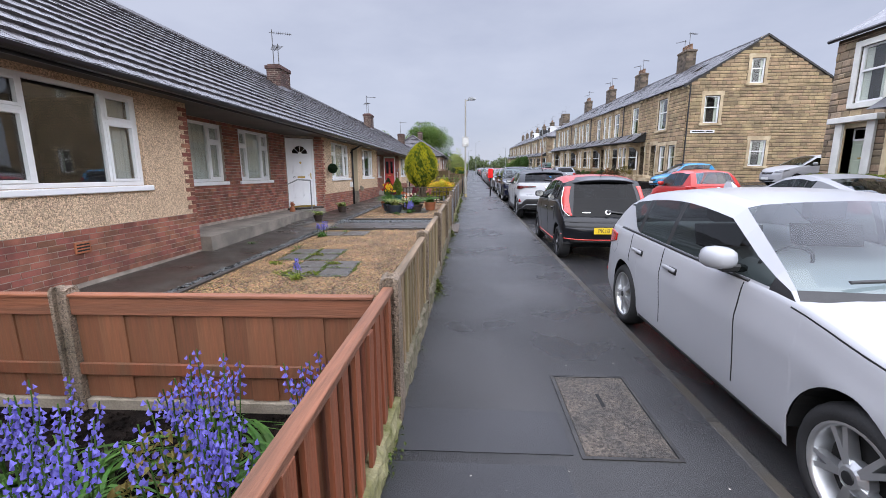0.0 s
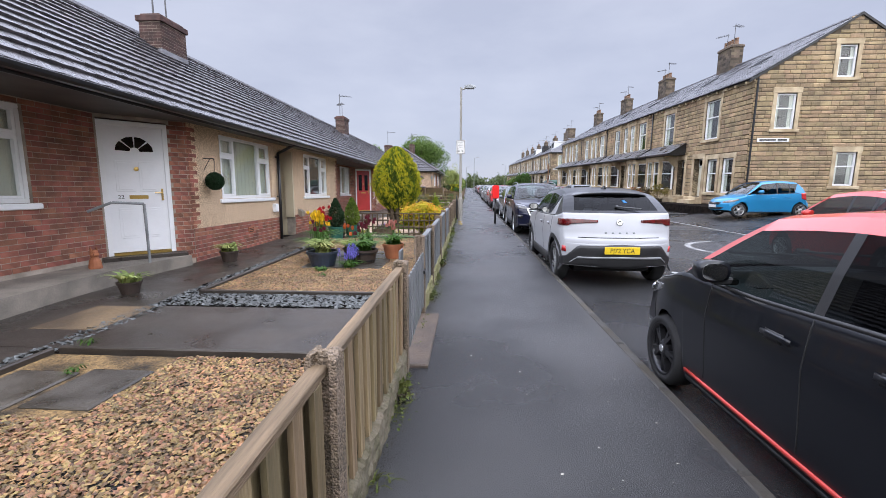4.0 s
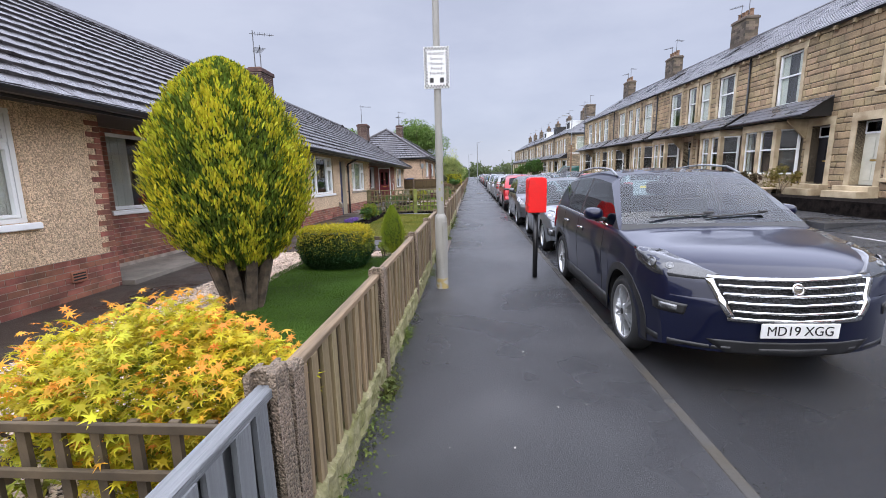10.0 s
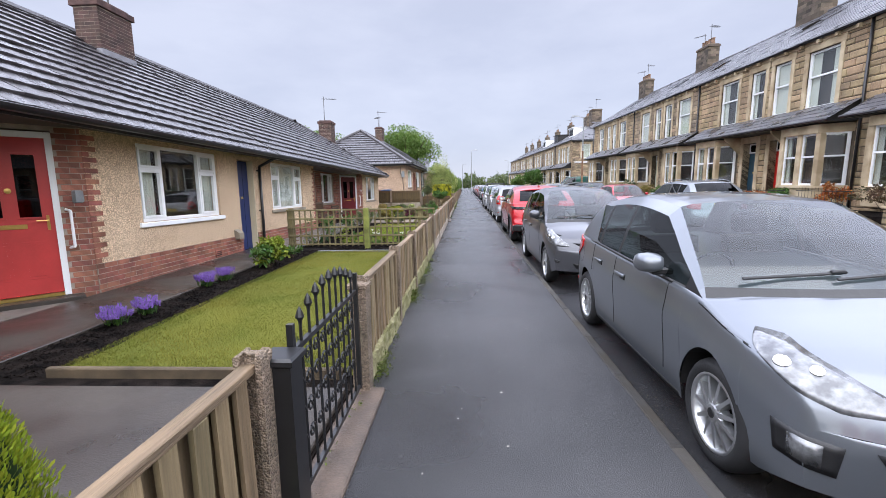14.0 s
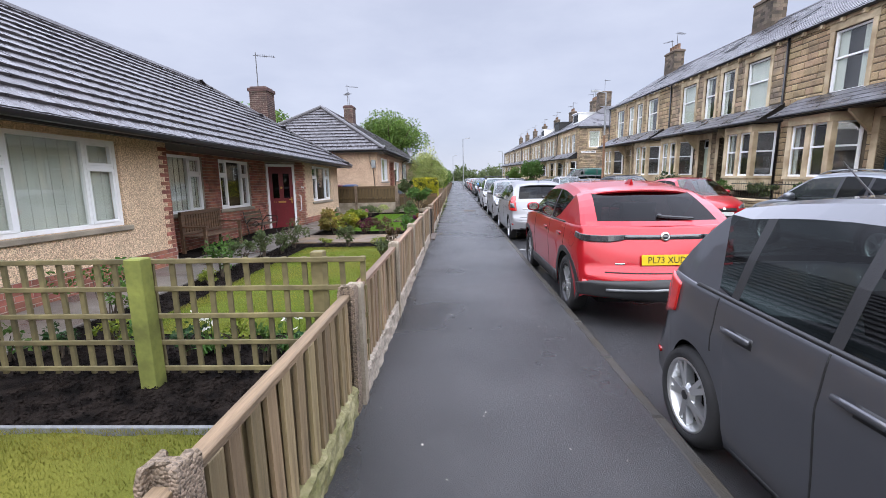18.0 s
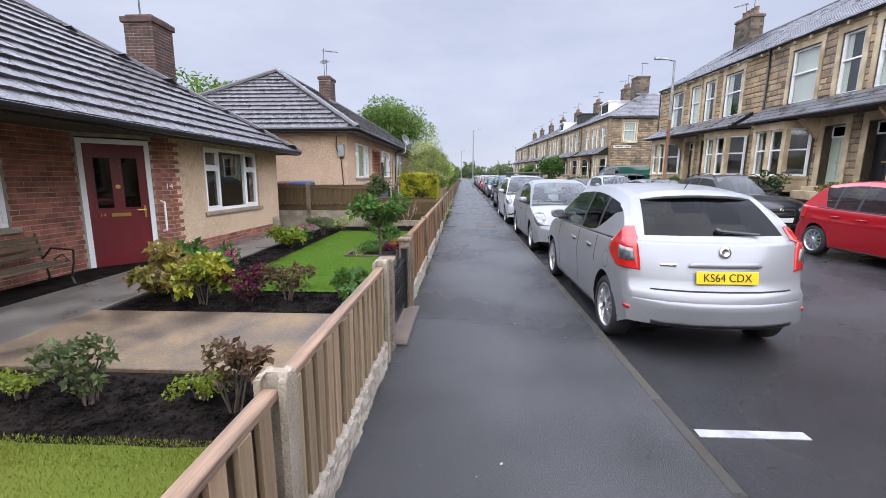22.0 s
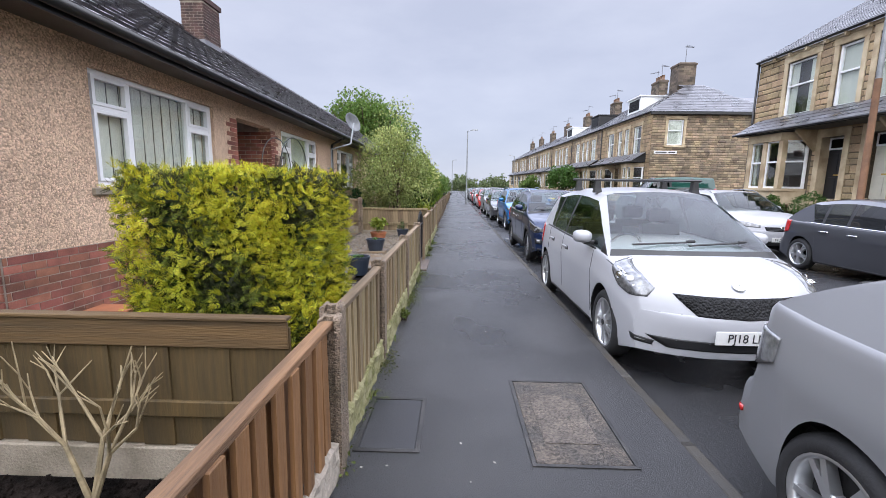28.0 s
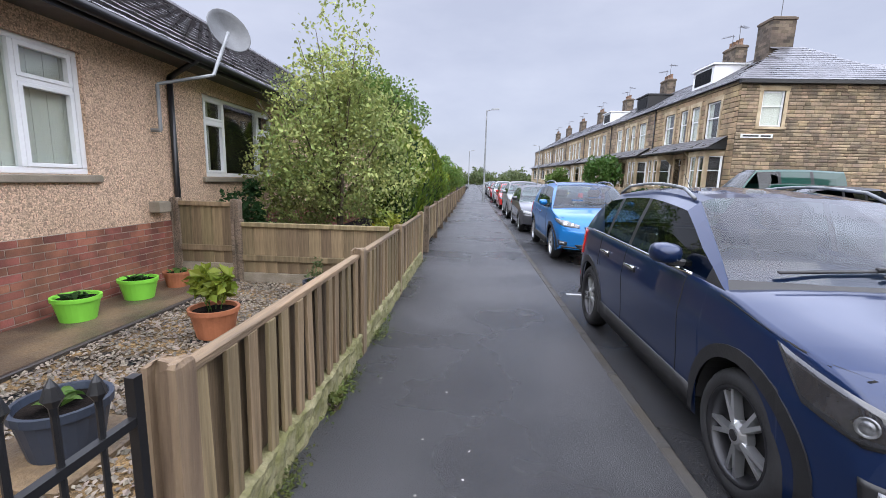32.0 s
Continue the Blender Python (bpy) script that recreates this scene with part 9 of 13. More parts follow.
fence("olive weathered slatted fence beyond a black iron gate", [57.1, 59.3, 61.2, 63.5], WOODP, 0.86, post_m=WOODN)
fence("weathered slatted fence below a shrub hedge", [64.6, 66.8, 69.0, 71.2, 73.4, 75.6, 77.8, 80.0], WOODP, 0.9, foot=False, pitch=0.16)
fence("weathered slatted fence far along the footway", [80.1, 86, 92, 98, 104, 110], WOODP, 0.9, foot=False, pitch=0.8)


def cross_fence(label, y, x0, x1, m, top, boards=True, step=None, gravel=0.0, post_every=1.9, npost=None, capm=None, skip_first=False, deep=0.0):
    """A boarded fence between gardens, running away from the footway."""
    f = thing("fence", (x1, y, 0), label, "fence", "fences between gardens")
    L = x1 - x0
    n = max(1, round(L / post_every))
    for i in range(n + 1):
        if i == 0 and skip_first:
            continue
        p = part("post", post_mesh(AGG, top + 0.04), AGG, f)
        p.matrix_basis = pose(-L * i / n, 0, 0)
    for i in range(n):
        a, b = -L * i / n - 0.05, -L * (i + 1) / n + 0.05
        k = max(1, int((a - b) / 0.145))
        g = (a - b) / k
        for j in range(k):
            sl = part("board", MB().box(-g / 2 - 0.004, -0.008, gravel, g / 2 + 0.004, 0.008, top - 0.05, 0.003), m, f)
            sl.matrix_basis = pose(a - (j + 0.5) * g, (0.006 if j % 2 else -0.006), 0, 0, 0, 0)
        if deep:
            part("top_board", MB().box(a, -0.030, top - deep, b, -0.0145, top - 0.021, 0.003), capm or m, f)
            part("top_rail", MB().box(a, -0.040, top - 0.020, b, 0.022, top, 0.004), capm or m, f)
        else:
            part("top_rail", MB().box(a, -0.04, top - 0.06, b, 0.03, top, 0.006), capm or m, f)
        part("mid_rail", MB().box(a, -0.035, gravel + 0.16, b, -0.012, gravel + 0.24, 0.005), m, f)
        if gravel:
            part("gravel_board", MB().box(a, -0.03, -0.05, b, 0.03, gravel - 0.005, 0.006), AGGW, f)
    return f


cross_fence("red-brown stained boarded fence between gardens", 2.32, -4.4, -0.50, WOODRW, 0.80, gravel=0.12, post_every=2.0, skip_first=True, deep=0.13, capm=WOODRR)
cross_fence("olive-brown boarded fence on tall concrete base panels", 50.45, -2.35, -0.50, WOODO, 0.88, gravel=0.22, skip_first=True, deep=0.15, capm=WOODOR)
cross_fence("taller brown boarded fence on concrete base panels", 50.15, -7.9, -2.38, WOODO, 1.26, gravel=0.52, deep=0.12, capm=WOODOR)
cross_fence("olive green boarded fence between gardens", 61.35, -2.6, -0.52, WOODP, 0.86, gravel=0.18, skip_first=True)
cross_fence("taller olive boarded fence by the house wall", 61.35, -3.45, -2.62, WOODP, 1.12, gravel=0.3, post_every=0.83)

def wheeled_bin(x, y, m, label):
    """A lidded wheeled bin seen over a fence."""
    b = thing("wheeled_bin", (x, y, 0), label, "bin", "bins behind a fence")
    part("body", MB().loft([[(-0.21, -0.19, 0.06), (0.21, -0.19, 0.06), (0.21, 0.19, 0.06), (-0.21, 0.19, 0.06)], [(-0.28, -0.26, 1.25), (0.28, -0.26, 1.25), (0.28, 0.26, 1.25), (-0.28, 0.26, 1.25)]]), m, b)
    part("lid", MB().loft([[(-0.30, -0.28, 1.245), (0.30, -0.28, 1.245), (0.30, 0.28, 1.245), (-0.30, 0.28, 1.245)], [(-0.30, -0.28, 1.29), (0.30, -0.28, 1.29), (0.30, 0.28, 1.31), (-0.30, 0.28, 1.31)], [(-0.22, -0.19, 1.335), (0.22, -0.19, 1.335), (0.22, 0.2, 1.35), (-0.22, 0.2, 1.35)]]), m, b)
    part("handle", MB().tube((-0.22, 0.31, 1.24), (0.22, 0.31, 1.24), 0.016, None, 8), m, b)
    for sx in (-0.2, 0.2):
        part("wheel", MB().tube((sx - 0.03, 0.2, 0.1), (sx + 0.03, 0.2, 0.1), 0.1, None, 12), TYRE, b)


wheeled_bin(-5.22, 50.60, mat("maroon_bin_plastic", (0.11, 0.022, 0.028), 0.5, 0.1), "maroon plastic wheeled bin behind a fence")
wheeled_bin(-4.58, 50.60, mat("blue_bin_plastic", (0.012, 0.05, 0.16), 0.5, 0.1), "blue plastic wheeled bin behind a fence")

# grey wooden gate, standing shut
g = thing("wooden_gate", (FX - 0.02, 10.02, 0), "grey painted wooden gate of upright boards", "gate", "garden gates")
for i in range(10):
    part("board", slat_mesh(WOODG, 0.62), WOODG, g).matrix_basis = pose(random.uniform(-0.004, 0.004), 0.07 + i * 0.138, 0.1 + 0.002 * i)
part("rail", MB().box(-0.045, 0, 0.22, -0.012, 1.36, 0.30, 0.004), WOODG, g)
part("rail", MB().box(-0.045, 0, 0.56, -0.012, 1.36, 0.64, 0.004), WOODG, g)
part("latch", MB().box(-0.01, 1.30, 0.50, 0.03, 1.40, 0.54, 0.004), IRON, g)
part("side_board", MB().box(-0.24, 1.16, 0.1, -0.22, 1.36, 0.78, 0.004), WOODG, g)


def iron_gate(y0, y1, label, scroll=True, top=0.92, capped=False):
    """Wrought iron gate: frame, bars, scrolls, finials; or flat-capped stiles and curls."""
    g = thing("iron_gate", (FX, y0, 0), label, "gate", "garden gates")
    w = y1 - y0
    rail = top - 0.11 if capped else top - 0.115
    part("frame", MB().box(-0.012, 0.02, 0.08, 0.012, w - 0.02, 0.105).box(-0.012, 0.02, rail - 0.025, 0.012, w - 0.02, rail).box(-0.014, 0.02, 0.08, 0.014, 0.05, rail if capped else top).box(-0.014, w - 0.05, 0.08, 0.014, w - 0.02, rail if capped else top), IRON, g)
    if capped:
        for y in (-0.012, w + 0.012):
            st = part("stile", MB().box(-0.030, y - 0.030, -0.02, 0.030, y + 0.030, top - 0.02, 0.003), IRON, g)
            part("cap", MB().box(-0.036, y - 0.036, top - 0.02, 0.036, y + 0.036, top + 0.004, 0.004), IRON, st)
    n = max(6, int(w / 0.11))
    for i in range(1, n):
        y = 0.035 + (w - 0.07) * i / n
        h = top - 0.06 + 0.13 * math.sin(math.pi * i / n)
        bar = MB().tube((0, y, 0.1), (0, y, rail if capped else h), 0.008, None, 6)
        if not capped:
            bar.lathe([(0.0, h + 0.07), (0.012, h + 0.05), (0.022, h + 0.02), (0.01, h), (0.008, h - 0.02)], 8, o=(0, y, 0))
        part("bar", bar, IRON, g)

    def curl(y, z, r, sg=1):
        part("scroll", MB().pipe([(0.004, y + sg * r * (1 - a / 9.5) * math.cos(a), z + r * (1 - a / 9.5) * math.sin(a)) for a in np.linspace(0, 7.5, 12)], 0.006, 5), IRON, g)

    if scroll:
        for i in range(1, n):
            for z, r in ((0.32, 0.04), (0.46, 0.045), (0.60, 0.045), (top - 0.2, 0.04)):
                if not capped or z < 0.6:
                    curl(0.035 + (w - 0.07) * (i - 0.5) / n, z, r)
    if capped:
        for k, (dy, dz, r) in enumerate(((0.05, 0.045, 0.045), (0.14, 0.035, 0.038), (0.035, 0.12, 0.03))):
            for sg in (1, -1):
                curl(w / 2 + sg * dy, rail + dz, r, sg)
        part("finial", MB().lathe([(0.0, rail + 0.19), (0.014, rail + 0.16), (0.008, rail + 0.13), (0.008, rail)], 8, o=(0, w / 2, 0)), IRON, g)
    return g


iron_gate(25.62, 26.78, "black wrought iron gate with scrolls and finials")
iron_gate(41.70, 42.70, "black wrought iron gate with scrolls between flat-capped stiles", top=0.72, capped=True)
iron_gate(56.05, 57.0, "plain black iron gate with ball finials", scroll=False, top=0.92)
for y, m, lab in ((41.6, AGG, "pinkish granite-chip gate post"), (42.80, AGG, "pinkish granite-chip gate post"), (25.55, IRON, "black iron gate post with a flat cap"), (26.85, AGG, "concrete gate post with chip finish")):
    solo("gate_post", MB().box(-0.06, -0.06, -0.05, 0.06, 0.06, 0.80, 0.008).box(-0.075, -0.075, 0.79, 0.075, 0.075, 0.83, 0.01), m, lab, "gate post", "gate posts", loc=(FX, y, 0))
for y0, y1 in ((25.6, 26.85), (41.65, 42.78), (56.0, 57.05), (10.0, 11.4)):
    solo("gate_threshold", MB().box(-0.10, 0, -0.03, 0.16, y1 - y0, 0.030, 0.01), THRESH, "worn brown stone threshold under a garden gate", "threshold", "gate thresholds", loc=(FX, y0, 0))


# ---- lamp post, sign, post box ----
lp = thing("street_lamp", (-0.20, 22.75, 0), "pale painted steel street lamp with a small lantern", "street lamp", "street lamps")
part("base", MB().lathe([(0.082, -0.05), (0.080, 0.965), (0.074, 0.99), (0.052, 1.03)], 20), POSTW, lp, smooth=True)
part("column", MB().lathe([(0.050, 1.01), (0.044, 3.0), (0.038, 4.98)], 16), POSTW, lp, smooth=True)
ad = []
for r, z0, z1 in ((0.0835, 0.30, 0.93), (0.0885, 0.305, 0.925)):
    for k in range(9):
        an = radians(-72 + k * 8)
        ad.append((r, an, z0 + (0.03 if k in (0, 8) else 0), z1 - (0.03 if k in (0, 8) else 0)))
part("access_door", MB().loft([[(r * math.cos(an), r * math.sin(an), z0), (r * math.cos(an), r * math.sin(an), z1), ((r - 0.012) * math.cos(an), (r - 0.012) * math.sin(an), z1), ((r - 0.012) * math.cos(an), (r - 0.012) * math.sin(an), z0)] for r, an, z0, z1 in ad[9:]]), POSTW, lp, fix=True)
part("door_lock", MB().tube((0.0885 * math.cos(-0.7), 0.0885 * math.sin(-0.7), 0.82), (0.093 * math.cos(-0.7), 0.093 * math.sin(-0.7), 0.82), 0.010, None, 8), GALV, lp)
part("stained_foot", MB().lathe([(0.084, -0.01), (0.084, 0.13), (0.083, 0.15)], 20), POSTF, lp, "ochre flaking paint at the foot", smooth=True)
def wrap(r, a0, a1, z0, z1):
    """A thin patch bent round the column."""
    return MB().loft([[(q * math.cos(radians(a0 + (a1 - a0) * k / 6)), q * math.sin(radians(a0 + (a1 - a0) * k / 6)), z) for q, z in ((r, z0), (r, z1), (r - 0.004, z1), (r - 0.004, z0))] for k in range(7)])


STICK = mat("yellow_green_sticker", (0.22, 0.24, 0.055), 0.6, 0.35, 30, 60, col2=(0.27, 0.26, 0.17), blotch=0.3)
for r, a0, a1, z0, z1 in ((0.0512, -105, -75, 1.33, 1.37), (0.0508, -72, -40, 1.42, 1.46), (0.0515, -78, -38, 1.20, 1.25)):
    part("peeling_sticker", wrap(r, a0, a1, z0, z1), STICK, lp)
part("bracket", MB().tube((0, 0, 4.9), (0.30, 0.0, 4.99), 0.028, None, 8), POSTW, lp)
part("lantern", MB().loft([[(0.12, -0.06, 4.96), (0.12, 0.06, 4.96), (0.12, 0.05, 5.04), (0.12, -0.05, 5.04)], [(0.30, -0.10, 4.94), (0.30, 0.10, 4.94), (0.30, 0.08, 5.08), (0.30, -0.08, 5.08)], [(0.52, -0.06, 4.97), (0.52, 0.06, 4.97), (0.52, 0.04, 5.04), (0.52, -0.04, 5.04)]]), GALV, lp)
part("lens", MB().box(0.2, -0.07, 4.925, 0.48, 0.07, 4.945, 0.008), LENSC, lp)
sg = part("notice_plate", MB().box(-0.16, -0.062, 2.62, 0.16, -0.055, 3.12, 0.002), PLATEW, lp, "white security notice with a chequered border")
chk = MB()
for i in range(16):
    for j in range(2):
        if (i + j) % 2:
            chk.box(-0.155 + i * 0.0194, -0.0645, 3.115 - 0.02 * (j + 1), -0.155 + (i + 1) * 0.0194, -0.062, 3.115 - 0.02 * j).box(-0.155 + i * 0.0194, -0.0645, 2.625 + 0.02 * j, -0.155 + (i + 1) * 0.0194, -0.062, 2.625 + 0.02 * (j + 1))
for i in range(22):
    for j in range(2):
        if (i + j) % 2:
            chk.box(-0.155 + 0.02 * j, -0.0645, 2.665 + i * 0.0188, -0.155 + 0.02 * (j + 1), -0.062, 2.665 + (i + 1) * 0.0188).box(0.155 - 0.02 * (j + 1), -0.0645, 2.665 + i * 0.0188, 0.155 - 0.02 * j, -0.062, 2.665 + (i + 1) * 0.0188)
part("chequer_border", chk, LETTER, sg)
for i, (tx, sz) in enumerate((("BE ADVISED", 0.042), ("Security", 0.052), ("Measures", 0.052), ("Protect", 0.052), ("This Area", 0.052))):
    words(tx, sz, LETTER, sg, (0, -0.064, 3.035 - i * 0.058), (90, 0, 0), name="notice_words", squeeze=0.9)
part("emblem", MB().box(-0.09, -0.0645, 2.69, -0.04, -0.062, 2.75).box(0.04, -0.0645, 2.69, 0.09, -0.062, 2.75), LETTER, sg)

pb = thing("post_box", (1.15, 23.32, 0), "small red pillar-mounted post box on a black pole", "post box")
part("pole", MB().tube((0, 0, -0.05), (0, 0, 0.98), 0.036, None, 14), IRON, pb, smooth=True)
prof = [(0.17, 0), (0.17, 0.36)]
bx = MB()
sec = []
for yy in (-0.17, -0.165, 0.165, 0.17):
    k = 0.008 if abs(yy) > 0.166 else 0.0
    ring = [(-0.125 + k, yy, 0.98 + k), (0.125 - k, yy, 0.98 + k), (0.125 - k, yy, 1.40)]
    ring += [((0.125 - k) * math.copysign(abs(math.cos(a)) ** 0.42, math.cos(a)), yy, 1.40 + (0.075 - k) * math.sin(a) ** 0.62) for a in np.linspace(0.03, math.pi - 0.03, 36)]
    ring += [(-0.125 + k, yy, 1.40)]
    sec.append(ring)
bx.loft(sec)
part("box", bx, REDPB, pb, "glossy worn red box with rounded top", fix=True)
part("hinge", MB().tube((-0.13, -0.168, 1.08), (-0.13, -0.168, 1.11), 0.012, None, 8), REDPB, pb)
part("hinge", MB().tube((-0.13, -0.168, 1.30), (-0.13, -0.168, 1.33), 0.012, None, 8), REDPB, pb)
part("door", MB().box(-0.105, 0.17, 1.02, 0.105, 0.178, 1.38, 0.004), REDPB, pb)
part("slot", MB().box(-0.09, 0.178, 1.30, 0.09, 0.182, 1.34), UNDER, pb)
part("collar", MB().lathe([(0.06, 0.94), (0.06, 0.985)], 14), IRON, pb)


def street_lamp(x, y, z, h, arm=-1, group="street lamps", m=None):
    t = thing("street_lamp", (x, y, z), "tall grey steel street lamp", "street lamp", group)
    mm = m or GALV
    part("base", MB().lathe([(0.10, -0.05), (0.10, 1.1), (0.065, 1.2)], 14), mm, t, smooth=True)
    part("column", MB().lathe([(0.065, 1.15), (0.045, h)], 12), mm, t, smooth=True)
    part("bracket", MB().tube((0, 0, h - 0.03), (arm * 0.5, 0, h + 0.08), 0.03, None, 8), mm, t)
    part("lantern", MB().loft([[(arm * 0.35, -0.07, h + 0.03), (arm * 0.35, 0.07, h + 0.03), (arm * 0.35, 0.05, h + 0.13), (arm * 0.35, -0.05, h + 0.13)], [(arm * 0.9, -0.09, h + 0.04), (arm * 0.9, 0.09, h + 0.04), (arm * 0.9, 0.06, h + 0.16), (arm * 0.9, -0.06, h + 0.16)]]), mm, t)
    return t


RUST = mat("rusty_brown_column", (0.20, 0.10, 0.05), 0.7, 0.2, 3, 40, 0.2)
sl = street_lamp(9.75, 58.8, 0.05, 6.6, -1)
part("painted_lower_column", MB().lathe([(0.108, 0.0), (0.108, 1.2), (0.075, 1.3), (0.066, 4.0)], 14), RUST, sl, "rust-brown lower column", smooth=True)
street_lamp(1.35, 88.0, 0, 6.6, 1)
street_lamp(-0.2, 130.0, 0, 6.6, 1)
street_lamp(9.8, 118.0, 0.05, 6.6, -1)


# ---- garden surfaces ----
def slab(name, x0, y0, x1, y1, z, m, label, cat="", th=0.1):
    return structure(name, MB().box(x0, y0, z - th, x1, y1, z, 0.008), m, label)


def pebbles(name, x0, y0, x1, y1, z, m, label, per=900, size=(0.011, 0.021), seed=1, flat=0.6, skip=()):
    rng = np.random.default_rng(seed)
    n = int(per * (x1 - x0) * (y1 - y0))
    P = np.stack([rng.uniform(x0, x1, n), rng.uniform(y0, y1, n), z + rng.uniform(-0.004, 0.010, n)], 1)
    for a, b, c, d in skip:
        P = P[~((P[:, 0] > a) & (P[:, 0] < c) & (P[:, 1] > b) & (P[:, 1] < d))]
    n = len(P)
    S = rng.uniform(size[0], size[1], (n, 3))
    S[:, 2] *= flat
    S[:, 0] *= rng.uniform(1.0, 1.5, n)
    TV = np.array([(1, 0.1, 0), (0.1, 1, 0.1), (-1, 0, 0.1), (0, -1, 0), (0.1, 0.1, 1)], float)
    TF = np.array([(0, 1, 4), (1, 2, 4), (2, 3, 4), (3, 0, 4)])
    V, F = scatter(P, S, turns(rng, n, 0.6), TV, TF)
    ob = new(name, fast(name, V, F, m))
    return tagged(ob, label, "gravel", kind="stuff")


def lawn(x0, y0, x1, y1, z=0.085, per=5200, seed=1, m=None, label="short mown lawn", h=0.024, base=None):
    mb = MB()
    nx, ny = 8, 20
    rr = random.Random(seed)
    for j in range(ny + 1):
        for i in range(nx + 1):
            e = 0.03 if i in (0, nx) or j in (0, ny) else 0.0
            mb.v.append((x0 + (x1 - x0) * i / nx + rr.uniform(-e, e), y0 + (y1 - y0) * j / ny + rr.uniform(-e, e), z + rr.uniform(-0.003, 0.003) - (0.03 if e else 0)))
    for j in range(ny):
        for i in range(nx):
            mb.f.append((j * (nx + 1) + i, j * (nx + 1) + i + 1, (j + 1) * (nx + 1) + i + 1, (j + 1) * (nx + 1) + i))
    structure("lawn", mb, base or LAWN, label, smooth=True)
    rng = np.random.default_rng(seed)
    n = int(per * (x1 - x0) * (y1 - y0))
    P = np.stack([rng.uniform(x0, x1, n), rng.uniform(y0, y1, n), np.full(n, z - 0.004)], 1)
    S = np.stack([rng.uniform(0.0014, 0.0032, n), np.ones(n) * 0.009, rng.uniform(h * 0.5, h * 1.1, n)], 1)
    V, F = scatter(P, S, turns(rng, n, 0.45), np.array([(-1, 0, 0), (1, 0, 0), (0.2, 0.6, 1)], float), np.array([(0, 1, 2)]))
    tagged(new("grass", fast("grass", V, F, m or GRASSB)), label, "grass", kind="stuff")


def edging(x0, y0, x1, y1, m=None, h=0.12, w=0.05):
    dx, dy = x1 - x0, y1 - y0
    L = math.hypot(dx, dy)
    mb = MB().box(-w / 2, 0, -0.05, w / 2, L, h, 0.01)
    ob = structure("edging", mb, m or CONCD, "concrete edging strip")
    ob.matrix_world = pose(x0, y0, 0, 0, 0, math.degrees(math.atan2(-dx, dy)))


PZ = 0.075
slab("house_path", -4.9, 2.4, -3.66, 33.9, PZ, CONCD, "dark wet concrete path along the house fronts")
slab("house_path", -4.9, 33.9, -3.75, 50.0, PZ, CONCW, "wet concrete path along the house fronts")
slab("front_path", -4.35, 10.05, -0.52, 11.35, PZ + 0.004, CONCD, "wet concrete garden path")
slab("tan_strip", -4.25, 10.5, -3.55, 11.3, PZ + 0.008, PATHTAN, "tan-stained patch of path")
slab("gravel_bed", -3.45, 2.45, -0.5, 9.95, 0.069, GRAVELB, "bed under golden gravel")
slab("gravel_bed", -3.45, 11.95, -0.5, 18.3, 0.069, GRAVELB, "bed under golden gravel")
SL = [(-3.13, 6.99), (-2.65, 7.01), (-3.11, 6.50), (-2.64, 6.52), (-2.61, 5.99), (-2.15, 5.99), (-2.57, 5.51), (-2.11, 5.49)]
skip = [(x - 0.02, y - 0.02, x + 0.46, y + 0.48) for x, y in SL] + [(-1.75, 2.4, -0.5, 4.05), (-2.9, 3.1, -1.8, 4.1), (-3.5, 9.0, -2.3, 10)]
pebbles("golden_gravel", -3.44, 2.46, -0.50, 9.94, 0.072, GRAVEL, "golden gravel garden bed", 3200, (0.010, 0.019), seed=4, skip=skip)
pebbles("golden_gravel", -3.44, 12.05, -0.50, 17.85, 0.072, GRAVEL, "golden gravel garden bed with potted flowers", 2900, (0.010, 0.018), seed=5, skip=[(-2.8, 13.7, -1.4, 15.6)])
pebbles("slate_chips", -3.68, 2.46, -3.44, 18.3, 0.072, SLATECH, "grey slate chip edging", 900, (0.014, 0.03), 6, 0.35)
pebbles("slate_chips", -3.44, 11.42, -0.5, 11.95, 0.07, SLATECH, "grey slate chip strip", 1000, (0.014, 0.034), 7, 0.35)
pebbles("slate_chips", -3.44, 17.92, -0.5, 18.34, 0.07, SLATECH, "grey slate chip strip below a trellis", 1000, (0.014, 0.034), 8, 0.35)
edging(-3.44, 2.45, -3.44, 9.95)
edging(-3.44, 11.97, -0.5, 11.97)
edging(-3.44, 17.9, -0.5, 17.9)
edging(-3.44, 11.97, -3.44, 17.9)
edging(-0.5, 10.0, -3.4, 10.0)
slroot = structure("stepping_slabs", MB().box(-2.85, 3.15, 0, -1.85, 4.05, 0.085, 0.01), SLABST, "dark brown-grey stone paving slabs in gravel")
for x, y in SL:
    part("slab", MB().box(0, 0, 0, 0.445, 0.455, 0.088, 0.008), SLABST, slroot).matrix_basis = pose(x, y, random.uniform(-0.004, 0.004), 0, 0, random.uniform(-2, 2))
for x, y in ((-3.35, 9.05), (-2.8, 9.1)):
    part("slab", MB().box(0, 0, 0, 0.48, 0.56, 0.088, 0.012), SLABST, slroot).matrix_basis = pose(x, y, 0.0, 0, 0, random.uniform(-3, 3))
rng = np.random.default_rng(404)
JW = []
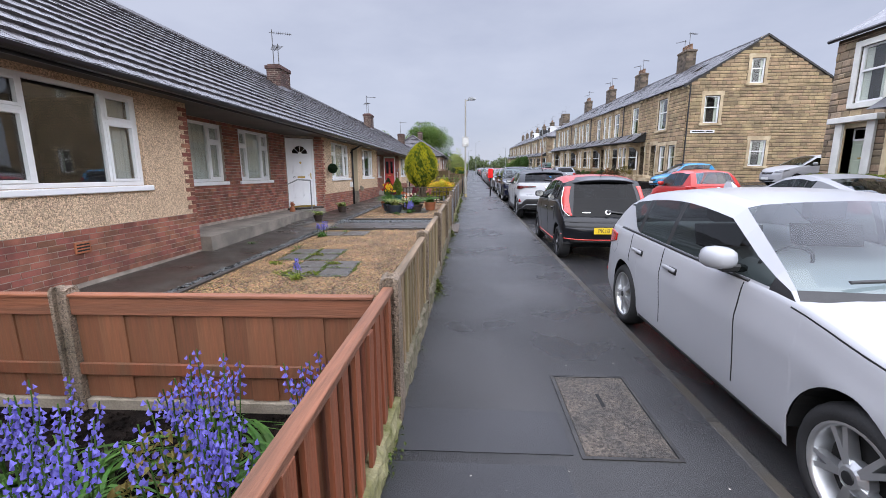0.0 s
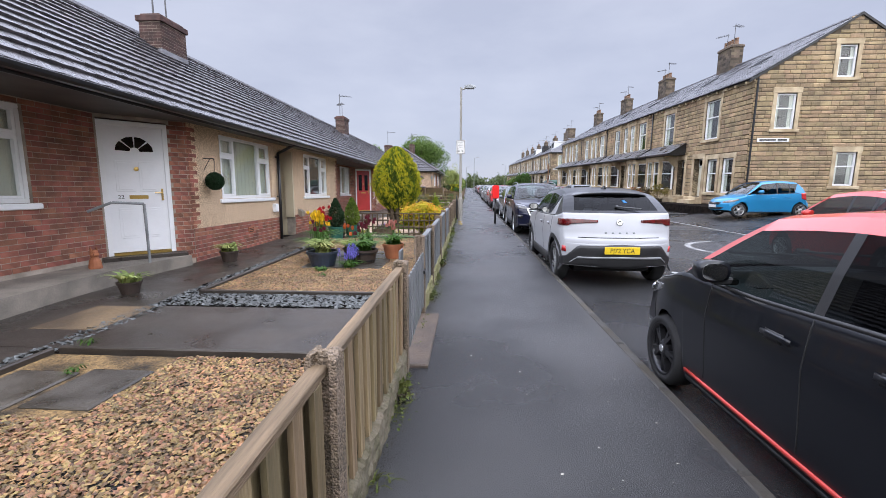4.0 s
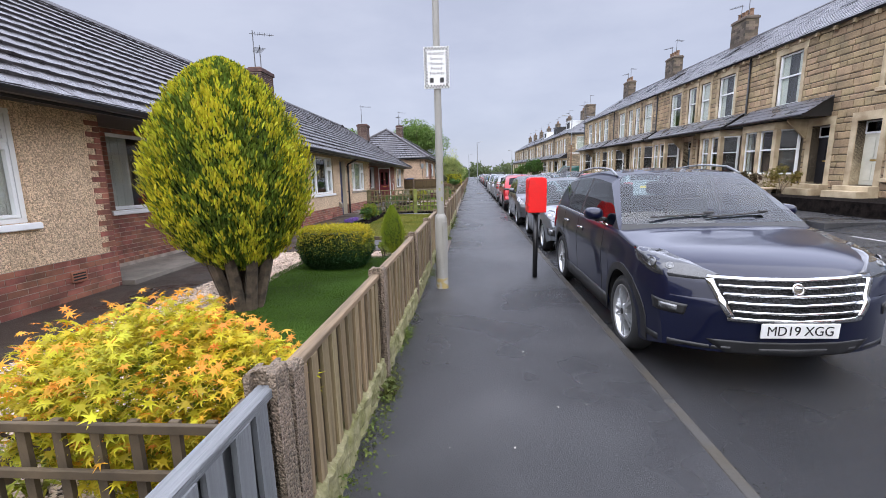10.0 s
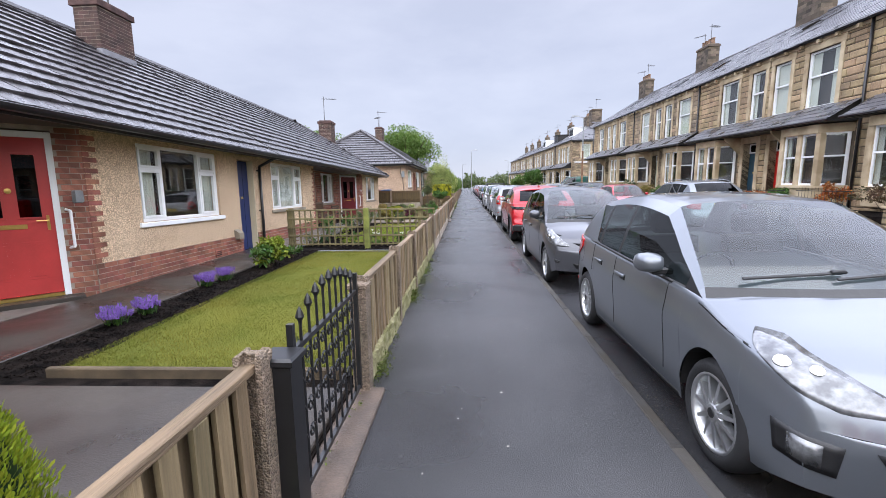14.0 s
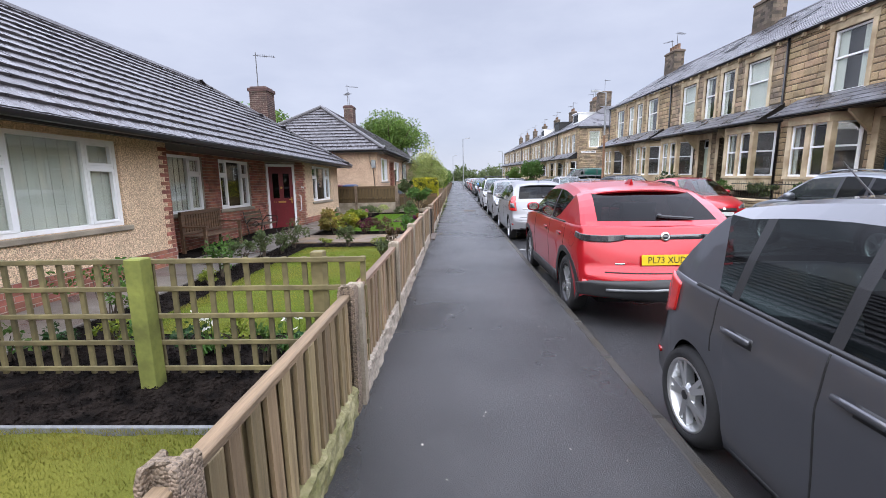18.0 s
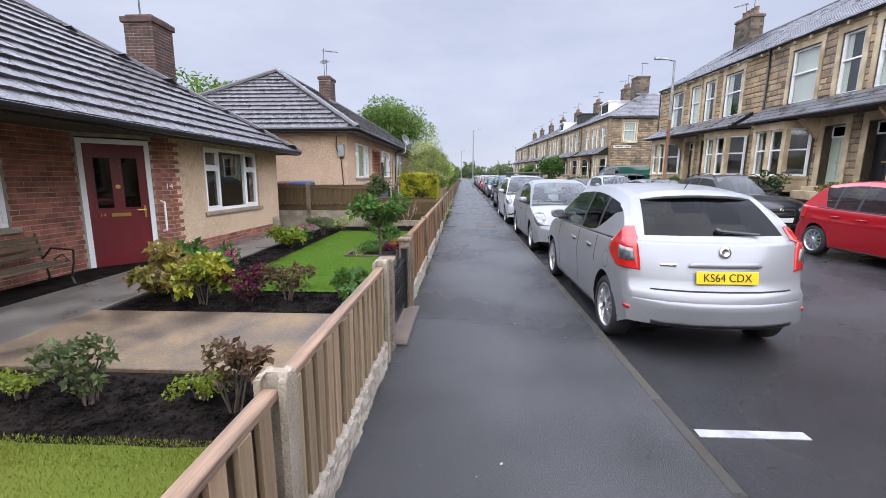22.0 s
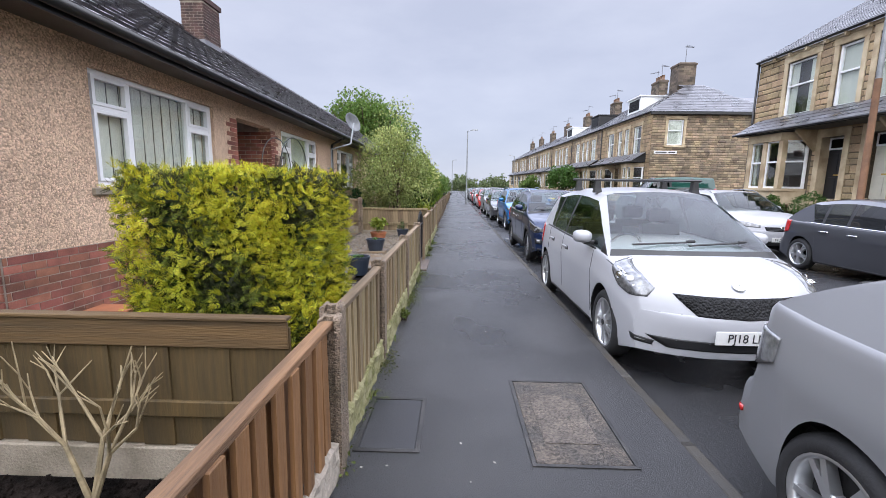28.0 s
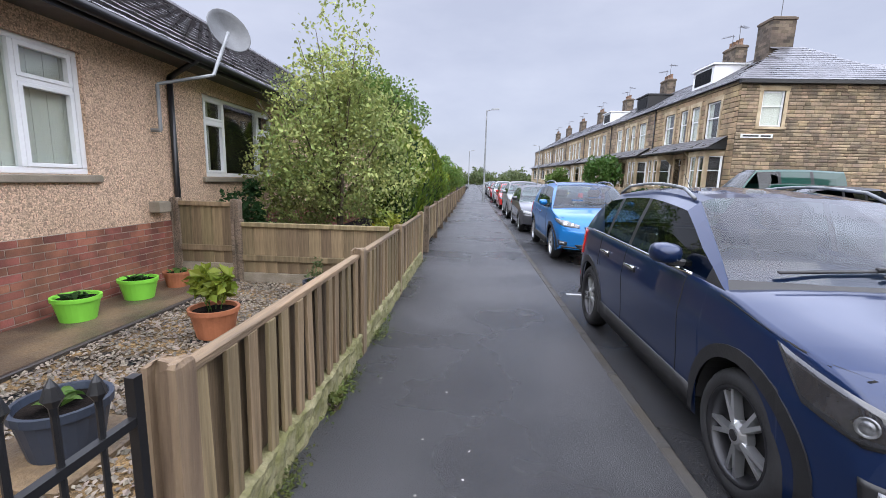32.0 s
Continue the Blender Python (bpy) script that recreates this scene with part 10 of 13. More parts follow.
for x, y in SL:
    for u0, v0, u1, v1 in ((0, -0.02, 0.46, -0.02), (0.46, 0, 0.46, 0.46), (-0.01, 0, -0.01, 0.46)):
        k = int(rng.integers(60, 150))
        c = rng.uniform(0, 1, 4)[rng.integers(0, 4, k)] * 0.9 + rng.normal(0, 0.10, k)
        JW.append(np.stack([x + u0 + (u1 - u0) * c + rng.normal(0, 0.012, k), y + v0 + (v1 - v0) * c + rng.normal(0, 0.012, k), 0.088 + rng.uniform(0, 0.022, k)], 1))
JW = np.concatenate(JW)
JWM = leafmat("joint_weed_leaf", (0.12, 0.17, 0.022), 0.35, (0.07, 0.11, 0.02))
V, F = scatter(JW, rng.uniform(0.010, 0.022, (len(JW), 1)) * np.ones((1, 3)), turns(rng, len(JW), 0.8), np.array([(0, 0, 0), (0.45, -0.32, 0.10), (1, 0, -0.06), (0.45, 0.32, 0.10)], float), np.array([(0, 1, 2, 3)]))
tagged(new("joint_weeds", fast("joint_weeds", V, F, JWM)), "low green weeds growing in slab joints", "weeds", kind="stuff")
slab("soil_bed", -1.72, 2.46, -0.5, 4.02, 0.082, SOIL, "dark damp soil bed edged with concrete")
edging(-1.75, 2.45, -1.75, 4.05, h=0.15, w=0.09)
edging(-1.75, 4.05, -0.5, 4.05, h=0.15, w=0.09)
slab("pot_stand", -2.80, 13.70, -1.40, 15.60, 0.085, SLABST, "paving slabs under a group of pots")
# white gravel garden, dark lawn
slab("gravel_bed", -3.66, 18.36, -0.5, 25.35, 0.067, GRAVELW, "bed under pale gravel")
pebbles("white_gravel", -3.64, 18.45, -0.52, 20.2, 0.07, WHITEGR, "pinkish white gravel bed", 2300, (0.012, 0.020), 9, 0.4)
pebbles("white_gravel", -3.64, 20.2, -2.85, 25.3, 0.07, WHITEGR, "pinkish white gravel path", 2300, (0.012, 0.020), 10, 0.4)
pebbles("white_gravel", -0.80, 20.2, -0.52, 25.3, 0.07, WHITEGR, "pinkish white gravel strip by a fence", 2300, (0.012, 0.020), 11, 0.4)
pebbles("white_gravel", -2.85, 24.7, -0.8, 25.3, 0.07, WHITEGR, "pinkish white gravel strip", 2300, (0.012, 0.020), 12, 0.4)
edging(-0.74, 20.2, -0.74, 25.3, WOODD, 0.115, 0.055)
GRASSD = mat("dark_grass_blade", (0.082, 0.150, 0.018), 0.55, 0.2, 0.7, 20, island=0.3, trans=0.3, hue=0.015, spec=0.15)
lawn(-2.85, 20.2, -0.80, 24.7, 0.085, 8500, 3, GRASSD, "dark green lawn round a conifer", base=LAWND)
slab("front_path", -3.66, 25.42, -0.52, 26.75, PZ, CONCD, "dark wet garden path to an iron gate")
lawn(-3.0, 27.0, -0.55, 33.24, 0.09, 8000, 4, GRASSM, "yellow-green mown lawn with mossy patches", base=LAWNM)
edging(-3.0, 26.95, -0.6, 26.95, WOODD, 0.13)
edging(-3.0, 33.26, -0.5, 33.26, WOODG, 0.105, 0.025)
lawn(-3.0, 34.9, -0.85, 40.1, 0.09, 8500, 5, None, "bright mown lawn edged with soil")
slab("front_path", -3.75, 40.95, -0.52, 42.3, PZ + 0.004, PATHTAN, "wet tan concrete garden path")
GRASSV = mat("vivid_grass_blade", (0.105, 0.190, 0.022), 0.55, 0.2, 0.7, 20, island=0.25, trans=0.3, col2=(0.105, 0.19, 0.018), hue=0.012, spec=0.12)
LAWNV = mat("vivid_lawn_ground", (0.045, 0.100, 0.010), 0.95, 0.3, 0.9, 90, 0.6, 160, col2=(0.06, 0.10, 0.013), blotch=0.9, spec=0.1)
lawn(-2.95, 43.2, -0.9, 48.9, 0.09, 8500, 6, GRASSV, "vivid green mown lawn with planted bed", base=LAWNV)
solo("flower_bed", MB().box(-0.62, 0, -0.05, 0.62, 1.5, 0.125, 0.02), SOIL, "dark soil flower bed cut into the lawn", "flower bed", loc=(-1.22, 45.42, 0))
edging(-1.86, 45.38, -1.86, 46.95, WOODD, 0.13, 0.03)
edging(-1.86, 45.38, -0.6, 45.38, WOODD, 0.13, 0.03)
# second block's gardens
slab("house_path", -3.52, 51.9, -2.62, 61.3, PZ + 0.01, PATHTAN, "wet tan concrete path along the house front")
slab("front_path", -2.62, 54.6, -1.35, 55.75, PZ + 0.012, PATHTAN, "wet tan concrete path")
slab("front_path", -1.35, 55.75, -0.5, 57.1, PZ + 0.012, PATHTAN, "wet tan concrete path to an iron gate")
slab("front_path", -2.62, 55.75, -1.35, 57.1, PZ + 0.012, PATHTAN, "wet mottled tan concrete path to an iron gate")
slab("gravel_bed", -2.62, 57.1, -0.5, 61.3, 0.062, GRAVELB, "bed under grey gravel")
slab("gravel_bed", -2.62, 51.0, -0.5, 54.6, 0.062, GRAVELB, "bed under grey gravel")
pebbles("grey_gravel", -2.6, 57.15, -0.52, 61.25, 0.066, GREYGR, "grey-brown gravel bed", 1000, (0.011, 0.021), 13)
pebbles("grey_gravel", -2.6, 51.0, -0.52, 54.55, 0.066, GREYGR, "grey-brown gravel bed", 1000, (0.011, 0.021), 14)
edging(-2.62, 57.1, -2.62, 61.3, CONCD, 0.10)
edging(-2.62, 54.58, -0.6, 54.58, CONCD, 0.10)

# crumbs of soil in the open beds
for i, (x0, y0, x1, y1) in enumerate(((-1.7, 2.45, -0.5, 4.0), (-3.66, 26.9, -3.0, 33.6), (-3.0, 33.28, -0.5, 34.0), (-3.75, 34.0, -3.0, 40.9), (-3.0, 40.1, -0.5, 40.9), (-3.7, 42.35, -0.5, 43.2), (-3.7, 43.2, -2.95, 50.1), (-2.95, 48.95, -0.5, 50.4), (-3.0, 33.95, -0.5, 34.9), (-0.85, 34.9, -0.5, 40.9), (-4.4, -1.5, -0.5, 2.25))):
    pebbles("soil_crumbs", x0, y0, x1, y1, 0.05, SOIL, "loose dark damp soil", 900, (0.007, 0.018), 40 + i, 0.9)


# ---- plants ----
LEAF = (np.array([(0, 0, 0), (0.45, -0.32, 0.10), (1, 0, -0.06), (0.45, 0.32, 0.10)], float), np.array([(0, 1, 2, 3)]))


def foliage(rng, centre, radii, n, size, m, parent, name="foliage", shell=0.55, template=LEAF, flat=0.0, label="", clumps=0, upward=0.0):
    """Many small leaves in an uneven rounded mass."""
    c, r = np.array(centre, float), np.array(radii, float)
    if clumps:
        k = rng.normal(size=(clumps, 3))
        k /= np.linalg.norm(k, axis=1)[:, None]
        k *= rng.uniform(0.35, 0.80, (clumps, 1))
        w = rng.integers(0, clumps, n)
        d = rng.normal(size=(n, 3))
        d /= np.linalg.norm(d, axis=1)[:, None]
        P = k[w] + d * (rng.uniform(0.4, 1, (n, 1)) ** 0.5) * rng.uniform(0.22, 0.42, (clumps, 1))[w]
    else:
        d = rng.normal(size=(n, 3))
        d /= np.linalg.norm(d, axis=1)[:, None]
        P = d * (shell + (1 - shell) * rng.uniform(0, 1, (n, 1)) ** 0.6) * (1 + 0.10 * np.sin(d[:, :1] * 7 + 1) + 0.08 * np.sin(d[:, 1:2] * 9 + 2))
    P = P * r + c
    P[:, 2] = np.maximum(P[:, 2], 0.02)
    s = size * rng.uniform(0.6, 1.3, n)
    V, F = scatter(P, np.stack([s, s, s], 1), turns(rng, n, 1.2 if not flat else flat), *template)
    ob = new(name, fast(name, V, F, m))
    ob.parent = parent
    return tagged(ob, label)


def stems(rng, parent, n, h, spread, m, r=0.008, base=0.05, name="stem"):
    mb = MB()
    for i in range(n):
        a = rng.uniform(0, 6.28)
        b = rng.uniform(0, base)
        e = rng.uniform(0.3, 1.0) * spread
        p0 = (b * math.cos(a), b * math.sin(a), -0.02)
        p1 = (e * 0.5 * math.cos(a + 0.4), e * 0.5 * math.sin(a + 0.4), h * 0.5)
        p2 = (e * math.cos(a), e * math.sin(a), h * rng.uniform(0.75, 1.0))
        mb.tube(p0, p1, r, r * 0.8, 5).tube(p1, p2, r * 0.8, r * 0.4, 5)
    return part(name, mb, m, parent)


LEAFM = {k: leafmat(k, *v) for k, v in {
    "mid_green_leaf": ((0.075, 0.15, 0.030), 0.3), "pale_mat_leaf": ((0.19, 0.25, 0.07), 0.4, (0.085, 0.13, 0.03)), "weed_green_leaf": ((0.125, 0.165, 0.035), 0.4, (0.085, 0.09, 0.03)), "box_gold_leaf": ((0.46, 0.37, 0.02), 0.3, (0.32, 0.29, 0.02)), "spray_green": ((0.19, 0.215, 0.022), 0.45, (0.085, 0.11, 0.018)), "spray_brown": ((0.060, 0.060, 0.022), 0.4, (0.03, 0.036, 0.016)), "deep_green_leaf": ((0.028, 0.075, 0.022), 0.3), "yellow_green_leaf": ((0.20, 0.25, 0.03), 0.3), "golden_leaf": ((0.56, 0.43, 0.025), 0.3, (0.42, 0.40, 0.03)), "lime_leaf": ((0.30, 0.34, 0.02), 0.35, (0.15, 0.21, 0.02)), "apricot_leaf": ((0.72, 0.27, 0.04), 0.25, (0.62, 0.33, 0.03)), "hedge_spray": ((0.10, 0.12, 0.018), 0.45, (0.028, 0.045, 0.012)), "tip_spray": ((0.55, 0.49, 0.03), 0.35, (0.32, 0.34, 0.025)), "gold_spray": ((0.52, 0.44, 0.02), 0.4, (0.20, 0.22, 0.02)),
    # conifer_spray's darker second tone stands in for shaded hollows
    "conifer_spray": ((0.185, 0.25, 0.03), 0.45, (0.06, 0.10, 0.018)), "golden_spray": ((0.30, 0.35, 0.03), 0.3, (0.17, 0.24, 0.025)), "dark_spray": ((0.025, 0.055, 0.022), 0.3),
    "variegated_leaf": ((0.40, 0.42, 0.15), 0.45, (0.15, 0.21, 0.06)), "red_leaf": ((0.13, 0.045, 0.03), 0.35, (0.05, 0.06, 0.025)), "purple_leaf": ((0.095, 0.018, 0.035), 0.3), "heuchera_leaf": ((0.17, 0.022, 0.075), 0.35, (0.09, 0.015, 0.045)), "bronze_leaf": ((0.30, 0.20, 0.06), 0.4, (0.12, 0.12, 0.03)),
    "privet_leaf": ((0.42, 0.38, 0.03), 0.4, (0.10, 0.15, 0.03)), "strap_leaf": ((0.095, 0.20, 0.04), 0.35), "orange_leaf": ((0.36, 0.12, 0.03), 0.35), "far_leaf": ((0.13, 0.21, 0.045), 0.35), "dull_leaf": ((0.10, 0.13, 0.05), 0.35)}.items()}
BARK = mat("bark", (0.11, 0.08, 0.055), 0.9, 0.3, 8, 40, 0.8, 40)
PALEBARK = mat("pale_bark", (0.33, 0.26, 0.15), 0.85, 0.25, 10, 50, 0.5, 60)
PETAL = {k: mat(k, c, 0.55, 0.12, 3, 30, island=0.25, trans=0.3) for k, c in {"bluebell_petal": (0.20, 0.17, 0.62), "yellow_petal": (0.75, 0.48, 0.01), "red_petal": (0.42, 0.006, 0.012), "dark_red_petal": (0.12, 0.005, 0.02), "white_petal": (0.75, 0.74, 0.70), "purple_petal": (0.20, 0.10, 0.40), "pink_petal": (0.50, 0.08, 0.22), "pale_petal": (0.52, 0.20, 0.16), "orange_petal": (0.60, 0.15, 0.04)}.items()}


def shrub(x, y, rx, ry, h, m, label, n=900, size=0.05, seed=1, stem_m=None, z=0.06, cat="shrub", group="garden shrubs", clumps=9, low=0.35, template=LEAF, name="shrub"):
    rng = np.random.default_rng(seed)
    t = thing(name, (x, y, z), label, cat, group)
    stems(rng, t, 7, h * 0.75, max(rx, ry) * 0.7, stem_m or BARK)
    foliage(rng, (0, 0, h * (0.5 + low * 0.3)), (rx, ry, h * (0.55 - low * 0.2)), n, size, LEAFM[m], t, clumps=clumps, template=template)
    return t


def conifer(x, y, h, r, label, m="conifer_spray", n=9000, seed=1, size=0.09, base=0.25, trunk=True, group="conifers", shape=0.72, wide=0.42, tips=""):
    """Dense egg-shaped conifer of upright sprays, with its stems below."""
    rng = np.random.default_rng(seed)
    t = thing("conifer", (x, y, 0.06), label, "conifer", group)
    if trunk:
        mb = MB()
        for i in range(9):
            a = i * 0.7
            mb.tube((0.10 * math.cos(a), 0.10 * math.sin(a), -0.1), (0.36 * math.cos(a), 0.36 * math.sin(a), base + 0.3), 0.075, 0.06, 7)
        part("trunk", mb, BARK, t, "ragged brown stems")
    u = rng.uniform(0, 1, n) ** 0.9
    az = rng.uniform(0, 6.283, n)
    prof = np.sin(np.pi * np.clip(u, 0, 1) ** (wide * 1.55)) ** shape
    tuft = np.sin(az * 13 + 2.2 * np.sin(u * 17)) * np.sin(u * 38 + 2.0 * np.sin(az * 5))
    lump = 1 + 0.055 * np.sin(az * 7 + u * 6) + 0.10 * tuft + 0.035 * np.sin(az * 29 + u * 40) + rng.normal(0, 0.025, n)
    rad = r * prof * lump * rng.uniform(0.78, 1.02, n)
    P = np.stack([rad * np.cos(az), rad * np.sin(az), base + (h - base) * u], 1)
    out = np.stack([np.cos(az) * 0.55, np.sin(az) * 0.55, np.full(n, 1.0)], 1) + rng.normal(0, 0.22, (n, 3))
    out /= np.linalg.norm(out, axis=1)[:, None]
    side = np.cross(out, np.stack([np.cos(az), np.sin(az), np.zeros(n)], 1) + rng.normal(0, 0.5, (n, 3)))
    side /= np.linalg.norm(side, axis=1)[:, None] + 1e-6
    nr = np.cross(side, out)
    R = np.stack([out, side, nr], 2)
    s = size * rng.uniform(0.6, 1.35, n)
    TV = np.array([(0, 0, 0), (0.3, -0.11, 0.05), (0.7, -0.14, 0.0), (1.0, 0, -0.02), (0.7, 0.14, 0.0), (0.3, 0.11, 0.05)], float)
    # outer tufts get yellow tips, which also paint the lit relief
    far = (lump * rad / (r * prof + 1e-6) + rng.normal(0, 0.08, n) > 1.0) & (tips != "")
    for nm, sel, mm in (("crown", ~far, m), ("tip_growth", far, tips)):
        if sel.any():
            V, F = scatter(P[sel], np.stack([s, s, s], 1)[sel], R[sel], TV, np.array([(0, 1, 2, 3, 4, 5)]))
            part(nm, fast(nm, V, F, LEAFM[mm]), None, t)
    # solid core, its dark colour painting the shade deep inside the crown
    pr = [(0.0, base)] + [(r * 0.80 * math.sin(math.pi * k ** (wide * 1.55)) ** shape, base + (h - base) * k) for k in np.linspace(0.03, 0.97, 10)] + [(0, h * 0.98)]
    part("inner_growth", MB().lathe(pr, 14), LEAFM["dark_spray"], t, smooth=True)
    return t


def strap_clump(x, y, n, length, m, label, seed=1, z=0.07, cat="plant", name="leafy_clump", flowers=None, group="border plants", parent=None, droop=1.0, width=0.012):
    """Arching strap leaves from one crown, with or without flower spikes."""
    rng = np.random.default_rng(seed)
    t = parent or thing(name, (x, y, z), label, cat, group)
    mb = MB()
    for i in range(n):
        a = rng.uniform(0, 6.28)
        L = length * rng.uniform(0.6, 1.1)
        o = rng.uniform(0, 0.08 + 0.1 * length)
        bx, by = o * math.cos(a * 3), o * math.sin(a * 3)
        pts = []
        for k in range(5):
            q = k / 4
            pts.append((bx + math.cos(a) * L * q * (0.35 + 0.5 * q * droop), by + math.sin(a) * L * q * (0.35 + 0.5 * q * droop), L * (q * 1.0 - 0.75 * droop * q ** 2.2)))
        sx, sy = -math.sin(a), math.cos(a)
        v = []
        for k, p in enumerate(pts):
            w = width * (1 - (k / 4) ** 2) + 0.0015
            v += [(p[0] - sx * w, p[1] - sy * w, p[2] + 0.01), (p[0] + sx * w, p[1] + sy * w, p[2] + 0.01)]
        mb.add(v, [(2 * k, 2 * k + 1, 2 * k + 3, 2 * k + 2) for k in range(4)])
    part("leaves", mb, LEAFM[m], t)
    if flowers:
        pm, k, fh, kind = flowers
        st, pe = MB(), []
        P, S = [], []
        for i in range(k):
            a, o = rng.uniform(0, 6.28), rng.uniform(0, 0.06 + 0.35 * length * (0.5 if kind != "spike" else 1.0))
            bx, by, h = o * math.cos(a), o * math.sin(a), fh * rng.uniform(0.66, 1.08)
            tx, ty = bx * 1.35 + rng.normal(0, 0.03), by * 1.35 + rng.normal(0, 0.03)
            st.tube((bx, by, 0), (tx, ty, h), 0.004, 0.003, 5)
            if kind == "spike":
                for j in range(13):
                    q = 0.62 + 0.38 * j / 13 + rng.uniform(-0.02, 0.02)
                    aa = j * 2.4
                    rr = 0.028 * (1.25 - q * 0.75)
                    P.append((bx + (tx - bx) * q + rr * math.cos(aa), by + (ty - by) * q + rr * math.sin(aa), h * q))
                    S.append(0.0135)
            elif kind == "tulip":
                for j in range(6):
                    aa = j * 1.047
                    P.append((tx + 0.014 * math.cos(aa), ty + 0.014 * math.sin(aa), h))
                    S.append(0.062)
            else:
                for j in range(7):
                    aa = j * 0.9
                    P.append((tx + 0.016 * math.cos(aa), ty + 0.016 * math.sin(aa), h + 0.005))
                    S.append(0.032)
        part("flower_stem", st, LEAFM["mid_green_leaf"], t)
        P, S = np.array(P), np.array(S)
        N = len(P)
        if kind == "spike":
            TV = np.array([(0, 0, 0.6), (0.8, 0, -0.7), (0, 0.8, -0.7), (-0.8, 0, -0.7), (0, -0.8, -0.7)], float)
            TF = np.array([(0, 1, 2), (0, 2, 3), (0, 3, 4), (0, 4, 1)])
            V, F = scatter(P, np.stack([S, S, S * 1.25], 1), turns(rng, N, 0.5), TV, TF)
        elif kind == "tulip":
            TV = np.array([(-0.28, 0, 0), (0.28, 0, 0), (0.34, 0.14, 0.6), (0, 0.05, 1.15), (-0.34, 0.14, 0.6)], float)
            R = turns(rng, N, 0.12)
            V, F = scatter(P, np.stack([S, S, S], 1), R, TV, np.array([(0, 1, 2, 3, 4)]))
        else:
            V, F = scatter(P, np.stack([S, S, S], 1), turns(rng, N, 0.9), *LEAF)
        part("petal", fast("petal", V, F, PETAL[pm]), None, t, kind="stuff")
    return t


def pot(parent, r, h, m, name="pot", label="", taper=0.72, rim=True, z=0.0):
    pr = [(0.0, z), (r * taper, z), (r * (taper + 0.02), z + 0.01), (r * 0.96, z + h * 0.84)]
    pr += [(r * 1.03, z + h * 0.85), (r * 1.04, z + h), (r * 0.93, z + h)] if rim else [(r, z + h), (r * 0.94, z + h)]
    pr += [(r * 0.88, z + h * 0.86), (0.0, z + h * 0.86)]
    p = part(name, MB().lathe(pr, 24), m, parent, label, smooth=False)
    part("compost", MB().lathe([(0.0, z + h * 0.895), (r * 0.90, z + h * 0.87)], 20), SOIL, p)
    return p


POTM = {"navy_pot": mat("navy_glazed_pot", (0.03, 0.04, 0.06), 0.4, 0.1), "lime_pot": mat("lime_plastic_pot", (0.22, 0.62, 0.06), 0.45, 0.05), "green_pot": mat("dark_green_plastic_pot", (0.02, 0.10, 0.075), 0.4, 0.06), "grey_pot": mat("grey_plastic_pot", (0.13, 0.13, 0.14), 0.5, 0.06), "white_pot": mat("pale_plastic_pot", (0.58, 0.58, 0.62), 0.5, 0.05), "brown_pot": mat("dark_brown_pot", (0.05, 0.035, 0.028), 0.5, 0.08)}


def potted(x, y, r, h, m, label, leaf=None, flowers=None, seed=1, z=0.075, n=40, length=0.32, leafy=None, cat="potted plant"):
    t = thing("potted_plant", (x, y, z), label, cat, "garden pots")
    pot(t, r, h, m)
    if leaf:
        rng = np.random.default_rng(seed)
        before = set(scene.objects)
        strap_clump(0, 0, int(n * 1.5), length * 1.25, leaf, "", seed, parent=t, flowers=flowers, droop=0.95, width=0.030)
        for ob in set(scene.objects) - before:
            ob.location.z = h * 0.88
    if leafy:
        rng = np.random.default_rng(seed)
        lm, ln, ls, lr, lh = leafy
        foliage(rng, (0, 0, h + lh * 0.4), (lr, lr, lh * 0.6), ln, ls, LEAFM[lm], t, clumps=6)
        stems(rng, t, 5, h + lh * 0.6, lr * 0.6, LEAFM["mid_green_leaf"], 0.005)
    return t


def foot_x(y):
    """Outer face of the fences' gravel boards."""
    return np.interp(y, (2, 11, 18, 26, 27, 33, 42, 50, 55, 64), (-0.41, -0.42, -0.43, -0.45, -0.38, -0.37, -0.355, -0.35, -0.36, -0.38))


# bluebell bed by the red fence
for i, (x, y, n, k, s) in enumerate(((-1.05, 1.45, 46, 11, 11), (-1.55, 1.2, 46, 12, 12), (-1.95, 1.55, 40, 12, 13), (-2.5, 1.35, 40, 12, 14), (-1.3, 1.85, 34, 9, 15), (-0.85, 1.15, 40, 5, 16), (-2.0, 0.95, 44, 12, 17), (-1.35, 0.75, 40, 6, 18), (-3.0, 1.7, 30, 10, 19), (-0.72, 1.85, 24, 6, 20))):
    strap_clump(x, y, n, 0.42, "strap_leaf", "clump of blue bluebells in full flower", s, flowers=("bluebell_petal", int(k * 2.4), 0.50, "spike"), cat="bluebells", name="bluebell_clump", group="bluebell bed")
for i, (x, y) in enumerate(((-0.85, 1.0), (-1.2, 1.15), (-1.65, 1.5), (-2.1, 1.25), (-0.95, 1.7))):
    strap_clump(x, y, 60, 0.44, "strap_leaf", "mass of bluebell leaves", 27 + i, cat="bluebells", name="bluebell_leaves", group="bluebell bed", width=0.011)
shrub(-1.25, 1.55, 0.3, 0.28, 0.34, "bronze_leaf", "dry brown tangle among bluebells", 260, 0.05, 23)
strap_clump(-3.2, 8.9, 36, 0.26, "strap_leaf", "small bluebell clump beside slabs", 24, flowers=("bluebell_petal", 10, 0.34, "spike"), cat="bluebells", name="bluebell_clump")
strap_clump(-2.3, 5.35, 30, 0.18, "yellow_green_leaf", "low green clump with a blue flower spike", 25, flowers=("bluebell_petal", 4, 0.30, "spike"))
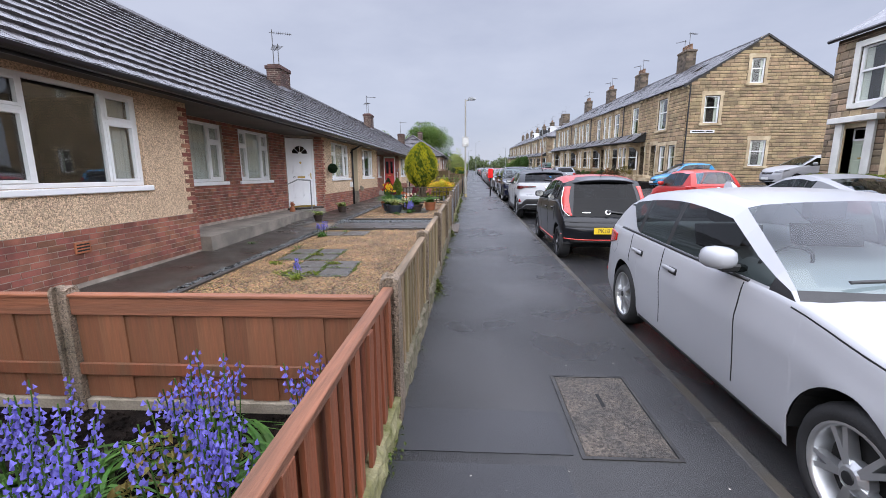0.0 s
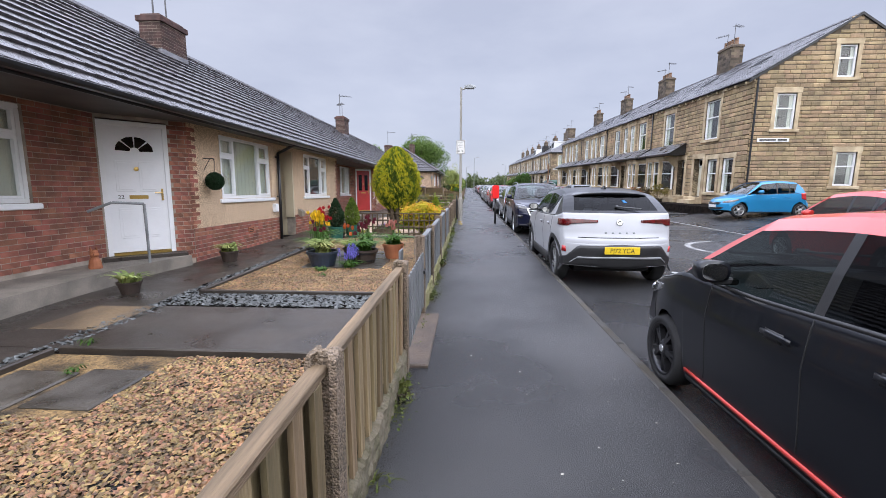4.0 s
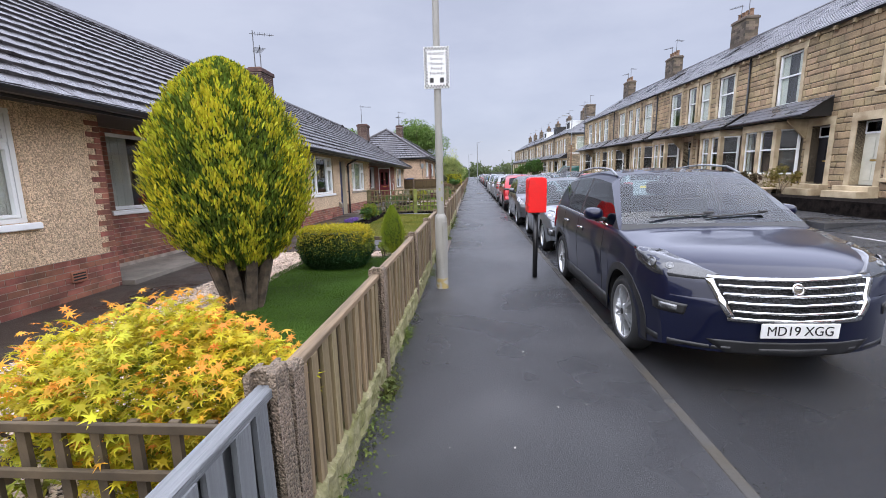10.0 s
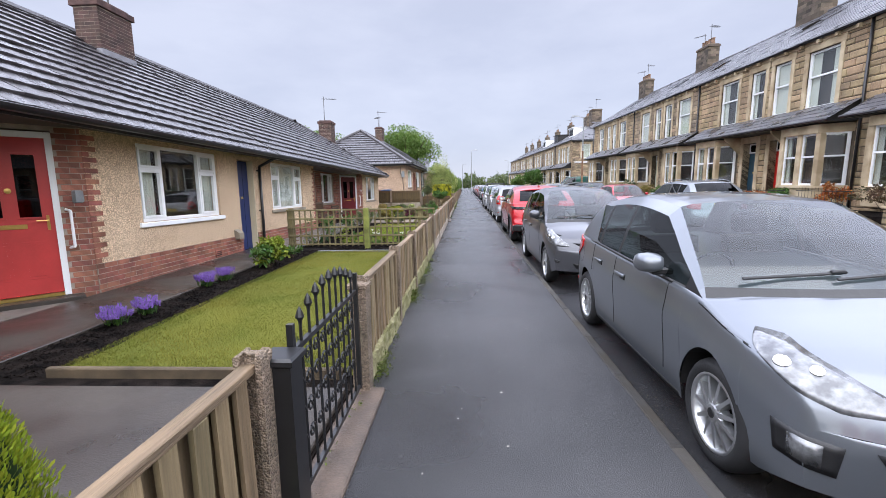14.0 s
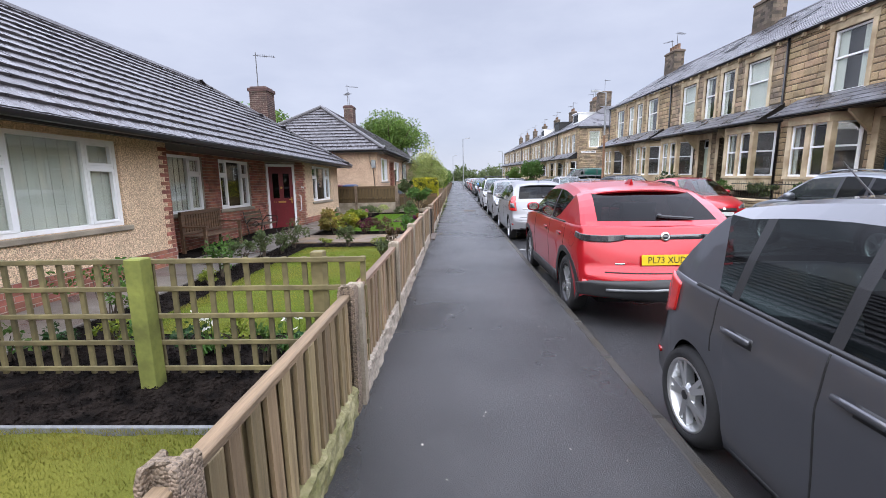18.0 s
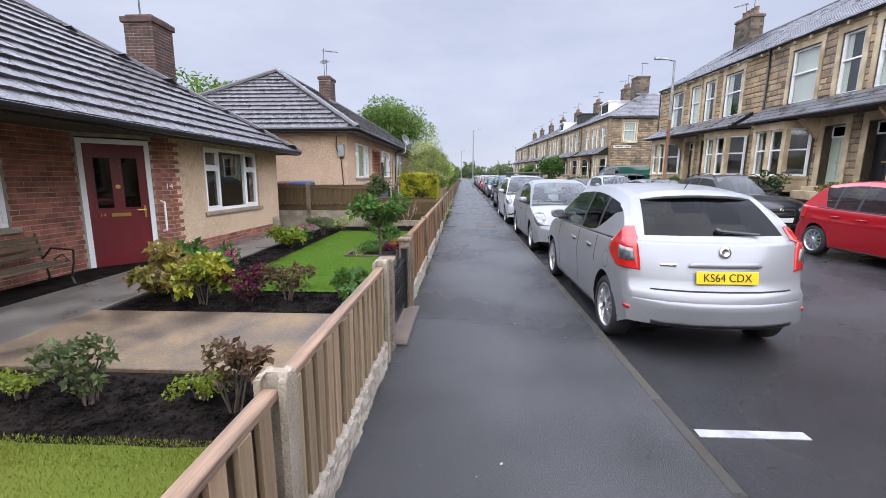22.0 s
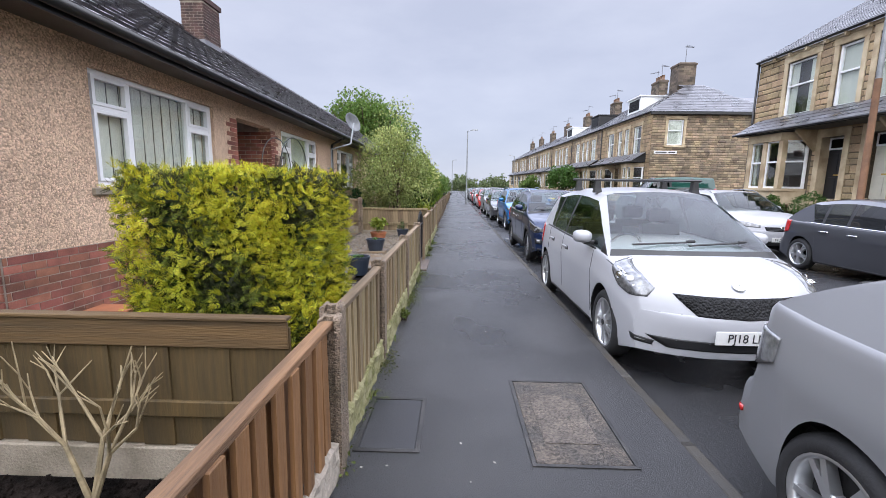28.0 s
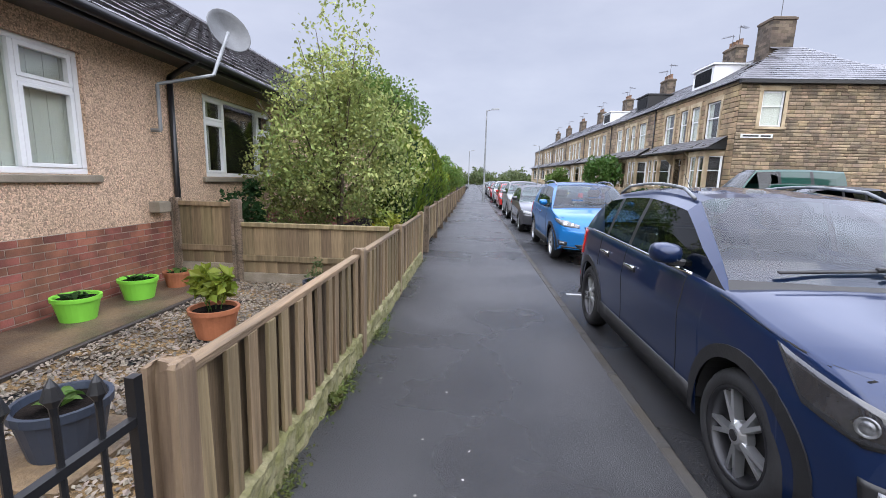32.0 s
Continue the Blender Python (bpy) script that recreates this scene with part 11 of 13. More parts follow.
for i, (x, y) in enumerate(((-3.2, 7.6), (-2.6, 4.4), (-1.15, 3.4), (-0.9, 3.0), (-1.45, 2.8), (-1.9, 3.0), (-2.9, 9.6), (-3.3, 10.15), (-4.3, 8.0), (-1.45, 16.5), (-2.2, 13.1))):
    strap_clump(x, y, 14, 0.12, "mid_green_leaf", "small weed tuft in the garden", 60 + i, name="weed_tuft", group="weeds", width=0.006)
# weeds along the fence foot
for i in range(34):
    y = 5.2 + i * 1.6 + random.uniform(-0.5, 0.5)
    if any(a < y < b for a, b in ((9.8, 11.5), (25.4, 27), (41.5, 43), (55.9, 57.2), (33.5, 41.4), (43, 51))):
        continue
    if i % 3 == 0:
        shrub(float(foot_x(y)) + random.uniform(0.01, 0.04), y, 0.05, 0.14, 0.11, "weed_green_leaf", "small leafy weed at the foot of a fence", 70, 0.05, 90 + i, z=0.0, cat="weed", group="weeds", clumps=4, name="weed")
    else:
        strap_clump(float(foot_x(y)) + random.uniform(0.0, 0.02), y, 16, 0.10, "weed_green_leaf", "grass tuft at the foot of a fence", 90 + i, z=0.0, name="weed_tuft", group="weeds", width=0.004)

# pots in the golden gravel
potted(-2.47, 13.92, 0.27, 0.27, POTM["navy_pot"], "wide navy glazed bowl of drooping striped leaves", "variegated_leaf", ("dark_red_petal", 4, 0.50, "tulip"), 31, n=60, length=0.42)
potted(-2.78, 14.55, 0.22, 0.26, POTM["navy_pot"], "navy pot crowded with yellow tulips", "strap_leaf", ("yellow_petal", 34, 0.60, "tulip"), 32, n=70, length=0.4)
potted(-3.00, 15.50, 0.26, 0.26, TERRA, "terracotta pot of tall red tulips", "strap_leaf", ("red_petal", 34, 0.64, "tulip"), 33, n=80, length=0.44)
potted(-1.37, 14.78, 0.205, 0.29, TERRA, "terracotta pot of fading pink and red tulips", "strap_leaf", ("pale_petal", 14, 0.44, "tulip"), 34, n=60, length=0.38)
hb_ = potted(-1.82, 14.22, 0.26, 0.26, POTM["brown_pot"], "half barrel of broad leaves and fading tulips", "strap_leaf", ("dark_red_petal", 8, 0.44, "tulip"), 35, n=64, length=0.40)
for zz, rr_ in ((0.045, 0.207), (0.185, 0.250)):
    part("hoop", MB().lathe([(rr_, zz), (rr_ + 0.006, zz + 0.003), (rr_ + 0.009, zz + 0.030), (rr_ + 0.004, zz + 0.033)], 24), IRON, hb_)
potted(-2.25, 14.95, 0.16, 0.18, POTM["brown_pot"], "small dark pot of fading tulips", "yellow_green_leaf", ("orange_petal", 6, 0.40, "tulip"), 36, n=30, length=0.3)
potted(-2.02, 15.32, 0.20, 0.24, POTM["navy_pot"], "navy pot of purple tulips", "strap_leaf", ("dark_red_petal", 12, 0.50, "tulip"), 37, n=50, length=0.4)
strap_clump(-1.98, 13.80, 70, 0.30, "strap_leaf", "bluebell clump beside flower pots", 38, flowers=("bluebell_petal", 22, 0.40, "spike"), cat="bluebells", name="bluebell_clump")
strap_clump(-2.33, 13.45, 26, 0.18, "mid_green_leaf", "small green tuft in gravel", 39)
potted(-4.35, 14.25, 0.16, 0.20, POTM["brown_pot"], "black bowl of drooping greenery by the wall", "variegated_leaf", None, 41, n=34, length=0.3)
potted(-4.35, 11.9, 0.14, 0.16, POTM["brown_pot"], "small dark pot beside the path", "variegated_leaf", None, 43, n=24, length=0.26)
# two small conifers in pots by the trellis
for x, y, c, s in ((-3.35, 17.55, "dark_spray", 44), (-3.05, 18.0, "conifer_spray", 45)):
    t = thing("potted_conifer", (x, y, 0.07), "small upright conifer in a green tub", "potted plant", "garden pots")
    pot(t, 0.2, 0.34, POTM["green_pot"])
    rng = np.random.default_rng(s)
    n = 1400
    u, az = rng.uniform(0, 1, n), rng.uniform(0, 6.283, n)
    rad = 0.2 * np.sin(np.pi * u ** 0.6) ** 0.8 * rng.uniform(0.7, 1.05, n)
    P = np.stack([rad * np.cos(az), rad * np.sin(az), 0.32 + 0.72 * u], 1)
    V, F = scatter(P, np.full((n, 3), 0.06), turns(rng, n, 0.7) @ np.array([[0, 0, -1], [0, 1, 0], [1, 0, 0]]), *LEAF)
    part("crown", fast("crown", V, F, LEAFM[c]), None, t)


# trellises
def trellis(y, x0, x1, h, m, label, pitch=0.165, rows=5, z0=0.08, posts=()):
    t = thing("trellis", (x1, y, 0), label, "trellis fence", "trellis fences")
    L = x1 - x0
    n = int(L / pitch)
    for i in range(n + 1):
        part("upright", MB().box(-0.018, -0.010, z0, 0.018, 0.010, z0 + h, 0.003), m, t).matrix_basis = pose(-L * i / n, 0.012, 0, 0, random.uniform(-0.6, 0.6), 0)
    for j in range(rows):
        part("cross_lath", MB().box(-L - 0.03, -0.010, -0.018, 0.03, 0.010, 0.018, 0.003), m, t).matrix_basis = pose(0, -0.010, z0 + 0.05 + (h - 0.07) * j / (rows - 1), 0, 0, 0)
    for x in posts:
        part("post", MB().box(-0.045, -0.045, -0.05, 0.045, 0.045, h + z0 + 0.03, 0.006), m, t).matrix_basis = pose(x - x1, 0.07, 0)
    return t


trellis(18.36, -3.45, -0.55, 0.62, WOODD, "dark weathered trellis fence between gardens", 0.14, 4, 0.1, (-3.45, -0.6))
trellis(33.96, -3.95, -0.40, 0.90, WOODT, "green-tinged wooden trellis between lawns", 0.138, 5, 0.10, (-3.9, -0.74))
solo("trellis_post", MB().box(-0.06, -0.055, -0.05, 0.06, 0.055, 1.02, 0.01), WOODM, "thick mossy green wooden post against a trellis", "post", loc=(-2.0, 33.88, 0))

for i, (x, y, r, h, m) in enumerate(((-1.55, 45.72, 0.26, 0.22, "mid_green_leaf"), (-1.38, 46.05, 0.30, 0.25, "mid_green_leaf"), (-1.20, 46.45, 0.28, 0.28, "mid_green_leaf"), (-0.86, 45.75, 0.19, 0.22, "purple_leaf"), (-0.74, 46.1, 0.14, 0.3, "orange_leaf"))):
    shrub(x, y, r, r, h, m, {"purple_leaf": "low purple-leaved plant in dark soil", "orange_leaf": "orange-flowered plant by the fence"}.get(m, "low spreading green plant in dark soil"), 950, 0.042, 640 + i, clumps=16)
for i, (x, y) in enumerate(((-2.56, 5.58), (-2.04, 6.2), (-2.60, 6.86), (-3.0, 6.22), (-2.2, 5.56))):
    shrub(x, y, 0.16, 0.05, 0.07, "yellow_green_leaf", "small weeds in a paving joint", 120, 0.03, 660 + i, cat="weed", group="paving weeds", name="weed")

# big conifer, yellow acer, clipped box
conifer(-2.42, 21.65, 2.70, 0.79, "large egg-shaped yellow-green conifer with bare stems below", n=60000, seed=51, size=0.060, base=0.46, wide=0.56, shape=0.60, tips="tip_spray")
t = thing("yellow_acer", (-1.22, 18.80, 0.07), "low mounded acer with golden and apricot leaves", "shrub")
rng = np.random.default_rng(52)
stems(rng, t, 8, 0.7, 0.6, BARK, 0.014)
STAR = (np.array([(0.40 + rr_ * math.cos(k * math.pi / 7), rr_ * math.sin(k * math.pi / 7), -0.45 * rr_ * rr_) for k in range(14) for rr_ in ((0.62 - 0.022 * min(k, 14 - k),) if k % 2 == 0 else (0.17,))], float), np.array([tuple(range(14))]))
foliage(rng, (0, 0, 0.53), (0.62, 0.42, 0.38), 6000, 0.060, LEAFM["golden_leaf"], t, shell=0.6, flat=0.8, template=STAR)
foliage(rng, (0, 0.04, 0.40), (0.58, 0.36, 0.34), 2400, 0.058, LEAFM["lime_leaf"], t, "lower_foliage", shell=0.7, flat=0.8, template=STAR)
foliage(rng, (0, 0, 0.62), (0.60, 0.42, 0.34), 800, 0.058, LEAFM["apricot_leaf"], t, "young_foliage", shell=0.85, flat=0.8, template=STAR)
t = thing("clipped_box_hedge", (-2.02, 23.88, 0.07), "clipped rounded block of golden-topped box", "hedge")
rng = np.random.default_rng(53)




def block_hedge(t, wx, wy, h, n, size, m_side, m_top, z0=0.05, tpl=LEAF):
    rng = np.random.default_rng(int(wx * 100 + h * 10))
    f = rng.integers(0, 5, n)
    a, b = rng.uniform(-1, 1, n), rng.uniform(0, 1, n)
    c = rng.uniform(-1, 1, n)
    P = np.empty((n, 3))
    k = f == 0
    P[:, 0] = np.where(f < 2, np.where(f == 0, wx / 2, -wx / 2), a * wx / 2)
    P[:, 1] = np.where(f < 2, a * wy / 2, np.where(f == 2, wy / 2, np.where(f == 3, -wy / 2, c * wy / 2)))
    P[:, 2] = np.where(f == 4, h, z0 + b * (h - z0))
    cr = 1 - 0.10 * np.abs(a) ** 6
    P *= np.stack([cr, cr, np.ones(n)], 1)
    P += rng.normal(0, 0.022, (n, 3))
    s = size * rng.uniform(0.6, 1.3, n)
    R = turns(rng, n, 1.3)
    top = (f == 4) | (rng.uniform(0, 1, n) < 0.35 * np.clip(P[:, 2] / h, 0, 1))
    for nm, sel, m in (("side_growth", ~top, m_side), ("top_growth", top, m_top)):
        V, F = scatter(P[sel], np.stack([s, s, s], 1)[sel], R[sel], *tpl)
        part(nm, fast(nm, V, F, LEAFM[m]), None, t)
    # dark solid block paints the shade inside the hedge
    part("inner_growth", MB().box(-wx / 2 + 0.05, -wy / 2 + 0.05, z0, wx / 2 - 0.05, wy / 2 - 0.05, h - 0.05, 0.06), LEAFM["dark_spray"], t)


def barrel_hedge(t, wx, wy, h, n, size):
    """Clipped bush: rounded plan, narrower foot, golden new growth on top."""
    rng = np.random.default_rng(531)
    pr = np.array([(0.66, 0.02), (0.90, 0.22), (1.0, 0.50), (1.0, 0.72), (0.95, 0.88), (0.86, 0.965), (0.60, 1.0), (0.0, 1.015)])
    w = np.concatenate([[0], np.cumsum((pr[1:, 0] + pr[:-1, 0] + 0.25) * np.hypot((pr[1:, 0] - pr[:-1, 0]) * wx / 2, (pr[1:, 1] - pr[:-1, 1]) * h))])
    u = rng.uniform(0, w[-1], n)
    r, z = np.interp(u, w, pr[:, 0]), np.interp(u, w, pr[:, 1])
    r = np.where(z > 0.985, 0.92 * np.sqrt(rng.uniform(0, 1, n)), r)
    a = rng.uniform(0, 2 * math.pi, n)
    sq = (np.abs(np.cos(a)) ** 3.2 + np.abs(np.sin(a)) ** 3.2) ** (-1 / 3.2)
    lump = 1 + 0.02 * np.sin(a * 9 + z * 11) + 0.02 * np.sin(a * 5 - z * 17)
    P = np.stack([np.cos(a) * sq * r * lump * wx / 2, np.sin(a) * sq * r * lump * wy / 2, z * h + 0.008 * np.sin(a * 7 + r * 15)], 1) + rng.normal(0, 0.012, (n, 3))
    tone = z + rng.normal(0, 0.13, n)
    R = turns(rng, n, 1.3)
    s = size * rng.uniform(0.6, 1.35, (n, 1)) * np.ones((1, 3))
    for nm, sel, m in (("lower_growth", tone < 0.52, "deep_green_leaf"), ("side_growth", (tone >= 0.52) & (tone < 0.80), "spray_green"), ("top_growth", tone >= 0.80, "box_gold_leaf")):
        V, F = scatter(P[sel], s[sel], R[sel], *LEAF)
        part(nm, fast(nm, V, F, LEAFM[m]), None, t)
    # core coloured dark to paint the shade behind the leaves
    rings = []
    for q, zz in ((0.6, 0.0), (0.86, 0.22), (0.95, 0.5), (0.95, 0.72), (0.88, 0.9), (0.5, 0.95)):
        rings.append([(math.copysign(abs(math.cos(k)) ** 0.62, math.cos(k)) * q * wx / 2, math.copysign(abs(math.sin(k)) ** 0.62, math.sin(k)) * q * wy / 2, zz * h) for k in np.linspace(0, 2 * math.pi, 24, endpoint=False)])
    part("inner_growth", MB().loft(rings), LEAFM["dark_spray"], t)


barrel_hedge(t, 1.16, 0.95, 0.66, 21000, 0.026)
for i, (x, y, n) in enumerate(((-3.0, 18.9, 50), (-2.55, 18.8, 40), (-2.2, 19.0, 50), (-1.9, 18.75, 40), (-3.3, 19.2, 40))):
    strap_clump(x, y, n, 0.34, "privet_leaf", "golden arching grass clump behind a trellis", 70 + i, name="grass_clump", width=0.006)
t = thing("flower_trough", (-2.35, 18.72, 0.07), "small wooden trough of pansies behind a trellis", "planter")
part("box", MB().box(-0.28, -0.1, 0, 0.28, 0.1, 0.17, 0.008), WOODD, t)
foliage(np.random.default_rng(77), (0, 0, 0.2), (0.26, 0.1, 0.08), 220, 0.04, LEAFM["mid_green_leaf"], t)
foliage(np.random.default_rng(78), (0, 0, 0.24), (0.24, 0.1, 0.06), 60, 0.04, PETAL["purple_petal"], t, "petals")
shrub(-1.05, 23.95, 0.2, 0.16, 0.2, "deep_green_leaf", "low dark green mat plant", 400, 0.03, 79)
conifer(-1.30, 25.05, 0.92, 0.22, "small golden-green dwarf conifer", "golden_spray", 11000, 54, 0.030, 0.02, False)
shrub(-1.42, 24.75, 0.17, 0.17, 0.26, "yellow_green_leaf", "low feathery green conifer", 500, 0.035, 80)
shrub(-3.35, 26.55, 0.22, 0.2, 0.34, "bronze_leaf", "sparse rose bush beside a path", 120, 0.05, 81)
for i, (x, y) in enumerate(((-3.5, 28.2), (-3.45, 28.6), (-3.6, 30.0), (-3.55, 30.4))):
    strap_clump(x, y, 30, 0.14, "deep_green_leaf", "clump of low purple flowers", 82 + i, flowers=("purple_petal", 40, 0.20, "spike"), name="purple_flower_clump", width=0.008)
shrub(-3.35, 31.55, 0.42, 0.45, 0.62, "yellow_green_leaf", "rounded shrub with yellow-green young leaves", 900, 0.085, 86)
shrub(-3.3, 31.5, 0.36, 0.40, 0.42, "mid_green_leaf", "dark glossy lower leaves of a shrub", 400, 0.10, 87)
shrub(-3.35, 32.6, 0.3, 0.3, 0.24, "mid_green_leaf", "low green perennial by the path", 300, 0.06, 88)
shrub(-1.0, 29.9, 0.12, 0.12, 0.3, "red_leaf", "small young rose by the fence", 40, 0.05, 89)
shrub(-1.0, 27.05, 0.2, 0.15, 0.34, "dull_leaf", "thin leggy plant by a gate", 90, 0.04, 90)

# roses and borders by the benches
for i, (x, y, r, h, m) in enumerate(((-3.55, 35.35, 0.42, 0.72, "mid_green_leaf"), (-3.5, 37.5, 0.34, 0.62, "mid_green_leaf"), (-3.45, 38.1, 0.28, 0.55, "dull_leaf"), (-3.4, 38.8, 0.22, 0.6, "dull_leaf"), (-3.35, 39.6, 0.22, 0.45, "dull_leaf"), (-3.4, 40.4, 0.34, 0.66, "dull_leaf"), (-2.2, 40.5, 0.28, 0.5, "dull_leaf"), (-1.2, 40.45, 0.26, 0.48, "red_leaf"), (-1.05, 38.6, 0.2, 0.4, "dull_leaf"), (-0.85, 36.0, 0.14, 0.34, "red_leaf"), (-1.5, 40.6, 0.22, 0.2, "yellow_green_leaf"), (-2.7, 40.55, 0.2, 0.2, "yellow_green_leaf"), (-3.4, 37.0, 0.2, 0.2, "yellow_green_leaf"))):
    shrub(x, y, r, r, h, m, "rose bush with young leaves in dark soil" if h > 0.3 else "low bright green mound plant", 420 if h > 0.3 else 500, 0.055 if h > 0.3 else 0.03, 110 + i)
strap_clump(-1.9, 34.45, 36, 0.28, "strap_leaf", "white narcissus clump behind a trellis", 130, flowers=("white_petal", 12, 0.34, "daisy"), name="narcissus_clump")
strap_clump(-1.2, 34.5, 30, 0.26, "strap_leaf", "white narcissus clump behind a trellis", 131, flowers=("white_petal", 8, 0.32, "daisy"), name="narcissus_clump")
for i in range(8):
    shrub(-3.6 + i * 0.38, 34.3 + 0.12 * (i % 3), 0.2, 0.16, 0.3, ("mid_green_leaf", "deep_green_leaf", "yellow_green_leaf")[i % 3], "border plant behind a trellis", 150, 0.05, 140 + i)
for i, (x, y, r, h, m, n, s) in enumerate(((-3.15, 42.75, 0.50, 0.66, "bronze_leaf", 1500, 0.085), (-2.75, 42.65, 0.40, 0.6, "privet_leaf", 700, 0.08), (-3.3, 43.5, 0.42, 0.55, "mid_green_leaf", 700, 0.12), (-2.3, 42.8, 0.36, 0.42, "purple_leaf", 800, 0.05), (-1.85, 42.85, 0.34, 0.5, "red_leaf", 500, 0.06), (-1.05, 42.65, 0.36, 0.36, "mid_green_leaf", 500, 0.10), (-3.35, 44.3, 0.22, 0.4, "mid_green_leaf", 250, 0.07), (-3.3, 46.5, 0.40, 0.40, "yellow_green_leaf", 800, 0.10), (-3.35, 47.4, 0.24, 0.34, "mid_green_leaf", 260, 0.06), (-3.25, 48.4, 0.44, 0.52, "dull_leaf", 900, 0.055), (-3.0, 49.3, 0.4, 0.4, "variegated_leaf", 700, 0.05), (-2.3, 49.3, 0.3, 0.3, "dull_leaf", 500, 0.05), (-1.20, 45.98, 0.19, 0.24, "heuchera_leaf", 700, 0.05), (-1.38, 46.82, 0.32, 0.52, "mid_green_leaf", 700, 0.06), (-1.0, 45.86, 0.12, 0.34, "orange_leaf", 200, 0.045), (-0.8, 47.3, 0.16, 0.36, "orange_leaf", 200, 0.05))):
    shrub(x, y, r, r, h, m, {"bronze_leaf": "rounded shrub of bronze and yellow leaves", "purple_leaf": "low purple-leaved plant in dark soil", "heuchera_leaf": "low magenta-leaved plant in dark soil", "red_leaf": "reddish young rose bush", "orange_leaf": "orange-flowered plant by the fence"}.get(m, "leafy border plant in dark soil"), n, s, 160 + i)
shrub(-1.60, 45.72, 0.20, 0.46, 0.16, "pale_mat_leaf", "low pale green mat plant along a bed edge", 1700, 0.034, 179, clumps=16)
for i, (x, y) in enumerate(((-3.3, 44.15), (-3.3, 47.45))):
    strap_clump(x, y, 24, 0.2, "mid_green_leaf", "pink-flowered spikes in the border", 180 + i, flowers=("pink_petal", 10, 0.36, "spike"), name="pink_flower_clump")


def standard_rose(x, y, h, r, label, seed, m="mid_green_leaf"):
    t = thing("standard_rose", (x, y, 0.06), label, "small tree", "standard roses")
    rng = np.random.default_rng(seed)
    part("stem", MB().tube((0, 0, -0.05), (0.02, 0.01, h * 0.55), 0.018, 0.015, 7).tube((0.02, 0.01, h * 0.55), (0.0, 0.02, h * 0.75), 0.015, 0.012, 7), BARK, t)
    br = MB()
    for i in range(9):
        a = i * 0.7
        br.tube((0, 0.02, h * 0.72), (r * 0.8 * math.cos(a), r * 0.8 * math.sin(a), h * (0.85 + 0.12 * (i % 3) / 2)), 0.010, 0.005, 5)
    part("branches", br, BARK, t)
    foliage(rng, (0, 0, h * 0.9), (r * 1.1, r * 1.1, h * 0.21), 900, 0.075, LEAFM[m], t, clumps=11)
    return t


standard_rose(-0.79, 43.12, 1.17, 0.36, "standard rose tree with a round leafy head", 190)
standard_rose(-1.75, 47.75, 1.35, 0.26, "tall weeping standard rose on an iron frame", 191, "dull_leaf")
t = thing("rose_frame", (-1.75, 47.75, 0.06), "thin wire frame round a climbing rose", "plant support")
part("wires", MB().pipe([(-0.16, 0, 0), (-0.03, 0, 1.25)], 0.004, 5).pipe([(0.16, 0, 0), (0.03, 0, 1.25)], 0.004, 5).pipe([(0, -0.16, 0), (0, -0.03, 1.25)], 0.004, 5), IRON, t)
shrub(-1.55, 47.6, 0.3, 0.28, 0.7, "dull_leaf", "climbing rose filling a wire frame", 700, 0.055, 192)
strap_clump(-1.9, 49.75, 40, 0.42, "strap_leaf", "clump of broad arching day lily leaves", 193, width=0.022, name="day_lily")
strap_clump(-0.95, 49.9, 26, 0.26, "yellow_green_leaf", "feathery green clump by the fence", 194, name="leafy_clump")
# bare shrub
t = thing("bare_shrub", (-1.39, 50.24, 0.06), "bare pale-stemmed shrub with few buds", "shrub")
rr = random.Random(9)
mb = MB()


def twig(p, d, L, r, depth):
    q = p + d * L
    mb.tube(tuple(p), tuple(q), r, r * 0.72, 6)
    if depth:
        for k in range(3 if depth > 1 else 2):
            nd = (d + Vector((rr.uniform(-0.8, 0.8), rr.uniform(-0.5, 0.5), rr.uniform(-0.1, 0.45)))).normalized()
            twig(q, nd, L * rr.uniform(0.55, 0.85), r * 0.6, depth - 1)


for a in (-0.3, 0.1, 0.45):
    twig(Vector((0, 0, -0.02)), Vector((a, rr.uniform(-0.2, 0.2), 1)).normalized(), 0.31, 0.014, 3)
part("branch", mb, PALEBARK, t)

# privet hedge and second block's pots
t = thing("privet_hedge", (-1.12, 51.28, 0.06), "square-clipped golden conifer hedge", "hedge")
FERN = (np.array([p for i in range(4) for sd in (-1, 1) for p in ((0.21 * i, 0, 0.02), (0.21 * i + 0.12, sd * (0.20 - 0.03 * i), 0.0), (0.21 * i + 0.28, sd * (0.25 - 0.045 * i), -0.03), (0.21 * i + 0.19, sd * 0.05, 0.01))], float), np.array([[4 * i, 4 * i + 1, 4 * i + 2, 4 * i + 3] for i in range(8)]))


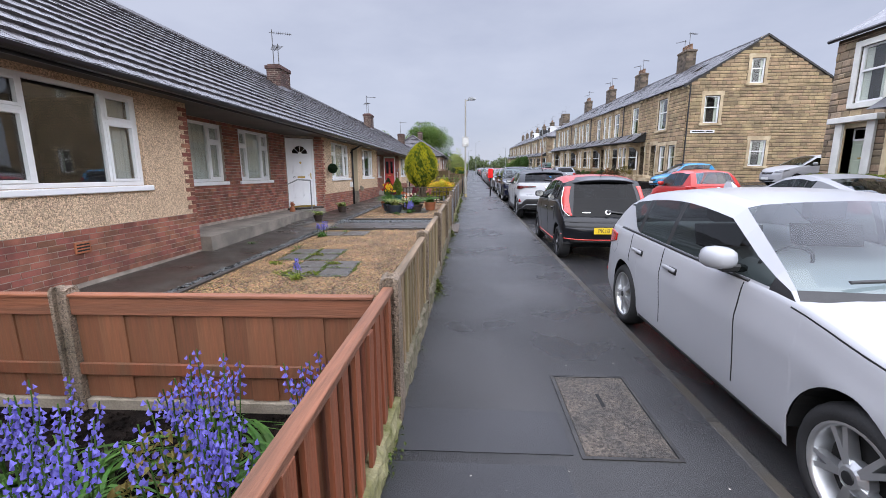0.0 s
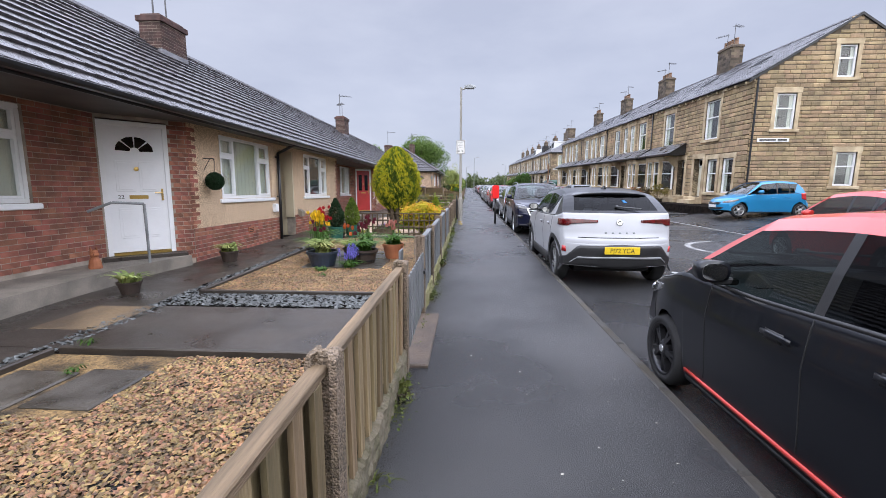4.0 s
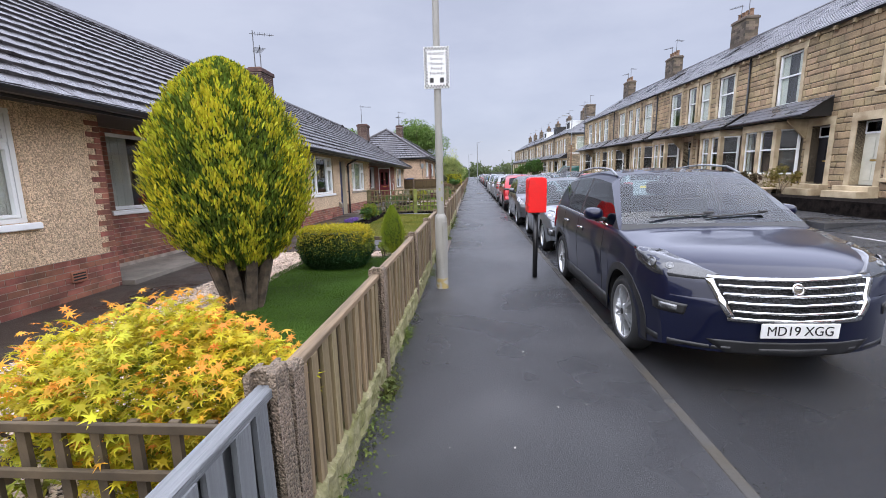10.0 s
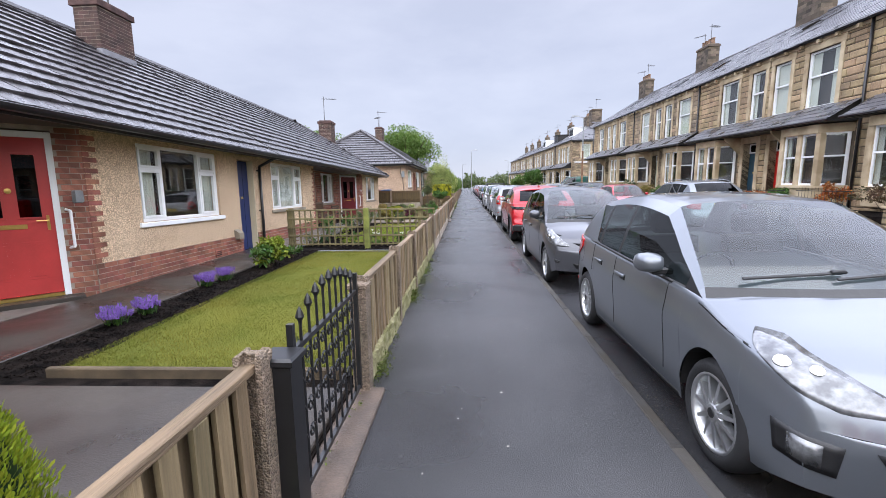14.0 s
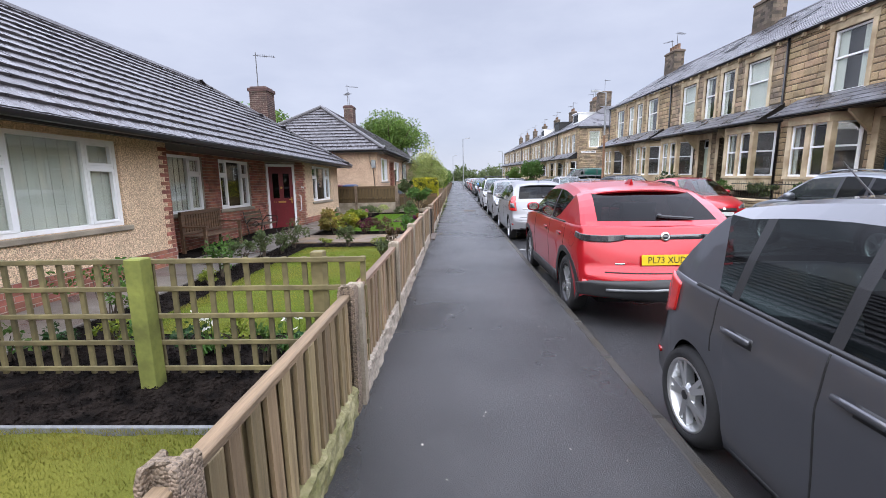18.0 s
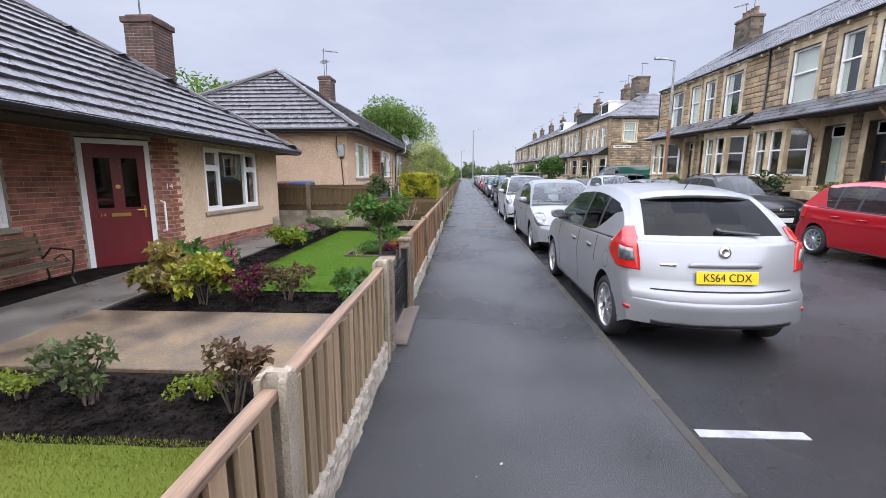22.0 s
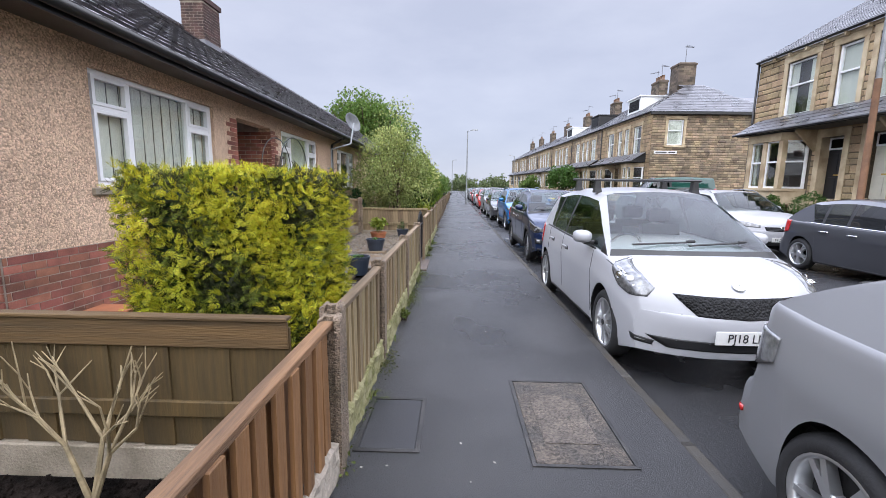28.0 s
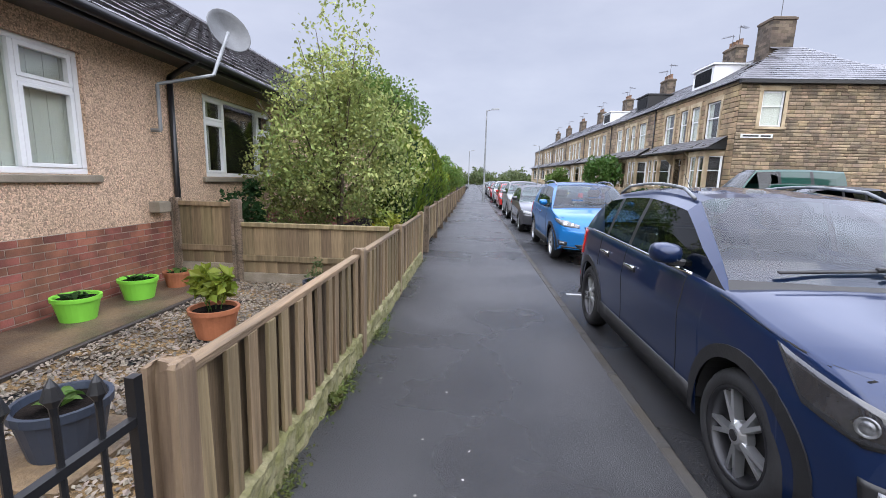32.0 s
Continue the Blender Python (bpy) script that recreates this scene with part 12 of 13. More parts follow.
def spray_hedge(t, wx, wy, h, z0, nclump, per, size, seed):
    """Clipped conifer hedge: feathery sprays in clumps, with shaded hollows painted by set-back brown sprays."""
    rng = np.random.default_rng(seed)
    f = rng.choice(5, nclump, p=(0.36, 0.24, 0.16, 0.08, 0.16))
    a, b = rng.uniform(-1, 1, nclump), rng.uniform(0, 1, nclump)
    N = np.array([(0, -1, 0), (1, 0, 0), (0, 0, 1), (-1, 0, 0), (0, 1, 0)], float)[f]
    C = np.stack([np.select([f == 1, f == 3], [wx / 2 + 0 * a, -wx / 2 + 0 * a], a * wx / 2), np.select([f == 0, f == 4], [-wy / 2 + 0 * a, wy / 2 + 0 * a], np.where(f == 2, (2 * b - 1), a) * wy / 2), np.where(f == 2, h, z0 + b * (h - z0))], 1)
    gold = rng.uniform(0, 1, nclump) + 0.25 * (C[:, 2] / h - 0.6) + 0.22 * np.sin(C[:, 0] * 7 + C[:, 2] * 5)
    kind = np.where(gold > 0.69, 2, np.where(gold > 0.37, 1, 0))
    C += N * (rng.uniform(-0.045, 0.012, (nclump, 1)) + 0.022 * (kind[:, None] - 1))
    w = np.repeat(np.arange(nclump), per)
    n = len(w)
    P = C[w] + rng.normal(0, 0.036, (n, 3)) * (1 - 0.6 * np.abs(N[w]))
    P[:, 2] = np.clip(P[:, 2], z0 - 0.03, h + 0.04)
    hang = rng.normal(0, 0.6, (nclump, 3))
    D = 0.55 * N[w] + hang[w] + rng.normal(0, 0.5, (n, 3)) + np.array((0, 0, 0.25))
    D /= np.linalg.norm(D, axis=1)[:, None]
    U = np.cross(D, np.cross(N[w] + rng.normal(0, 0.35, (n, 3)), D))
    U /= np.linalg.norm(U, axis=1)[:, None] + 1e-6
    R = np.stack([D, np.cross(U, D), U], 2)
    S = size * rng.uniform(0.6, 1.3, (n, 1)) * np.ones((1, 3))
    for i, (nm, m) in enumerate((("inner_sprays", "spray_brown"), ("green_sprays", "spray_green"), ("golden_sprays", "tip_spray"))):
        k = kind[w] == i
        V, F = scatter(P[k], S[k], R[k], *FERN)
        part(nm, fast(nm, V, F, LEAFM[m]), None, t)
    # dark block within, painting the shade seen between sprays
    part("inner_growth", MB().box(-wx / 2 + 0.09, -wy / 2 + 0.09, z0, wx / 2 - 0.09, wy / 2 - 0.09, h - 0.09, 0.06), LEAFM["dark_spray"], t)


spray_hedge(t, 1.04, 0.84, 1.47, 0.25, 2200, 11, 0.058, 200)
part("stems", MB().tube((-0.4, 0, -0.05), (-0.38, 0, 0.5), 0.03, None, 6).tube((0, 0, -0.05), (0.05, 0, 0.5), 0.03, None, 6).tube((0.4, 0, -0.05), (0.38, 0, 0.5), 0.03, None, 6), BARK, t)
t = thing("trough_planter", (-3.15, 52.55, 0.08), "terracotta-coloured trough planter by the wall", "planter")
part("box", MB().loft([[(-0.16, -0.09, 0), (0.16, -0.09, 0), (0.16, 0.09, 0), (-0.16, 0.09, 0)], [(-0.21, -0.12, 0.18), (0.21, -0.12, 0.18), (0.21, 0.12, 0.18), (-0.21, 0.12, 0.18)]]), TERRA, t)
potted(-2.95, 53.0, 0.13, 0.16, POTM["navy_pot"], "blue pot by the brick plinth", "mid_green_leaf", None, 201, n=14, length=0.14)
potted(-1.35, 53.75, 0.22, 0.24, POTM["white_pot"], "pale ribbed tub with fresh green leaves", None, None, 202, leafy=("yellow_green_leaf", 500, 0.05, 0.2, 0.22))
potted(-1.32, 55.25, 0.19, 0.30, POTM["navy_pot"], "dark pot with a few shoots on the path", "mid_green_leaf", None, 203, n=12, length=0.1)
potted(-2.98, 55.50, 0.225, 0.30, POTM["green_pot"], "large green tub with a climbing plant", None, None, 204, leafy=("mid_green_leaf", 300, 0.07, 0.26, 0.5))
potted(-3.1, 57.65, 0.2, 0.28, POTM["grey_pot"], "grey tub with a climber at a porch", None, None, 205, leafy=("mid_green_leaf", 260, 0.07, 0.2, 0.6))
potted(-3.15, 58.55, 0.17, 0.26, POTM["grey_pot"], "dark ribbed grey tub by the wall", "mid_green_leaf", None, 206, n=6, length=0.1)
potted(-3.2, 59.55, 0.19, 0.24, POTM["lime_pot"], "lime green plastic tub by the brick plinth", "deep_green_leaf", None, 207, n=10, length=0.1)
potted(-3.2, 60.3, 0.19, 0.24, POTM["lime_pot"], "lime green plastic tub beside its twin", "deep_green_leaf", None, 208, n=10, length=0.1)
potted(-3.15, 60.85, 0.15, 0.2, TERRA, "small terracotta pot by the wall", "mid_green_leaf", None, 209, n=6, length=0.1)
potted(-1.72, 59.35, 0.20, 0.26, TERRA, "terracotta pot of broad young leaves", None, None, 210, leafy=("yellow_green_leaf", 260, 0.11, 0.22, 0.42))
potted(-1.25, 60.6, 0.17, 0.22, POTM["navy_pot"], "dark blue pot with a sparse plant", None, None, 211, leafy=("dull_leaf", 120, 0.05, 0.16, 0.3))
potted(-1.5, 57.75, 0.20, 0.28, POTM["navy_pot"], "dark pot on a paving slab by the gate", "mid_green_leaf", None, 212, n=5, length=0.1)
solo("paving_slab", MB().box(-0.3, -0.3, 0, 0.3, 0.3, 0.05, 0.01), PATHTAN, "square concrete slab under a pot", "paving slab", loc=(-1.55, 57.75, 0.05))

# garden arch, rails and trained climbers at the porch
t = thing("garden_arch", (-3.0, 55.9, 0.08), "thin green metal garden arch with a climber", "garden arch")
GRN = mat("green_coated_wire", (0.035, 0.045, 0.042), 0.5, 0.2)
for dx in (0.0, 0.32):
    pts = [(dx, -0.25, 0), (dx, -0.25, 1.75)] + [(dx, -0.25 + 0.62 * (1 - math.cos(a)), 1.75 + 0.5 * math.sin(a)) for a in np.linspace(0.2, math.pi - 0.2, 9)] + [(dx, 0.99, 1.75), (dx, 0.99, 0)]
    part("hoop", MB().pipe(pts, 0.009, 6), GRN, t)
rg = MB()
for yy in (-0.25, 0.99):
    for z in (0.35, 0.75, 1.15, 1.55):
        rg.tube((0, yy, z), (0.32, yy, z), 0.007, None, 5)
part("rungs", rg, GRN, t)
rng = np.random.default_rng(220)
foliage(rng, (0.16, -0.25, 0.7), (0.16, 0.12, 0.6), 420, 0.07, LEAFM["mid_green_leaf"], t, "climber_leaves", shell=0.2)
foliage(rng, (0.16, 0.99, 0.5), (0.16, 0.12, 0.42), 260, 0.07, LEAFM["mid_green_leaf"], t, "climber_leaves", shell=0.2)
for y in (55.55, 57.55):
    hr = thing("handrail", (-2.75, y, 0.08), "galvanised tube handrail beside a porch", "handrail", "porch handrails")
    part("post", MB().tube((0, 0, 0), (0, 0, 0.98), 0.024, None, 10), GALV, hr, smooth=True)
    part("rail", MB().tube((0, 0, 0.98), (-0.72, 0, 1.02), 0.024, None, 10), GALV, hr, smooth=True)
    part("foot_plate", MB().lathe([(0.0, 0.012), (0.05, 0.01), (0.055, 0.0)], 12), GALV, hr)
    part("wall_flange", MB().lathe([(0.0, 0.02), (0.05, 0.015), (0.05, 0.0)], 12, "x", (-0.74, 0, 1.02)), GALV, hr)
tr = thing("willow_trellis", (-3.48, 57.55, 0.75), "fan of woven willow stems against the wall", "trellis fence")
wv = MB()
for i in range(9):
    wv.pipe([(0.02, 0.0 + 0.045 * i - 0.18, 0.0), (0.03, -0.30 + 0.075 * i, 0.9), (0.02, -0.25 + 0.06 * i, 1.35)], 0.007, 5)
for z in (0.3, 0.6, 0.9, 1.15):
    wv.tube((0.035, -0.3, z), (0.035, 0.3, z), 0.006, None, 5)
part("stems", wv, BARK, tr)
# dark plastic chair behind the hedge
ch = thing("garden_chair", (-2.9, 54.15, 0.09), "dark plastic garden chair behind a hedge", "chair")
part("seat", MB().box(-0.22, -0.22, 0.40, 0.22, 0.22, 0.43, 0.01), POTM["navy_pot"], ch)
part("backrest", MB().poly([(-0.22, 0.2, 0.43), (0.22, 0.2, 0.43), (0.2, 0.3, 0.85), (0.12, 0.32, 0.9), (-0.12, 0.32, 0.9), (-0.2, 0.3, 0.85)], (0, 0.025, 0)), POTM["navy_pot"], ch)
for sx in (-1, 1):
    part("armrest", MB().box(sx * 0.22, -0.2, 0.62, sx * 0.27, 0.26, 0.65, 0.01), POTM["navy_pot"], ch)
    for sy in (-1, 1):
        part("leg", MB().tube((sx * 0.2, sy * 0.2, 0.42), (sx * 0.25, sy * 0.25, 0), 0.022, 0.018, 6), POTM["navy_pot"], ch)

# benches on the raised porch floor
BENCHW = mat("bench_teak", (0.125, 0.070, 0.038), 0.65, 0.2, 3, 20, 0.2, stretch=(9, 0.6, 9))
b = thing("garden_bench", (-5.25, 40.45, -0.02), "brown wooden garden bench on the porch", "bench", "porch benches")
for i in range(4):
    part("seat_slat", MB().box(-0.22 + i * 0.115, -0.75, 0.42, -0.12 + i * 0.115, 0.75, 0.445, 0.005), BENCHW, b)
for i in range(15):
    part("back_slat", MB().box(-0.29, -0.68 + i * 0.095, 0.5, -0.27, -0.62 + i * 0.095, 0.9, 0.003), BENCHW, b)
part("back_rail", MB().box(-0.31, -0.75, 0.88, -0.25, 0.75, 0.96, 0.008), BENCHW, b)
part("back_rail", MB().box(-0.30, -0.75, 0.45, -0.25, 0.75, 0.51, 0.006), BENCHW, b)
for y in (-0.72, 0.72):
    part("leg", MB().box(0.18, y - 0.03, 0, 0.24, y + 0.03, 0.64, 0.006), BENCHW, b)
    part("leg", MB().box(-0.32, y - 0.03, 0, -0.26, y + 0.03, 0.96, 0.006), BENCHW, b)
    part("armrest", MB().box(-0.28, y - 0.04, 0.62, 0.27, y + 0.04, 0.655, 0.008), BENCHW, b)
b = thing("iron_bench", (-5.3, 43.0, -0.06), "small bench with black cast iron ends and dark slats", "bench", "porch benches")
for i in range(4):
    part("seat_slat", MB().box(-0.18 + i * 0.1, -0.5, 0.40, -0.10 + i * 0.1, 0.5, 0.42, 0.004), WOODD, b)
for i in range(3):
    part("back_slat", MB().box(-0.25 - 0.02 * i, -0.5, 0.5 + i * 0.1, -0.235 - 0.02 * i, 0.5, 0.57 + i * 0.1, 0.004), WOODD, b)
for y in (-0.5, 0.5):
    part("iron_end", MB().pipe([(0.22, y, 0), (0.14, y, 0.2), (0.2, y, 0.4), (0.22, y, 0.58), (-0.1, y, 0.6), (-0.24, y, 0.45), (-0.3, y, 0.8)], 0.014, 6).pipe([(-0.28, y, 0), (-0.18, y, 0.2), (-0.22, y, 0.42)], 0.014, 6).pipe([(0.15, y, 0.42), (0.05, y, 0.52), (-0.08, y, 0.44), (0.02, y, 0.38), (0.12, y, 0.44)], 0.009, 5), IRON, b)
solo("dog_ornament", MB().lathe([(0.0, 0.0), (0.075, 0.0), (0.085, 0.06), (0.07, 0.15), (0.045, 0.2), (0.055, 0.24), (0.05, 0.28), (0.02, 0.31), (0.0, 0.31)], 12).box(0.02, -0.03, 0.22, 0.10, 0.03, 0.27, 0.012).lathe([(0.014, 0.28), (0.012, 0.33), (0.0, 0.36)], 6, o=(0.0, 0.035, 0)).lathe([(0.014, 0.28), (0.012, 0.33), (0.0, 0.36)], 6, o=(0.0, -0.035, 0)), TERRA, "small brown and white sitting dog ornament", "ornament", loc=(-5.35, 12.5, 0.24), rz=-30)


# ---- tall shrubs, trees and distance ----
def tree(x, y, h, r, cz, rz_, label, m, n, size, seed, trunk_r=0.22, clumps=40, name="tree", group="trees", limbs=7):
    rng = np.random.default_rng(seed)
    t = thing(name, (x, y, -0.05), label, "tree" if name == "tree" else "shrub", group)
    tr = MB().tube((0, 0, -0.2), (0.05, 0.03, cz * 0.55), trunk_r, trunk_r * 0.7, 9).tube((0.05, 0.03, cz * 0.55), (0.0, 0.0, cz), trunk_r * 0.7, trunk_r * 0.4, 9)
    part("trunk", tr, BARK, t)
    for i in range(limbs):
        a = i * 6.283 / limbs + 0.3
        part("limb", MB().tube((0.05, 0.03, cz * 0.5), (r * 0.35 * math.cos(a), r * 0.35 * math.sin(a), cz * 0.85), trunk_r * 0.45, trunk_r * 0.28, 6).tube((r * 0.35 * math.cos(a), r * 0.35 * math.sin(a), cz * 0.85), (r * 0.75 * math.cos(a), r * 0.75 * math.sin(a), cz + rz_ * 0.4), trunk_r * 0.28, trunk_r * 0.1, 6), BARK, t)
    foliage(rng, (0, 0, cz), (r, r, rz_), n, size, LEAFM[m], t, "crown", clumps=clumps)
    return t


tree(-1.95, 63.5, 3.9, 1.75, 2.05, 1.75, "tall loose shrub with cream-edged leaves", "variegated_leaf", 19000, 0.075, 301, 0.06, 34, "variegated_shrub", "tall shrubs", 9)
tree(-1.75, 63.0, 4.7, 0.8, 3.1, 1.4, "upright leafy shoots of a cream-edged shrub", "variegated_leaf", 1600, 0.075, 302, 0.04, 16, "variegated_shrub", "tall shrubs", 6)
shrub(-2.9, 62.3, 0.6, 0.5, 1.35, "deep_green_leaf", "dark glossy evergreen beneath a pale shrub", 1600, 0.09, 303)
shrub(-0.75, 62.2, 0.3, 0.5, 0.95, "privet_leaf", "yellow-leaved shrub spilling over a fence", 700, 0.07, 304)
for i in range(7):
    conifer(-1.25 - 0.1 * (i % 2), 65.6 + i * 1.35, 2.5 + 0.35 * ((i * 37) % 5) / 4, 0.62, "tall dark green conifer in a hedge row", "dark_spray" if i % 2 else "conifer_spray", 2600, 310 + i, 0.15, 0.1, False, "conifer hedge")
for i in range(16):
    y = 75.5 + i * 2.6
    shrub(-1.3 - 0.4 * (i % 3), y, 1.0, 1.5, 2.3 + 0.7 * ((i * 29) % 7) / 6, ("far_leaf", "yellow_green_leaf", "mid_green_leaf")[i % 3], "light green hedge shrub along the footway", 1500, 0.16, 330 + i, cat="hedge", group="boundary hedge", clumps=14)
tree(-9.2, 95, 12, 5.6, 7.6, 3.8, "large round-headed tree in fresh spring leaf", "far_leaf", 20000, 0.30, 351, 0.4, 70)
tree(-13.5, 62, 9, 3.2, 5.0, 2.4, "garden tree behind the bungalows", "far_leaf", 5000, 0.24, 352, 0.25, 34)
tree(-16, 78, 10, 3.6, 5.6, 2.8, "garden tree behind the bungalows", "far_leaf", 5000, 0.24, 353, 0.25, 34)
for i, (x, y, h) in enumerate(((-6, 118, 7), (-4.5, 128, 6), (-7, 140, 7), (-3.5, 150, 5), (11.2, 92, 4.2), (10.8, 109, 3.6), (-8, 170, 8), (-14, 125, 9))):
    tree(x, y, h, h * 0.42, h * 0.56, h * 0.42, "distant tree beside the street", "far_leaf" if i % 2 else "mid_green_leaf", 2600, 0.28, 360 + i, 0.16, 26, limbs=5)
# far wood closing the street
rng = np.random.default_rng(400)
n = 36000
P = np.stack([rng.uniform(-160, 180, n), rng.uniform(265, 300, n), rng.uniform(0, 1, n) ** 0.8 * (6.5 + 2.5 * np.sin(np.linspace(0, 60, n)))], 1)
P[:, 2] *= 0.75 + 0.25 * np.sin(P[:, 0] * 0.35) + 0.12 * np.sin(P[:, 0] * 1.3)
V, F = scatter(P, np.full((n, 3), 1.5), turns(rng, n, 1.2), *LEAF)
tagged(new("distant_woodland", fast("distant_woodland", V, F, LEAFM["dull_leaf"])), "hazy grey-green woodland closing the street", "woodland", kind="stuff")

# ---- front gardens across the street ----
STW = SANDSTI


def garden_wall(y0, y1, h=0.55, rail=False, x=11.42):
    t = thing("garden_wall", (x, y0, 0.0), "low sandstone garden wall" + (" topped by black railings" if rail else ""), "garden wall", "front garden walls")
    part("core", MB().box(-0.10, 0, -0.1, 0.10, y1 - y0, h), JOINT, t)
    stonework(t, lambda u, z, d: (-0.10 - d, u, z), 0, y1 - y0, -0.05, h, (), STW, 0.16, 0.4, int(y0))
    part("coping", MB().box(-0.16, -0.02, h, 0.14, y1 - y0 + 0.02, h + 0.08, 0.015), ASHLAR, t)
    if rail:
        part("top_rail", MB().box(-0.012, 0.05, h + 0.62, 0.012, y1 - y0 - 0.05, h + 0.645), IRON, t)
        part("bottom_rail", MB().box(-0.012, 0.05, h + 0.14, 0.012, y1 - y0 - 0.05, h + 0.16), IRON, t)
        n = int((y1 - y0) / 0.13)
        for i in range(n):
            part("railing", MB().tube((0, 0.08 + i * 0.13, h + 0.08), (0, 0.08 + i * 0.13, h + 0.74), 0.008, 0.004, 5), IRON, t)
    return t


for i, (a, b, r) in enumerate(((33.9, 35.6, False), (36.6, 38.8, True), (39.2, 42.0, True), (44.6, 48.6, True), (49.2, 51.8, False), (54.8, 57.6, False), (58.4, 61.6, False), (64.6, 67.8, False), (81, 90, False), (92, 104, False))):
    garden_wall(a, b, 0.5 if r else 0.7, r)
for i, (x, y, r, h, m) in enumerate(((12.1, 34.4, 0.7, 1.1, "bronze_leaf"), (12.0, 36.2, 0.8, 1.1, "red_leaf"), (12.1, 38.2, 0.6, 0.9, "orange_leaf"), (12.0, 40.4, 0.7, 0.8, "mid_green_leaf"), (12.0, 41.5, 0.6, 0.7, "orange_leaf"), (12.1, 45.5, 0.7, 0.9, "mid_green_leaf"), (12.0, 47.6, 0.6, 0.8, "dull_leaf"), (12.1, 50.2, 0.6, 0.8, "mid_green_leaf"), (12.0, 52.2, 0.7, 1.0, "bronze_leaf"), (12.2, 55.2, 0.7, 1.3, "deep_green_leaf"), (12.0, 57.2, 0.5, 0.8, "mid_green_leaf"), (12.0, 60.0, 0.6, 0.8, "bronze_leaf"), (12.1, 65.0, 0.55, 1.0, "mid_green_leaf"), (12.3, 83, 0.8, 1.2, "mid_green_leaf"), (12.2, 87, 0.8, 1.0, "deep_green_leaf"))):
    shrub(x, y, r, r, h, m, "front garden shrub before a stone terrace", 900, 0.09, 420 + i, z=0.42, group="front garden shrubs")
t = thing("clipped_hedge", (12.6, 12.2, 0.42), "clipped green hedge before a stone house", "hedge")
block_hedge(t, 0.9, 8.5, 0.72, 14000, 0.07, "mid_green_leaf", "yellow_green_leaf", 0.0)
t = thing("clipped_hedge", (12.4, 63.4, 0.42), "round clipped evergreen bush", "hedge")
foliage(np.random.default_rng(440), (0, 0, 0.55), (0.5, 0.5, 0.5), 2600, 0.06, LEAFM["mid_green_leaf"], t, shell=0.8)

# litter and chips on the footway
rng = np.random.default_rng(500)
n = 420
P = np.stack([rng.uniform(-0.3, 1.3, n), rng.uniform(0, 64, n), np.full(n, 0.003)], 1)
V, F = scatter(P, np.stack([rng.uniform(0.004, 0.014, n), rng.uniform(0.004, 0.010, n), np.full(n, 0.004)], 1), turns(rng, n, 0.1), np.array([(1, 0, 0), (0, 1, 0), (-1, 0, 0), (0, -1, 0), (0, 0, 1)], float), np.array([(0, 1, 4), (1, 2, 4), (2, 3, 4), (3, 0, 4)]))
tagged(new("grit", fast("grit", V, F, mat("pale_grit", (0.40, 0.38, 0.34), 0.8))), "pale grit scattered over the wet footway", "grit", kind="stuff")
PYR = (np.array([(1, 0, 0), (0, 1, 0), (-1, 0, 0), (0, -1, 0), (0, 0, 1)], float), np.array([(0, 1, 4), (1, 2, 4), (2, 3, 4), (3, 0, 4)]))
DIRT = mat("damp_brown_debris", (0.055, 0.043, 0.026), 0.95, 0.4, 6, 60, island=0.4)
n = 15000
y = rng.uniform(1, 64, n)
y = y[np.sin(y * 2.3) + np.sin(y * 5.9 + 1) > rng.uniform(-1.8, 1.4, n)]
n = len(y)
P = np.stack([foot_x(y) + np.abs(rng.normal(0, 0.045, n)), y, np.full(n, 0.001)], 1)
V, F = scatter(P, np.stack([rng.uniform(0.002, 0.007, n), rng.uniform(0.002, 0.006, n), rng.uniform(0.002, 0.005, n)], 1), turns(rng, n, 0.4), *PYR)
tagged(new("debris", fast("debris", V, F, DIRT)), "brown damp debris along the fence foot", "debris", kind="stuff")
n = 16000
y = rng.uniform(1, 66, n)
y = y[np.sin(y * 1.1) + np.sin(y * 3.7 + 2) > rng.uniform(-1.6, 1.2, n)]
n = len(y)
P = np.stack([1.44 + 0.0029 * y + 0.09 + np.abs(rng.normal(0, 0.09, n)), y, np.full(n, -0.099)], 1)
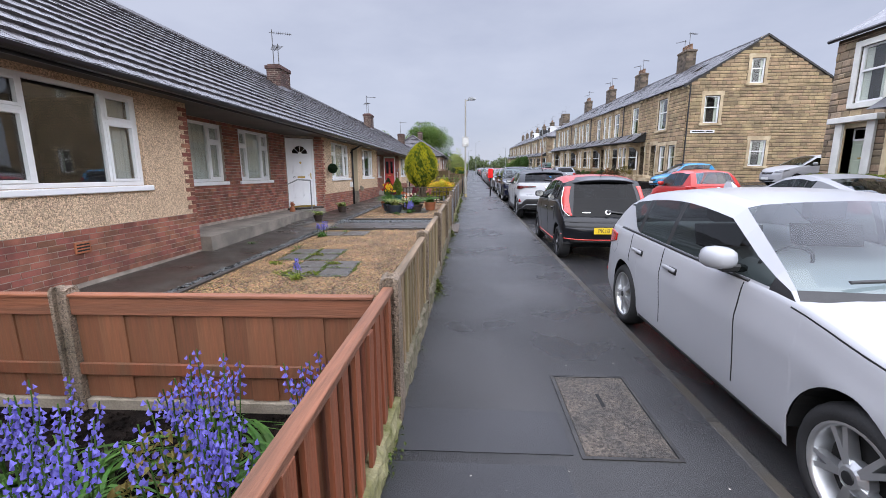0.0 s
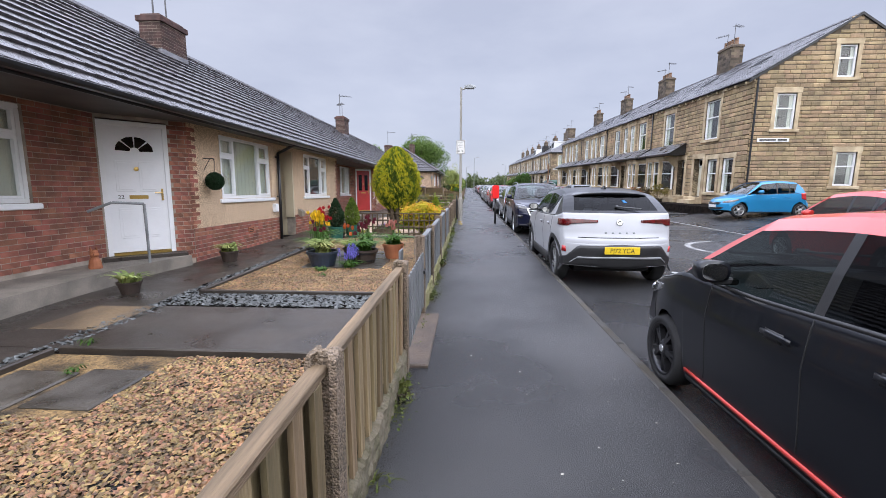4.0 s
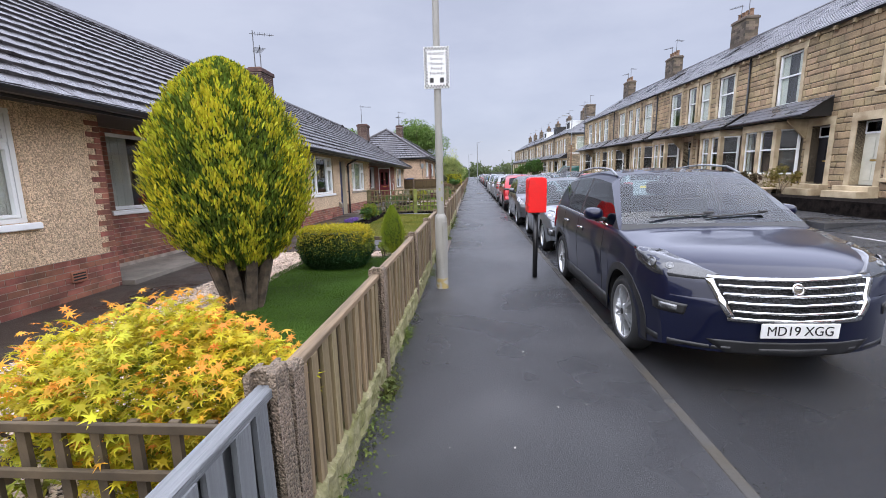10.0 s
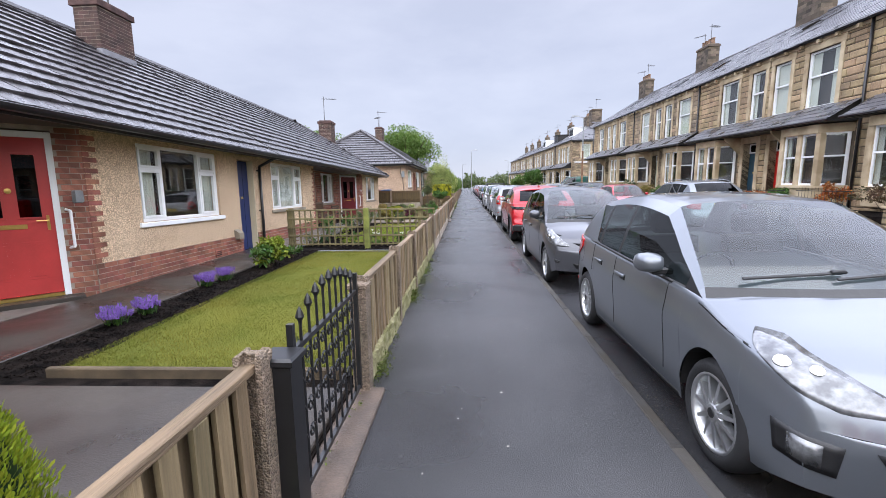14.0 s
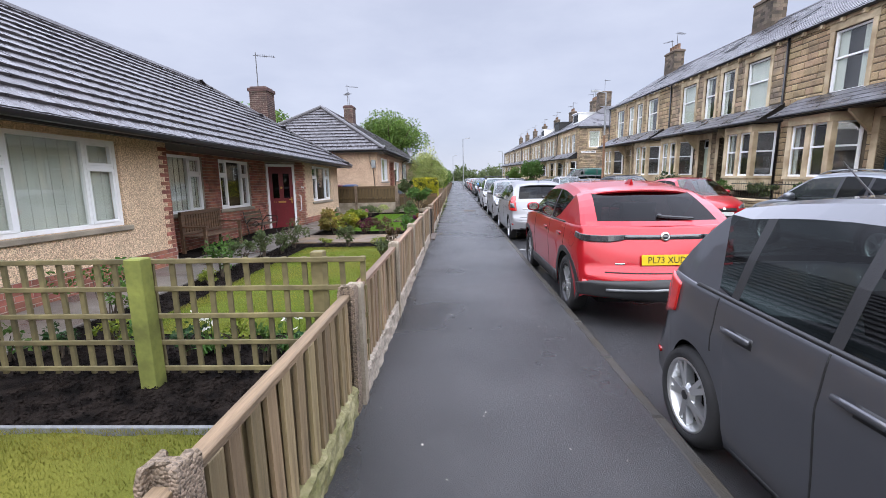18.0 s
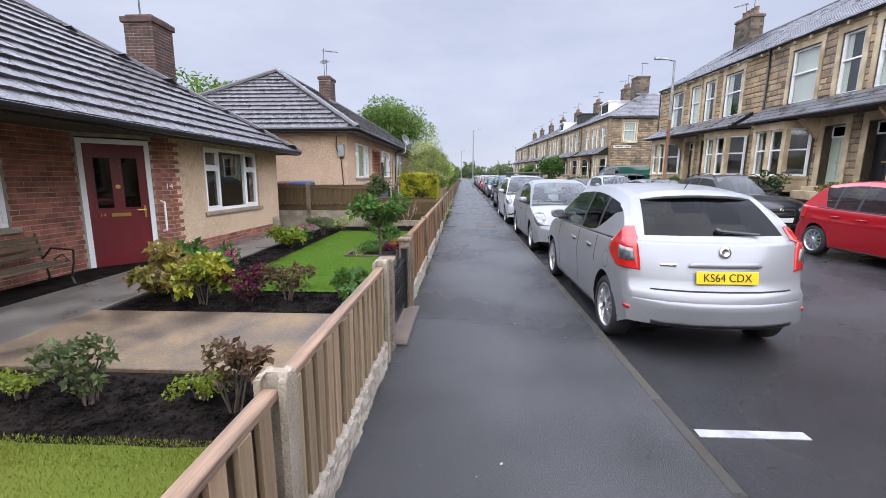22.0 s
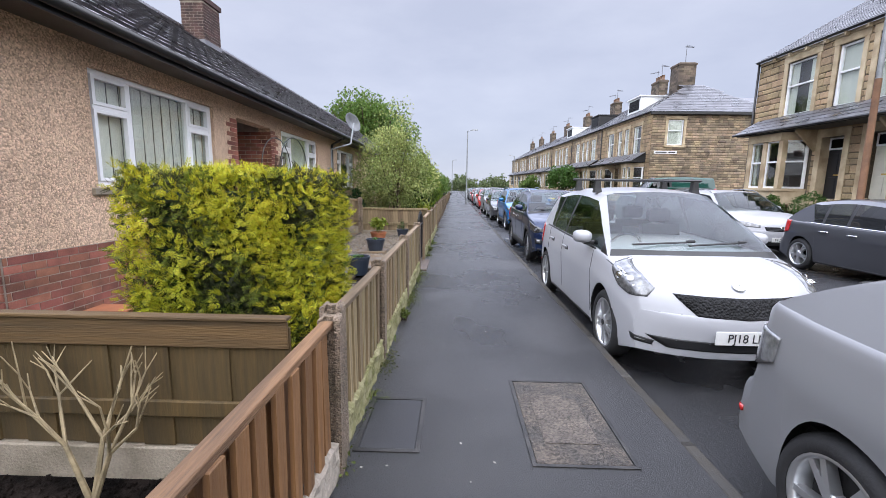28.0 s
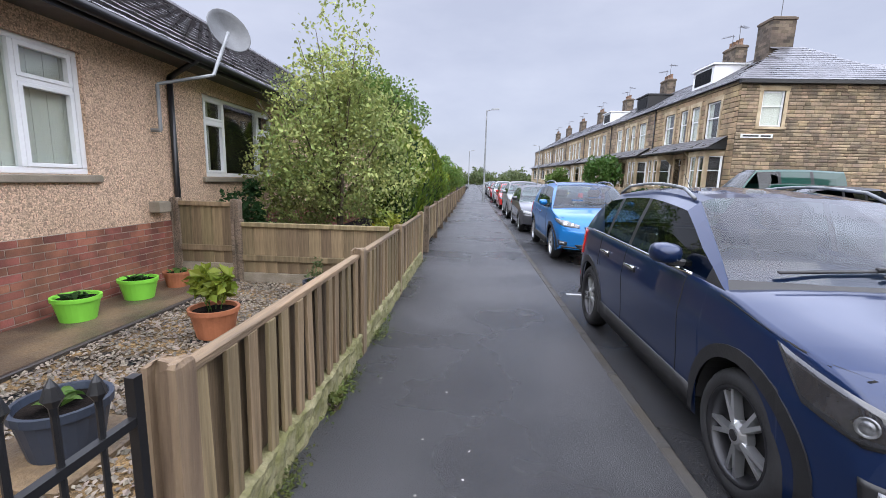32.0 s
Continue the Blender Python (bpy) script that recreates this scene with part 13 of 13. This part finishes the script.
V, F = scatter(P, np.stack([rng.uniform(0.002, 0.009, n), rng.uniform(0.002, 0.007, n), rng.uniform(0.002, 0.006, n)], 1), turns(rng, n, 0.4), *PYR)
tagged(new("gutter_debris", fast("gutter_debris", V, F, DIRT)), "brown grit and leaf litter along the gutter", "debris", kind="stuff")
yc_ = np.concatenate([rng.uniform(11.6, 25.4, 15), rng.uniform(27, 33, 6), rng.uniform(51, 62, 9), rng.uniform(3, 9.8, 3)])
w = rng.integers(0, len(yc_), 5200)
ry_ = rng.uniform(0.06, 0.22, len(yc_))[w]
q = np.abs(rng.normal(0, 1, len(w)))
yy = yc_[w] + rng.normal(0, 1, len(w)) * ry_
P = np.stack([foot_x(yy) + q * 0.35 * ry_, yy, np.abs(rng.normal(0.0, 0.022, len(w))) + 0.05 * np.exp(-2 * q) * rng.uniform(0, 1, len(w))], 1)
P = P[~(((yy > 9.9) & (yy < 11.5)) | ((yy > 25.5) & (yy < 26.9)) | ((yy > 55.9) & (yy < 57.2)))]
V, F = scatter(P, rng.uniform(0.012, 0.034, (len(P), 1)) * np.ones((1, 3)), turns(rng, len(P), 0.8), *LEAF)
tagged(new("spilling_weeds", fast("spilling_weeds", V, F, LEAFM["weed_green_leaf"])), "straggling green weeds spilling from the fence foot", "weeds", kind="stuff")
n = 9000
y = rng.uniform(1, 64, n)
y = y[(np.sin(y * 4.1) + np.sin(y * 9.7 + 1) + np.sin(y * 1.3) > rng.uniform(0.2, 1.9, n)) & ~((y > 33.5) & (y < 43))]
n = len(y)
P = np.stack([foot_x(y) + np.abs(rng.normal(0, 0.030, n)), y, np.abs(rng.normal(0.004, 0.035, n))], 1)
V, F = scatter(P, rng.uniform(0.010, 0.034, (n, 1)) * np.ones((1, 3)), turns(rng, n, 0.9), *LEAF)
tagged(new("weeds", fast("weeds", V, F, leafmat("weed_leaf", (0.12, 0.17, 0.03), 0.35, (0.07, 0.075, 0.02)))), "low weeds and moss along the fence foot", "weeds", kind="stuff")
